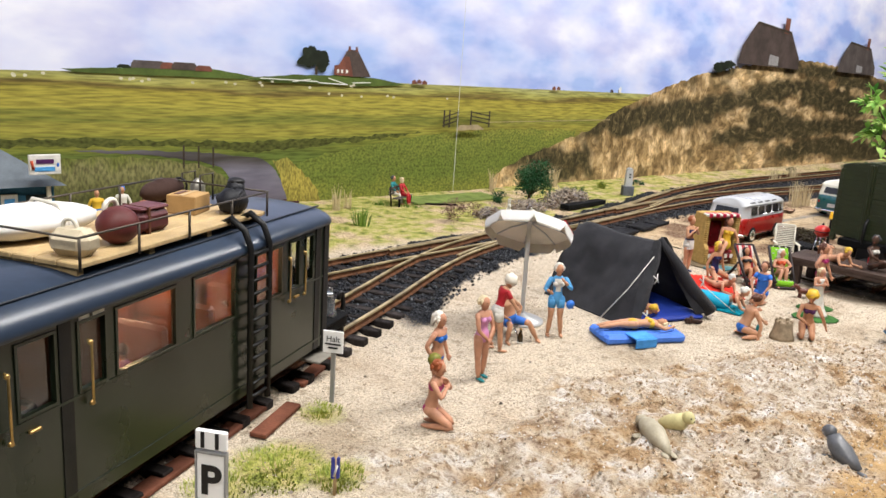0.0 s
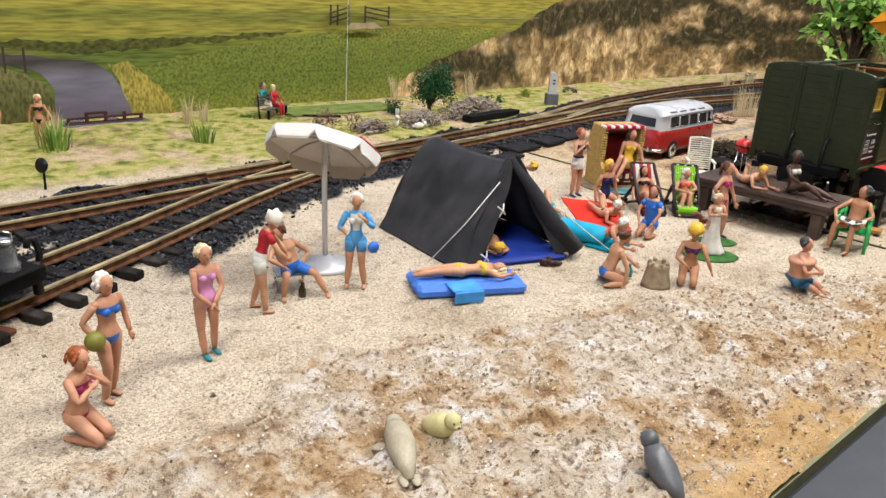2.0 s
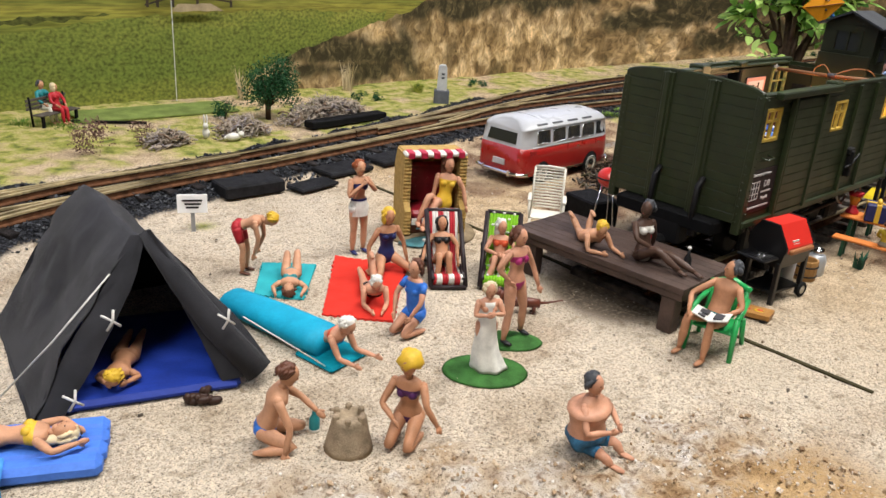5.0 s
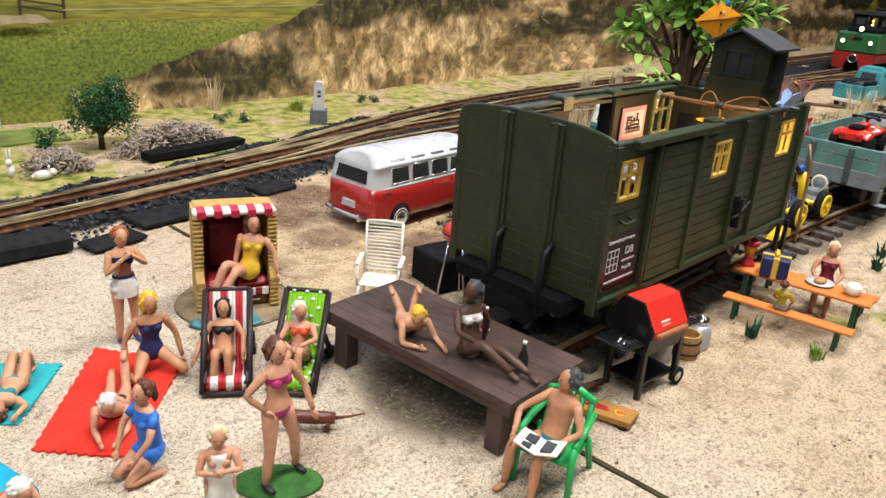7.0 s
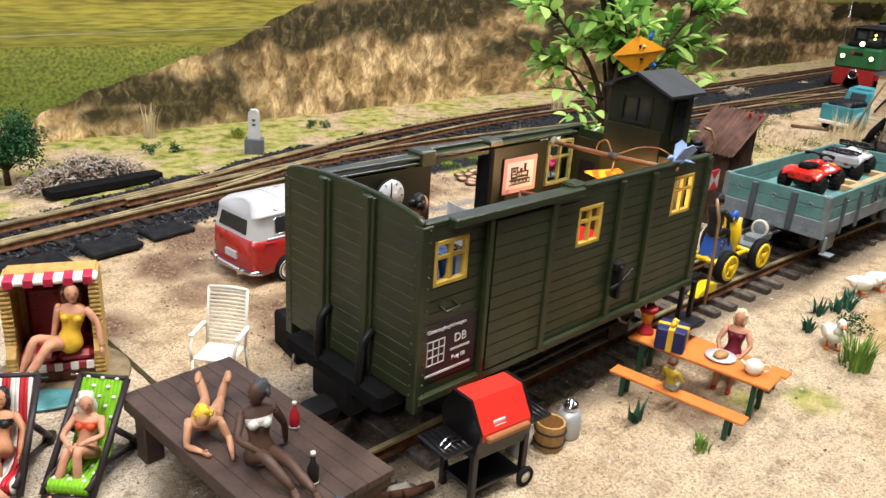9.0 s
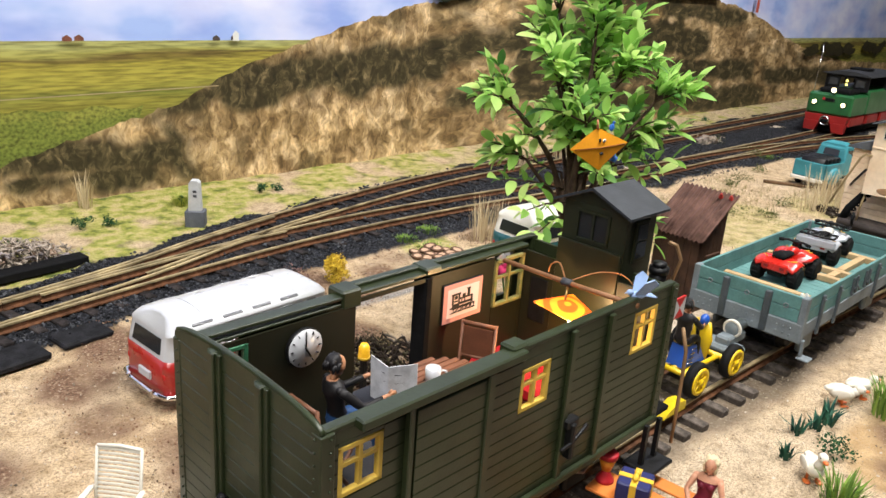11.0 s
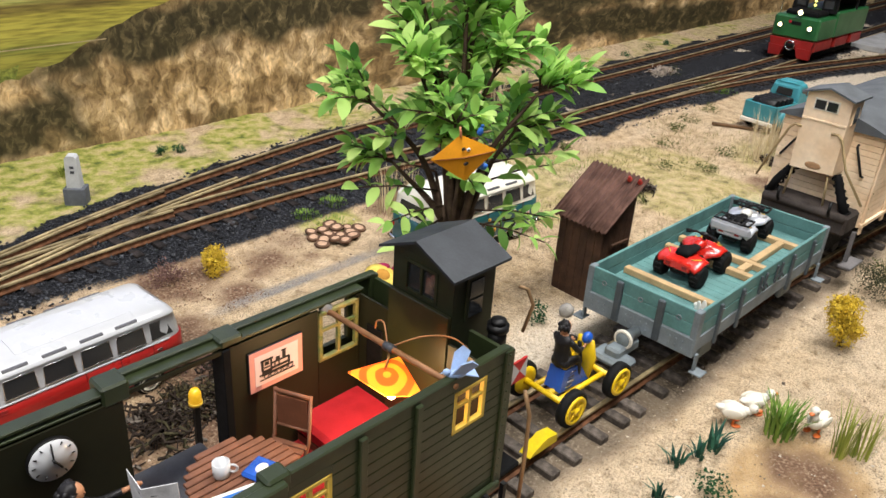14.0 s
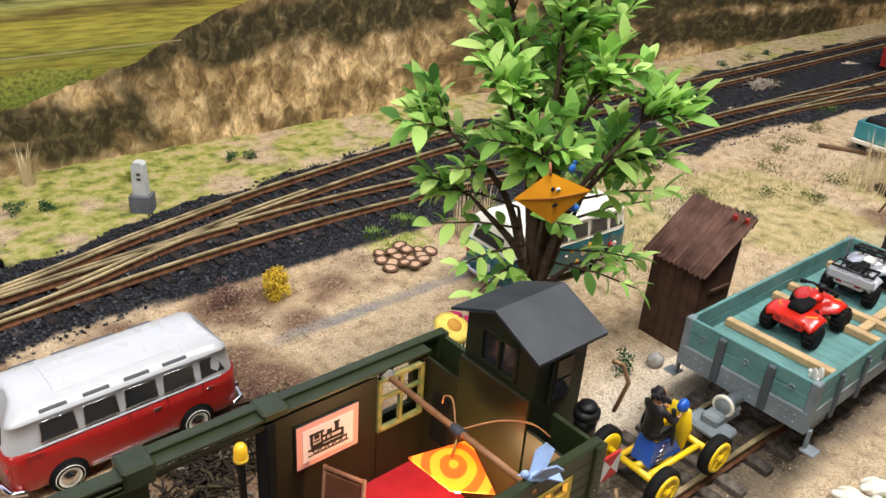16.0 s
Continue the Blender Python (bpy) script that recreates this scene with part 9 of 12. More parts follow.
tb = part("top_board", Shape().box(-8.1, 8.1, -2.2, 0.6, 63.2, 73, 0, 0.5), ENAMEL, ps)
for x in (-4, 3.4):
    part("bar", Shape().box(x - 0.9, x + 0.9, -2.7, -2.1, 64.2, 72.4), BLK, tb)
sign(0.848, 0.652, -28, 33, 24, 16, "small white notice on a short post by the rails", ALU, [(-8, 8, 27, 1.6), (-6, 7, 24, 1.6), (-5, 5, 21, 1.6)])
fl = thing("pennant", 0.238, 0.343, 0, -30, "small blue pennant on a wooden stick", "flag")
part("stick", Shape().tube([(0, 0, 0), (0, 0, 27)], 1.1, 6), mat("stick_wood", (0.5, 0.36, 0.2), 0.7), fl)
part("cloth", Shape().box(-2.6, 2.6, -0.9, 0.9, 11, 25, 0, 0.6), col("pennant_blue", (0.05, 0.06, 0.34)), fl)
part("emblem", Shape().tube([(-1, -1.2, 13), (1, -1.2, 20)], 0.6, 6), WHT, fl)
PLK = mat("plank_red_brown", (0.20, 0.075, 0.045), 0.75, 0, 0.2, 60, 0.4)
for x, y, l, t in ((0.238, 0.4575, 62, 31), (0.257, 0.4445, 54, 33), (0.17, 0.418, 70, 30), (0.325, 0.505, 60, 33)):
    single("plank", Shape().box(-l / 2, l / 2, -6, 6, 0, 3.4, 0, 0.6), PLK, x, y, 0.001, t, "red-brown wooden plank beside the rails", "plank", "planks")
# disc signal behind the branch
ds = thing("disc_signal", 0.467, 0.836, 0, -60, "small black disc signal on a thin post", "signal")
part("post", Shape().tube([(0, 0, 0), (0, 0, 24)], 1.2, 8), BLACK_M, ds)
part("disc", Shape().lathe([(7.5, 0), (7.5, 1), (0.01, 1.2)], 20, 0, (0, -1.4, 25), (0, -1, 0.2)), BLACK, ds)
# park bench with slats
pb = thing("park_bench", 0.870, 1.092, 0, 120, "weathered grey slatted park bench", "bench")
BW = mat("bench_grey_wood", (0.11, 0.095, 0.08), 0.8, 0, 0.2, 100, 0.4)
for k2 in range(3):
    part("seat_slat", Shape().box(-6 + k2 * 5 - 12, -2 + k2 * 5 - 12, -32, 32, 15, 16.6, 0, 0.3), BW, pb)
    part("back_slat", Shape().box(2.5, 4.2, -32, 32, 20 + k2 * 5, 23.4 + k2 * 5, 0, 0.3), BW, pb)
for sy in (-27, 27):
    part("leg", Shape().box(-17, -14, sy - 1.5, sy + 1.5, 0, 15), BLACK_M, pb)
    part("leg", Shape().tube([(0, sy, 0), (3.2, sy, 36)], 1.4, 6), BLACK_M, pb)
# milestone
ml = thing("milestone", 1.428, 0.990, 0, -40, "pale kilometre stone on a dark grey foot", "milestone")
part("stone", Shape().prism([(-8, 22), (8, 22), (6.5, 58), (4, 61), (-4, 61), (-6.5, 58)], "y", -6, 6), mat("stone_pale", (0.55, 0.56, 0.56), 0.75, 0, 0.1, 80, 0.3), ml)
part("foot", Shape().box(-12, 12, -10, 10, 0, 22, 0, 1), mat("stone_slate", (0.13, 0.14, 0.16), 0.75, 0, 0.15, 80, 0.4), ml)
part("engraving", Shape().box(-1.5, 3, -6.5, -6, 46, 49).box(-1.5, 3, -6.5, -6, 40, 43), GRYH, ml)
# black slabs beside the track and flat sheets of turf
SLAB = mat("slab_black", (0.020, 0.020, 0.023), 0.7, 0, 0.3, 120, 0.7, 700)
for x, y, l, w, h, t in ((0.938, 0.722, 62, 34, 12, -2), (1.06, 0.738, 60, 36, 5, 6), (1.13, 0.746, 50, 34, 6, 8), (1.0, 0.705, 50, 26, 4, 10), (1.19, 0.757, 46, 30, 5, 8)):
    single("coal_slab", Shape().box(-l / 2, l / 2, -w / 2, w / 2, 0, h, 0, 1.4), SLAB, x, y, 0.002, t, "flat black tarred slab beside the track", "slab", "slabs")
single("turf_sheet", Shape().box(-105, 105, -34, 34, 0, 3.5, 0, 1), mat("turf_flock", (0.20, 0.26, 0.07), 0.95, 0, 0.2, 40, 0.6, 900), 1.005, 1.095, 0.001, -3, "thin sheet of pale green flocked turf", "turf", "")
single("turf_edge", Shape().box(-46, 46, -1.5, 1.5, 0, 3.4, 0, 0.5), BLACK_M, 0.928, 1.060, 0.001, -30, "black edging strip of the turf sheet", "edging")
# small red bridge at the creek's end
br = thing("footbridge", 0.634, 1.128, 0, 2, "dark red wooden footbridge railing at the creek", "footbridge")
RW = mat("bridge_dark_red", (0.065, 0.018, 0.018), 0.65, 0, 0.2, 80, 0.3)
part("deck", Shape().box(-52, 52, -6, 6, 0, 5, 0, 0.6), RW, br)
for x in (-50, -26, 0, 26, 50):
    part("post", Shape().box(x - 2, x + 2, -5, -1, 4, 17 if abs(x) < 40 else 12, 0, 0.4), RW, br)
part("rail", Shape().box(-52, 52, -5.2, -1.6, 10, 13, 0, 0.4), RW, br)
part("rail", Shape().box(-28, 2, -5.2, -1.6, 16, 19, 0, 0.4), RW, br)
single("creek_end", Shape().box(-58, 58, -24, 14, 0, 2.5, 0, 0.8), mat("creek_water", (0.16, 0.15, 0.19), 0.15, 0, 0.15, 30, 0.1), 0.636, 1.142, 0.0008, 0, "glossy mauve water where the creek ends", "water", "", "structure")

# ---- inside the goods wagon ----
WX, WY = 1.2505, 0.372
# lining olive taken darker: the wagon's inside shade is put into its colour
LIN = mat("wagon_lining_shaded_olive", (0.0125, 0.0128, 0.0052), 0.5, 0, 0.12, 40, 0.05)
lin = thing("wagon_lining", WX, WY, 0, 0, "smooth dark olive lining panels inside the goods wagon, with inside shade in their colour", "lining")
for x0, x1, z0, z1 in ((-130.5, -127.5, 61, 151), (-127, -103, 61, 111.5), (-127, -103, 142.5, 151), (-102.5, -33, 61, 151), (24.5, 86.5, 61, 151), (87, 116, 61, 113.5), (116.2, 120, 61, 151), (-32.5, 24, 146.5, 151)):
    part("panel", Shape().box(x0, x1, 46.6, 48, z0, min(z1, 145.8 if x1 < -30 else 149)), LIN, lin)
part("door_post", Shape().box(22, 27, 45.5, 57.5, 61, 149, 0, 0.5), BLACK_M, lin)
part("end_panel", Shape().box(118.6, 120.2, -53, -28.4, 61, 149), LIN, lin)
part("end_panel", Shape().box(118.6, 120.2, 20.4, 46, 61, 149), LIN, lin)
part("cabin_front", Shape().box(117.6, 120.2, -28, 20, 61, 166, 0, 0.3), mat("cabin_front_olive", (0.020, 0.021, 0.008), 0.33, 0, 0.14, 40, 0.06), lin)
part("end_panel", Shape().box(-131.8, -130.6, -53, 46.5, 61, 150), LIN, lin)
part("wall_hatch", Shape().box(117.4, 118.6, 24, 38, 100, 132, 0, 0.4), BLACK_M, lin)
single("red_carpet", Shape().box(30, 118, -52, 46, 62.2, 63), mat("carpet_red", (0.30, 0.018, 0.02), 0.9, 0, 0.15, 80, 0.3), WX, WY, 0, 0, "dark red carpet on the wagon's floor", "carpet")
ck = thing("wall_clock", WX - 0.0695, WY + 0.0442, 0.131, 0, "round white station wall clock with black pointers", "clock")
part("case", Shape().lathe([(13.2, 0), (13.2, 2.0), (12.7, 2.4), (12.5, 2.0), (0.01, 2.0)], 36, 0, (0, 2, 0), (0, -1, 0)), BLACK, ck)
part("dial", Shape().lathe([(12.6, 0), (12.6, 0.5), (0.01, 0.5)], 36, 0, (0, -0.4, 0), (0, -1, 0)), WHITE, ck)
for q in range(12):
    a = 2 * math.pi * q / 12
    part("hour_mark", Shape().tube([(9.6 * math.sin(a), -1.1, 9.6 * math.cos(a)), (11.4 * math.sin(a), -1.1, 11.4 * math.cos(a))], 0.38, 5), BLACK, ck)
part("pointer", Shape().tube([(0, -1.3, -2), (0, -1.3, 10)], 0.5, 5), BLACK, ck)
part("pointer", Shape().tube([(-0.6, -1.4, 1), (3.6, -1.4, -6.4)], 0.65, 5), BLACK, ck)
ck.scale = (0.86, 1, 0.86)
pc = thing("framed_picture", WX + 0.0555, WY + 0.0462, 0.127, 0, "framed black print of a steam engine on pink paper", "picture")
pc.scale = (0.92, 1, 0.90)
part("frame", Shape().box(-20, 20, -1.0, 0.2, -15, 15, 0, 0.2), BLK, pc)
part("paper", Shape().box(-19.6, 19.6, -1.3, -0.9, -14.6, 14.6), mat("paper_pink", (0.64, 0.29, 0.25), 0.7, 0, 0.04, 40, 0), pc)
part("mount", Shape().box(-16, 16, -1.5, -1.2, -11, 11), mat("paper_white", (0.66, 0.53, 0.54), 0.7, 0, 0.04, 40, 0), pc)
eng = [(-11, 9, -5, -3.2), (-11, -4, -3, -1), (-11.5, -10, -1, 6), (-5, -3.8, -1, 6), (-12, -3, 5.5, 7), (-4, 9, -2.2, -0.6), (-4, 9, 1.8, 3), (4, 6.4, 3, 8.4), (3.4, 7, 8, 9), (-1, 2, 3, 5.4), (8, 9.6, -3, 2.6), (-13, 13, -7.9, -7.3), (-9.5, -5.5, 0.5, 1.4), (-9, -6, 2.6, 5), (-2, -1.2, -0.6, 1.8), (1, 1.8, -0.6, 1.8), (9.6, 12, -4.6, -3.4), (-13, -11, -4.4, -3.2)]
for x0, x1, z0, z1 in eng:
    part("drawn_bar", Shape().box(x0, x1, -1.8, -1.4, z0, z1), BLK, pc)
for x in (-8, -3.4, 1.2, 5.8, 10):
    part("drawn_wheel", Shape().ring((x, -1.6, -5.6), (0, 1, 0), 1.7, 0.35, 14, 5), BLK, pc)
# table, chairs, couch
WD = mat("slat_wood_brown", (0.20, 0.085, 0.048), 0.5, 0, 0.15, 90, 0.2)
tb = thing("slatted_table", 1.256, 0.377, 0.071, 90, "round brown slatted wooden table", "table")
for q in range(12):
    x = -26.4 + q * 4.8
    h = math.sqrt(max(4, 29 ** 2 - x * x))
    part("slat", Shape().box(x - 1.9, x + 1.9, -h, h, 30, 32, 0, 0.4), WD, tb)
part("batten", Shape().box(-26, 26, -12, -9, 28, 30).box(-26, 26, 9, 12, 28, 30), WD, tb)
for sx in (-14, 14):
    for sy in (-14, 14):
        part("leg", Shape().tube([(sx, sy, -9), (-sx * 0.4, sy, 29)], 1.3, 6), WD, tb)


def slat_chair(x, y, turn, label, hs=1.0, hb=1.0):
    c = thing("slatted_chair", x, y, 0.062, turn, label, "chair", "chairs in the wagon")
    for q in range(5):
        part("seat_slat", Shape().box(-10 + q * 4.4, -6.4 + q * 4.4, -11, 11, 20 * hs, 20 * hs + 1.4, 0, 0.3), WD, c)
    part("back_panel", Shape().box(-13.5, -12.3, -9.5, 9.5, 30 * hb, 47 * hb), mat("chair_red_brown", (0.16, 0.06, 0.03), 0.5), c)
    for sy in (-11, 11):
        part("back_post", Shape().tube([(11, sy, 0), (-11, sy, 22 * hs), (-14, sy, 50 * hb)], 1.2, 6), WD, c)
        part("leg", Shape().tube([(-11, sy, 0), (11, sy, 21 * hs)], 1.2, 6), WD, c)
    part("back_rail", Shape().tube([(-13.8, -11, 49 * hb), (-13.8, 11, 49 * hb)], 1.3, 6), WD, c)
    part("back_rail", Shape().tube([(-12.6, -11, 29 * hb), (-12.6, 11, 29 * hb)], 1.1, 6), WD, c)


slat_chair(1.291, 0.393, 205, "brown slatted folding chair with a panelled back", 1.15, 1.12)
slat_chair(1.1725, 0.386, 0, "brown slatted folding chair under the reader", 1.45, 1.15)
so = thing("red_couch", WX + 0.095, WY + 0.014, 0.062, 0, "low bright red cushioned couch", "couch")
part("seat_pad", Shape().box(-26, 26, -38, 38, 6, 18, 0, 3), mat("couch_red", (0.36, 0.016, 0.024), 0.85, 0, 0.08, 90, 0.5, 1200), so)
part("base", Shape().box(-25, 25, -37, 37, 0, 6), BRN, so)
# things on the table
TZ = 0.071 + 0.032
mugt = thing("white_mug", 1.247, 0.383, TZ, -40, "small white mug on the slatted table", "mug")
part("cup", Shape().lathe([(3.8, 0), (4.4, 1), (4.6, 8.6), (4.1, 8.6), (3.8, 1.6), (0.01, 1.6)], 20), WHITE, mugt)
part("handle", Shape().ring((5.8, 0, 4.6), (0, 1, 0), 2.3, 0.7, 14, 6), WHITE, mugt)
ash = thing("blue_bowl", 1.263, 0.371, TZ, 20, "square blue ashtray with white motif", "bowl")
part("dish", Shape().box(-8, 8, -8, 8, 0, 3.4, 0, 1.4), col("enamel_blue", (0.02, 0.09, 0.42), 0.25), ash)
part("motif", Shape().ball((0, 0, 3.4), (4, 3, 0.6)), WHT, ash)
single("blue_white_booklet", Shape().box(-11, 11, -9, 9, 0, 0.7).box(-8, 8, -6.5, 6.5, 0.7, 1.0, 1), [WHT, col("print_blue", (0.03, 0.16, 0.5))], 1.243, 0.361, TZ, -14, "white booklet with a blue cover print", "booklet")
# reader with newspaper
F(1.178, 0.383, 0.078, -14, sit(21, C=(-3, 0, 46), H=(-1, 0, 57), le=(8, 12, 36), lh=(22, 10, 40), re=(8, -12, 36), rh=(22, -10, 38)), "seated reader figurine in a black leather jacket", TAN, BLK, BLK, "clothed", col("jeans_blue", (0.03, 0.09, 0.24)), "cap", 1.05, True, group="figurines at the wagon")
nw = Shape()
for sgn in (-1, 1):
    nw.add([(0, 0, 0), (7, sgn * 13, 0), (5, sgn * 13, 26), (-3, 0, 25), (0.5, 0, 0), (7.5, sgn * 13, 0), (5.5, sgn * 13, 26), (-2.5, 0, 25)], [(0, 1, 2, 3), (4, 5, 6, 7), (0, 1, 5, 4), (1, 2, 6, 5), (2, 3, 7, 6), (3, 0, 4, 7)])
npap = single("newspaper", nw, mat("newsprint", (0.72, 0.72, 0.74), 0.8, 0, 0.15, 150, 0.1), 1.203, 0.372, 0.107, 28, "open grey newspaper held up by a reader", "newspaper")
for sgn in (-1, 1):
    for q in range(4):
        part("print_bar", Shape().tube([(1.8 - q * 0.7, sgn * 2.5, 5 + q * 5), (6.6 - q * 0.4, sgn * 11, 5 + q * 5)], 0.7, 4), GRYH, npap)
# hanging lamp on its rod
lp = thing("hanging_lamp", 0, 0, 0, 0, "orange spiral paper lamp hung from a wooden rod", "lamp")
part("rod", Shape().tube([(1344, 421, 146.5), (1344, 364, 147.5), (1343, 313, 150)], 1.7, 8), mat("rod_wood", (0.26, 0.12, 0.05), 0.6), lp)
part("knob", Shape().ball((1344, 420, 147), (4.4, 4, 4.2), 0, 12, 8, 0.15), col("knob_grey", (0.2, 0.19, 0.18)), lp)
part("knot", Shape().tube([(1344, 368, 147.5), (1344, 361, 147.6)], 2.7, 10), GRYH, lp)
part("cord", Shape().tube([(1344, 364, 146), (1341, 362, 142), (1337, 360, 138)], 0.8, 6), BRASS, lp)
for pts in ([(1345, 363, 149), (1358, 352, 155), (1370, 342, 154), (1378, 336, 146)], [(1344, 366, 149), (1350, 376, 156), (1352, 384, 152), (1353, 386, 146)]):
    part("wire", Shape().tube([tuple(q) for q in spline(pts, 3)], 0.5, 6), col("cord_copper", (0.4, 0.18, 0.07)), lp)
shade = Shape()
vs, fs, n = [], [], 12
cor = [Vector((1320.5, 372, 138.4)), Vector((1327.5, 349, 131.8)), Vector((1342.5, 335, 132)), Vector((1353, 365, 137.4))]
for i in range(n + 1):
    for j in range(n + 1):
        u, v = i / n, j / n
        p = cor[0] * (1 - u) * (1 - v) + cor[1] * u * (1 - v) + cor[2] * u * v + cor[3] * (1 - u) * v
        w = 1 - max(abs(2 * u - 1), abs(2 * v - 1))
        vs.append((p.x, p.y, p.z + 4 * w))
for i in range(n):
    for j in range(n):
        k0 = i * (n + 1) + j
        fs.append((k0, k0 + n + 1, k0 + n + 2, k0 + 1))
m0 = len(vs)
vs += [(a, b, c - 0.7) for a, b, c in vs]
fs += [tuple(q + m0 for q in f[::-1]) for f in fs]
SH = bpy.data.materials.new("lamp_paper")
SH.use_nodes = True
nt = SH.node_tree
bs = nt.nodes["Principled BSDF"]
tcn = nt.nodes.new("ShaderNodeTexCoord")
mp = nt.nodes.new("ShaderNodeMapping")
mp.inputs["Location"].default_value = (-1.335, -0.356, 0)
wv = nt.nodes.new("ShaderNodeTexWave")
wv.wave_type, wv.rings_direction = "RINGS", "Z"
wv.inputs["Scale"].default_value, wv.inputs["Distortion"].default_value = 36, 0.6
rp = nt.nodes.new("ShaderNodeValToRGB")
rp.color_ramp.elements[0].color, rp.color_ramp.elements[1].color = (0.85, 0.50, 0.06, 1), (0.75, 0.20, 0.03, 1)
rp.color_ramp.elements[0].position, rp.color_ramp.elements[1].position = 0.45, 0.6
nt.links.new(tcn.outputs["Object"], mp.inputs[0])
nt.links.new(mp.outputs[0], wv.inputs["Vector"])
nt.links.new(wv.outputs["Fac"], rp.inputs[0])
nt.links.new(rp.outputs[0], bs.inputs["Base Color"])
bs.inputs["Roughness"].default_value = 0.8
tr = nt.nodes.new("ShaderNodeBsdfTranslucent")
nt.links.new(rp.outputs[0], tr.inputs["Color"])
ad = nt.nodes.new("ShaderNodeMixShader")
ad.inputs[0].default_value = 0.65
nt.links.new(bs.outputs[0], ad.inputs[1])
nt.links.new(tr.outputs[0], ad.inputs[2])
nt.links.new(ad.outputs[0], nt.nodes["Material Output"].inputs["Surface"])
part("shade", shade.add(vs, fs, 0, True), SH, lp)
part("bulb", Shape().ball((1334, 351, 128.6), (2.6, 2.6, 3.2), 0, 14, 10), mat("bulb_glow", (1, 0.8, 0.5), 0.3, glow=((1.0, 0.72, 0.35), 40)), lp)
L = bpy.data.lights.new("hanging_lamp_light", "POINT")
L.energy, L.color, L.shadow_soft_size = 0.31, (1.0, 0.62, 0.28), 0.005
new("hanging_lamp_light", L).location = (1.335, 0.353, 0.1225)
# bird on the rim, flower, lantern outside
bd = Shape().ball((0, 0, 4), (5.4, 2.4, 2.5), 0, 12, 8).ball((5.4, 0, 6), (2.2, 1.9, 1.9), 0, 10, 8).tube([(7, 0, 6), (9, 0, 5.4)], [0.7, 0.2], 6)
for sy in (-1, 1):
    bd.add([(3, sy * 1.4, 5.5), (-4, sy * 1.4, 5.0), (-9, sy * 6, 13), (-5, sy * 7, 16.5), (0, sy * 5.5, 14), (3, sy * 1.9, 4.9), (-4, sy * 1.9, 4.4), (-9, sy * 6.6, 12.6), (-5, sy * 7.6, 16), (0, sy * 6.2, 13.5)], [(0, 1, 2, 3, 4), (5, 9, 8, 7, 6), (0, 4, 9, 5), (4, 3, 8, 9), (3, 2, 7, 8), (2, 1, 6, 7)])
bd.add([(-4, -1.6, 4.4), (-4, 1.6, 4.4), (-11, 3.4, 3.4), (-11, -3.4, 3.4), (-4, -1.6, 3.6), (-4, 1.6, 3.6), (-11, 3.4, 2.8), (-11, -3.4, 2.8)], [(0, 1, 2, 3), (4, 7, 6, 5), (0, 3, 7, 4), (1, 5, 6, 2), (2, 6, 7, 3)])
single("bird_ornament", bd, mat("bird_pale_blue", (0.30, 0.42, 0.66), 0.5, 0, 0.1, 120, 0.1), 1.345, 0.3155, 0.1515, 150, "pale blue bird with raised wings on the wagon's rim", "bird ornament")
single("white_bird_ornament", Shape().ball((0, 0, 4), (6, 3, 3.2), 0, 12, 8).ball((5, 0, 7), (2.4, 2, 2), 0, 8, 6).ball((-2, 2.6, 9), (3.6, 1, 6), 0, 8, 6).ball((-2, -2.6, 9), (3.6, 1, 6), 0, 8, 6), WHT, 1.661, 0.322, 0.063, 60, "small white bird on the low-sided wagon's deck", "bird ornament")
ln = thing("yellow_lantern", 1.300, 0.505, 0.006, 0, "yellow beacon lamp on a black post", "lantern")
part("post", Shape().box(-2, 2, -2, 2, 0, 46, 0, 0.4), BLACK, ln)
part("foot", Shape().box(-6, 6, -6, 6, -6, 3, 0, 0.6), BLACK, ln)
part("lens", Shape().lathe([(4, 46), (4.4, 47), (4.2, 53.5), (2.8, 56.5), (0.01, 57.2)], 18), mat("lens_yellow", (0.80, 0.45, 0.02), 0.25, glow=((1.0, 0.5, 0.03), 0.35)), ln)
part("collar", Shape().lathe([(4.8, 44.5), (4.8, 46.8), (0.01, 46.8)], 18), YEL, ln)


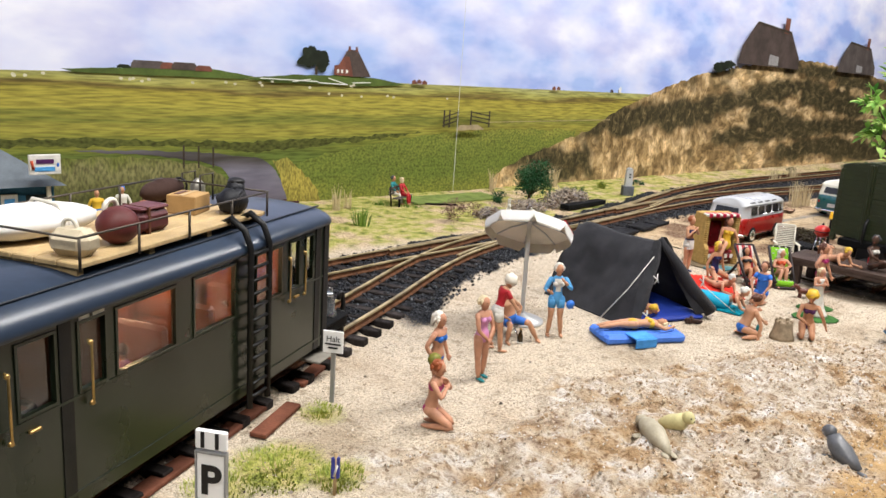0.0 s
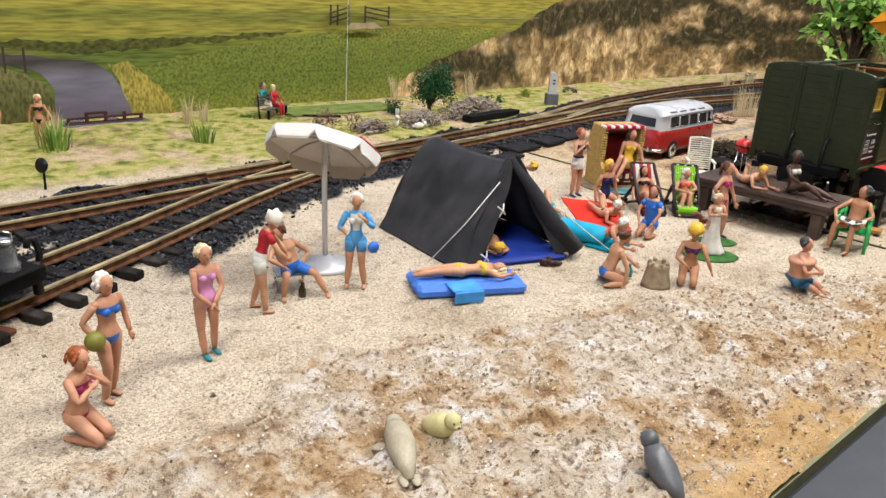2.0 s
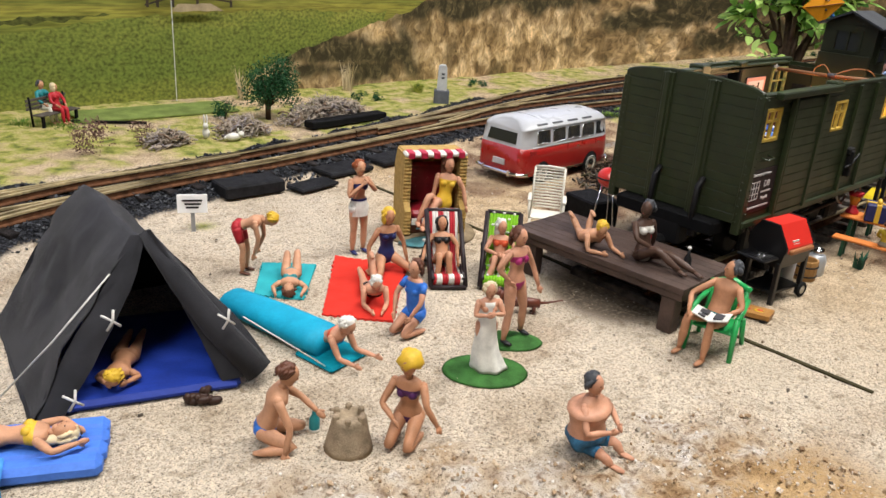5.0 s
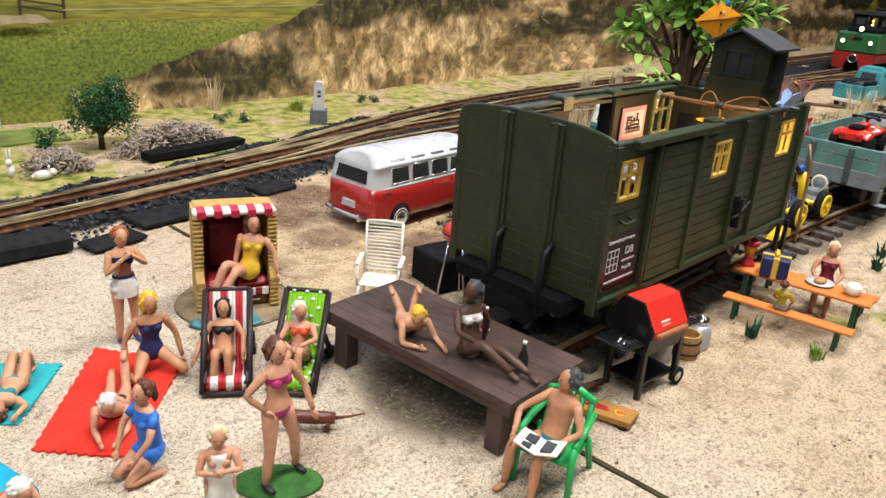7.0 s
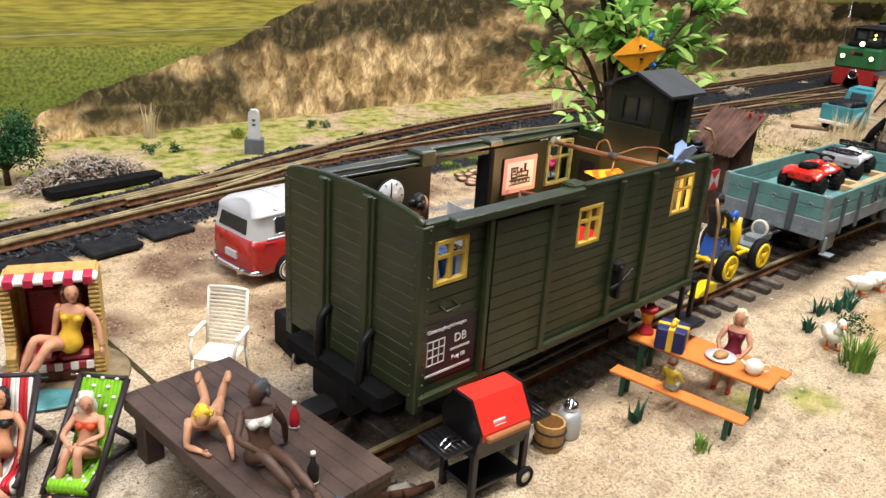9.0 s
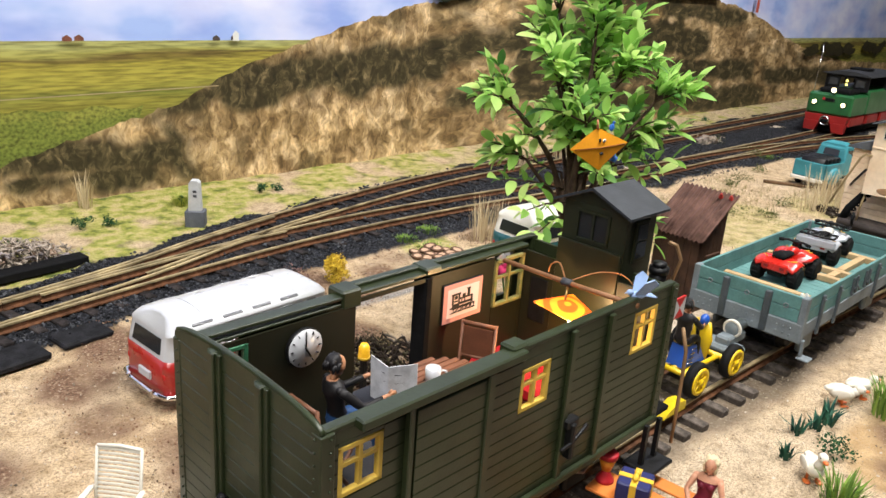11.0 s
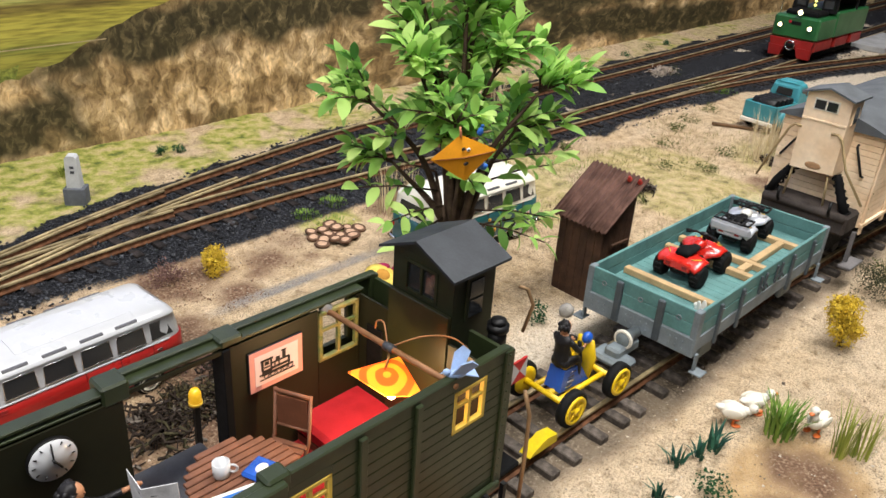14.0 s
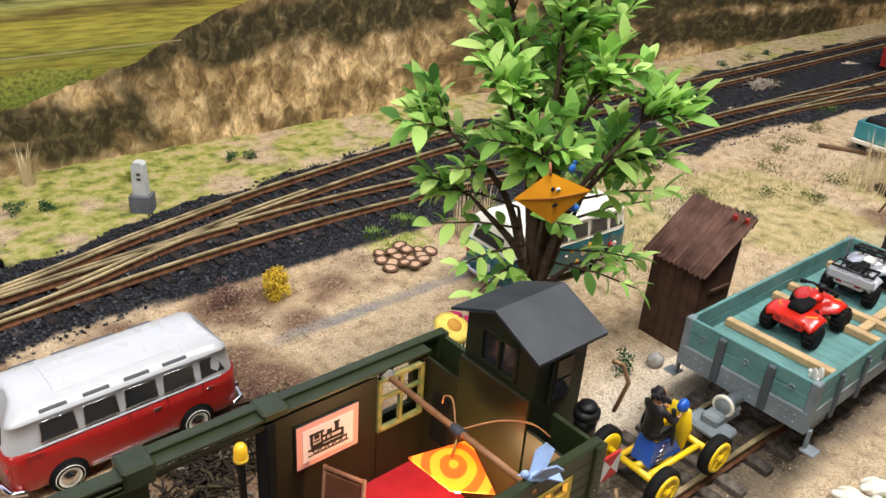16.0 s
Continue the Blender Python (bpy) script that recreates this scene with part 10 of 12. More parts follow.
# ---- low-sided wagon with two quad bikes ----
def low_wagon():
    w = thing("low_sided_wagon", 1.7635, 0.357, 0, -1.2, "teal low-sided goods wagon with grey fittings", "wagon")
    teal = mat("wagon_teal", (0.115, 0.255, 0.245), 0.6, 0, 0.14, 50, 0.25)
    grey = mat("wagon_blue_grey", (0.20, 0.235, 0.255), 0.6, 0, 0.14, 60, 0.25)
    dark = mat("stake_dark_grey", (0.07, 0.085, 0.095), 0.6)
    L, W = 134, 53
    for k in range(26):
        x0 = -L + 3 + k * (2 * L - 6) / 26
        part("deck_plank", Shape().box(x0, x0 + (2 * L - 6) / 26 - 0.3, -W + 3, W - 3, 60, 63, 0, 0.4), teal, w)
    for sy in (-1, 1):
        for a, b in ((60, 71.6), (72, 84)):
            part("side_plank", Shape().box(-L, L, *sorted((sy * W, sy * (W - 3))), a, b, 0, 0.6), teal, w)
        for x in (-98, -58, 48, 96):
            s = part("stake", Shape().box(x - 2.2, x + 2.2, *sorted((sy * (W + 2.6), sy * W)), 42, 80, 0, 0.7), dark, w)
            part("bolt", Shape().ball((x, sy * (W + 3.2), 76), 1, 0, 6, 4), grey, s)
        for x in (-22, -12, 12, 22):
            part("latch", Shape().box(x - 1.5, x + 1.5, *sorted((sy * (W + 2), sy * W)), 62, 80, 0, 0.5).tube([(x, sy * (W + 2.4), 70), (x + 4, sy * (W + 2.8), 65)], 0.8, 6), dark, w)
        part("sole_bar", Shape().box(-L, L, *sorted((sy * (W + 0.6), sy * (W - 6))), 46, 60, 0, 0.8), grey, w)
    for sx in (-1, 1):
        for a, b in ((60, 71.6), (72, 84)):
            part("end_plank", Shape().box(*sorted((sx * L, sx * (L - 3))), -W, W, a, b, 0, 0.6), teal, w)
        e = part("end_beam", Shape().box(*sorted((sx * (L + 1.4), sx * (L - 6))), -W, W, 42, 60, 0, 1), grey, w)
        for y in (-44, -38, -32, 32, 38, 44, -10, -4, 4, 10):
            for z in (48, 54):
                part("rivet", Shape().ball((sx * (L + 1.6), y, z), 1.0, 0, 6, 4), grey, e)
        for y in (-20, 20):
            part("end_stake", Shape().box(*sorted((sx * (L + 4), sx * L)), y - 3, y + 3, 44, 82, 0, 0.8), mat("stake_dark_grey", (0.07, 0.085, 0.095), 0.6), w)
        for y in (-36, 0, 36):
            part("ring_bolt", Shape().ring((sx * (L + 0.8), y, 73), (1, 0, 0), 2, 0.6, 12, 6), grey, w)
        for y in (-1, 1):
            part("corner_iron", Shape().box(*sorted((sx * (L + 1), sx * (L - 7))), *sorted((y * (W + 1), y * (W - 5))), 42, 84.4, 0, 0.8), grey, w)
        part("step", Shape().box(*sorted((sx * (L - 1), sx * (L - 13))), -W - 11, -W, 27, 28.6, 0, 0.5).box(*sorted((sx * (L - 4), sx * (L - 8))), -W - 3, -W - 1, 28, 44), grey, w)
        part("step", Shape().box(*sorted((sx * (L - 1), sx * (L - 13))), W, W + 11, 27, 28.6, 0, 0.5).box(*sorted((sx * (L - 4), sx * (L - 8))), W + 1, W + 3, 28, 44), grey, w)
        part("coupler", Shape().box(*sorted((sx * (L + 34), sx * L)), -7, 7, 28, 38, 0, 2).box(*sorted((sx * (L + 40), sx * (L + 18))), -17, 17, 24, 31, 0, 2.5), grey, w)
        bf = part("buffer", Shape().lathe([(5, 0), (5, 16), (8, 18), (8.4, 20), (7.4, 22), (0.01, 22.4)], 22, 0, (sx * L, -2, 43), (sx, 0, 0)), grey, w)
        part("buffer_face", Shape().lathe([(8.7, 20), (8.7, 21.4), (6.6, 22.3), (6.0, 21)], 22, 0, (sx * L, -2, 43), (sx, 0, 0)), CREAM, bf)
    part("underframe", Shape().box(-L + 6, L - 6, -30, 30, 38, 59, 0, 2), BLACK_M, w)
    for x in (-84, 84):
        for y in (-23.5, 23.5):
            part("wheel", Shape().lathe([(2, -4), (13, -4), (15.4, -3), (15.4, -1.6), (13, -1), (13, 4), (10, 4.5), (3, 4.5)], 22, 0, (x, y, 27.2), (0, 1 if y > 0 else -1, 0)), BLACK, w)
        for y in (-1, 1):
            part("axle_guard", Shape().box(x - 13, x + 13, *sorted((y * 44, y * 38)), 18, 42, 0, 2), grey, w)


low_wagon()
BEAM = mat("raw_timber", (0.52, 0.36, 0.19), 0.7, 0, 0.12, 80, 0.25)
for x, y, l, t in ((1.681, 0.357, 97, 89), (1.756, 0.357, 97, 89), (1.784, 0.357, 97, 89), (1.858, 0.357, 97, 89), (1.770, 0.331, 19, -1), (1.821, 0.331, 65, -1)):
    single("timber_baulk", Shape().box(-l / 2, l / 2, -3.6, 3.6, 0, 6.2, 0, 0.6), BEAM, x, y, 0.063, t, "pale raw timber baulk lying on the wagon's deck", "timber", "timber baulks")


def quad_body(hw_rear, hw_front, arch):
    """One moulded shell: flared rear guards, a narrow waist and a rounded nose."""
    def half(x):
        return float(np.interp(x, [-33, -30, -12, -5, 4, 10, 26, 31, 33], [hw_rear * 0.86, hw_rear, hw_rear, 8.5, 8, hw_front * 0.97, hw_front, hw_front * 0.6, hw_front * 0.35]))

    def crown(x, v):
        mid = float(np.interp(x, [-33, -26, -14, -4, 4, 12, 24, 33], [22.5, 26, 25.5, 23, 25, 28, 26.5, 20]))
        near = min(abs(x + 19), abs(x - 19))
        out = 15 + arch * math.sqrt(max(0.0, 1 - (near / 15.5) ** 2)) if near < 15.5 else 15
        k = min(1.0, max(0.0, (v - 0.34) / 0.42))
        k = k * k * (3 - 2 * k)
        return mid * (1 - k) + out * k - (2.2 * max(0.0, v - 0.8) / 0.2)
    vs, fs = [], []
    nx_, ny_ = 34, 19
    for lower in (0, 1):
        for i in range(nx_):
            x = -33 + 66 * i / (nx_ - 1)
            for j in range(ny_):
                v = -1 + 2 * j / (ny_ - 1)
                vs.append((x, half(x) * v, crown(x, abs(v)) - lower * (1.6 + 4.5 * max(0.0, 0.5 - abs(v)))))
    q = nx_ * ny_
    for i in range(nx_ - 1):
        for j in range(ny_ - 1):
            a, b = i * ny_ + j, (i + 1) * ny_ + j
            fs += [(a, b, b + 1, a + 1), (q + a, q + a + 1, q + b + 1, q + b)]
    for j in range(ny_ - 1):
        e = (nx_ - 1) * ny_ + j
        fs += [(j, j + 1, q + j + 1, q + j), (e, q + e, q + e + 1, e + 1)]
    for i in range(nx_ - 1):
        for j in (0, ny_ - 1):
            a, b = i * ny_ + j, (i + 1) * ny_ + j
            fs.append((a, q + a, q + b, b) if j == 0 else (a, b, q + b, q + a))
    return Shape().add(vs, fs, 0, True)


def quad(x, y, z, turn, paint, trim, label, racks):
    q = thing("quad_bike", x, y, z, turn, label, "quad bike", "quad bikes")
    tread = Shape().box(-1.0, 1.0, -3.4, 3.4, 9.3, 11.0, 0, 0.3).mesh("tread_block", RUBBER)
    for ax in (-23, 23):
        for sy in (-1, 1):
            wl = part("wheel", Shape().lathe([(5.6, -4.6), (9.0, -4.8), (10.2, -3), (10.2, 3), (9.0, 4.8), (5.6, 4.6)], 24, 0, (ax, sy * 18, 10.8), (0, sy, 0)), RUBBER, q)
            part("rim", Shape().lathe([(6.0, -4), (6.0, 4.2), (5.0, 4.4), (4.6, 2.4), (2.2, 2.6), (1.8, 4), (0.01, 4)], 18, 0, (ax, sy * 18, 10.8), (0, sy, 0)), CHROME, wl)
            for k in range(14):
                part("tread_block", tread, None, wl, "", pose(ax * 0.001, sy * 0.018, 0.0108) @ pose(0, 0, 0, 0, 360 * k / 14, 0))
    part("chassis", Shape().box(-30, 28, -8, 8, 8, 19, 0, 2).box(-10, 12, -12, 12, 8, 13, 0, 2), BLACK, q)
    for ax in (-23, 23):
        part("axle", Shape().tube([(ax, -16, 10.8), (ax, 16, 10.8)], 2.2, 8), BLACK, q)
    part("body_shell", quad_body(21, 20, 10.5), paint, q)
    part("rear_panel", Shape().box(-33.5, -29, -13, 13, 14, 23, 0, 1.5), paint, q)
    for sy in (-8, 8):
        part("tail_lamp", Shape().box(-34.3, -33.2, sy - 2.4, sy + 2.4, 17, 20, 0, 0.4), mat("lamp_dark_red", (0.25, 0.01, 0.01), 0.3), q)
    part("seat", Shape().tube([(-27, 0, 27), (-21, 0, 28.6), (-11, 0, 28), (-3, 0, 26.4), (3, 0, 27.4)], [6.2, 7.6, 7.0, 5.2, 3.4], 14, 0, True, True, 0.42, (0, 1, 0)), BLACK_M, q)
    part("tank", Shape().ball((8, 0, 27), (8, 6, 4.6)), trim, q)
    hb = part("handlebar", Shape().tube([(6, -15, 36), (10, -7, 37), (11, 0, 35.5), (10, 7, 37), (6, 15, 36)], 1.2, 8).tube([(11, 0, 35.5), (16, 0, 26)], 1.6, 8).ball((11.5, 0, 36), (3, 4.4, 2.4), 0, 10, 6), BLACK, q)
    for sy in (-1, 1):
        part("grip", Shape().tube([(6, sy * 15.4, 36), (8, sy * 11, 36.6)], 1.9, 8), RUBBER, hb)
        part("headlamp", Shape().ball((30.5, sy * 6, 21.5), (2, 2.6, 2.0)), CHROME, q)
        for x0, y0, x1, y1 in ((14, 6, 24, 13), (20, 5, 27, 9), (-28, 10, -20, 16)):
            part("decal", Shape().tube([(x0, sy * y0, 27.2 - 0.12 * y0), (x1, sy * y1, 27.0 - 0.12 * y1)], [0.3, 0.9], 6), YEL, q)
    if racks:
        for x0, x1, z0 in ((-34, -17, 30.4), (15, 30, 31)):
            rk = part("rack", Shape().tube([(x0, -17, z0), (x1, -17, z0), (x1, 17, z0), (x0, 17, z0), (x0, -17, z0)], 1.2, 6), BLACK, q)
            for k in range(5):
                part("rack_bar", Shape().tube([(x0, -11 + k * 5.5, z0), (x1, -11 + k * 5.5, z0)], 0.8, 5), BLACK, rk)
            for sx in (x0 + 3, x1 - 3):
                for sy in (-9, 9):
                    part("rack_post", Shape().tube([(sx, sy, z0), (sx, sy, 22)], 0.9, 5), BLACK, rk)
        part("rear_box", Shape().box(-35, -29, -20, 20, 18, 28, 0, 2), paint, q)
    return q


QR = mat("quad_red", (0.60, 0.018, 0.010), 0.28, 0, 0.06, 60, 0, coat=0.4)
QS = mat("quad_silver", (0.55, 0.57, 0.62), 0.3, 0.3, 0.06, 60, 0)
quad(1.7285, 0.364, 0.063, -1, QR, QR, "shiny red toy quad bike with black seat on the wagon's deck", False)
quad(1.836, 0.367, 0.063, 3, QS, WHT, "silver toy quad bike with black racks on the wagon's deck", True)


# ---- rail trolley and its rider ----
def trolley():
    t = thing("rail_trolley", 1.545, 0.366, 0, -3, "blue and yellow pedal rail trolley on the siding", "trolley")
    y_ = mat("trolley_yellow", (0.78, 0.52, 0.01), 0.35, 0, 0.05, 60, 0.03)
    b_ = mat("trolley_blue", (0.015, 0.09, 0.45), 0.35, 0, 0.06, 60, 0.03)
    for x in (-29, 29):
        for sy in (-1, 1):
            w = part("wheel", Shape().lathe([(11.6, -3.6), (15, -3.4), (15.5, 0), (15, 3.4), (11.6, 3.6), (11.4, -3.6)], 26, 0, (x, sy * 25, 29.5), (0, sy, 0)), RUBBER, t)
            part("disc", Shape().lathe([(11.9, 0), (11.8, 3.0), (8.6, 3.2), (8.2, 1.4), (3.2, 1.6), (2.8, 4.2), (0.01, 4.4)], 22, 0, (x, sy * 26.8, 29.5), (0, sy, 0)), y_, w)
            part("disc", Shape().lathe([(11.9, 0), (11.8, 3.0), (7, 3.2), (0.01, 3.0)], 22, 0, (x, sy * 23.2, 29.5), (0, -sy, 0)), y_, w)
            for k in range(5):
                a = 2 * math.pi * k / 5
                part("spoke", Shape().tube([(x + 3 * math.sin(a), sy * 29, 29.5 + 3 * math.cos(a)), (x + 9 * math.sin(a), sy * 29, 29.5 + 9 * math.cos(a))], 0.8, 6), y_, w)
        part("axle", Shape().tube([(x, -26, 29.5), (x, 26, 29.5)], 2.4, 8), y_, t)
    part("frame", Shape().tube([(-29, 0, 29), (0, -6, 26), (29, 0, 29)], 2.6, 8).tube([(-29, 12, 29), (29, 12, 29)], 2.2, 8).tube([(-29, -12, 29), (29, -12, 29)], 2.2, 8), y_, t)
    part("body", Shape().add([(-22, -8, 30), (14, -8, 28), (14, 8, 28), (-22, 8, 30), (-18, -7, 48), (2, -7, 46), (2, 7, 46), (-18, 7, 48)], [(0, 1, 5, 4), (1, 2, 6, 5), (2, 3, 7, 6), (3, 0, 4, 7), (4, 5, 6, 7), (0, 3, 2, 1)]), b_, t)
    for k in range(4):
        part("step_rung", Shape().tube([(-16 + k * 1.0, -8.4, 33 + k * 4), (-9 + k * 1.0, -8.4, 33 + k * 4)], 0.6, 5), CHROME, t)
    part("seat", Shape().box(-18, -4, -7, 7, 48, 51, 0, 1.2), y_, t)
    part("dash", Shape().tube([(14, 0, 29), (18, 0, 46), (15, 0, 62)], [9, 10, 8], 12, 0, True, True, 0.25, (0, 1, 0)), y_, t)
    part("steering_column", Shape().tube([(12, 0, 40), (6, 0, 62)], 1.6, 8), BLACK, t)
    part("motor", Shape().ball((13, -2, 64), (5, 4, 5), 0, 12, 8, 0.05), b_, t)


trolley()
F(1.529, 0.367, 0.050, -6, sit(0, P=(0, 0, 4), C=(0, 0, 25), H=(1, 0, 35.5), lk=(15, 5, 2), lf=(19, 5, -16), rk=(15, -5, 2), rf=(19, -5, -16), le=(6, 11, 16), lh=(17, 7, 13), re=(6, -11, 16), rh=(17, -7, 13)), "rider figurine in dark overalls on the rail trolley", TAN, BLK, BLK, "clothed", BLK, "cap", 1.0, True, shoes=BLK, group="figurines at the wagon")
single("rail_chock", Shape().prism([(-16, 0), (14, 0), (14, 7), (2, 9), (-12, 3)], "y", -5, 5), mat("chock_yellow", (0.75, 0.55, 0.01), 0.35), 1.478, 0.343, 0.0145, -3, "bright yellow brake shoe on the rail", "brake shoe")
single("blue_gull_ornament", Shape().ball((0, 0, 3.2), (3, 2, 3.2)).ball((2, 0, 7), (1.6, 1.4, 1.5)), BLUE, 1.512, 0.452, 0.2135, 0, "small blue bird figure in the tree", "bird ornament")


# ---- outhouse ----
def outhouse():
    o = thing("outhouse", 1.727, 0.470, 0, -4, "dark brown board outhouse with sloping corrugated roof", "outhouse")
    o.scale = (0.91, 0.93, 0.93)
    wood = mat("outhouse_boards", (0.075, 0.035, 0.018), 0.65, 0, 0.25, 70, 0.4)
    zl, zr = 92, 128
    for k in range(6):
        y0 = -29 + k * 58 / 6
        part("board", Shape().box(-26, -23.5, y0, y0 + 58 / 6 - 0.4, 0, zl, 0, 0.4), wood, o)
        part("board", Shape().box(23.5, 26, y0, y0 + 58 / 6 - 0.4, 0, zr, 0, 0.4), wood, o)
    for k in range(5):
        x0 = -23 + k * 46 / 5
        x1 = x0 + 46 / 5 - 0.4
        za, zb = [zl + (x + 26) / 52 * (zr - zl) for x in (x0, x1)]
        for y in (-29, 26.5):
            part("board", Shape().prism([(x0, 0), (x1, 0), (x1, zb), (x0, za)], "y", y, y + 2.5), wood, o)
    part("door_ledge", Shape().box(-10, 20, -31.5, -29, 66, 70, 0, 0.5), wood, o)
    part("door_ledge", Shape().box(-10, 20, -31.5, -29, 22, 26, 0, 0.5), wood, o)
    rust = mat("corrugated_rust", (0.16, 0.085, 0.065), 0.7, 0.2, 0.25, 60, 0.3)
    vs, fs, n = [], [], 60
    for i in range(n + 1):
        y = -36 + 72 * i / n
        dz = 1.5 * math.sin(i * 2 * math.pi / 5)
        for x, z in ((-34, zl - 3.5), (32, zr + 6)):
            vs += [(x + (0.9 * math.sin(i * 1.7) if x < 0 else 0), y, z + dz + 2.4), (x, y, z + dz + 1.2)]
    for i in range(n):
        a, b = i * 4, i * 4 + 4
        fs += [(a, b, b + 2, a + 2), (a + 1, a + 3, b + 3, b + 1), (a, a + 1, b + 1, b), (a + 2, b + 2, b + 3, a + 3)]
    fs += [(0, 2, 3, 1), (n * 4, n * 4 + 1, n * 4 + 3, n * 4 + 2)]
    part("roof_sheet", Shape().add(vs, fs, 0, True), rust, o)


outhouse()
for x, y in ((1.749, 0.453), (1.750, 0.442)):
    single("red_bird_ornament", Shape().ball((0, 0, 3), (4, 2.6, 2.8)).ball((3, 0, 6), (2, 1.8, 1.8)).ball((-4, 0, 3.4), (2.6, 1.4, 0.8)), col("bird_red", (0.40, 0.03, 0.02)), x, y, 0.1195, 200, "small red bird on the corrugated roof", "bird ornament", "red birds")

# ---- second van, flower painted ----
v2 = van(1.721, 0.634, -4, mat("van_teal_paint", (0.008, 0.085, 0.095), 0.3, 0, 0.06, 40, 0.03, coat=0.5), mat("van_cream_roof", (0.74, 0.72, 0.62), 0.3, 0, 0.03, 60, 0.03, coat=0.3), "teal and cream minibus with painted flowers under the tree")
rq = random.Random(31)
for k in range(16):
    fx, fz = rq.uniform(-60, 70), rq.uniform(17, 41)
    rr = rq.uniform(1.4, 3.6)
    f = part("painted_flower", Shape().lathe([(rr, 0), (rr, 0.5), (0.01, 0.6)], 12, 0, (fx, -36.6, fz), (0, -1, 0)), rq.choice([YEL, WHT, REDF, SKYB]), v2)
    part("flower_eye", Shape().lathe([(rr * 0.4, 0), (rr * 0.4, 0.4), (0.01, 0.5)], 10, 0, (fx, -37.1, fz), (0, -1, 0)), rq.choice([ORG, YEL]), f)


# ---- pickup truck ----
def truck():
    t = thing("pickup_truck", 2.517, 0.592, 0, -8, "old turquoise pickup truck with black barrels in its bed", "model truck")
    t.scale = (1.0, 1.0, 1.10)
    p = mat("truck_turquoise", (0.045, 0.26, 0.30), 0.4, 0, 0.1, 60, 0.05)
    part("bed", Shape().box(-70, 0, -31, -28, 22, 46, 0, 1).box(-70, 0, 28, 31, 22, 46, 0, 1).box(-70, -67, -31, 31, 22, 46, 0, 1).box(-3, 0, -31, 31, 22, 46, 0, 1).box(-70, 0, -31, 31, 20, 24, 0, 1), p, t)
    hull = [(0, 22), (0, 50), (3, 66), (8, 72), (28, 72), (36, 66), (44, 50), (46, 22)]
    vs, fs = [], []
    for y, k in ((-29, 0.93), (-25.5, 1.0), (25.5, 1.0), (29, 0.93)):
        vs += [(23 + (x - 23) * k, y * (1.0 if z < 52 else 0.9), 22 + (z - 22) * (k if z > 40 else 1)) for x, z in hull]
    m = len(hull)
    for i in range(3):
        fs += [(i * m + j, i * m + (j + 1) % m, (i + 1) * m + (j + 1) % m, (i + 1) * m + j) for j in range(m)]
    fs += [tuple(range(m)), tuple(3 * m + j for j in range(m))]
    part("cab", Shape().add(vs, fs, 0, False), p, t)
    part("roof", Shape().add([(6, -20, 72), (30, -20, 72), (30, 20, 72), (6, 20, 72), (10, -15, 75.5), (26, -15, 75.5), (26, 15, 75.5), (10, 15, 75.5)], [(0, 1, 5, 4), (1, 2, 6, 5), (2, 3, 7, 6), (3, 0, 4, 7), (4, 5, 6, 7)]), p, t)
    part("rear_window", Shape().add([(0.0, -15, 53), (0.0, 15, 53), (2.2, 14, 64), (2.2, -14, 64), (-1.2, -15, 53), (-1.2, 15, 53), (1.0, 14, 64), (1.0, -14, 64)], [(0, 1, 2, 3), (4, 7, 6, 5), (0, 3, 7, 4), (1, 5, 6, 2), (2, 6, 7, 3), (0, 4, 5, 1)]), DARKGLASS, t)
    for sy in (-1, 1):
        part("side_window", Shape().box(10, 32, *sorted((sy * 27.2, sy * 25)), 53, 64, 0, 0.6), DARKGLASS, t)
        part("rear_wing", Shape().ball((-38, sy * 32, 24), (21, 8, 15), 0, 18, 10), p, t)
        part("front_wing", Shape().ball((62, sy * 29, 24), (22, 9, 16), 0, 18, 10), p, t)
        for x in (-38, 60):
            part("wheel", Shape().ring((x, sy * 31, 13), (0, 1, 0), 9, 4.2, 22, 8), RUBBER, t)
    part("bonnet", Shape().tube([(38, 0, 38), (60, 0, 38), (78, 0, 33)], [26, 22, 14], 14, 0, True, True, 0.8, (0, 1, 0)), p, t)
    part("chassis", Shape().box(-68, 70, -20, 20, 12, 21, 0, 2), BLACK_M, t)
    part("bumper", Shape().box(-76, -71, -30, 30, 14, 20, 0, 1), CREAM, t)
    for k in range(4):
        b = thing("oil_barrel", 0, 0, 0, 0, "black oil barrel lying in the truck's bed", "barrel", "barrels")
        b.matrix_basis = pose(2.517, 0.592, 0, 0, 0, -8) @ pose(-0.054 + 0.0145 * k, 0, 0.047)
        part("drum", Shape().tube([(0, -22, 0), (0, -21, 0), (0, 21, 0), (0, 22, 0)], [10.4, 11.6, 11.6, 10.4], 20), BLACK, b)
        part("hoop", Shape().ring((0, -8, 0), (0, 1, 0), 11.7, 0.8, 20, 6), BLACK, b)
        part("hoop", Shape().ring((0, 8, 0), (0, 1, 0), 11.7, 0.8, 20, 6), BLACK, b)


truck()
single("wooden_beam", Shape().box(-48, 48, -4, 4, 0, 5, 0, 0.6), mat("weathered_plank", (0.20, 0.12, 0.065), 0.8, 0, 0.25, 60, 0.4), 2.4395, 0.6254, 0.001, -62, "weathered brown wooden beam lying on the grass", "beam")


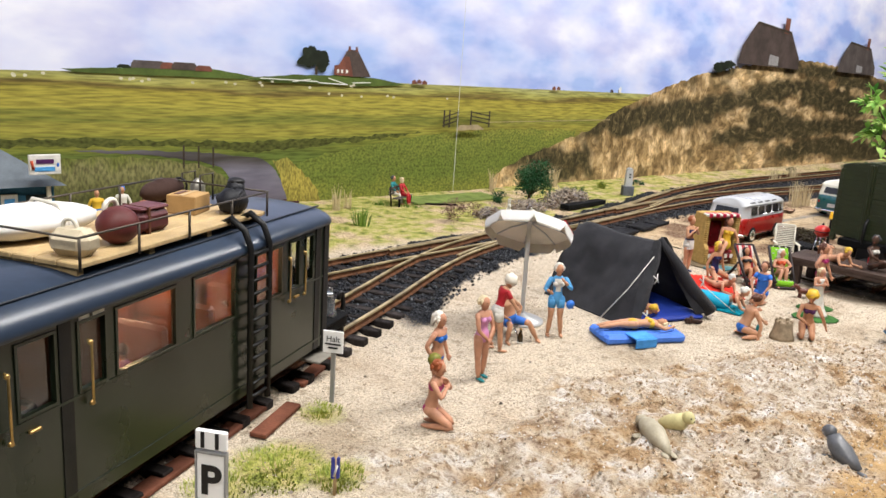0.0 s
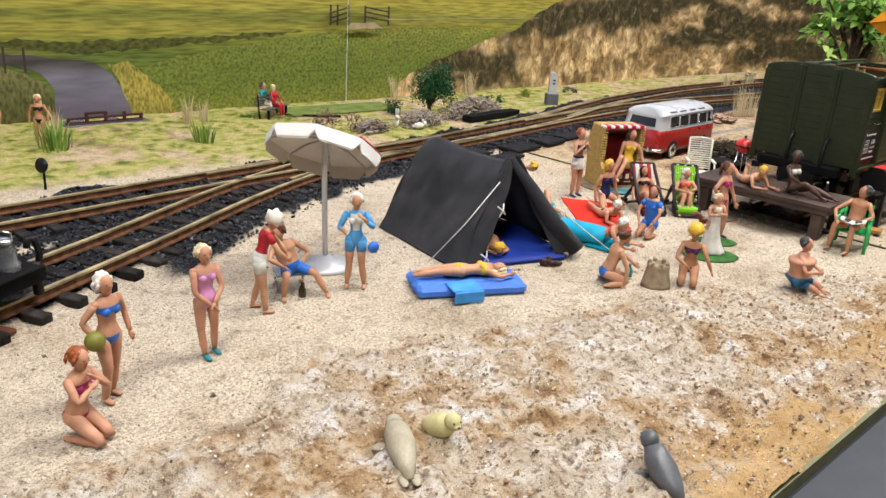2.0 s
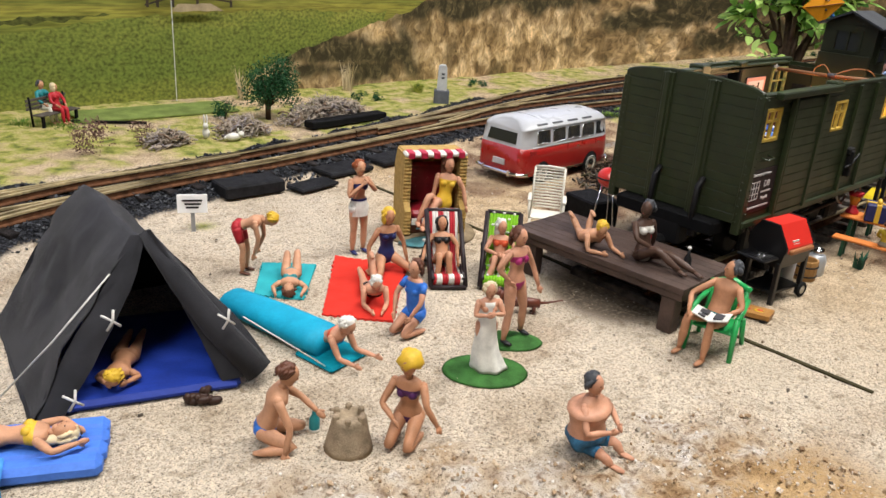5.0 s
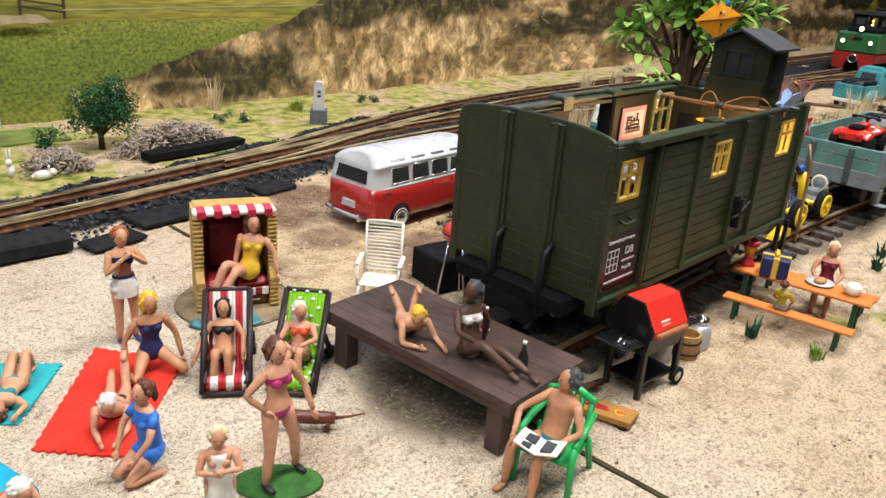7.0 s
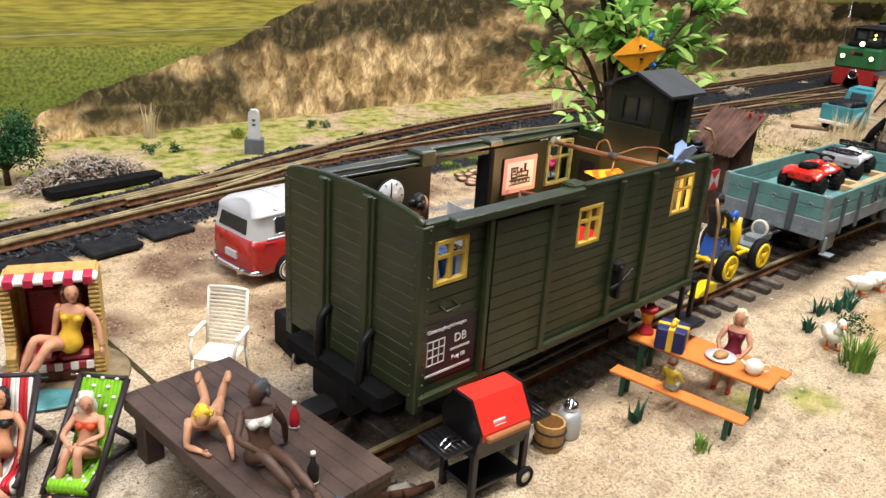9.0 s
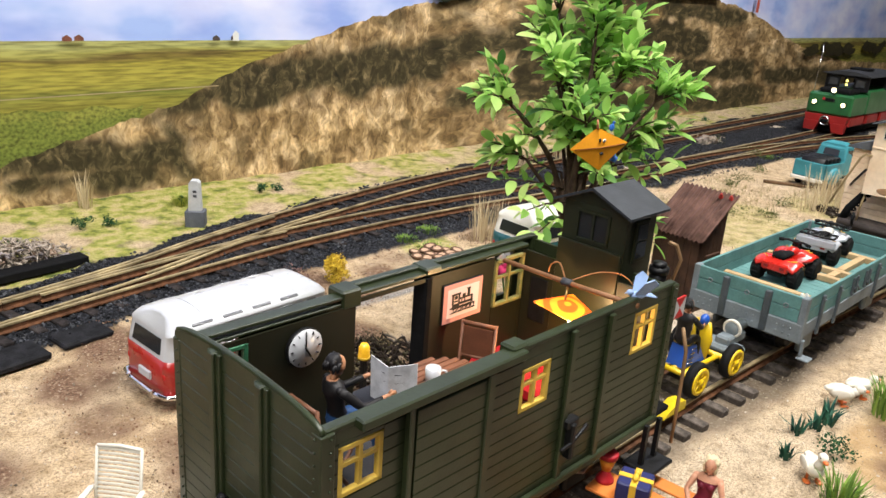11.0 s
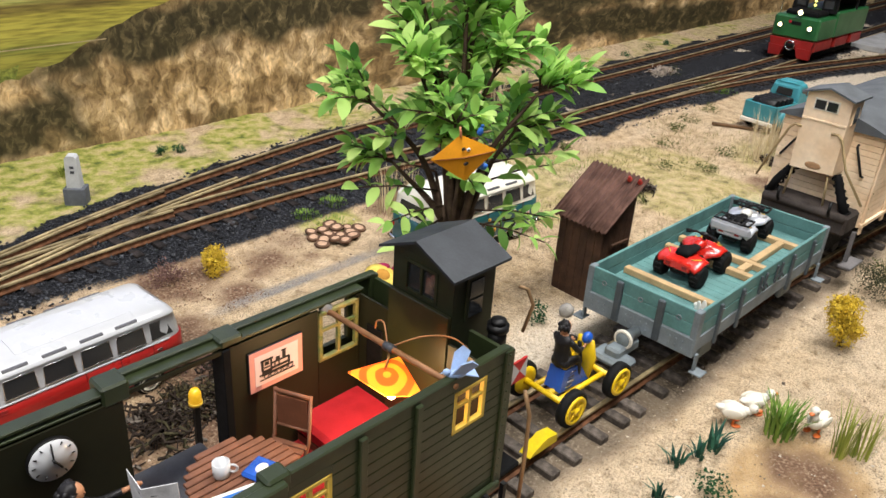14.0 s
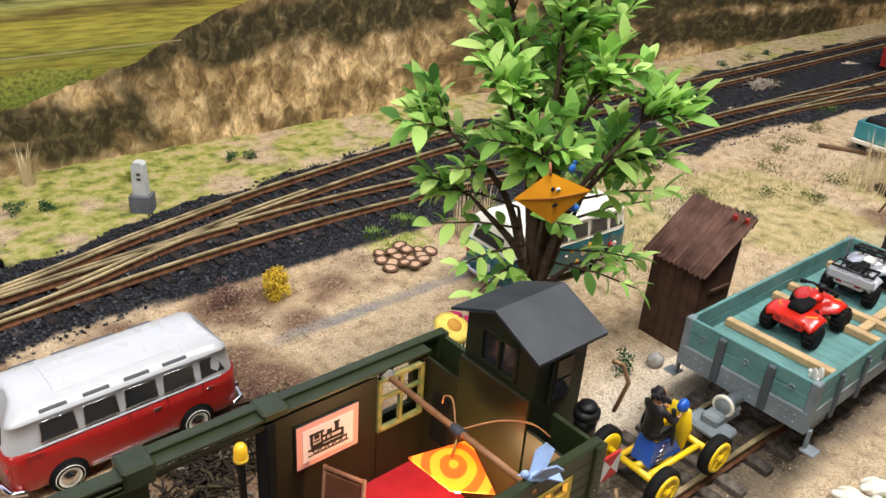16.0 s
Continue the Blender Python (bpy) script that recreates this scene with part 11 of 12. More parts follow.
# ---- beige van with brake cabin ----
def beige_wagon():
    w = thing("beige_goods_wagon", 1.978, 0.347, 0, -3, "beige boarded goods wagon with brake cabin and grey roof", "wagon")
    be = mat("wagon_beige", (0.88, 0.71, 0.51), 0.6, 0, 0.10, 22, 0.2, color2=(0.74, 0.52, 0.31))
    rf = mat("wagon_roof_grey", (0.10, 0.11, 0.12), 0.65, 0, 0.12, 40, 0.2)
    ochre = mat("handrail_ochre", (0.46, 0.34, 0.17), 0.5, 0.2)
    W, X1 = 54, 285
    zs = np.linspace(62, 166, 17)
    for a, b in zip(zs, zs[1:]):
        for sy in (-1, 1):
            part("board", Shape().box(0, X1, *sorted((sy * W, sy * (W - 3))), a + 0.2, b - 0.2, 0, 0.4), be, w)
        part("board", Shape().box(-0.4, 2.6, -W, W, a + 0.2, b - 0.2, 0, 0.4), be, w)
    part("rear_wall", Shape().box(X1 - 3, X1, -W + 3.2, W - 3.2, 62, 166), be, w)
    part("floor_panel", Shape().box(0, X1, -W + 3.2, W - 3.2, 58, 62), BLACK_M, w)
    sec = [(-W - 5, 164)] + [(v, 166 + 15 * math.cos(v / (W + 5) * math.pi / 2)) for v in np.linspace(-W - 5, W + 5, 15)] + [(W + 5, 164)]
    part("roof", Shape().prism(sec, "x", -6, X1 + 6), rf, w)
    for x in (6, 70, 130, 200):
        rib = part("side_rib", Shape().box(x - 4, x + 4, -W - 2.4, -W, 54, 165, 0, 0.6), be, w)
        for z in (66, 84, 102):
            part("bolt", Shape().ball((x, -W - 2.6, z), 1.0, 0, 6, 4), ochre, rib)
    part("side_ledge", Shape().box(0, X1, -W - 3.2, -W - 0.2, 62, 67, 0, 0.6), be, w)
    # the brake cabin stands out over the end platform
    c = part("cabin", Shape().add([(-30, -22, 119), (-30, 24, 117), (-0.6, 24, 117), (-0.6, -22, 119), (-30, -22.6, 199), (-30, 24.6, 199), (-0.6, 24.6, 199), (-0.6, -22.6, 199)], [(0, 1, 2, 3), (4, 7, 6, 5), (0, 4, 5, 1), (1, 5, 6, 2), (2, 6, 7, 3), (3, 7, 4, 0)]), be, w)
    part("gable", Shape().prism([(-22.6, 199.1), (24.6, 199.1), (1, 206)], "x", -30, -0.6), be, c)
    r2 = Shape()
    for y0 in (-26.5, 28.5):
        r2.add([(-37, y0, 200.5), (8, y0, 200.5), (8, 1, 209), (-37, 1, 209), (-37, y0, 198.6), (8, y0, 198.6), (8, 1, 207), (-37, 1, 207)], [(0, 1, 2, 3), (4, 5, 6, 7), (0, 1, 5, 4), (1, 2, 6, 5), (2, 3, 7, 6), (3, 0, 4, 7)])
    part("cabin_roof", r2, rf, c)
    win = part("window", Shape().box(-31, -29.6, -10.4, 15.4, 183, 195, 0, 0.4), CREAM, c)
    for y0, y1 in ((-9, 1.4), (3.2, 14)):
        part("pane", Shape().box(-31.6, -30.8, y0, y1, 184.4, 193.6), DARKGLASS, win)
    o = part("window", Shape().box(-22, -10, -23.6, -22.2, 172, 194, 0, 0.4), be, c)
    part("pane", Shape().box(-20.5, -11.5, -24, -23.3, 174, 192), DARKGLASS, o)
    part("drip_ledge", Shape().box(-31.4, -30, -22.4, 24.4, 171, 173.4, 0, 0.4), be, c)
    part("rust_stain", Shape().ball((-30.0, 0, 124), (0.5, 9, 4), 0, 12, 6), mat("wagon_rust_stain", (0.50, 0.29, 0.15), 0.7, 0, 0.3, 60, 0.2), c)
    deck = mat("platform_rusty_grey", (0.075, 0.062, 0.055), 0.8, 0, 0.2, 60, 0.3)
    for sy, top, foot in ((-1, 24, 45), (1, 22, 40)):
        hose = part("bellows", Shape().tube([(-18, sy * top, 118), (-22, sy * (top + 6), 108), (-26, sy * (top + 13), 96), (-27, sy * foot, 80)], [4.2, 4.6, 4.6, 5], 8), BLACK_M, w)
        for k in range(6):
            f = k / 5
            part("bellows_fold", Shape().ring((-18 - 8 * f, sy * (top + (foot - top) * f), 115 - 32 * f), (0.2, 0.45 * sy, -1), 4.6, 1.3, 14, 6), BLACK_M, hose)
        y0 = 29 if sy > 0 else -17
        part("handrail", Shape().tube([(-31, y0 - sy * 7, 162), (-31, y0, 163), (-31, sy * (abs(y0) + 5), 158), (-30, sy * (abs(y0) + 17), 128), (-28, sy * 58, 96)], 1.3, 8), ochre, w)
        y1 = 35 if sy > 0 else -30
        part("grab_bar", Shape().tube([(-0.5, y1, 150 if sy < 0 else 140), (-4, y1, 149 if sy < 0 else 139), (-4, y1 + sy * 12, 119), (-0.5, y1 + sy * 13, 118)], 1.3, 8), BLACK, w)
        part("platform_leg", Shape().tube([(-26, sy * 22 + 2, 82), (-26, sy * 19 + 2, 118)], 1.2, 6), ochre, w)
    part("platform", Shape().box(-38, -0.6, -52, 42, 60, 83, 0, 3), deck, w)
    part("platform_sill", Shape().tube([(-38, -50, 80), (-38, 40, 80)], 4.5, 10), deck, w)
    for y in (-34, 22):
        part("hook", Shape().tube([(-40, y, 78), (-45, y, 86), (-44, y, 96)], 1.8, 8), BLACK, w)
    part("coupler", Shape().box(-66, -30, -8, 8, 26, 36, 0, 2), BLACK_M, w)
    for x in (36, 216):
        for y in (-23.5, 23.5):
            part("wheel", Shape().lathe([(2, -4), (13, -4), (15.4, -3), (15.4, -1.6), (13, -1), (13, 4), (10, 4.5), (3, 4.5)], 22, 0, (x, y, 27.2), (0, 1 if y > 0 else -1, 0)), BLACK, w)
    part("underframe", Shape().box(-30, X1, -34, 34, 30, 60, 0, 2), BLACK_M, w)
    part("step", Shape().box(-30, 6, -W - 14, -W, 24, 27, 0, 0.6).box(-16, -12, -W - 4, -W, 26, 62), mat("step_grey", (0.16, 0.15, 0.15), 0.7), w)


beige_wagon()


# ---- steam tram engine ----
def engine():
    e = thing("tram_locomotive", 3.10, 0.805, 0, -1, "green and red boxed tram locomotive with lit lamps", "locomotive")
    g = mat("engine_green", (0.018, 0.12, 0.035), 0.35, 0, 0.1, 30, 0.05, coat=0.2)
    r = mat("engine_red", (0.30, 0.014, 0.012), 0.4, 0, 0.1, 30, 0.05)
    part("front_box", Shape().box(0, 110, -56, 56, 58, 112, 0, 5), g, e)
    part("side_box", Shape().box(112, 330, -56, 56, 58, 122, 0, 4), g, e)
    part("front_skirt", Shape().prism([(-50, 40), (50, 40), (54, 58), (-54, 58)], "x", -4, 12), r, e)
    for sy in (-1, 1):
        part("rail_guard", Shape().prism([(sy * 22, 16), (sy * 50, 16), (sy * 52, 40), (sy * 14, 40)], "x", -6, 8), r, e)
    for x0, x1 in ((12, 120), (140, 230), (250, 330)):
        part("side_skirt", Shape().box(x0, x1, -54, 54, 32, 58, 0, 3), r, e)
    part("under_shadow_box", Shape().box(20, 320, -40, 40, 14, 30, 0, 2), BLACK_M, e)
    part("coupling", Shape().ring((-8, 0, 44), (1, 0, 0.1), 11, 2.6, 20, 8), CHROME, e)
    part("buffer_shank", Shape().box(-10, 0, -8, 8, 40, 48, 0, 1), BLACK, e)
    for y, z, rr in ((-36, 88, 6.5), (36, 88, 6.5), (-6, 122, 7.5)):
        l = part("lamp", Shape().tube([(-6, y, z), (4, y, z)], rr, 18), BLACK, e)
        part("lens", Shape().ball((-6, y, z), (2.2, rr * 0.82, rr * 0.82), 0, 14, 8), mat("lamp_lit", (1, 0.9, 0.6), 0.2, glow=((1.0, 0.82, 0.45), 6)), l)
    part("number_plate", Shape().box(-1.6, 0.4, -12, 12, 92, 100, 0, 0.5), BLACK, e)
    part("emblem", Shape().ball((-1.6, 15, 98), (0.8, 4, 4)), REDF, e)
    part("boiler_top", Shape().box(20, 90, -40, 40, 110, 124, 0, 4), BLACK_M, e)
    for x in (96, 236):
        for y in (-52, 52):
            part("cab_post", Shape().box(x - 3, x + 3, y - 3, y + 3, 118, 158, 0, 0.5), BLACK, e)
    part("cab_front", Shape().box(93, 97, -52, -18, 118, 158).box(93, 97, 18, 52, 118, 158).box(93, 97, -52, 52, 150, 158), BLACK, e)
    for y in (-34, 34):
        part("cab_window", Shape().box(91.5, 93, y - 11, y + 11, 128, 146, 0, 0.5), mat("cab_pane", (0.05, 0.055, 0.06), 0.1), e)
    sec = [(-62, 156)] + [(v, 158 + 9 * math.cos(v / 62 * math.pi / 2)) for v in np.linspace(-62, 62, 13)] + [(62, 156)]
    part("roof", Shape().prism(sec, "x", 84, 320), mat("engine_roof", (0.03, 0.032, 0.035), 0.55), e)
    part("roof_hatch", Shape().box(160, 210, -24, 24, 166, 172, 0, 2), BLACK_M, e)
    part("rear_wall", Shape().box(300, 304, -52, 52, 118, 158), BLACK, e)
    part("aerial", Shape().tube([(14, 50, 112), (20, 52, 230)], 0.7, 6), CHROME, e)
    for k, (y, z) in enumerate(((6, 140), (6, 130))):
        part("cab_lamp", Shape().ball((110, y, z), 3.6), mat("cab_lamp_yellow", (0.9, 0.85, 0.2), 0.3, glow=((1.0, 0.9, 0.25), 2.0)), e)


engine()
single("far_platform", Shape().box(-140, 140, -45, 45, 0, 16, 0, 2), mat("platform_concrete", (0.36, 0.36, 0.36), 0.85, 0, 0.12, 30, 0.3), 3.62, 0.735, 0, 0, "low pale concrete platform beside the far track", "platform")

# ---- plants ----
rq = random.Random(77)


def leaf_mesh(length, width, bend, m, name="leaf"):
    """A pointed leaf with a folded midrib, growing along +x."""
    sh = Shape()
    n = 6
    vs = []
    for i in range(n + 1):
        t = i / n
        w = width * math.sin(math.pi * min(1, t * 0.92 + 0.05)) ** 0.8 * 0.5 if 0 < i < n else 0.25
        z = bend * (t - t * t) * 4 * 0.3 - bend * t * t
        vs += [(length * t, -w, z + w * 0.28), (length * t, 0, z), (length * t, w, z + w * 0.28)]
    fs = []
    for i in range(n):
        a = i * 3
        fs += [(a, a + 3, a + 4, a + 1), (a + 1, a + 4, a + 5, a + 2)]
    sh.add(vs, fs, 0, True)
    me = sh.mesh(name, m)
    return me, vs, fs


def leaf_material():
    m = bpy.data.materials.new("tree_leaf_green")
    m.use_nodes = True
    nt = m.node_tree
    b = nt.nodes["Principled BSDF"]
    ramp = nt.nodes.new("ShaderNodeValToRGB")
    e = ramp.color_ramp.elements
    e.new(0.5)
    for el, (p, c) in zip(e, ((0.0, (0.07, 0.20, 0.04)), (0.5, (0.30, 0.56, 0.11)), (1.0, (0.64, 0.84, 0.28)))):
        el.position, el.color = p, (*c, 1)
    rnd_src = nt.nodes.new("ShaderNodeNewGeometry").outputs["Random Per Island"]
    oi = nt.nodes.new("ShaderNodeObjectInfo").outputs["Random"]
    add = nt.nodes.new("ShaderNodeMath")
    add.operation = "ADD"
    nt.links.new(rnd_src, add.inputs[0])
    nt.links.new(oi, add.inputs[1])
    fr = nt.nodes.new("ShaderNodeMath")
    fr.operation = "FRACT"
    nt.links.new(add.outputs[0], fr.inputs[0])
    nt.links.new(fr.outputs[0], ramp.inputs[0])
    nt.links.new(ramp.outputs[0], b.inputs["Base Color"])
    b.inputs["Roughness"].default_value = 0.55
    b.inputs["Specular IOR Level"].default_value = 0.3
    tr = nt.nodes.new("ShaderNodeBsdfTranslucent")
    nt.links.new(ramp.outputs[0], tr.inputs["Color"])
    mx = nt.nodes.new("ShaderNodeMixShader")
    mx.inputs[0].default_value = 0.45
    nt.links.new(b.outputs[0], mx.inputs[1])
    nt.links.new(tr.outputs[0], mx.inputs[2])
    nt.links.new(mx.outputs[0], nt.nodes["Material Output"].inputs["Surface"])
    return m


def big_tree(x, y):
    t = thing("artificial_tree", x, y, 0, 0, "bushy artificial tree with large bright green leaves", "tree")
    bark = mat("tree_bark", (0.10, 0.065, 0.045), 0.85, 0, 0.25, 120, 0.7)
    part("trunk", Shape().tube([(2, 4, -2), (0, 0, 40), (-3, -2, 76), (-4, -3, 92)], [9.4, 8.4, 8.0, 7.0], 12), bark, t)
    tips = []
    limbs = [(-62, 22, 178), (-30, -34, 215), (-14, 30, 262), (6, -6, 285), (30, -30, 250), (44, 24, 230), (64, -36, 196), (-84, 34, 226), (-48, 2, 250), (22, 40, 200), (86, -6, 178), (58, 10, 272), (70, -60, 232), (34, 0, 310), (-34, 20, 302)]
    for i, (lx, ly, lz) in enumerate(limbs):
        lx, ly = lx * 0.76 - 8, ly * 0.72 + 4
        k = 0.60 if lz > 200 else 0.42
        mid = (lx * 0.30 + rq.uniform(-6, 6), ly * 0.32 + rq.uniform(-6, 6), 88 + (lz - 88) * k)
        pts = spline([(-4, -3, 82), mid, (lx, ly, lz)], 9)
        part("limb", Shape().tube([tuple(p) for p in pts], [float(v) for v in np.linspace(5.6 if i < 6 else 4.2, 1.2, len(pts))], 8), bark, t)
        for p in pts[int(len(pts) * 0.52)::4]:
            if p[2] > 172:
                tips.append((p, (lx, ly, lz)))
        tips.append((np.array((lx, ly, lz)), (lx, ly, lz)))
    green = leaf_material()
    kinds = [leaf_mesh(19, 8.6, 3, green), leaf_mesh(16, 7.6, 4, green), leaf_mesh(23, 9.6, 2, green)]
    count, rest = 0, Shape()
    sprays = []
    for p, end in tips:
        for q in range(2 if np.linalg.norm(p - np.array(end)) > 1 else 4):
            out = np.array([p[0], p[1], (p[2] - 190) * 0.5]) * 0.9 + np.array([rq.uniform(-50, 50), rq.uniform(-50, 50), rq.uniform(-4, 55)])
            out = out / (np.linalg.norm(out) + 1e-6)
            sprays.append((p, out, rq.uniform(22, 42)))
    # low side shoots that hang out over the van and the outhouse
    for px, py, pz, dx, dy, dz, ln in ((16, -8, 128, 0.9, -0.35, -0.22, 78), (12, -8, 118, 0.75, -0.6, -0.28, 70), (20, -6, 150, 0.95, -0.25, 0.08, 80), (18, 6, 158, 0.95, 0.1, 0.2, 70), (26, -14, 170, 0.8, -0.5, 0.1, 62), (30, -10, 112, 0.95, -0.25, -0.12, 62), (-16, -2, 128, -0.85, -0.2, -0.05, 66), (-14, -6, 122, -0.7, -0.5, -0.12, 56), (-18, 4, 150, -0.9, 0.25, 0.18, 74), (-18, 8, 165, -0.8, 0.5, 0.25, 66), (-20, -4, 140, -0.9, 0.05, 0.0, 60), (-10, -10, 168, -0.5, -0.7, 0.15, 50)):
        sprays.append((np.array([px, py, pz], float), np.array([dx, dy, dz]) / math.sqrt(dx * dx + dy * dy + dz * dz), ln))
        part("limb", Shape().tube([(-4, -3, 86), (px * 0.6 - 2, py * 0.6, 86 + (pz - 86) * 0.6), (px, py, pz)], [3.4, 2.4, 1.1], 7), bark, t)
    for p, out, ln in sprays:
        end = p + out * ln
        part_pts = [tuple(p), tuple(p + out * ln * 0.5 + np.array([0, 0, 3])), tuple(end)]
        part("twig", Shape().tube(part_pts, [1.0, 0.8, 0.5], 5), bark, t)
        axis = Vector(out)
        side = axis.orthogonal().normalized()
        side.rotate(Matrix.Rotation(rq.uniform(0, 6.28), 3, axis))
        for k in range(11):
            f = 0.22 + 0.78 * k / 10
            c = p + out * ln * f + np.array([0, 0, 6 * f * (1 - f)])
            # leaves stand off the twig in turn, the last ones close round its tip
            off = Matrix.Rotation(k * 2.4 + rq.uniform(-0.4, 0.4), 3, axis) @ side
            v = axis * (0.55 if k < 8 else 1.3) + off * rq.uniform(0.6, 1.0) + Vector((0, 0, rq.uniform(-0.15, 0.35)))
            m4 = v.to_track_quat("X", "Z").to_matrix().to_4x4()
            sc = rq.uniform(0.7, 1.15)
            roll = Matrix.Rotation(rq.uniform(-0.6, 0.6), 4, "X")
            mtx = Matrix.Translation(c) @ m4 @ roll @ Matrix.Scale(sc, 4)
            me, vs, fs = kinds[rq.randrange(3)]
            if count < 290 and k >= 4 and (c[1] < 10 or c[2] > 200):
                count += 1
                o = part("leaf", me, None, t)
                o.matrix_basis = Matrix.Translation(c * 0.001) @ m4 @ roll @ Matrix.Scale(sc, 4)
            else:
                rest.add([mtx @ Vector(q) for q in vs], fs, 0, True)
    r = part("foliage", rest, green, t)
    tagged(r, kind="stuff")
    part("nest_box", Shape().box(-14, 2, -14, -4, 62, 76, 0, 1), bark, t)


big_tree(1.545, 0.499)
kt = thing("paper_kite", 1.493, 0.450, 0.2035, 0, "orange paper kite with a drawn face caught in the tree", "kite")
OK = mat("kite_orange", (0.80, 0.33, 0.01), 0.6, 0, 0.08, 60, 0.1)
KL, KR, KT, KB, KC = (-19, 14, -4), (19, -15, 4), (-3, 1, 15), (2, -1, -20), (-2.5, -3.5, -0.5)
back = [(x + 0.5, y + 0.8, z) for x, y, z in (KL, KR, KT, KB, KC)]
part("sail", Shape().add([KL, KR, KT, KB, KC] + back, [(0, 4, 2), (4, 1, 2), (0, 3, 4), (3, 1, 4), (5, 7, 9), (9, 7, 6), (5, 9, 8), (8, 9, 6)]), OK, kt)
part("fold", Shape().tube([(-17, 11, -4), (-2.8, -4, -0.6), (16, -14, 3)], 0.55, 6), mat("kite_fold", (0.30, 0.10, 0.01), 0.6), kt)
part("top_tag", Shape().tube([(-3, 1, 14), (-3.5, 2, 21)], [3.2, 2.2], 8, 0, True, True, 0.3), mat("kite_salmon", (0.62, 0.22, 0.12), 0.6), kt)
part("tail_bow", Shape().ball((14, -4, -9), (4.6, 3, 3.4), 0, 8, 6, 0.2), BLUE, kt)
part("tail_bow", Shape().ball((19, -4, -12), (3.6, 2.6, 2.6), 0, 8, 6, 0.2), BLUE, kt)
part("tail_bow", Shape().ball((5, 0, -18), (2.6, 2, 2.6), 0, 8, 6, 0.2), YEL, kt)
for q, m in (((-3.6, -3.0, 5.6), BLK), ((-0.2, -4.6, 5.2), WHT)):
    part("drawn_eye", Shape().ball(q, (1.9, 1.0, 1.5), 0, 8, 6), m, kt)
part("drawn_pupil", Shape().ball((-0.6, -5.2, 5.2), (0.8, 0.7, 0.8), 0, 8, 6), BLK, kt)
part("drawn_mouth", Shape().ball((-1.4, -4.4, -5.2), (2.8, 0.9, 1.3), 0, 8, 6), BLK, kt)


def tuft(x, y, h, n, spread, cols, label, lean=0.5, w=1.1, name="grass_tuft", z=0.0, group="grass tufts"):
    sh = Shape()
    r = random.Random(int(x * 9999 + y * 777))
    for k in range(n):
        a, q = r.uniform(0, 2 * math.pi), r.random() ** 0.7 * spread
        bx, by = q * math.cos(a), q * math.sin(a)
        hh = h * r.uniform(0.6, 1.1)
        d = r.uniform(0.1, lean) * hh
        a2 = a + r.uniform(-0.7, 0.7)
        tx, ty = bx + d * math.cos(a2), by + d * math.sin(a2)
        ww = w * r.uniform(0.7, 1.2)
        px, py = -math.sin(a2) * ww, math.cos(a2) * ww
        mx, my = bx + (tx - bx) * 0.35, by + (ty - by) * 0.35
        sh.add([(bx - px, by - py, -1), (bx + px, by + py, -1), (mx + px * 0.8, my + py * 0.8, hh * 0.6), (mx - px * 0.8, my - py * 0.8, hh * 0.6), (tx, ty, hh)], [(0, 1, 2, 3), (3, 2, 4)])
    key = "blades_" + str(cols[0])
    if key not in MATS:
        MATS[key] = by_island(bpy.data.materials.new("grass_blades"), *cols)
    return single(name, sh, MATS[key], x, y, z + ground_at(x, y), 0, label, "grass tuft", group)


FRESH = [(0.10, 0.20, 0.03), (0.22, 0.33, 0.06), (0.06, 0.13, 0.025)]
LIME = [(0.26, 0.31, 0.05), (0.36, 0.38, 0.08), (0.16, 0.22, 0.04)]
DRY = [(0.52, 0.42, 0.26), (0.62, 0.52, 0.34), (0.40, 0.30, 0.16)]
DEEP = [(0.02, 0.075, 0.055), (0.03, 0.10, 0.06), (0.015, 0.05, 0.04)]
for x, y, h, n, sp, lab in ((0.697, 0.960, 30, 46, 12, "spiky green grass tuft behind the tracks"), (0.528, 1.000, 34, 60, 20, "spiky green grass tuft by the creek"), (1.650, 0.232, 30, 90, 13, "dense fresh green tuft beside the ducks"), (1.478, 0.212, 26, 80, 12, "fresh green tuft at the pond"), (1.283, 0.234, 9, 26, 5, "small bright green tuft by the bench")):
    tuft(x, y, h, n, sp, FRESH, lab, 0.7)
for x, y in ((1.278, 0.277), (1.589, 0.258), (1.553, 0.270), (1.511, 0.262), (1.60, 0.262), (1.575, 0.262)):
    tuft(x, y, 15, 12, 5, DEEP, "low dark blue-green leafy plant", 0.9, 1.6, "leafy_plant", 0, "leafy plants")
tuft(1.664, 0.188, 46, 40, 9, LIME, "tall thin reed clump", 0.25, 0.7)
tuft(1.672, 0.176, 40, 30, 8, LIME, "tall thin reed clump", 0.3, 0.7)
for x, y, h, n, sp in ((1.345, 1.130, 48, 60, 9), (1.701, 0.742, 62, 70, 16), (1.73, 0.735, 50, 50, 12), (2.39, 0.55, 55, 110, 40), (2.30, 0.53, 40, 90, 40), (2.45, 0.52, 50, 80, 30), (0.735, 1.085, 42, 40, 8), (0.76, 1.09, 34, 30, 8), (0.56, 1.10, 34, 30, 9), (2.20, 0.98, 40, 60, 20), (2.08, 0.98, 40, 50, 20), (1.15, 1.13, 50, 40, 6), (2.36, 0.50, 50, 60, 22)):
    tuft(x, y, h, n, sp, DRY, "dry pale beige pampas grass clump", 0.3, 0.6, "dry_grass", 0, "dry grass clumps")
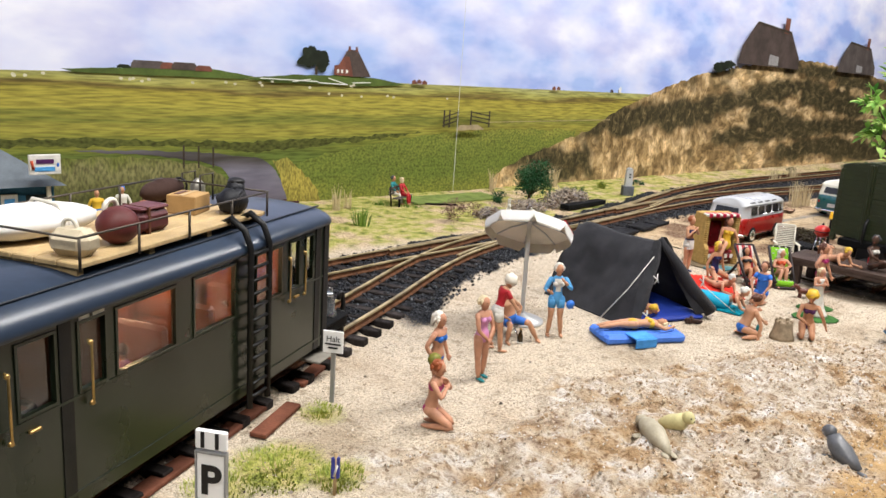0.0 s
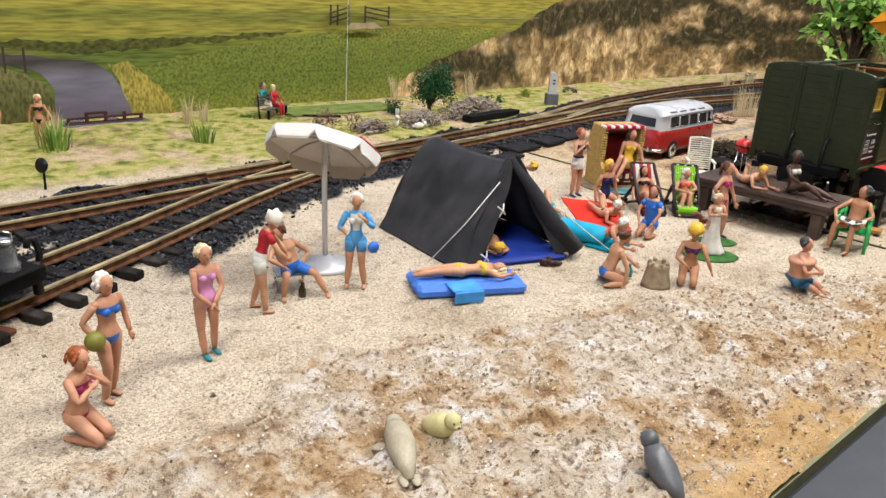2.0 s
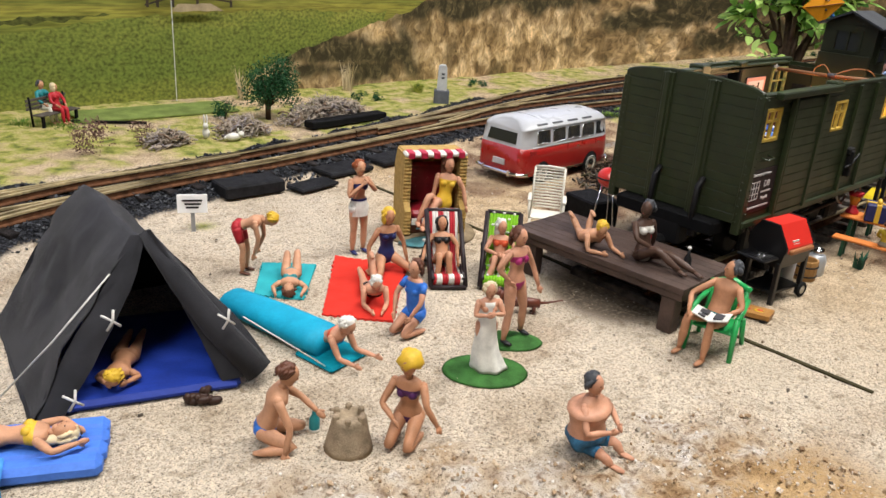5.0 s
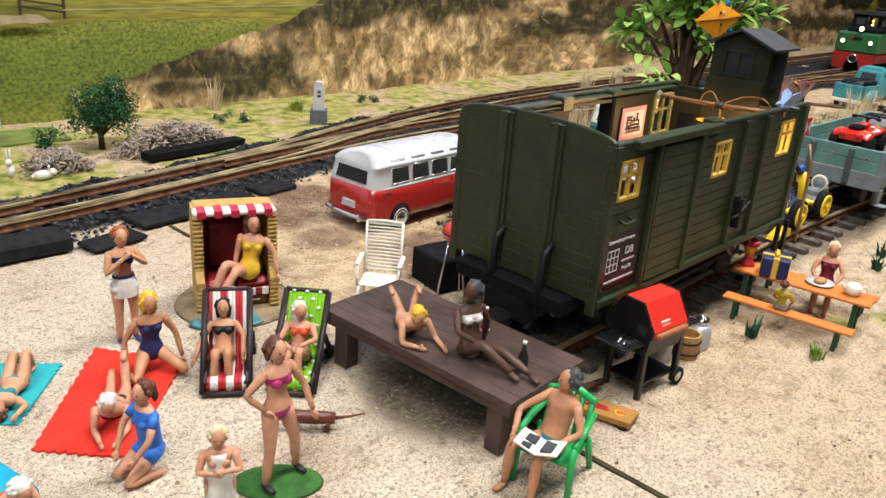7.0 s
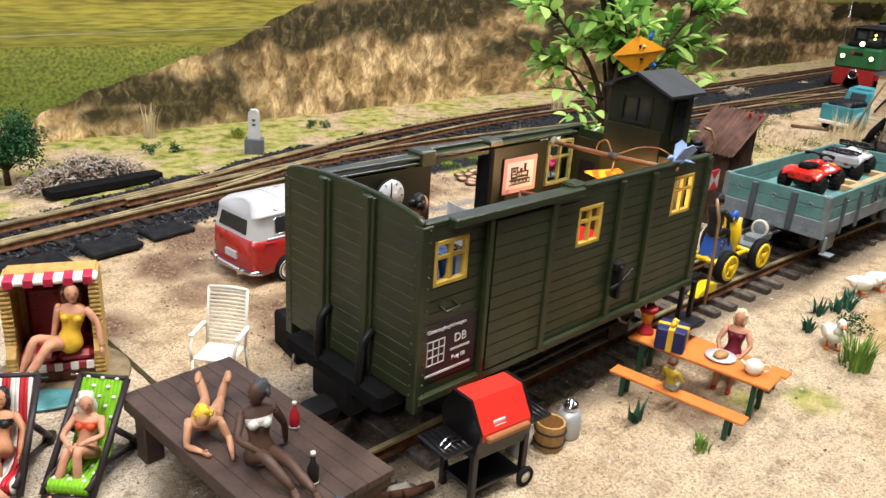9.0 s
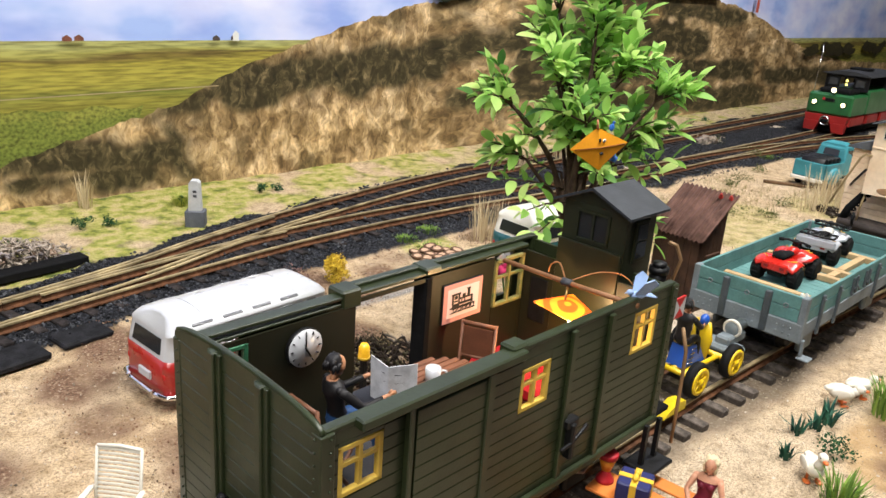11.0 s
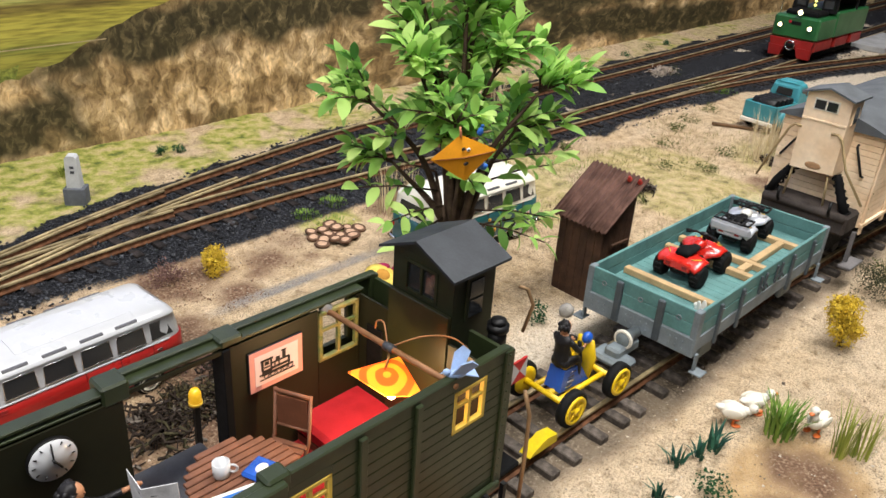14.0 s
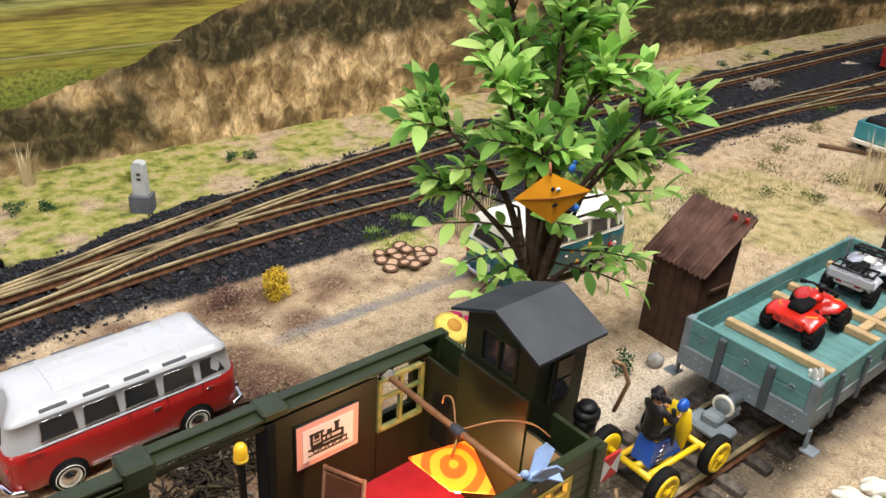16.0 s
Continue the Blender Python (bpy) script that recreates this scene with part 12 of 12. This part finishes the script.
# soft turf patches in lime
for x, y, r0, n in ((0.225, 0.388, 30, 520), (0.185, 0.385, 22, 260), (0.292, 0.442, 15, 180), (0.250, 0.355, 16, 300), (0.14, 0.35, 26, 240), (1.455, 1.080, 9, 120), (0.88, 1.07, 26, 240), (0.84, 1.10, 20, 200), (1.62, 0.765, 26, 220), (1.61, 0.790, 16, 160), (1.66, 0.800, 18, 180), (2.02, 0.66, 60, 420), (2.66, 0.765, 30, 320)):
    tuft(x, y, 3.6 if r0 > 12 else 20, n, r0, LIME if y < 0.6 or r0 < 12 else FRESH + LIME, "low patch of lime green flocked grass", 1.2, 0.5, "grass_patch", 0, "grass patches")


# thin dry grass and olive stubble on the sand behind the outhouse
stub, rg = Shape(), random.Random(57)
while len(stub.v) < 3 * 3400:
    x, y = rg.uniform(1.76, 2.5), rg.uniform(0.47, 0.765)
    if vnoise(np.array([x]), np.array([y]), 17, 61)[0] + rg.uniform(-0.08, 0.08) > 0.5:
        a, h, z = rg.uniform(0, 6.28), rg.uniform(3, 9), 1000 * ground_at(x, y)
        px, py = 0.5 * math.cos(a), 0.5 * math.sin(a)
        stub.add([(x * 1000 - px, y * 1000 - py, z - 0.5), (x * 1000 + px, y * 1000 + py, z - 0.5), (x * 1000 + rg.uniform(-5, 5), y * 1000 + rg.uniform(-5, 5), z + h)], [(0, 1, 2)])
single("dry_stubble", stub, by_island(bpy.data.materials.new("dry_stubble"), (0.46, 0.36, 0.20), (0.20, 0.20, 0.06), (0.30, 0.22, 0.12), (0.10, 0.11, 0.035), rough=0.8), 0, 0, 0, 0, "thin dry and olive grass on the sand", "grass", "", "stuff")


def bush(x, y, w, h, cols, label, stem=0.25, leafsize=3.0, n=420, name="bush", trunk=True, clumps=9, group="bushes"):
    b = thing(name, x, y, ground_at(x, y), rq.uniform(0, 360), label, "bush" if name == "bush" else "tree", group)
    r = random.Random(int(x * 5000 + y * 900))
    bark = mat("twig_bark", (0.09, 0.055, 0.035), 0.85, 0, 0.2, 120, 0.4)
    cl = []
    for k in range(clumps):
        a, q = r.uniform(0, 2 * math.pi), r.random() ** 0.5 * w * 0.33
        cl.append((q * math.cos(a), q * math.sin(a), h * (stem + (0.92 - stem) * r.random()), w * r.uniform(0.14, 0.24)))
    if trunk:
        part("stem", Shape().tube([(0, 0, -2), (0.4, 0.2, h * stem)], [w * 0.035 + 0.6, w * 0.03 + 0.4], 7), bark, b)
        for cx, cy, cz, cr in cl:
            part("branch", Shape().tube([(0, 0, h * stem * 0.6), (cx * 0.5, cy * 0.5, (cz + h * stem) * 0.5), (cx, cy, cz)], [w * 0.02 + 0.4, 0.6, 0.4], 5), bark, b)
    sh = Shape()
    for k in range(n):
        cx, cy, cz, cr = cl[k % len(cl)]
        d = Vector((r.gauss(0, 1), r.gauss(0, 1), r.gauss(0, 0.8)))
        d.normalize()
        p = Vector((cx, cy, cz)) + d * cr * r.uniform(0.55, 1.08)
        u = Vector((r.uniform(-1, 1), r.uniform(-1, 1), r.uniform(-1, 1))).normalized()
        v = d.cross(u).normalized() if d.cross(u).length > 0.01 else u.orthogonal()
        s = leafsize * r.uniform(0.6, 1.2)
        sh.add([p, p + u * s * 0.6 + v * s * 0.4, p + u * s * 1.2, p + u * s * 0.6 - v * s * 0.4], [(0, 1, 2, 3)])
    key = "leaves_" + str(cols[0])
    if key not in MATS:
        MATS[key] = by_island(bpy.data.materials.new("bush_leaves"), *cols)
    f = part("foliage", sh, MATS[key], b)
    tagged(f, kind="stuff")


FIR = [(0.010, 0.045, 0.016), (0.018, 0.07, 0.025), (0.03, 0.10, 0.035)]
GOLD = [(0.55, 0.36, 0.02), (0.65, 0.47, 0.05), (0.34, 0.22, 0.02)]
HEA = [(0.16, 0.085, 0.07), (0.11, 0.06, 0.05), (0.22, 0.13, 0.11)]
bush(1.119, 0.997, 92, 82, FIR, "dark green round-headed model tree", 0.34, 3.0, 5200, "small_tree", True, 22, "small trees")
bush(1.072, 1.030, 34, 26, FIR, "low dark green shrub", 0.1, 3.0, 420)
for x, y, w, h in ((1.31, 1.05, 30, 22), (1.342, 1.043, 22, 16), (1.453, 1.078, 13, 16), (1.22, 1.02, 20, 14), (1.585, 1.078, 22, 13), (1.61, 1.08, 20, 12), (1.545, 0.238, 34, 15), (2.015, 0.262, 46, 22), (1.636, 0.463, 22, 20), (2.62, 0.77, 60, 22), (2.50, 0.715, 30, 14), (1.95, 0.62, 34, 12), (2.14, 0.60, 36, 12), (2.23, 0.66, 40, 14), (2.05, 0.655, 20, 11), (1.88, 0.69, 22, 10), (2.33, 0.69, 26, 13), (2.40, 0.70, 38, 13), (2.18, 0.56, 24, 12), (1.98, 0.56, 26, 13), (2.27, 0.57, 30, 13), (2.08, 0.75, 24, 10), (2.9, 1.075, 44, 20), (2.78, 1.07, 34, 17), (3.0, 1.085, 30, 14), (2.42, 1.09, 34, 16), (2.70, 0.905, 60, 16)):
    bush(x, y, w * (1.5 if x > 1.8 and 0.45 < y < 0.8 else 1), h * (0.8 if x > 1.8 else 1), FIR if w < 40 and (x < 1.8 or y > 0.8) else [(0.06, 0.085, 0.02), (0.12, 0.13, 0.04), (0.05, 0.06, 0.02)], "low dark green scrubby bush", 0.08, 2.4, 260, "bush", False)
bush(1.456, 0.736, 33, 27, GOLD, "golden yellow flocked bush", 0.16, 1.9, 3000, clumps=24)
bush(1.824, 0.244, 42, 56, GOLD, "golden yellow flocked bush", 0.18, 2.2, 5200, clumps=30)
bush(1.962, 0.252, 66, 30, [(0.035, 0.04, 0.018), (0.07, 0.07, 0.035), (0.02, 0.025, 0.012)], "dark olive heather bush beside the low-sided wagon", 0.08, 1.8, 2600, "bush", False, 20)
bush(0.865, 0.930, 56, 34, HEA, "reddish brown heather bush", 0.08, 2.2, 900, "bush", False)
bush(0.925, 0.945, 40, 22, HEA, "reddish brown heather bush", 0.08, 2.2, 420, "bush", False)
bush(1.325, 0.565, 60, 15, [(0.05, 0.045, 0.02), (0.10, 0.08, 0.04), (0.03, 0.025, 0.015)], "flat tangle of dark dry heather beside the wagon", 0.05, 2.4, 900, "bush", False, 18)
bush(1.385, 0.585, 44, 8, [(0.05, 0.045, 0.02), (0.10, 0.08, 0.04), (0.03, 0.025, 0.015)], "flat tangle of dark dry heather beside the wagon", 0.05, 2.4, 600, "bush", False, 14)
bush(1.41, 0.752, 52, 11, HEA, "flat reddish moss clump beside the tracks", 0.05, 2.2, 900, "bush", False, 16)
bush(1.36, 0.60, 40, 12, HEA, "flat reddish moss clump beside the van", 0.05, 2.2, 300, "bush", False)


def brushwood(x, y, w, d, h, n, turn, label, dark=False):
    b = thing("brushwood_pile", x, y, ground_at(x, y), turn, label, "brushwood", "brushwood piles")
    r = random.Random(int(x * 1000))
    pale = [mat("dry_twig_pale", (0.50, 0.42, 0.34), 0.85, 0, 0.2, 120, 0.3), mat("dry_twig_brown", (0.30, 0.21, 0.15), 0.85, 0, 0.2, 120, 0.3), mat("dry_twig_grey", (0.34, 0.30, 0.30), 0.85, 0, 0.2, 120, 0.3)]
    if dark:
        pale = [mat("heather_twig_dark", (0.045, 0.032, 0.024), 0.85, 0, 0.25, 120, 0.3), mat("heather_twig_olive", (0.075, 0.065, 0.034), 0.85, 0, 0.25, 120, 0.3), mat("heather_twig_grey", (0.20, 0.17, 0.14), 0.85, 0, 0.25, 120, 0.3)]
    for k in range(n):
        cx, cy = r.uniform(-w, w) / 2, r.uniform(-d, d) / 2
        cz = h * (1 - (2 * cx / w) ** 2 * 0.6) * r.uniform(0.1, 1.0)
        a, l = r.uniform(0, 2 * math.pi), r.uniform(8, 20)
        pts = [(cx + math.cos(a) * l * (t - 0.5) + r.uniform(-3, 3), cy + math.sin(a) * l * (t - 0.5) + r.uniform(-3, 3), max(0.8, cz + r.uniform(-4, 4))) for t in (0, 0.33, 0.66, 1)]
        part("twig", Shape().tube(pts, [1.3, 1.2, 0.9, 0.5], 5), pale[k % 3], b)
    mass = Shape()
    for k in range(n * 3):
        cx, cy = r.gauss(0, 0.24) * w, r.gauss(0, 0.22) * d
        cz = h * max(0.1, 1 - (2 * cx / w) ** 2 * 0.6) * r.uniform(0.1, 1.1)
        a, l = r.uniform(0, 2 * math.pi), r.uniform(6, 16)
        mass.tube([(cx + math.cos(a) * l * (t - 0.5) + r.uniform(-3, 3), cy + math.sin(a) * l * (t - 0.5) + r.uniform(-3, 3), max(0.8, cz + r.uniform(-4, 5))) for t in (0, 0.5, 1)], [1.0, 0.8, 0.4], 4)
    tagged(part("brush", mass, pale[0], b), kind="stuff")


brushwood(1.19, 0.962, 130, 44, 28, 190, 6, "tangled pile of pale dry twigs")
brushwood(1.045, 0.932, 56, 40, 20, 90, 0, "small heap of pale dry twigs")
brushwood(0.945, 0.925, 50, 30, 16, 60, 0, "small heap of dry twigs by the heather")
brushwood(1.300, 0.553, 96, 66, 11, 70, 8, "flat tangle of dark dry heather twigs beside the wagon", True)
brushwood(1.375, 0.570, 80, 60, 9, 50, -15, "flat tangle of dark dry heather twigs beside the wagon", True)
brushwood(2.02, 0.585, 60, 50, 8, 30, 20, "low heap of dark dry twigs behind the outhouse", True)
brushwood(2.30, 0.505, 60, 40, 8, 30, 60, "low heap of dark dry twigs behind the outhouse", True)
brushwood(2.68, 0.915, 70, 36, 16, 60, 0, "small heap of pale dry twigs between the tracks")
single("black_trough", Shape().box(-66, 66, -10, 10, 0, 9, 0, 1), BLACK_M, 1.200, 0.928, 0.003, 6, "long black trough below the brushwood", "trough")
# rabbits
for x, y, t, up in ((0.999, 0.936, -120, True), (1.020, 0.908, -20, False)):
    r = Shape().ball((0, 0, 6 if up else 5), (5 if up else 9, 4.4, 7 if up else 5), 0, 12, 8).ball((3 if up else 9, 0, 15 if up else 8), (4, 3.4, 3.8), 0, 10, 8)
    for sy in (-1.6, 1.6):
        r.ball((2 if up else 6, sy, 23 if up else 13), (1.2, 1.2, 6 if up else 2.4), 0, 8, 6)
    r.ball((-5 if up else -9, 0, 4), 2.2, 0, 8, 6)
    single("rabbit_ornament", r, WHT, x, y, 0.002, t, "white rabbit ornament among the twigs", "rabbit ornament", "rabbit ornaments")


# ducks round the pond
def duck(x, y, turn, down=False):
    d = thing("duck_ornament", x, y, 0.0, turn, "white duck ornament with orange bill and feet", "duck ornament", "duck ornaments")
    b = Shape().ball((0, 0, 12), (11, 7, 7), 0, 16, 10).ball((-10, 0, 14), (5, 3.6, 2.6), 0, 10, 8)
    hz = 24 if not down else 16
    hx = 9 if not down else 13
    b.tube([(6, 0, 14), (hx, 0, hz - 2)], [4, 3], 10).ball((hx + 1, 0, hz + 1), (4.2, 3.6, 3.8), 0, 12, 8)
    for sy in (-6.4, 6.4):
        b.ball((-2, sy, 13), (8, 1.4, 4.4), 0, 12, 8)
    part("body", b, mat("duck_white", (0.74, 0.70, 0.60), 0.6, 0, 0.05, 60, 0.1), d)
    og = mat("duck_orange", (0.72, 0.17, 0.03), 0.45)
    part("bill", Shape().ball((hx + 5.6, 0, hz + 0.2), (3, 2, 1.2), 0, 10, 6), og, d)
    for sy in (-3.6, 3.6):
        part("foot", Shape().tube([(1, sy, 7), (1, sy, 1.4)], 1, 6).ball((3.4, sy * 1.2, 1.0), (4, 2.8, 0.9), 0, 10, 6), og, d)
    for sy in (-2.8, 2.8):
        part("eye", Shape().ball((hx + 3, sy, hz + 2), 0.6, 0, 6, 5), BLK, d)


duck(1.632, 0.264, -60, True)
duck(1.658, 0.258, -30, True)
duck(1.672, 0.212, 170)
duck(1.497, 0.238, -140)
fl = thing("tall_flower", 1.432, 0.466, 0, 30, "tall flower with a yellow disc and pink blossoms", "flower")
part("stem", Shape().tube([(0, 0, 0), (2, 1, 60), (0, 0, 118)], 1.4, 6), mat("stem_green", (0.06, 0.14, 0.03), 0.7), fl)
part("disc", Shape().lathe([(12, 0), (13, 1), (9, 3.4), (0.01, 4)], 20, 0, (0, 0, 118), (-0.2, -0.4, 1)), mat("flower_yellow", (0.78, 0.58, 0.12), 0.7, 0, 0.15, 200, 0.3), fl)
part("heart", Shape().lathe([(5, 3), (5, 4.4), (0.01, 5)], 16, 0, (0, 0, 118), (-0.2, -0.4, 1)), mat("flower_ochre", (0.55, 0.27, 0.05), 0.8), fl)
pinkm = mat("blossom_pink", (0.45, 0.03, 0.10), 0.7, 0, 0.2, 200, 0.2)
for px, py, pz in ((-16, 10, 112), (-20, 14, 108), (14, -6, 116), (18, -2, 112), (10, 2, 120)):
    part("blossom", Shape().ball((px, py, pz), (5, 5, 4), 0, 10, 7, 0.3, px + 40), pinkm, fl)
    part("stalk", Shape().tube([(0, 0, 30), (px * 0.7, py * 0.7, 80), (px, py, pz)], 0.7, 5), mat("stem_green", (0.06, 0.14, 0.03), 0.7), fl)
# disc of cut logs, stones, paper litter
SLICE = [mat("log_bark", (0.16, 0.09, 0.055), 0.85, 0, 0.25, 160, 0.4), mat("log_slice_pale", (0.60, 0.39, 0.26), 0.75, 0, 0.18, 160, 0.2)]
for k in range(16):
    a, rr = 2.4 * k, 0.0078 * math.sqrt(k)
    ra = rq.uniform(6.4, 9.0)
    single("log_slice", Shape().lathe([(ra * 0.96, 0), (ra, 0.8), (ra, 2.4), (ra * 0.94, 2.9), (ra * 0.86, 2.7)], 18).lathe([(ra * 0.87, 2.6), (ra * 0.5, 2.75), (0.01, 2.7)], 18, 1).move(pose(0, 0, 0, rq.uniform(-9, 9), rq.uniform(-9, 9), 0)), SLICE, 1.606 + rr * 1.15 * math.cos(a), 0.731 + rr * 0.8 * math.sin(a), 0.0008 + 0.0012 * (k % 4), rq.uniform(0, 90), "thin round slice of a pale log with bark rim", "log slice", "log slices")
single("grey_stone", Shape().ball((0, 0, 5), (8, 7, 7), 0, 12, 8, 0.12, 3), mat("stone_grey", (0.33, 0.31, 0.28), 0.85, 0, 0.2, 120, 0.5), 1.668, 0.452, 0, 0, "rounded grey stone beside the outhouse", "stone")
single("board_joint", Shape().box(-1.6, 1.6, -285, 285, -2, 1.1), mat("joint_dark_olive", (0.06, 0.05, 0.022), 0.85, 0, 0.2, 60, 0.3), 1.0605, 0.470, 0, 0.6, "dark joint between two layout boards", "joint", "", "structure")
single("sand_crust", Shape().ball((0, 0, 0), (10, 7, 4), 0, 12, 8, 0.2, 4), mat("concrete_lump", (0.42, 0.38, 0.32), 0.9, 0, 0.2, 120, 0.5), 1.112, 0.318, 0.001, 0, "broken pale concrete lump at the siding's end", "stone")


# ---- loose stones: coal, pebbles, shell grit ----
def scatter(name, pts, sizes, m, label, cat, seed=0):
    r = np.random.RandomState(seed)
    base = np.array([(1, 0, 0), (-1, 0, 0), (0, 1, 0), (0, -1, 0), (0, 0, 1), (0, 0, -1)], float)
    tri = np.array([(0, 2, 4), (2, 1, 4), (1, 3, 4), (3, 0, 4), (2, 0, 5), (1, 2, 5), (3, 1, 5), (0, 3, 5)])
    V, Fc = [], []
    n = len(pts)
    for i in range(n):
        q = r.normal(size=4)
        q = q / np.linalg.norm(q)
        w, x, y, z = q
        R = np.array([[1 - 2 * (y * y + z * z), 2 * (x * y - z * w), 2 * (x * z + y * w)], [2 * (x * y + z * w), 1 - 2 * (x * x + z * z), 2 * (y * z - x * w)], [2 * (x * z - y * w), 2 * (y * z + x * w), 1 - 2 * (x * x + y * y)]])
        s = sizes[i] * r.uniform(0.55, 1.25, size=(6, 1))
        V.append((base * s) @ R.T + np.array(pts[i]))
        Fc.append(tri + 6 * i)
    me = bpy.data.meshes.new(name)
    me.from_pydata(np.concatenate(V).tolist(), [], np.concatenate(Fc).tolist())
    me.materials.append(m)
    return tagged(new(name, me), label, cat, "", "stuff")


rs = np.random.RandomState(9)
pts, sz = [], []
for line, dens in ((LINE_A, 30), (LINE_B, 30), (LINE_C, 16), (LINE_D, 8)):
    for p, q in zip(line, line[1:]):
        d = (q - p) / np.linalg.norm(q - p)
        nrm = np.array([-d[1], d[0]])
        near = 1.0 if 0 < p[0] < 1.9 else 0.5
        for _ in range(int(dens * near * 1.15)):
            off = rs.uniform(-0.068, 0.068)
            if line is LINE_A and p[0] < 0.46 and off < -0.026:
                continue
            c = p + nrm * off + d * rs.uniform(0, 0.01)
            if 0.14 < c[1] < 1.15:
                pts.append((c[0], c[1], ground_at(c[0], c[1]) + 0.0006))
                sz.append(rs.uniform(0.0010, 0.0029))
scatter("coal_ballast", pts, sz, by_island(bpy.data.materials.new("coal_stones"), (0.004, 0.004, 0.005), (0.028, 0.029, 0.034), (0.008, 0.008, 0.009), (0.085, 0.09, 0.10), (0.006, 0.006, 0.007), rough=0.45), "loose black coal ballast stones along the tracks", "ballast", 1)
pts, sz = [], []
for _ in range(15000):
    x, y = rs.uniform(0.15, 1.9), 0.15 + 0.65 * rs.rand() ** 1.2
    i, j = np.searchsorted(gx, x), np.searchsorted(gy, y)
    if black[min(i, nx - 1), min(j, ny - 1)] < 0.3:
        pts.append((x, y, ground_at(x, y)))
        sz.append(rs.uniform(0.00035, 0.0010) * (2.1 if rs.rand() < 0.09 else 1))
scatter("sand_pebbles", pts, sz, by_island(bpy.data.materials.new("pebbles"), (0.16, 0.11, 0.07), (0.40, 0.32, 0.23), (0.62, 0.55, 0.45), (0.07, 0.055, 0.045), (0.50, 0.40, 0.28), rough=0.85), "fine brown and pale pebbles in the sand", "pebbles", 2)
pts, sz = [], []
for _ in range(5200):
    x, y = rs.uniform(0.28, 1.0), rs.uniform(0.142, 0.36)
    i, j = np.searchsorted(gx, x), np.searchsorted(gy, y)
    if wet[min(i, nx - 1), min(j, ny - 1)] > 0.35:
        pts.append((x, y, ground_at(x, y) + 0.0003))
        sz.append(rs.uniform(0.0004, 0.0012))
scatter("shore_crumbs", pts, sz, by_island(bpy.data.materials.new("shore_crumbs"), (0.26, 0.15, 0.07), (0.46, 0.33, 0.20), (0.70, 0.66, 0.60), (0.36, 0.22, 0.10), (0.78, 0.76, 0.72), (0.20, 0.11, 0.05), rough=0.9), "crumbly brown and white shore soil", "soil", 3)
pts, sz = [], []
for _ in range(9000):
    x, y = rs.uniform(1.10, 1.75), rs.uniform(0.45, 0.78)
    i, j = np.searchsorted(gx, x), np.searchsorted(gy, y)
    if litter[min(i, nx - 1), min(j, ny - 1)] > 0.3 and (vnoise(np.array([x]), np.array([y]), 60, 71)[0] > 0.47):
        pts.append((x, y, ground_at(x, y) + 0.0004))
        sz.append(rs.uniform(0.0004, 0.0013))
scatter("leaf_litter", pts, sz, by_island(bpy.data.materials.new("leaf_litter"), (0.10, 0.050, 0.03), (0.22, 0.12, 0.07), (0.32, 0.23, 0.15), (0.07, 0.042, 0.03), rough=0.9), "reddish brown leaf litter on the sand", "leaf litter", 4)
pts, sz = [], []
for _ in range(2600):
    x, y = rs.uniform(0.40, 1.0), 0.142 + 0.24 * rs.rand() ** 1.3
    i, j = np.searchsorted(gx, x), np.searchsorted(gy, y)
    if wet[min(i, nx - 1), min(j, ny - 1)] > 0.3 and vnoise(np.array([x]), np.array([y]), 26, 41)[0] > 0.46 - 0.12 * (x - 0.6):
        pts.append((x, y, ground_at(x, y) + 0.0006))
        sz.append(rs.uniform(0.0008, 0.0021))
scatter("shore_clods", pts, sz, by_island(bpy.data.materials.new("shore_clods"), (0.22, 0.135, 0.075), (0.40, 0.285, 0.175), (0.52, 0.42, 0.30), (0.33, 0.22, 0.125), (0.60, 0.53, 0.45), rough=0.95), "brown crumbled clods along the shore", "soil", 6)
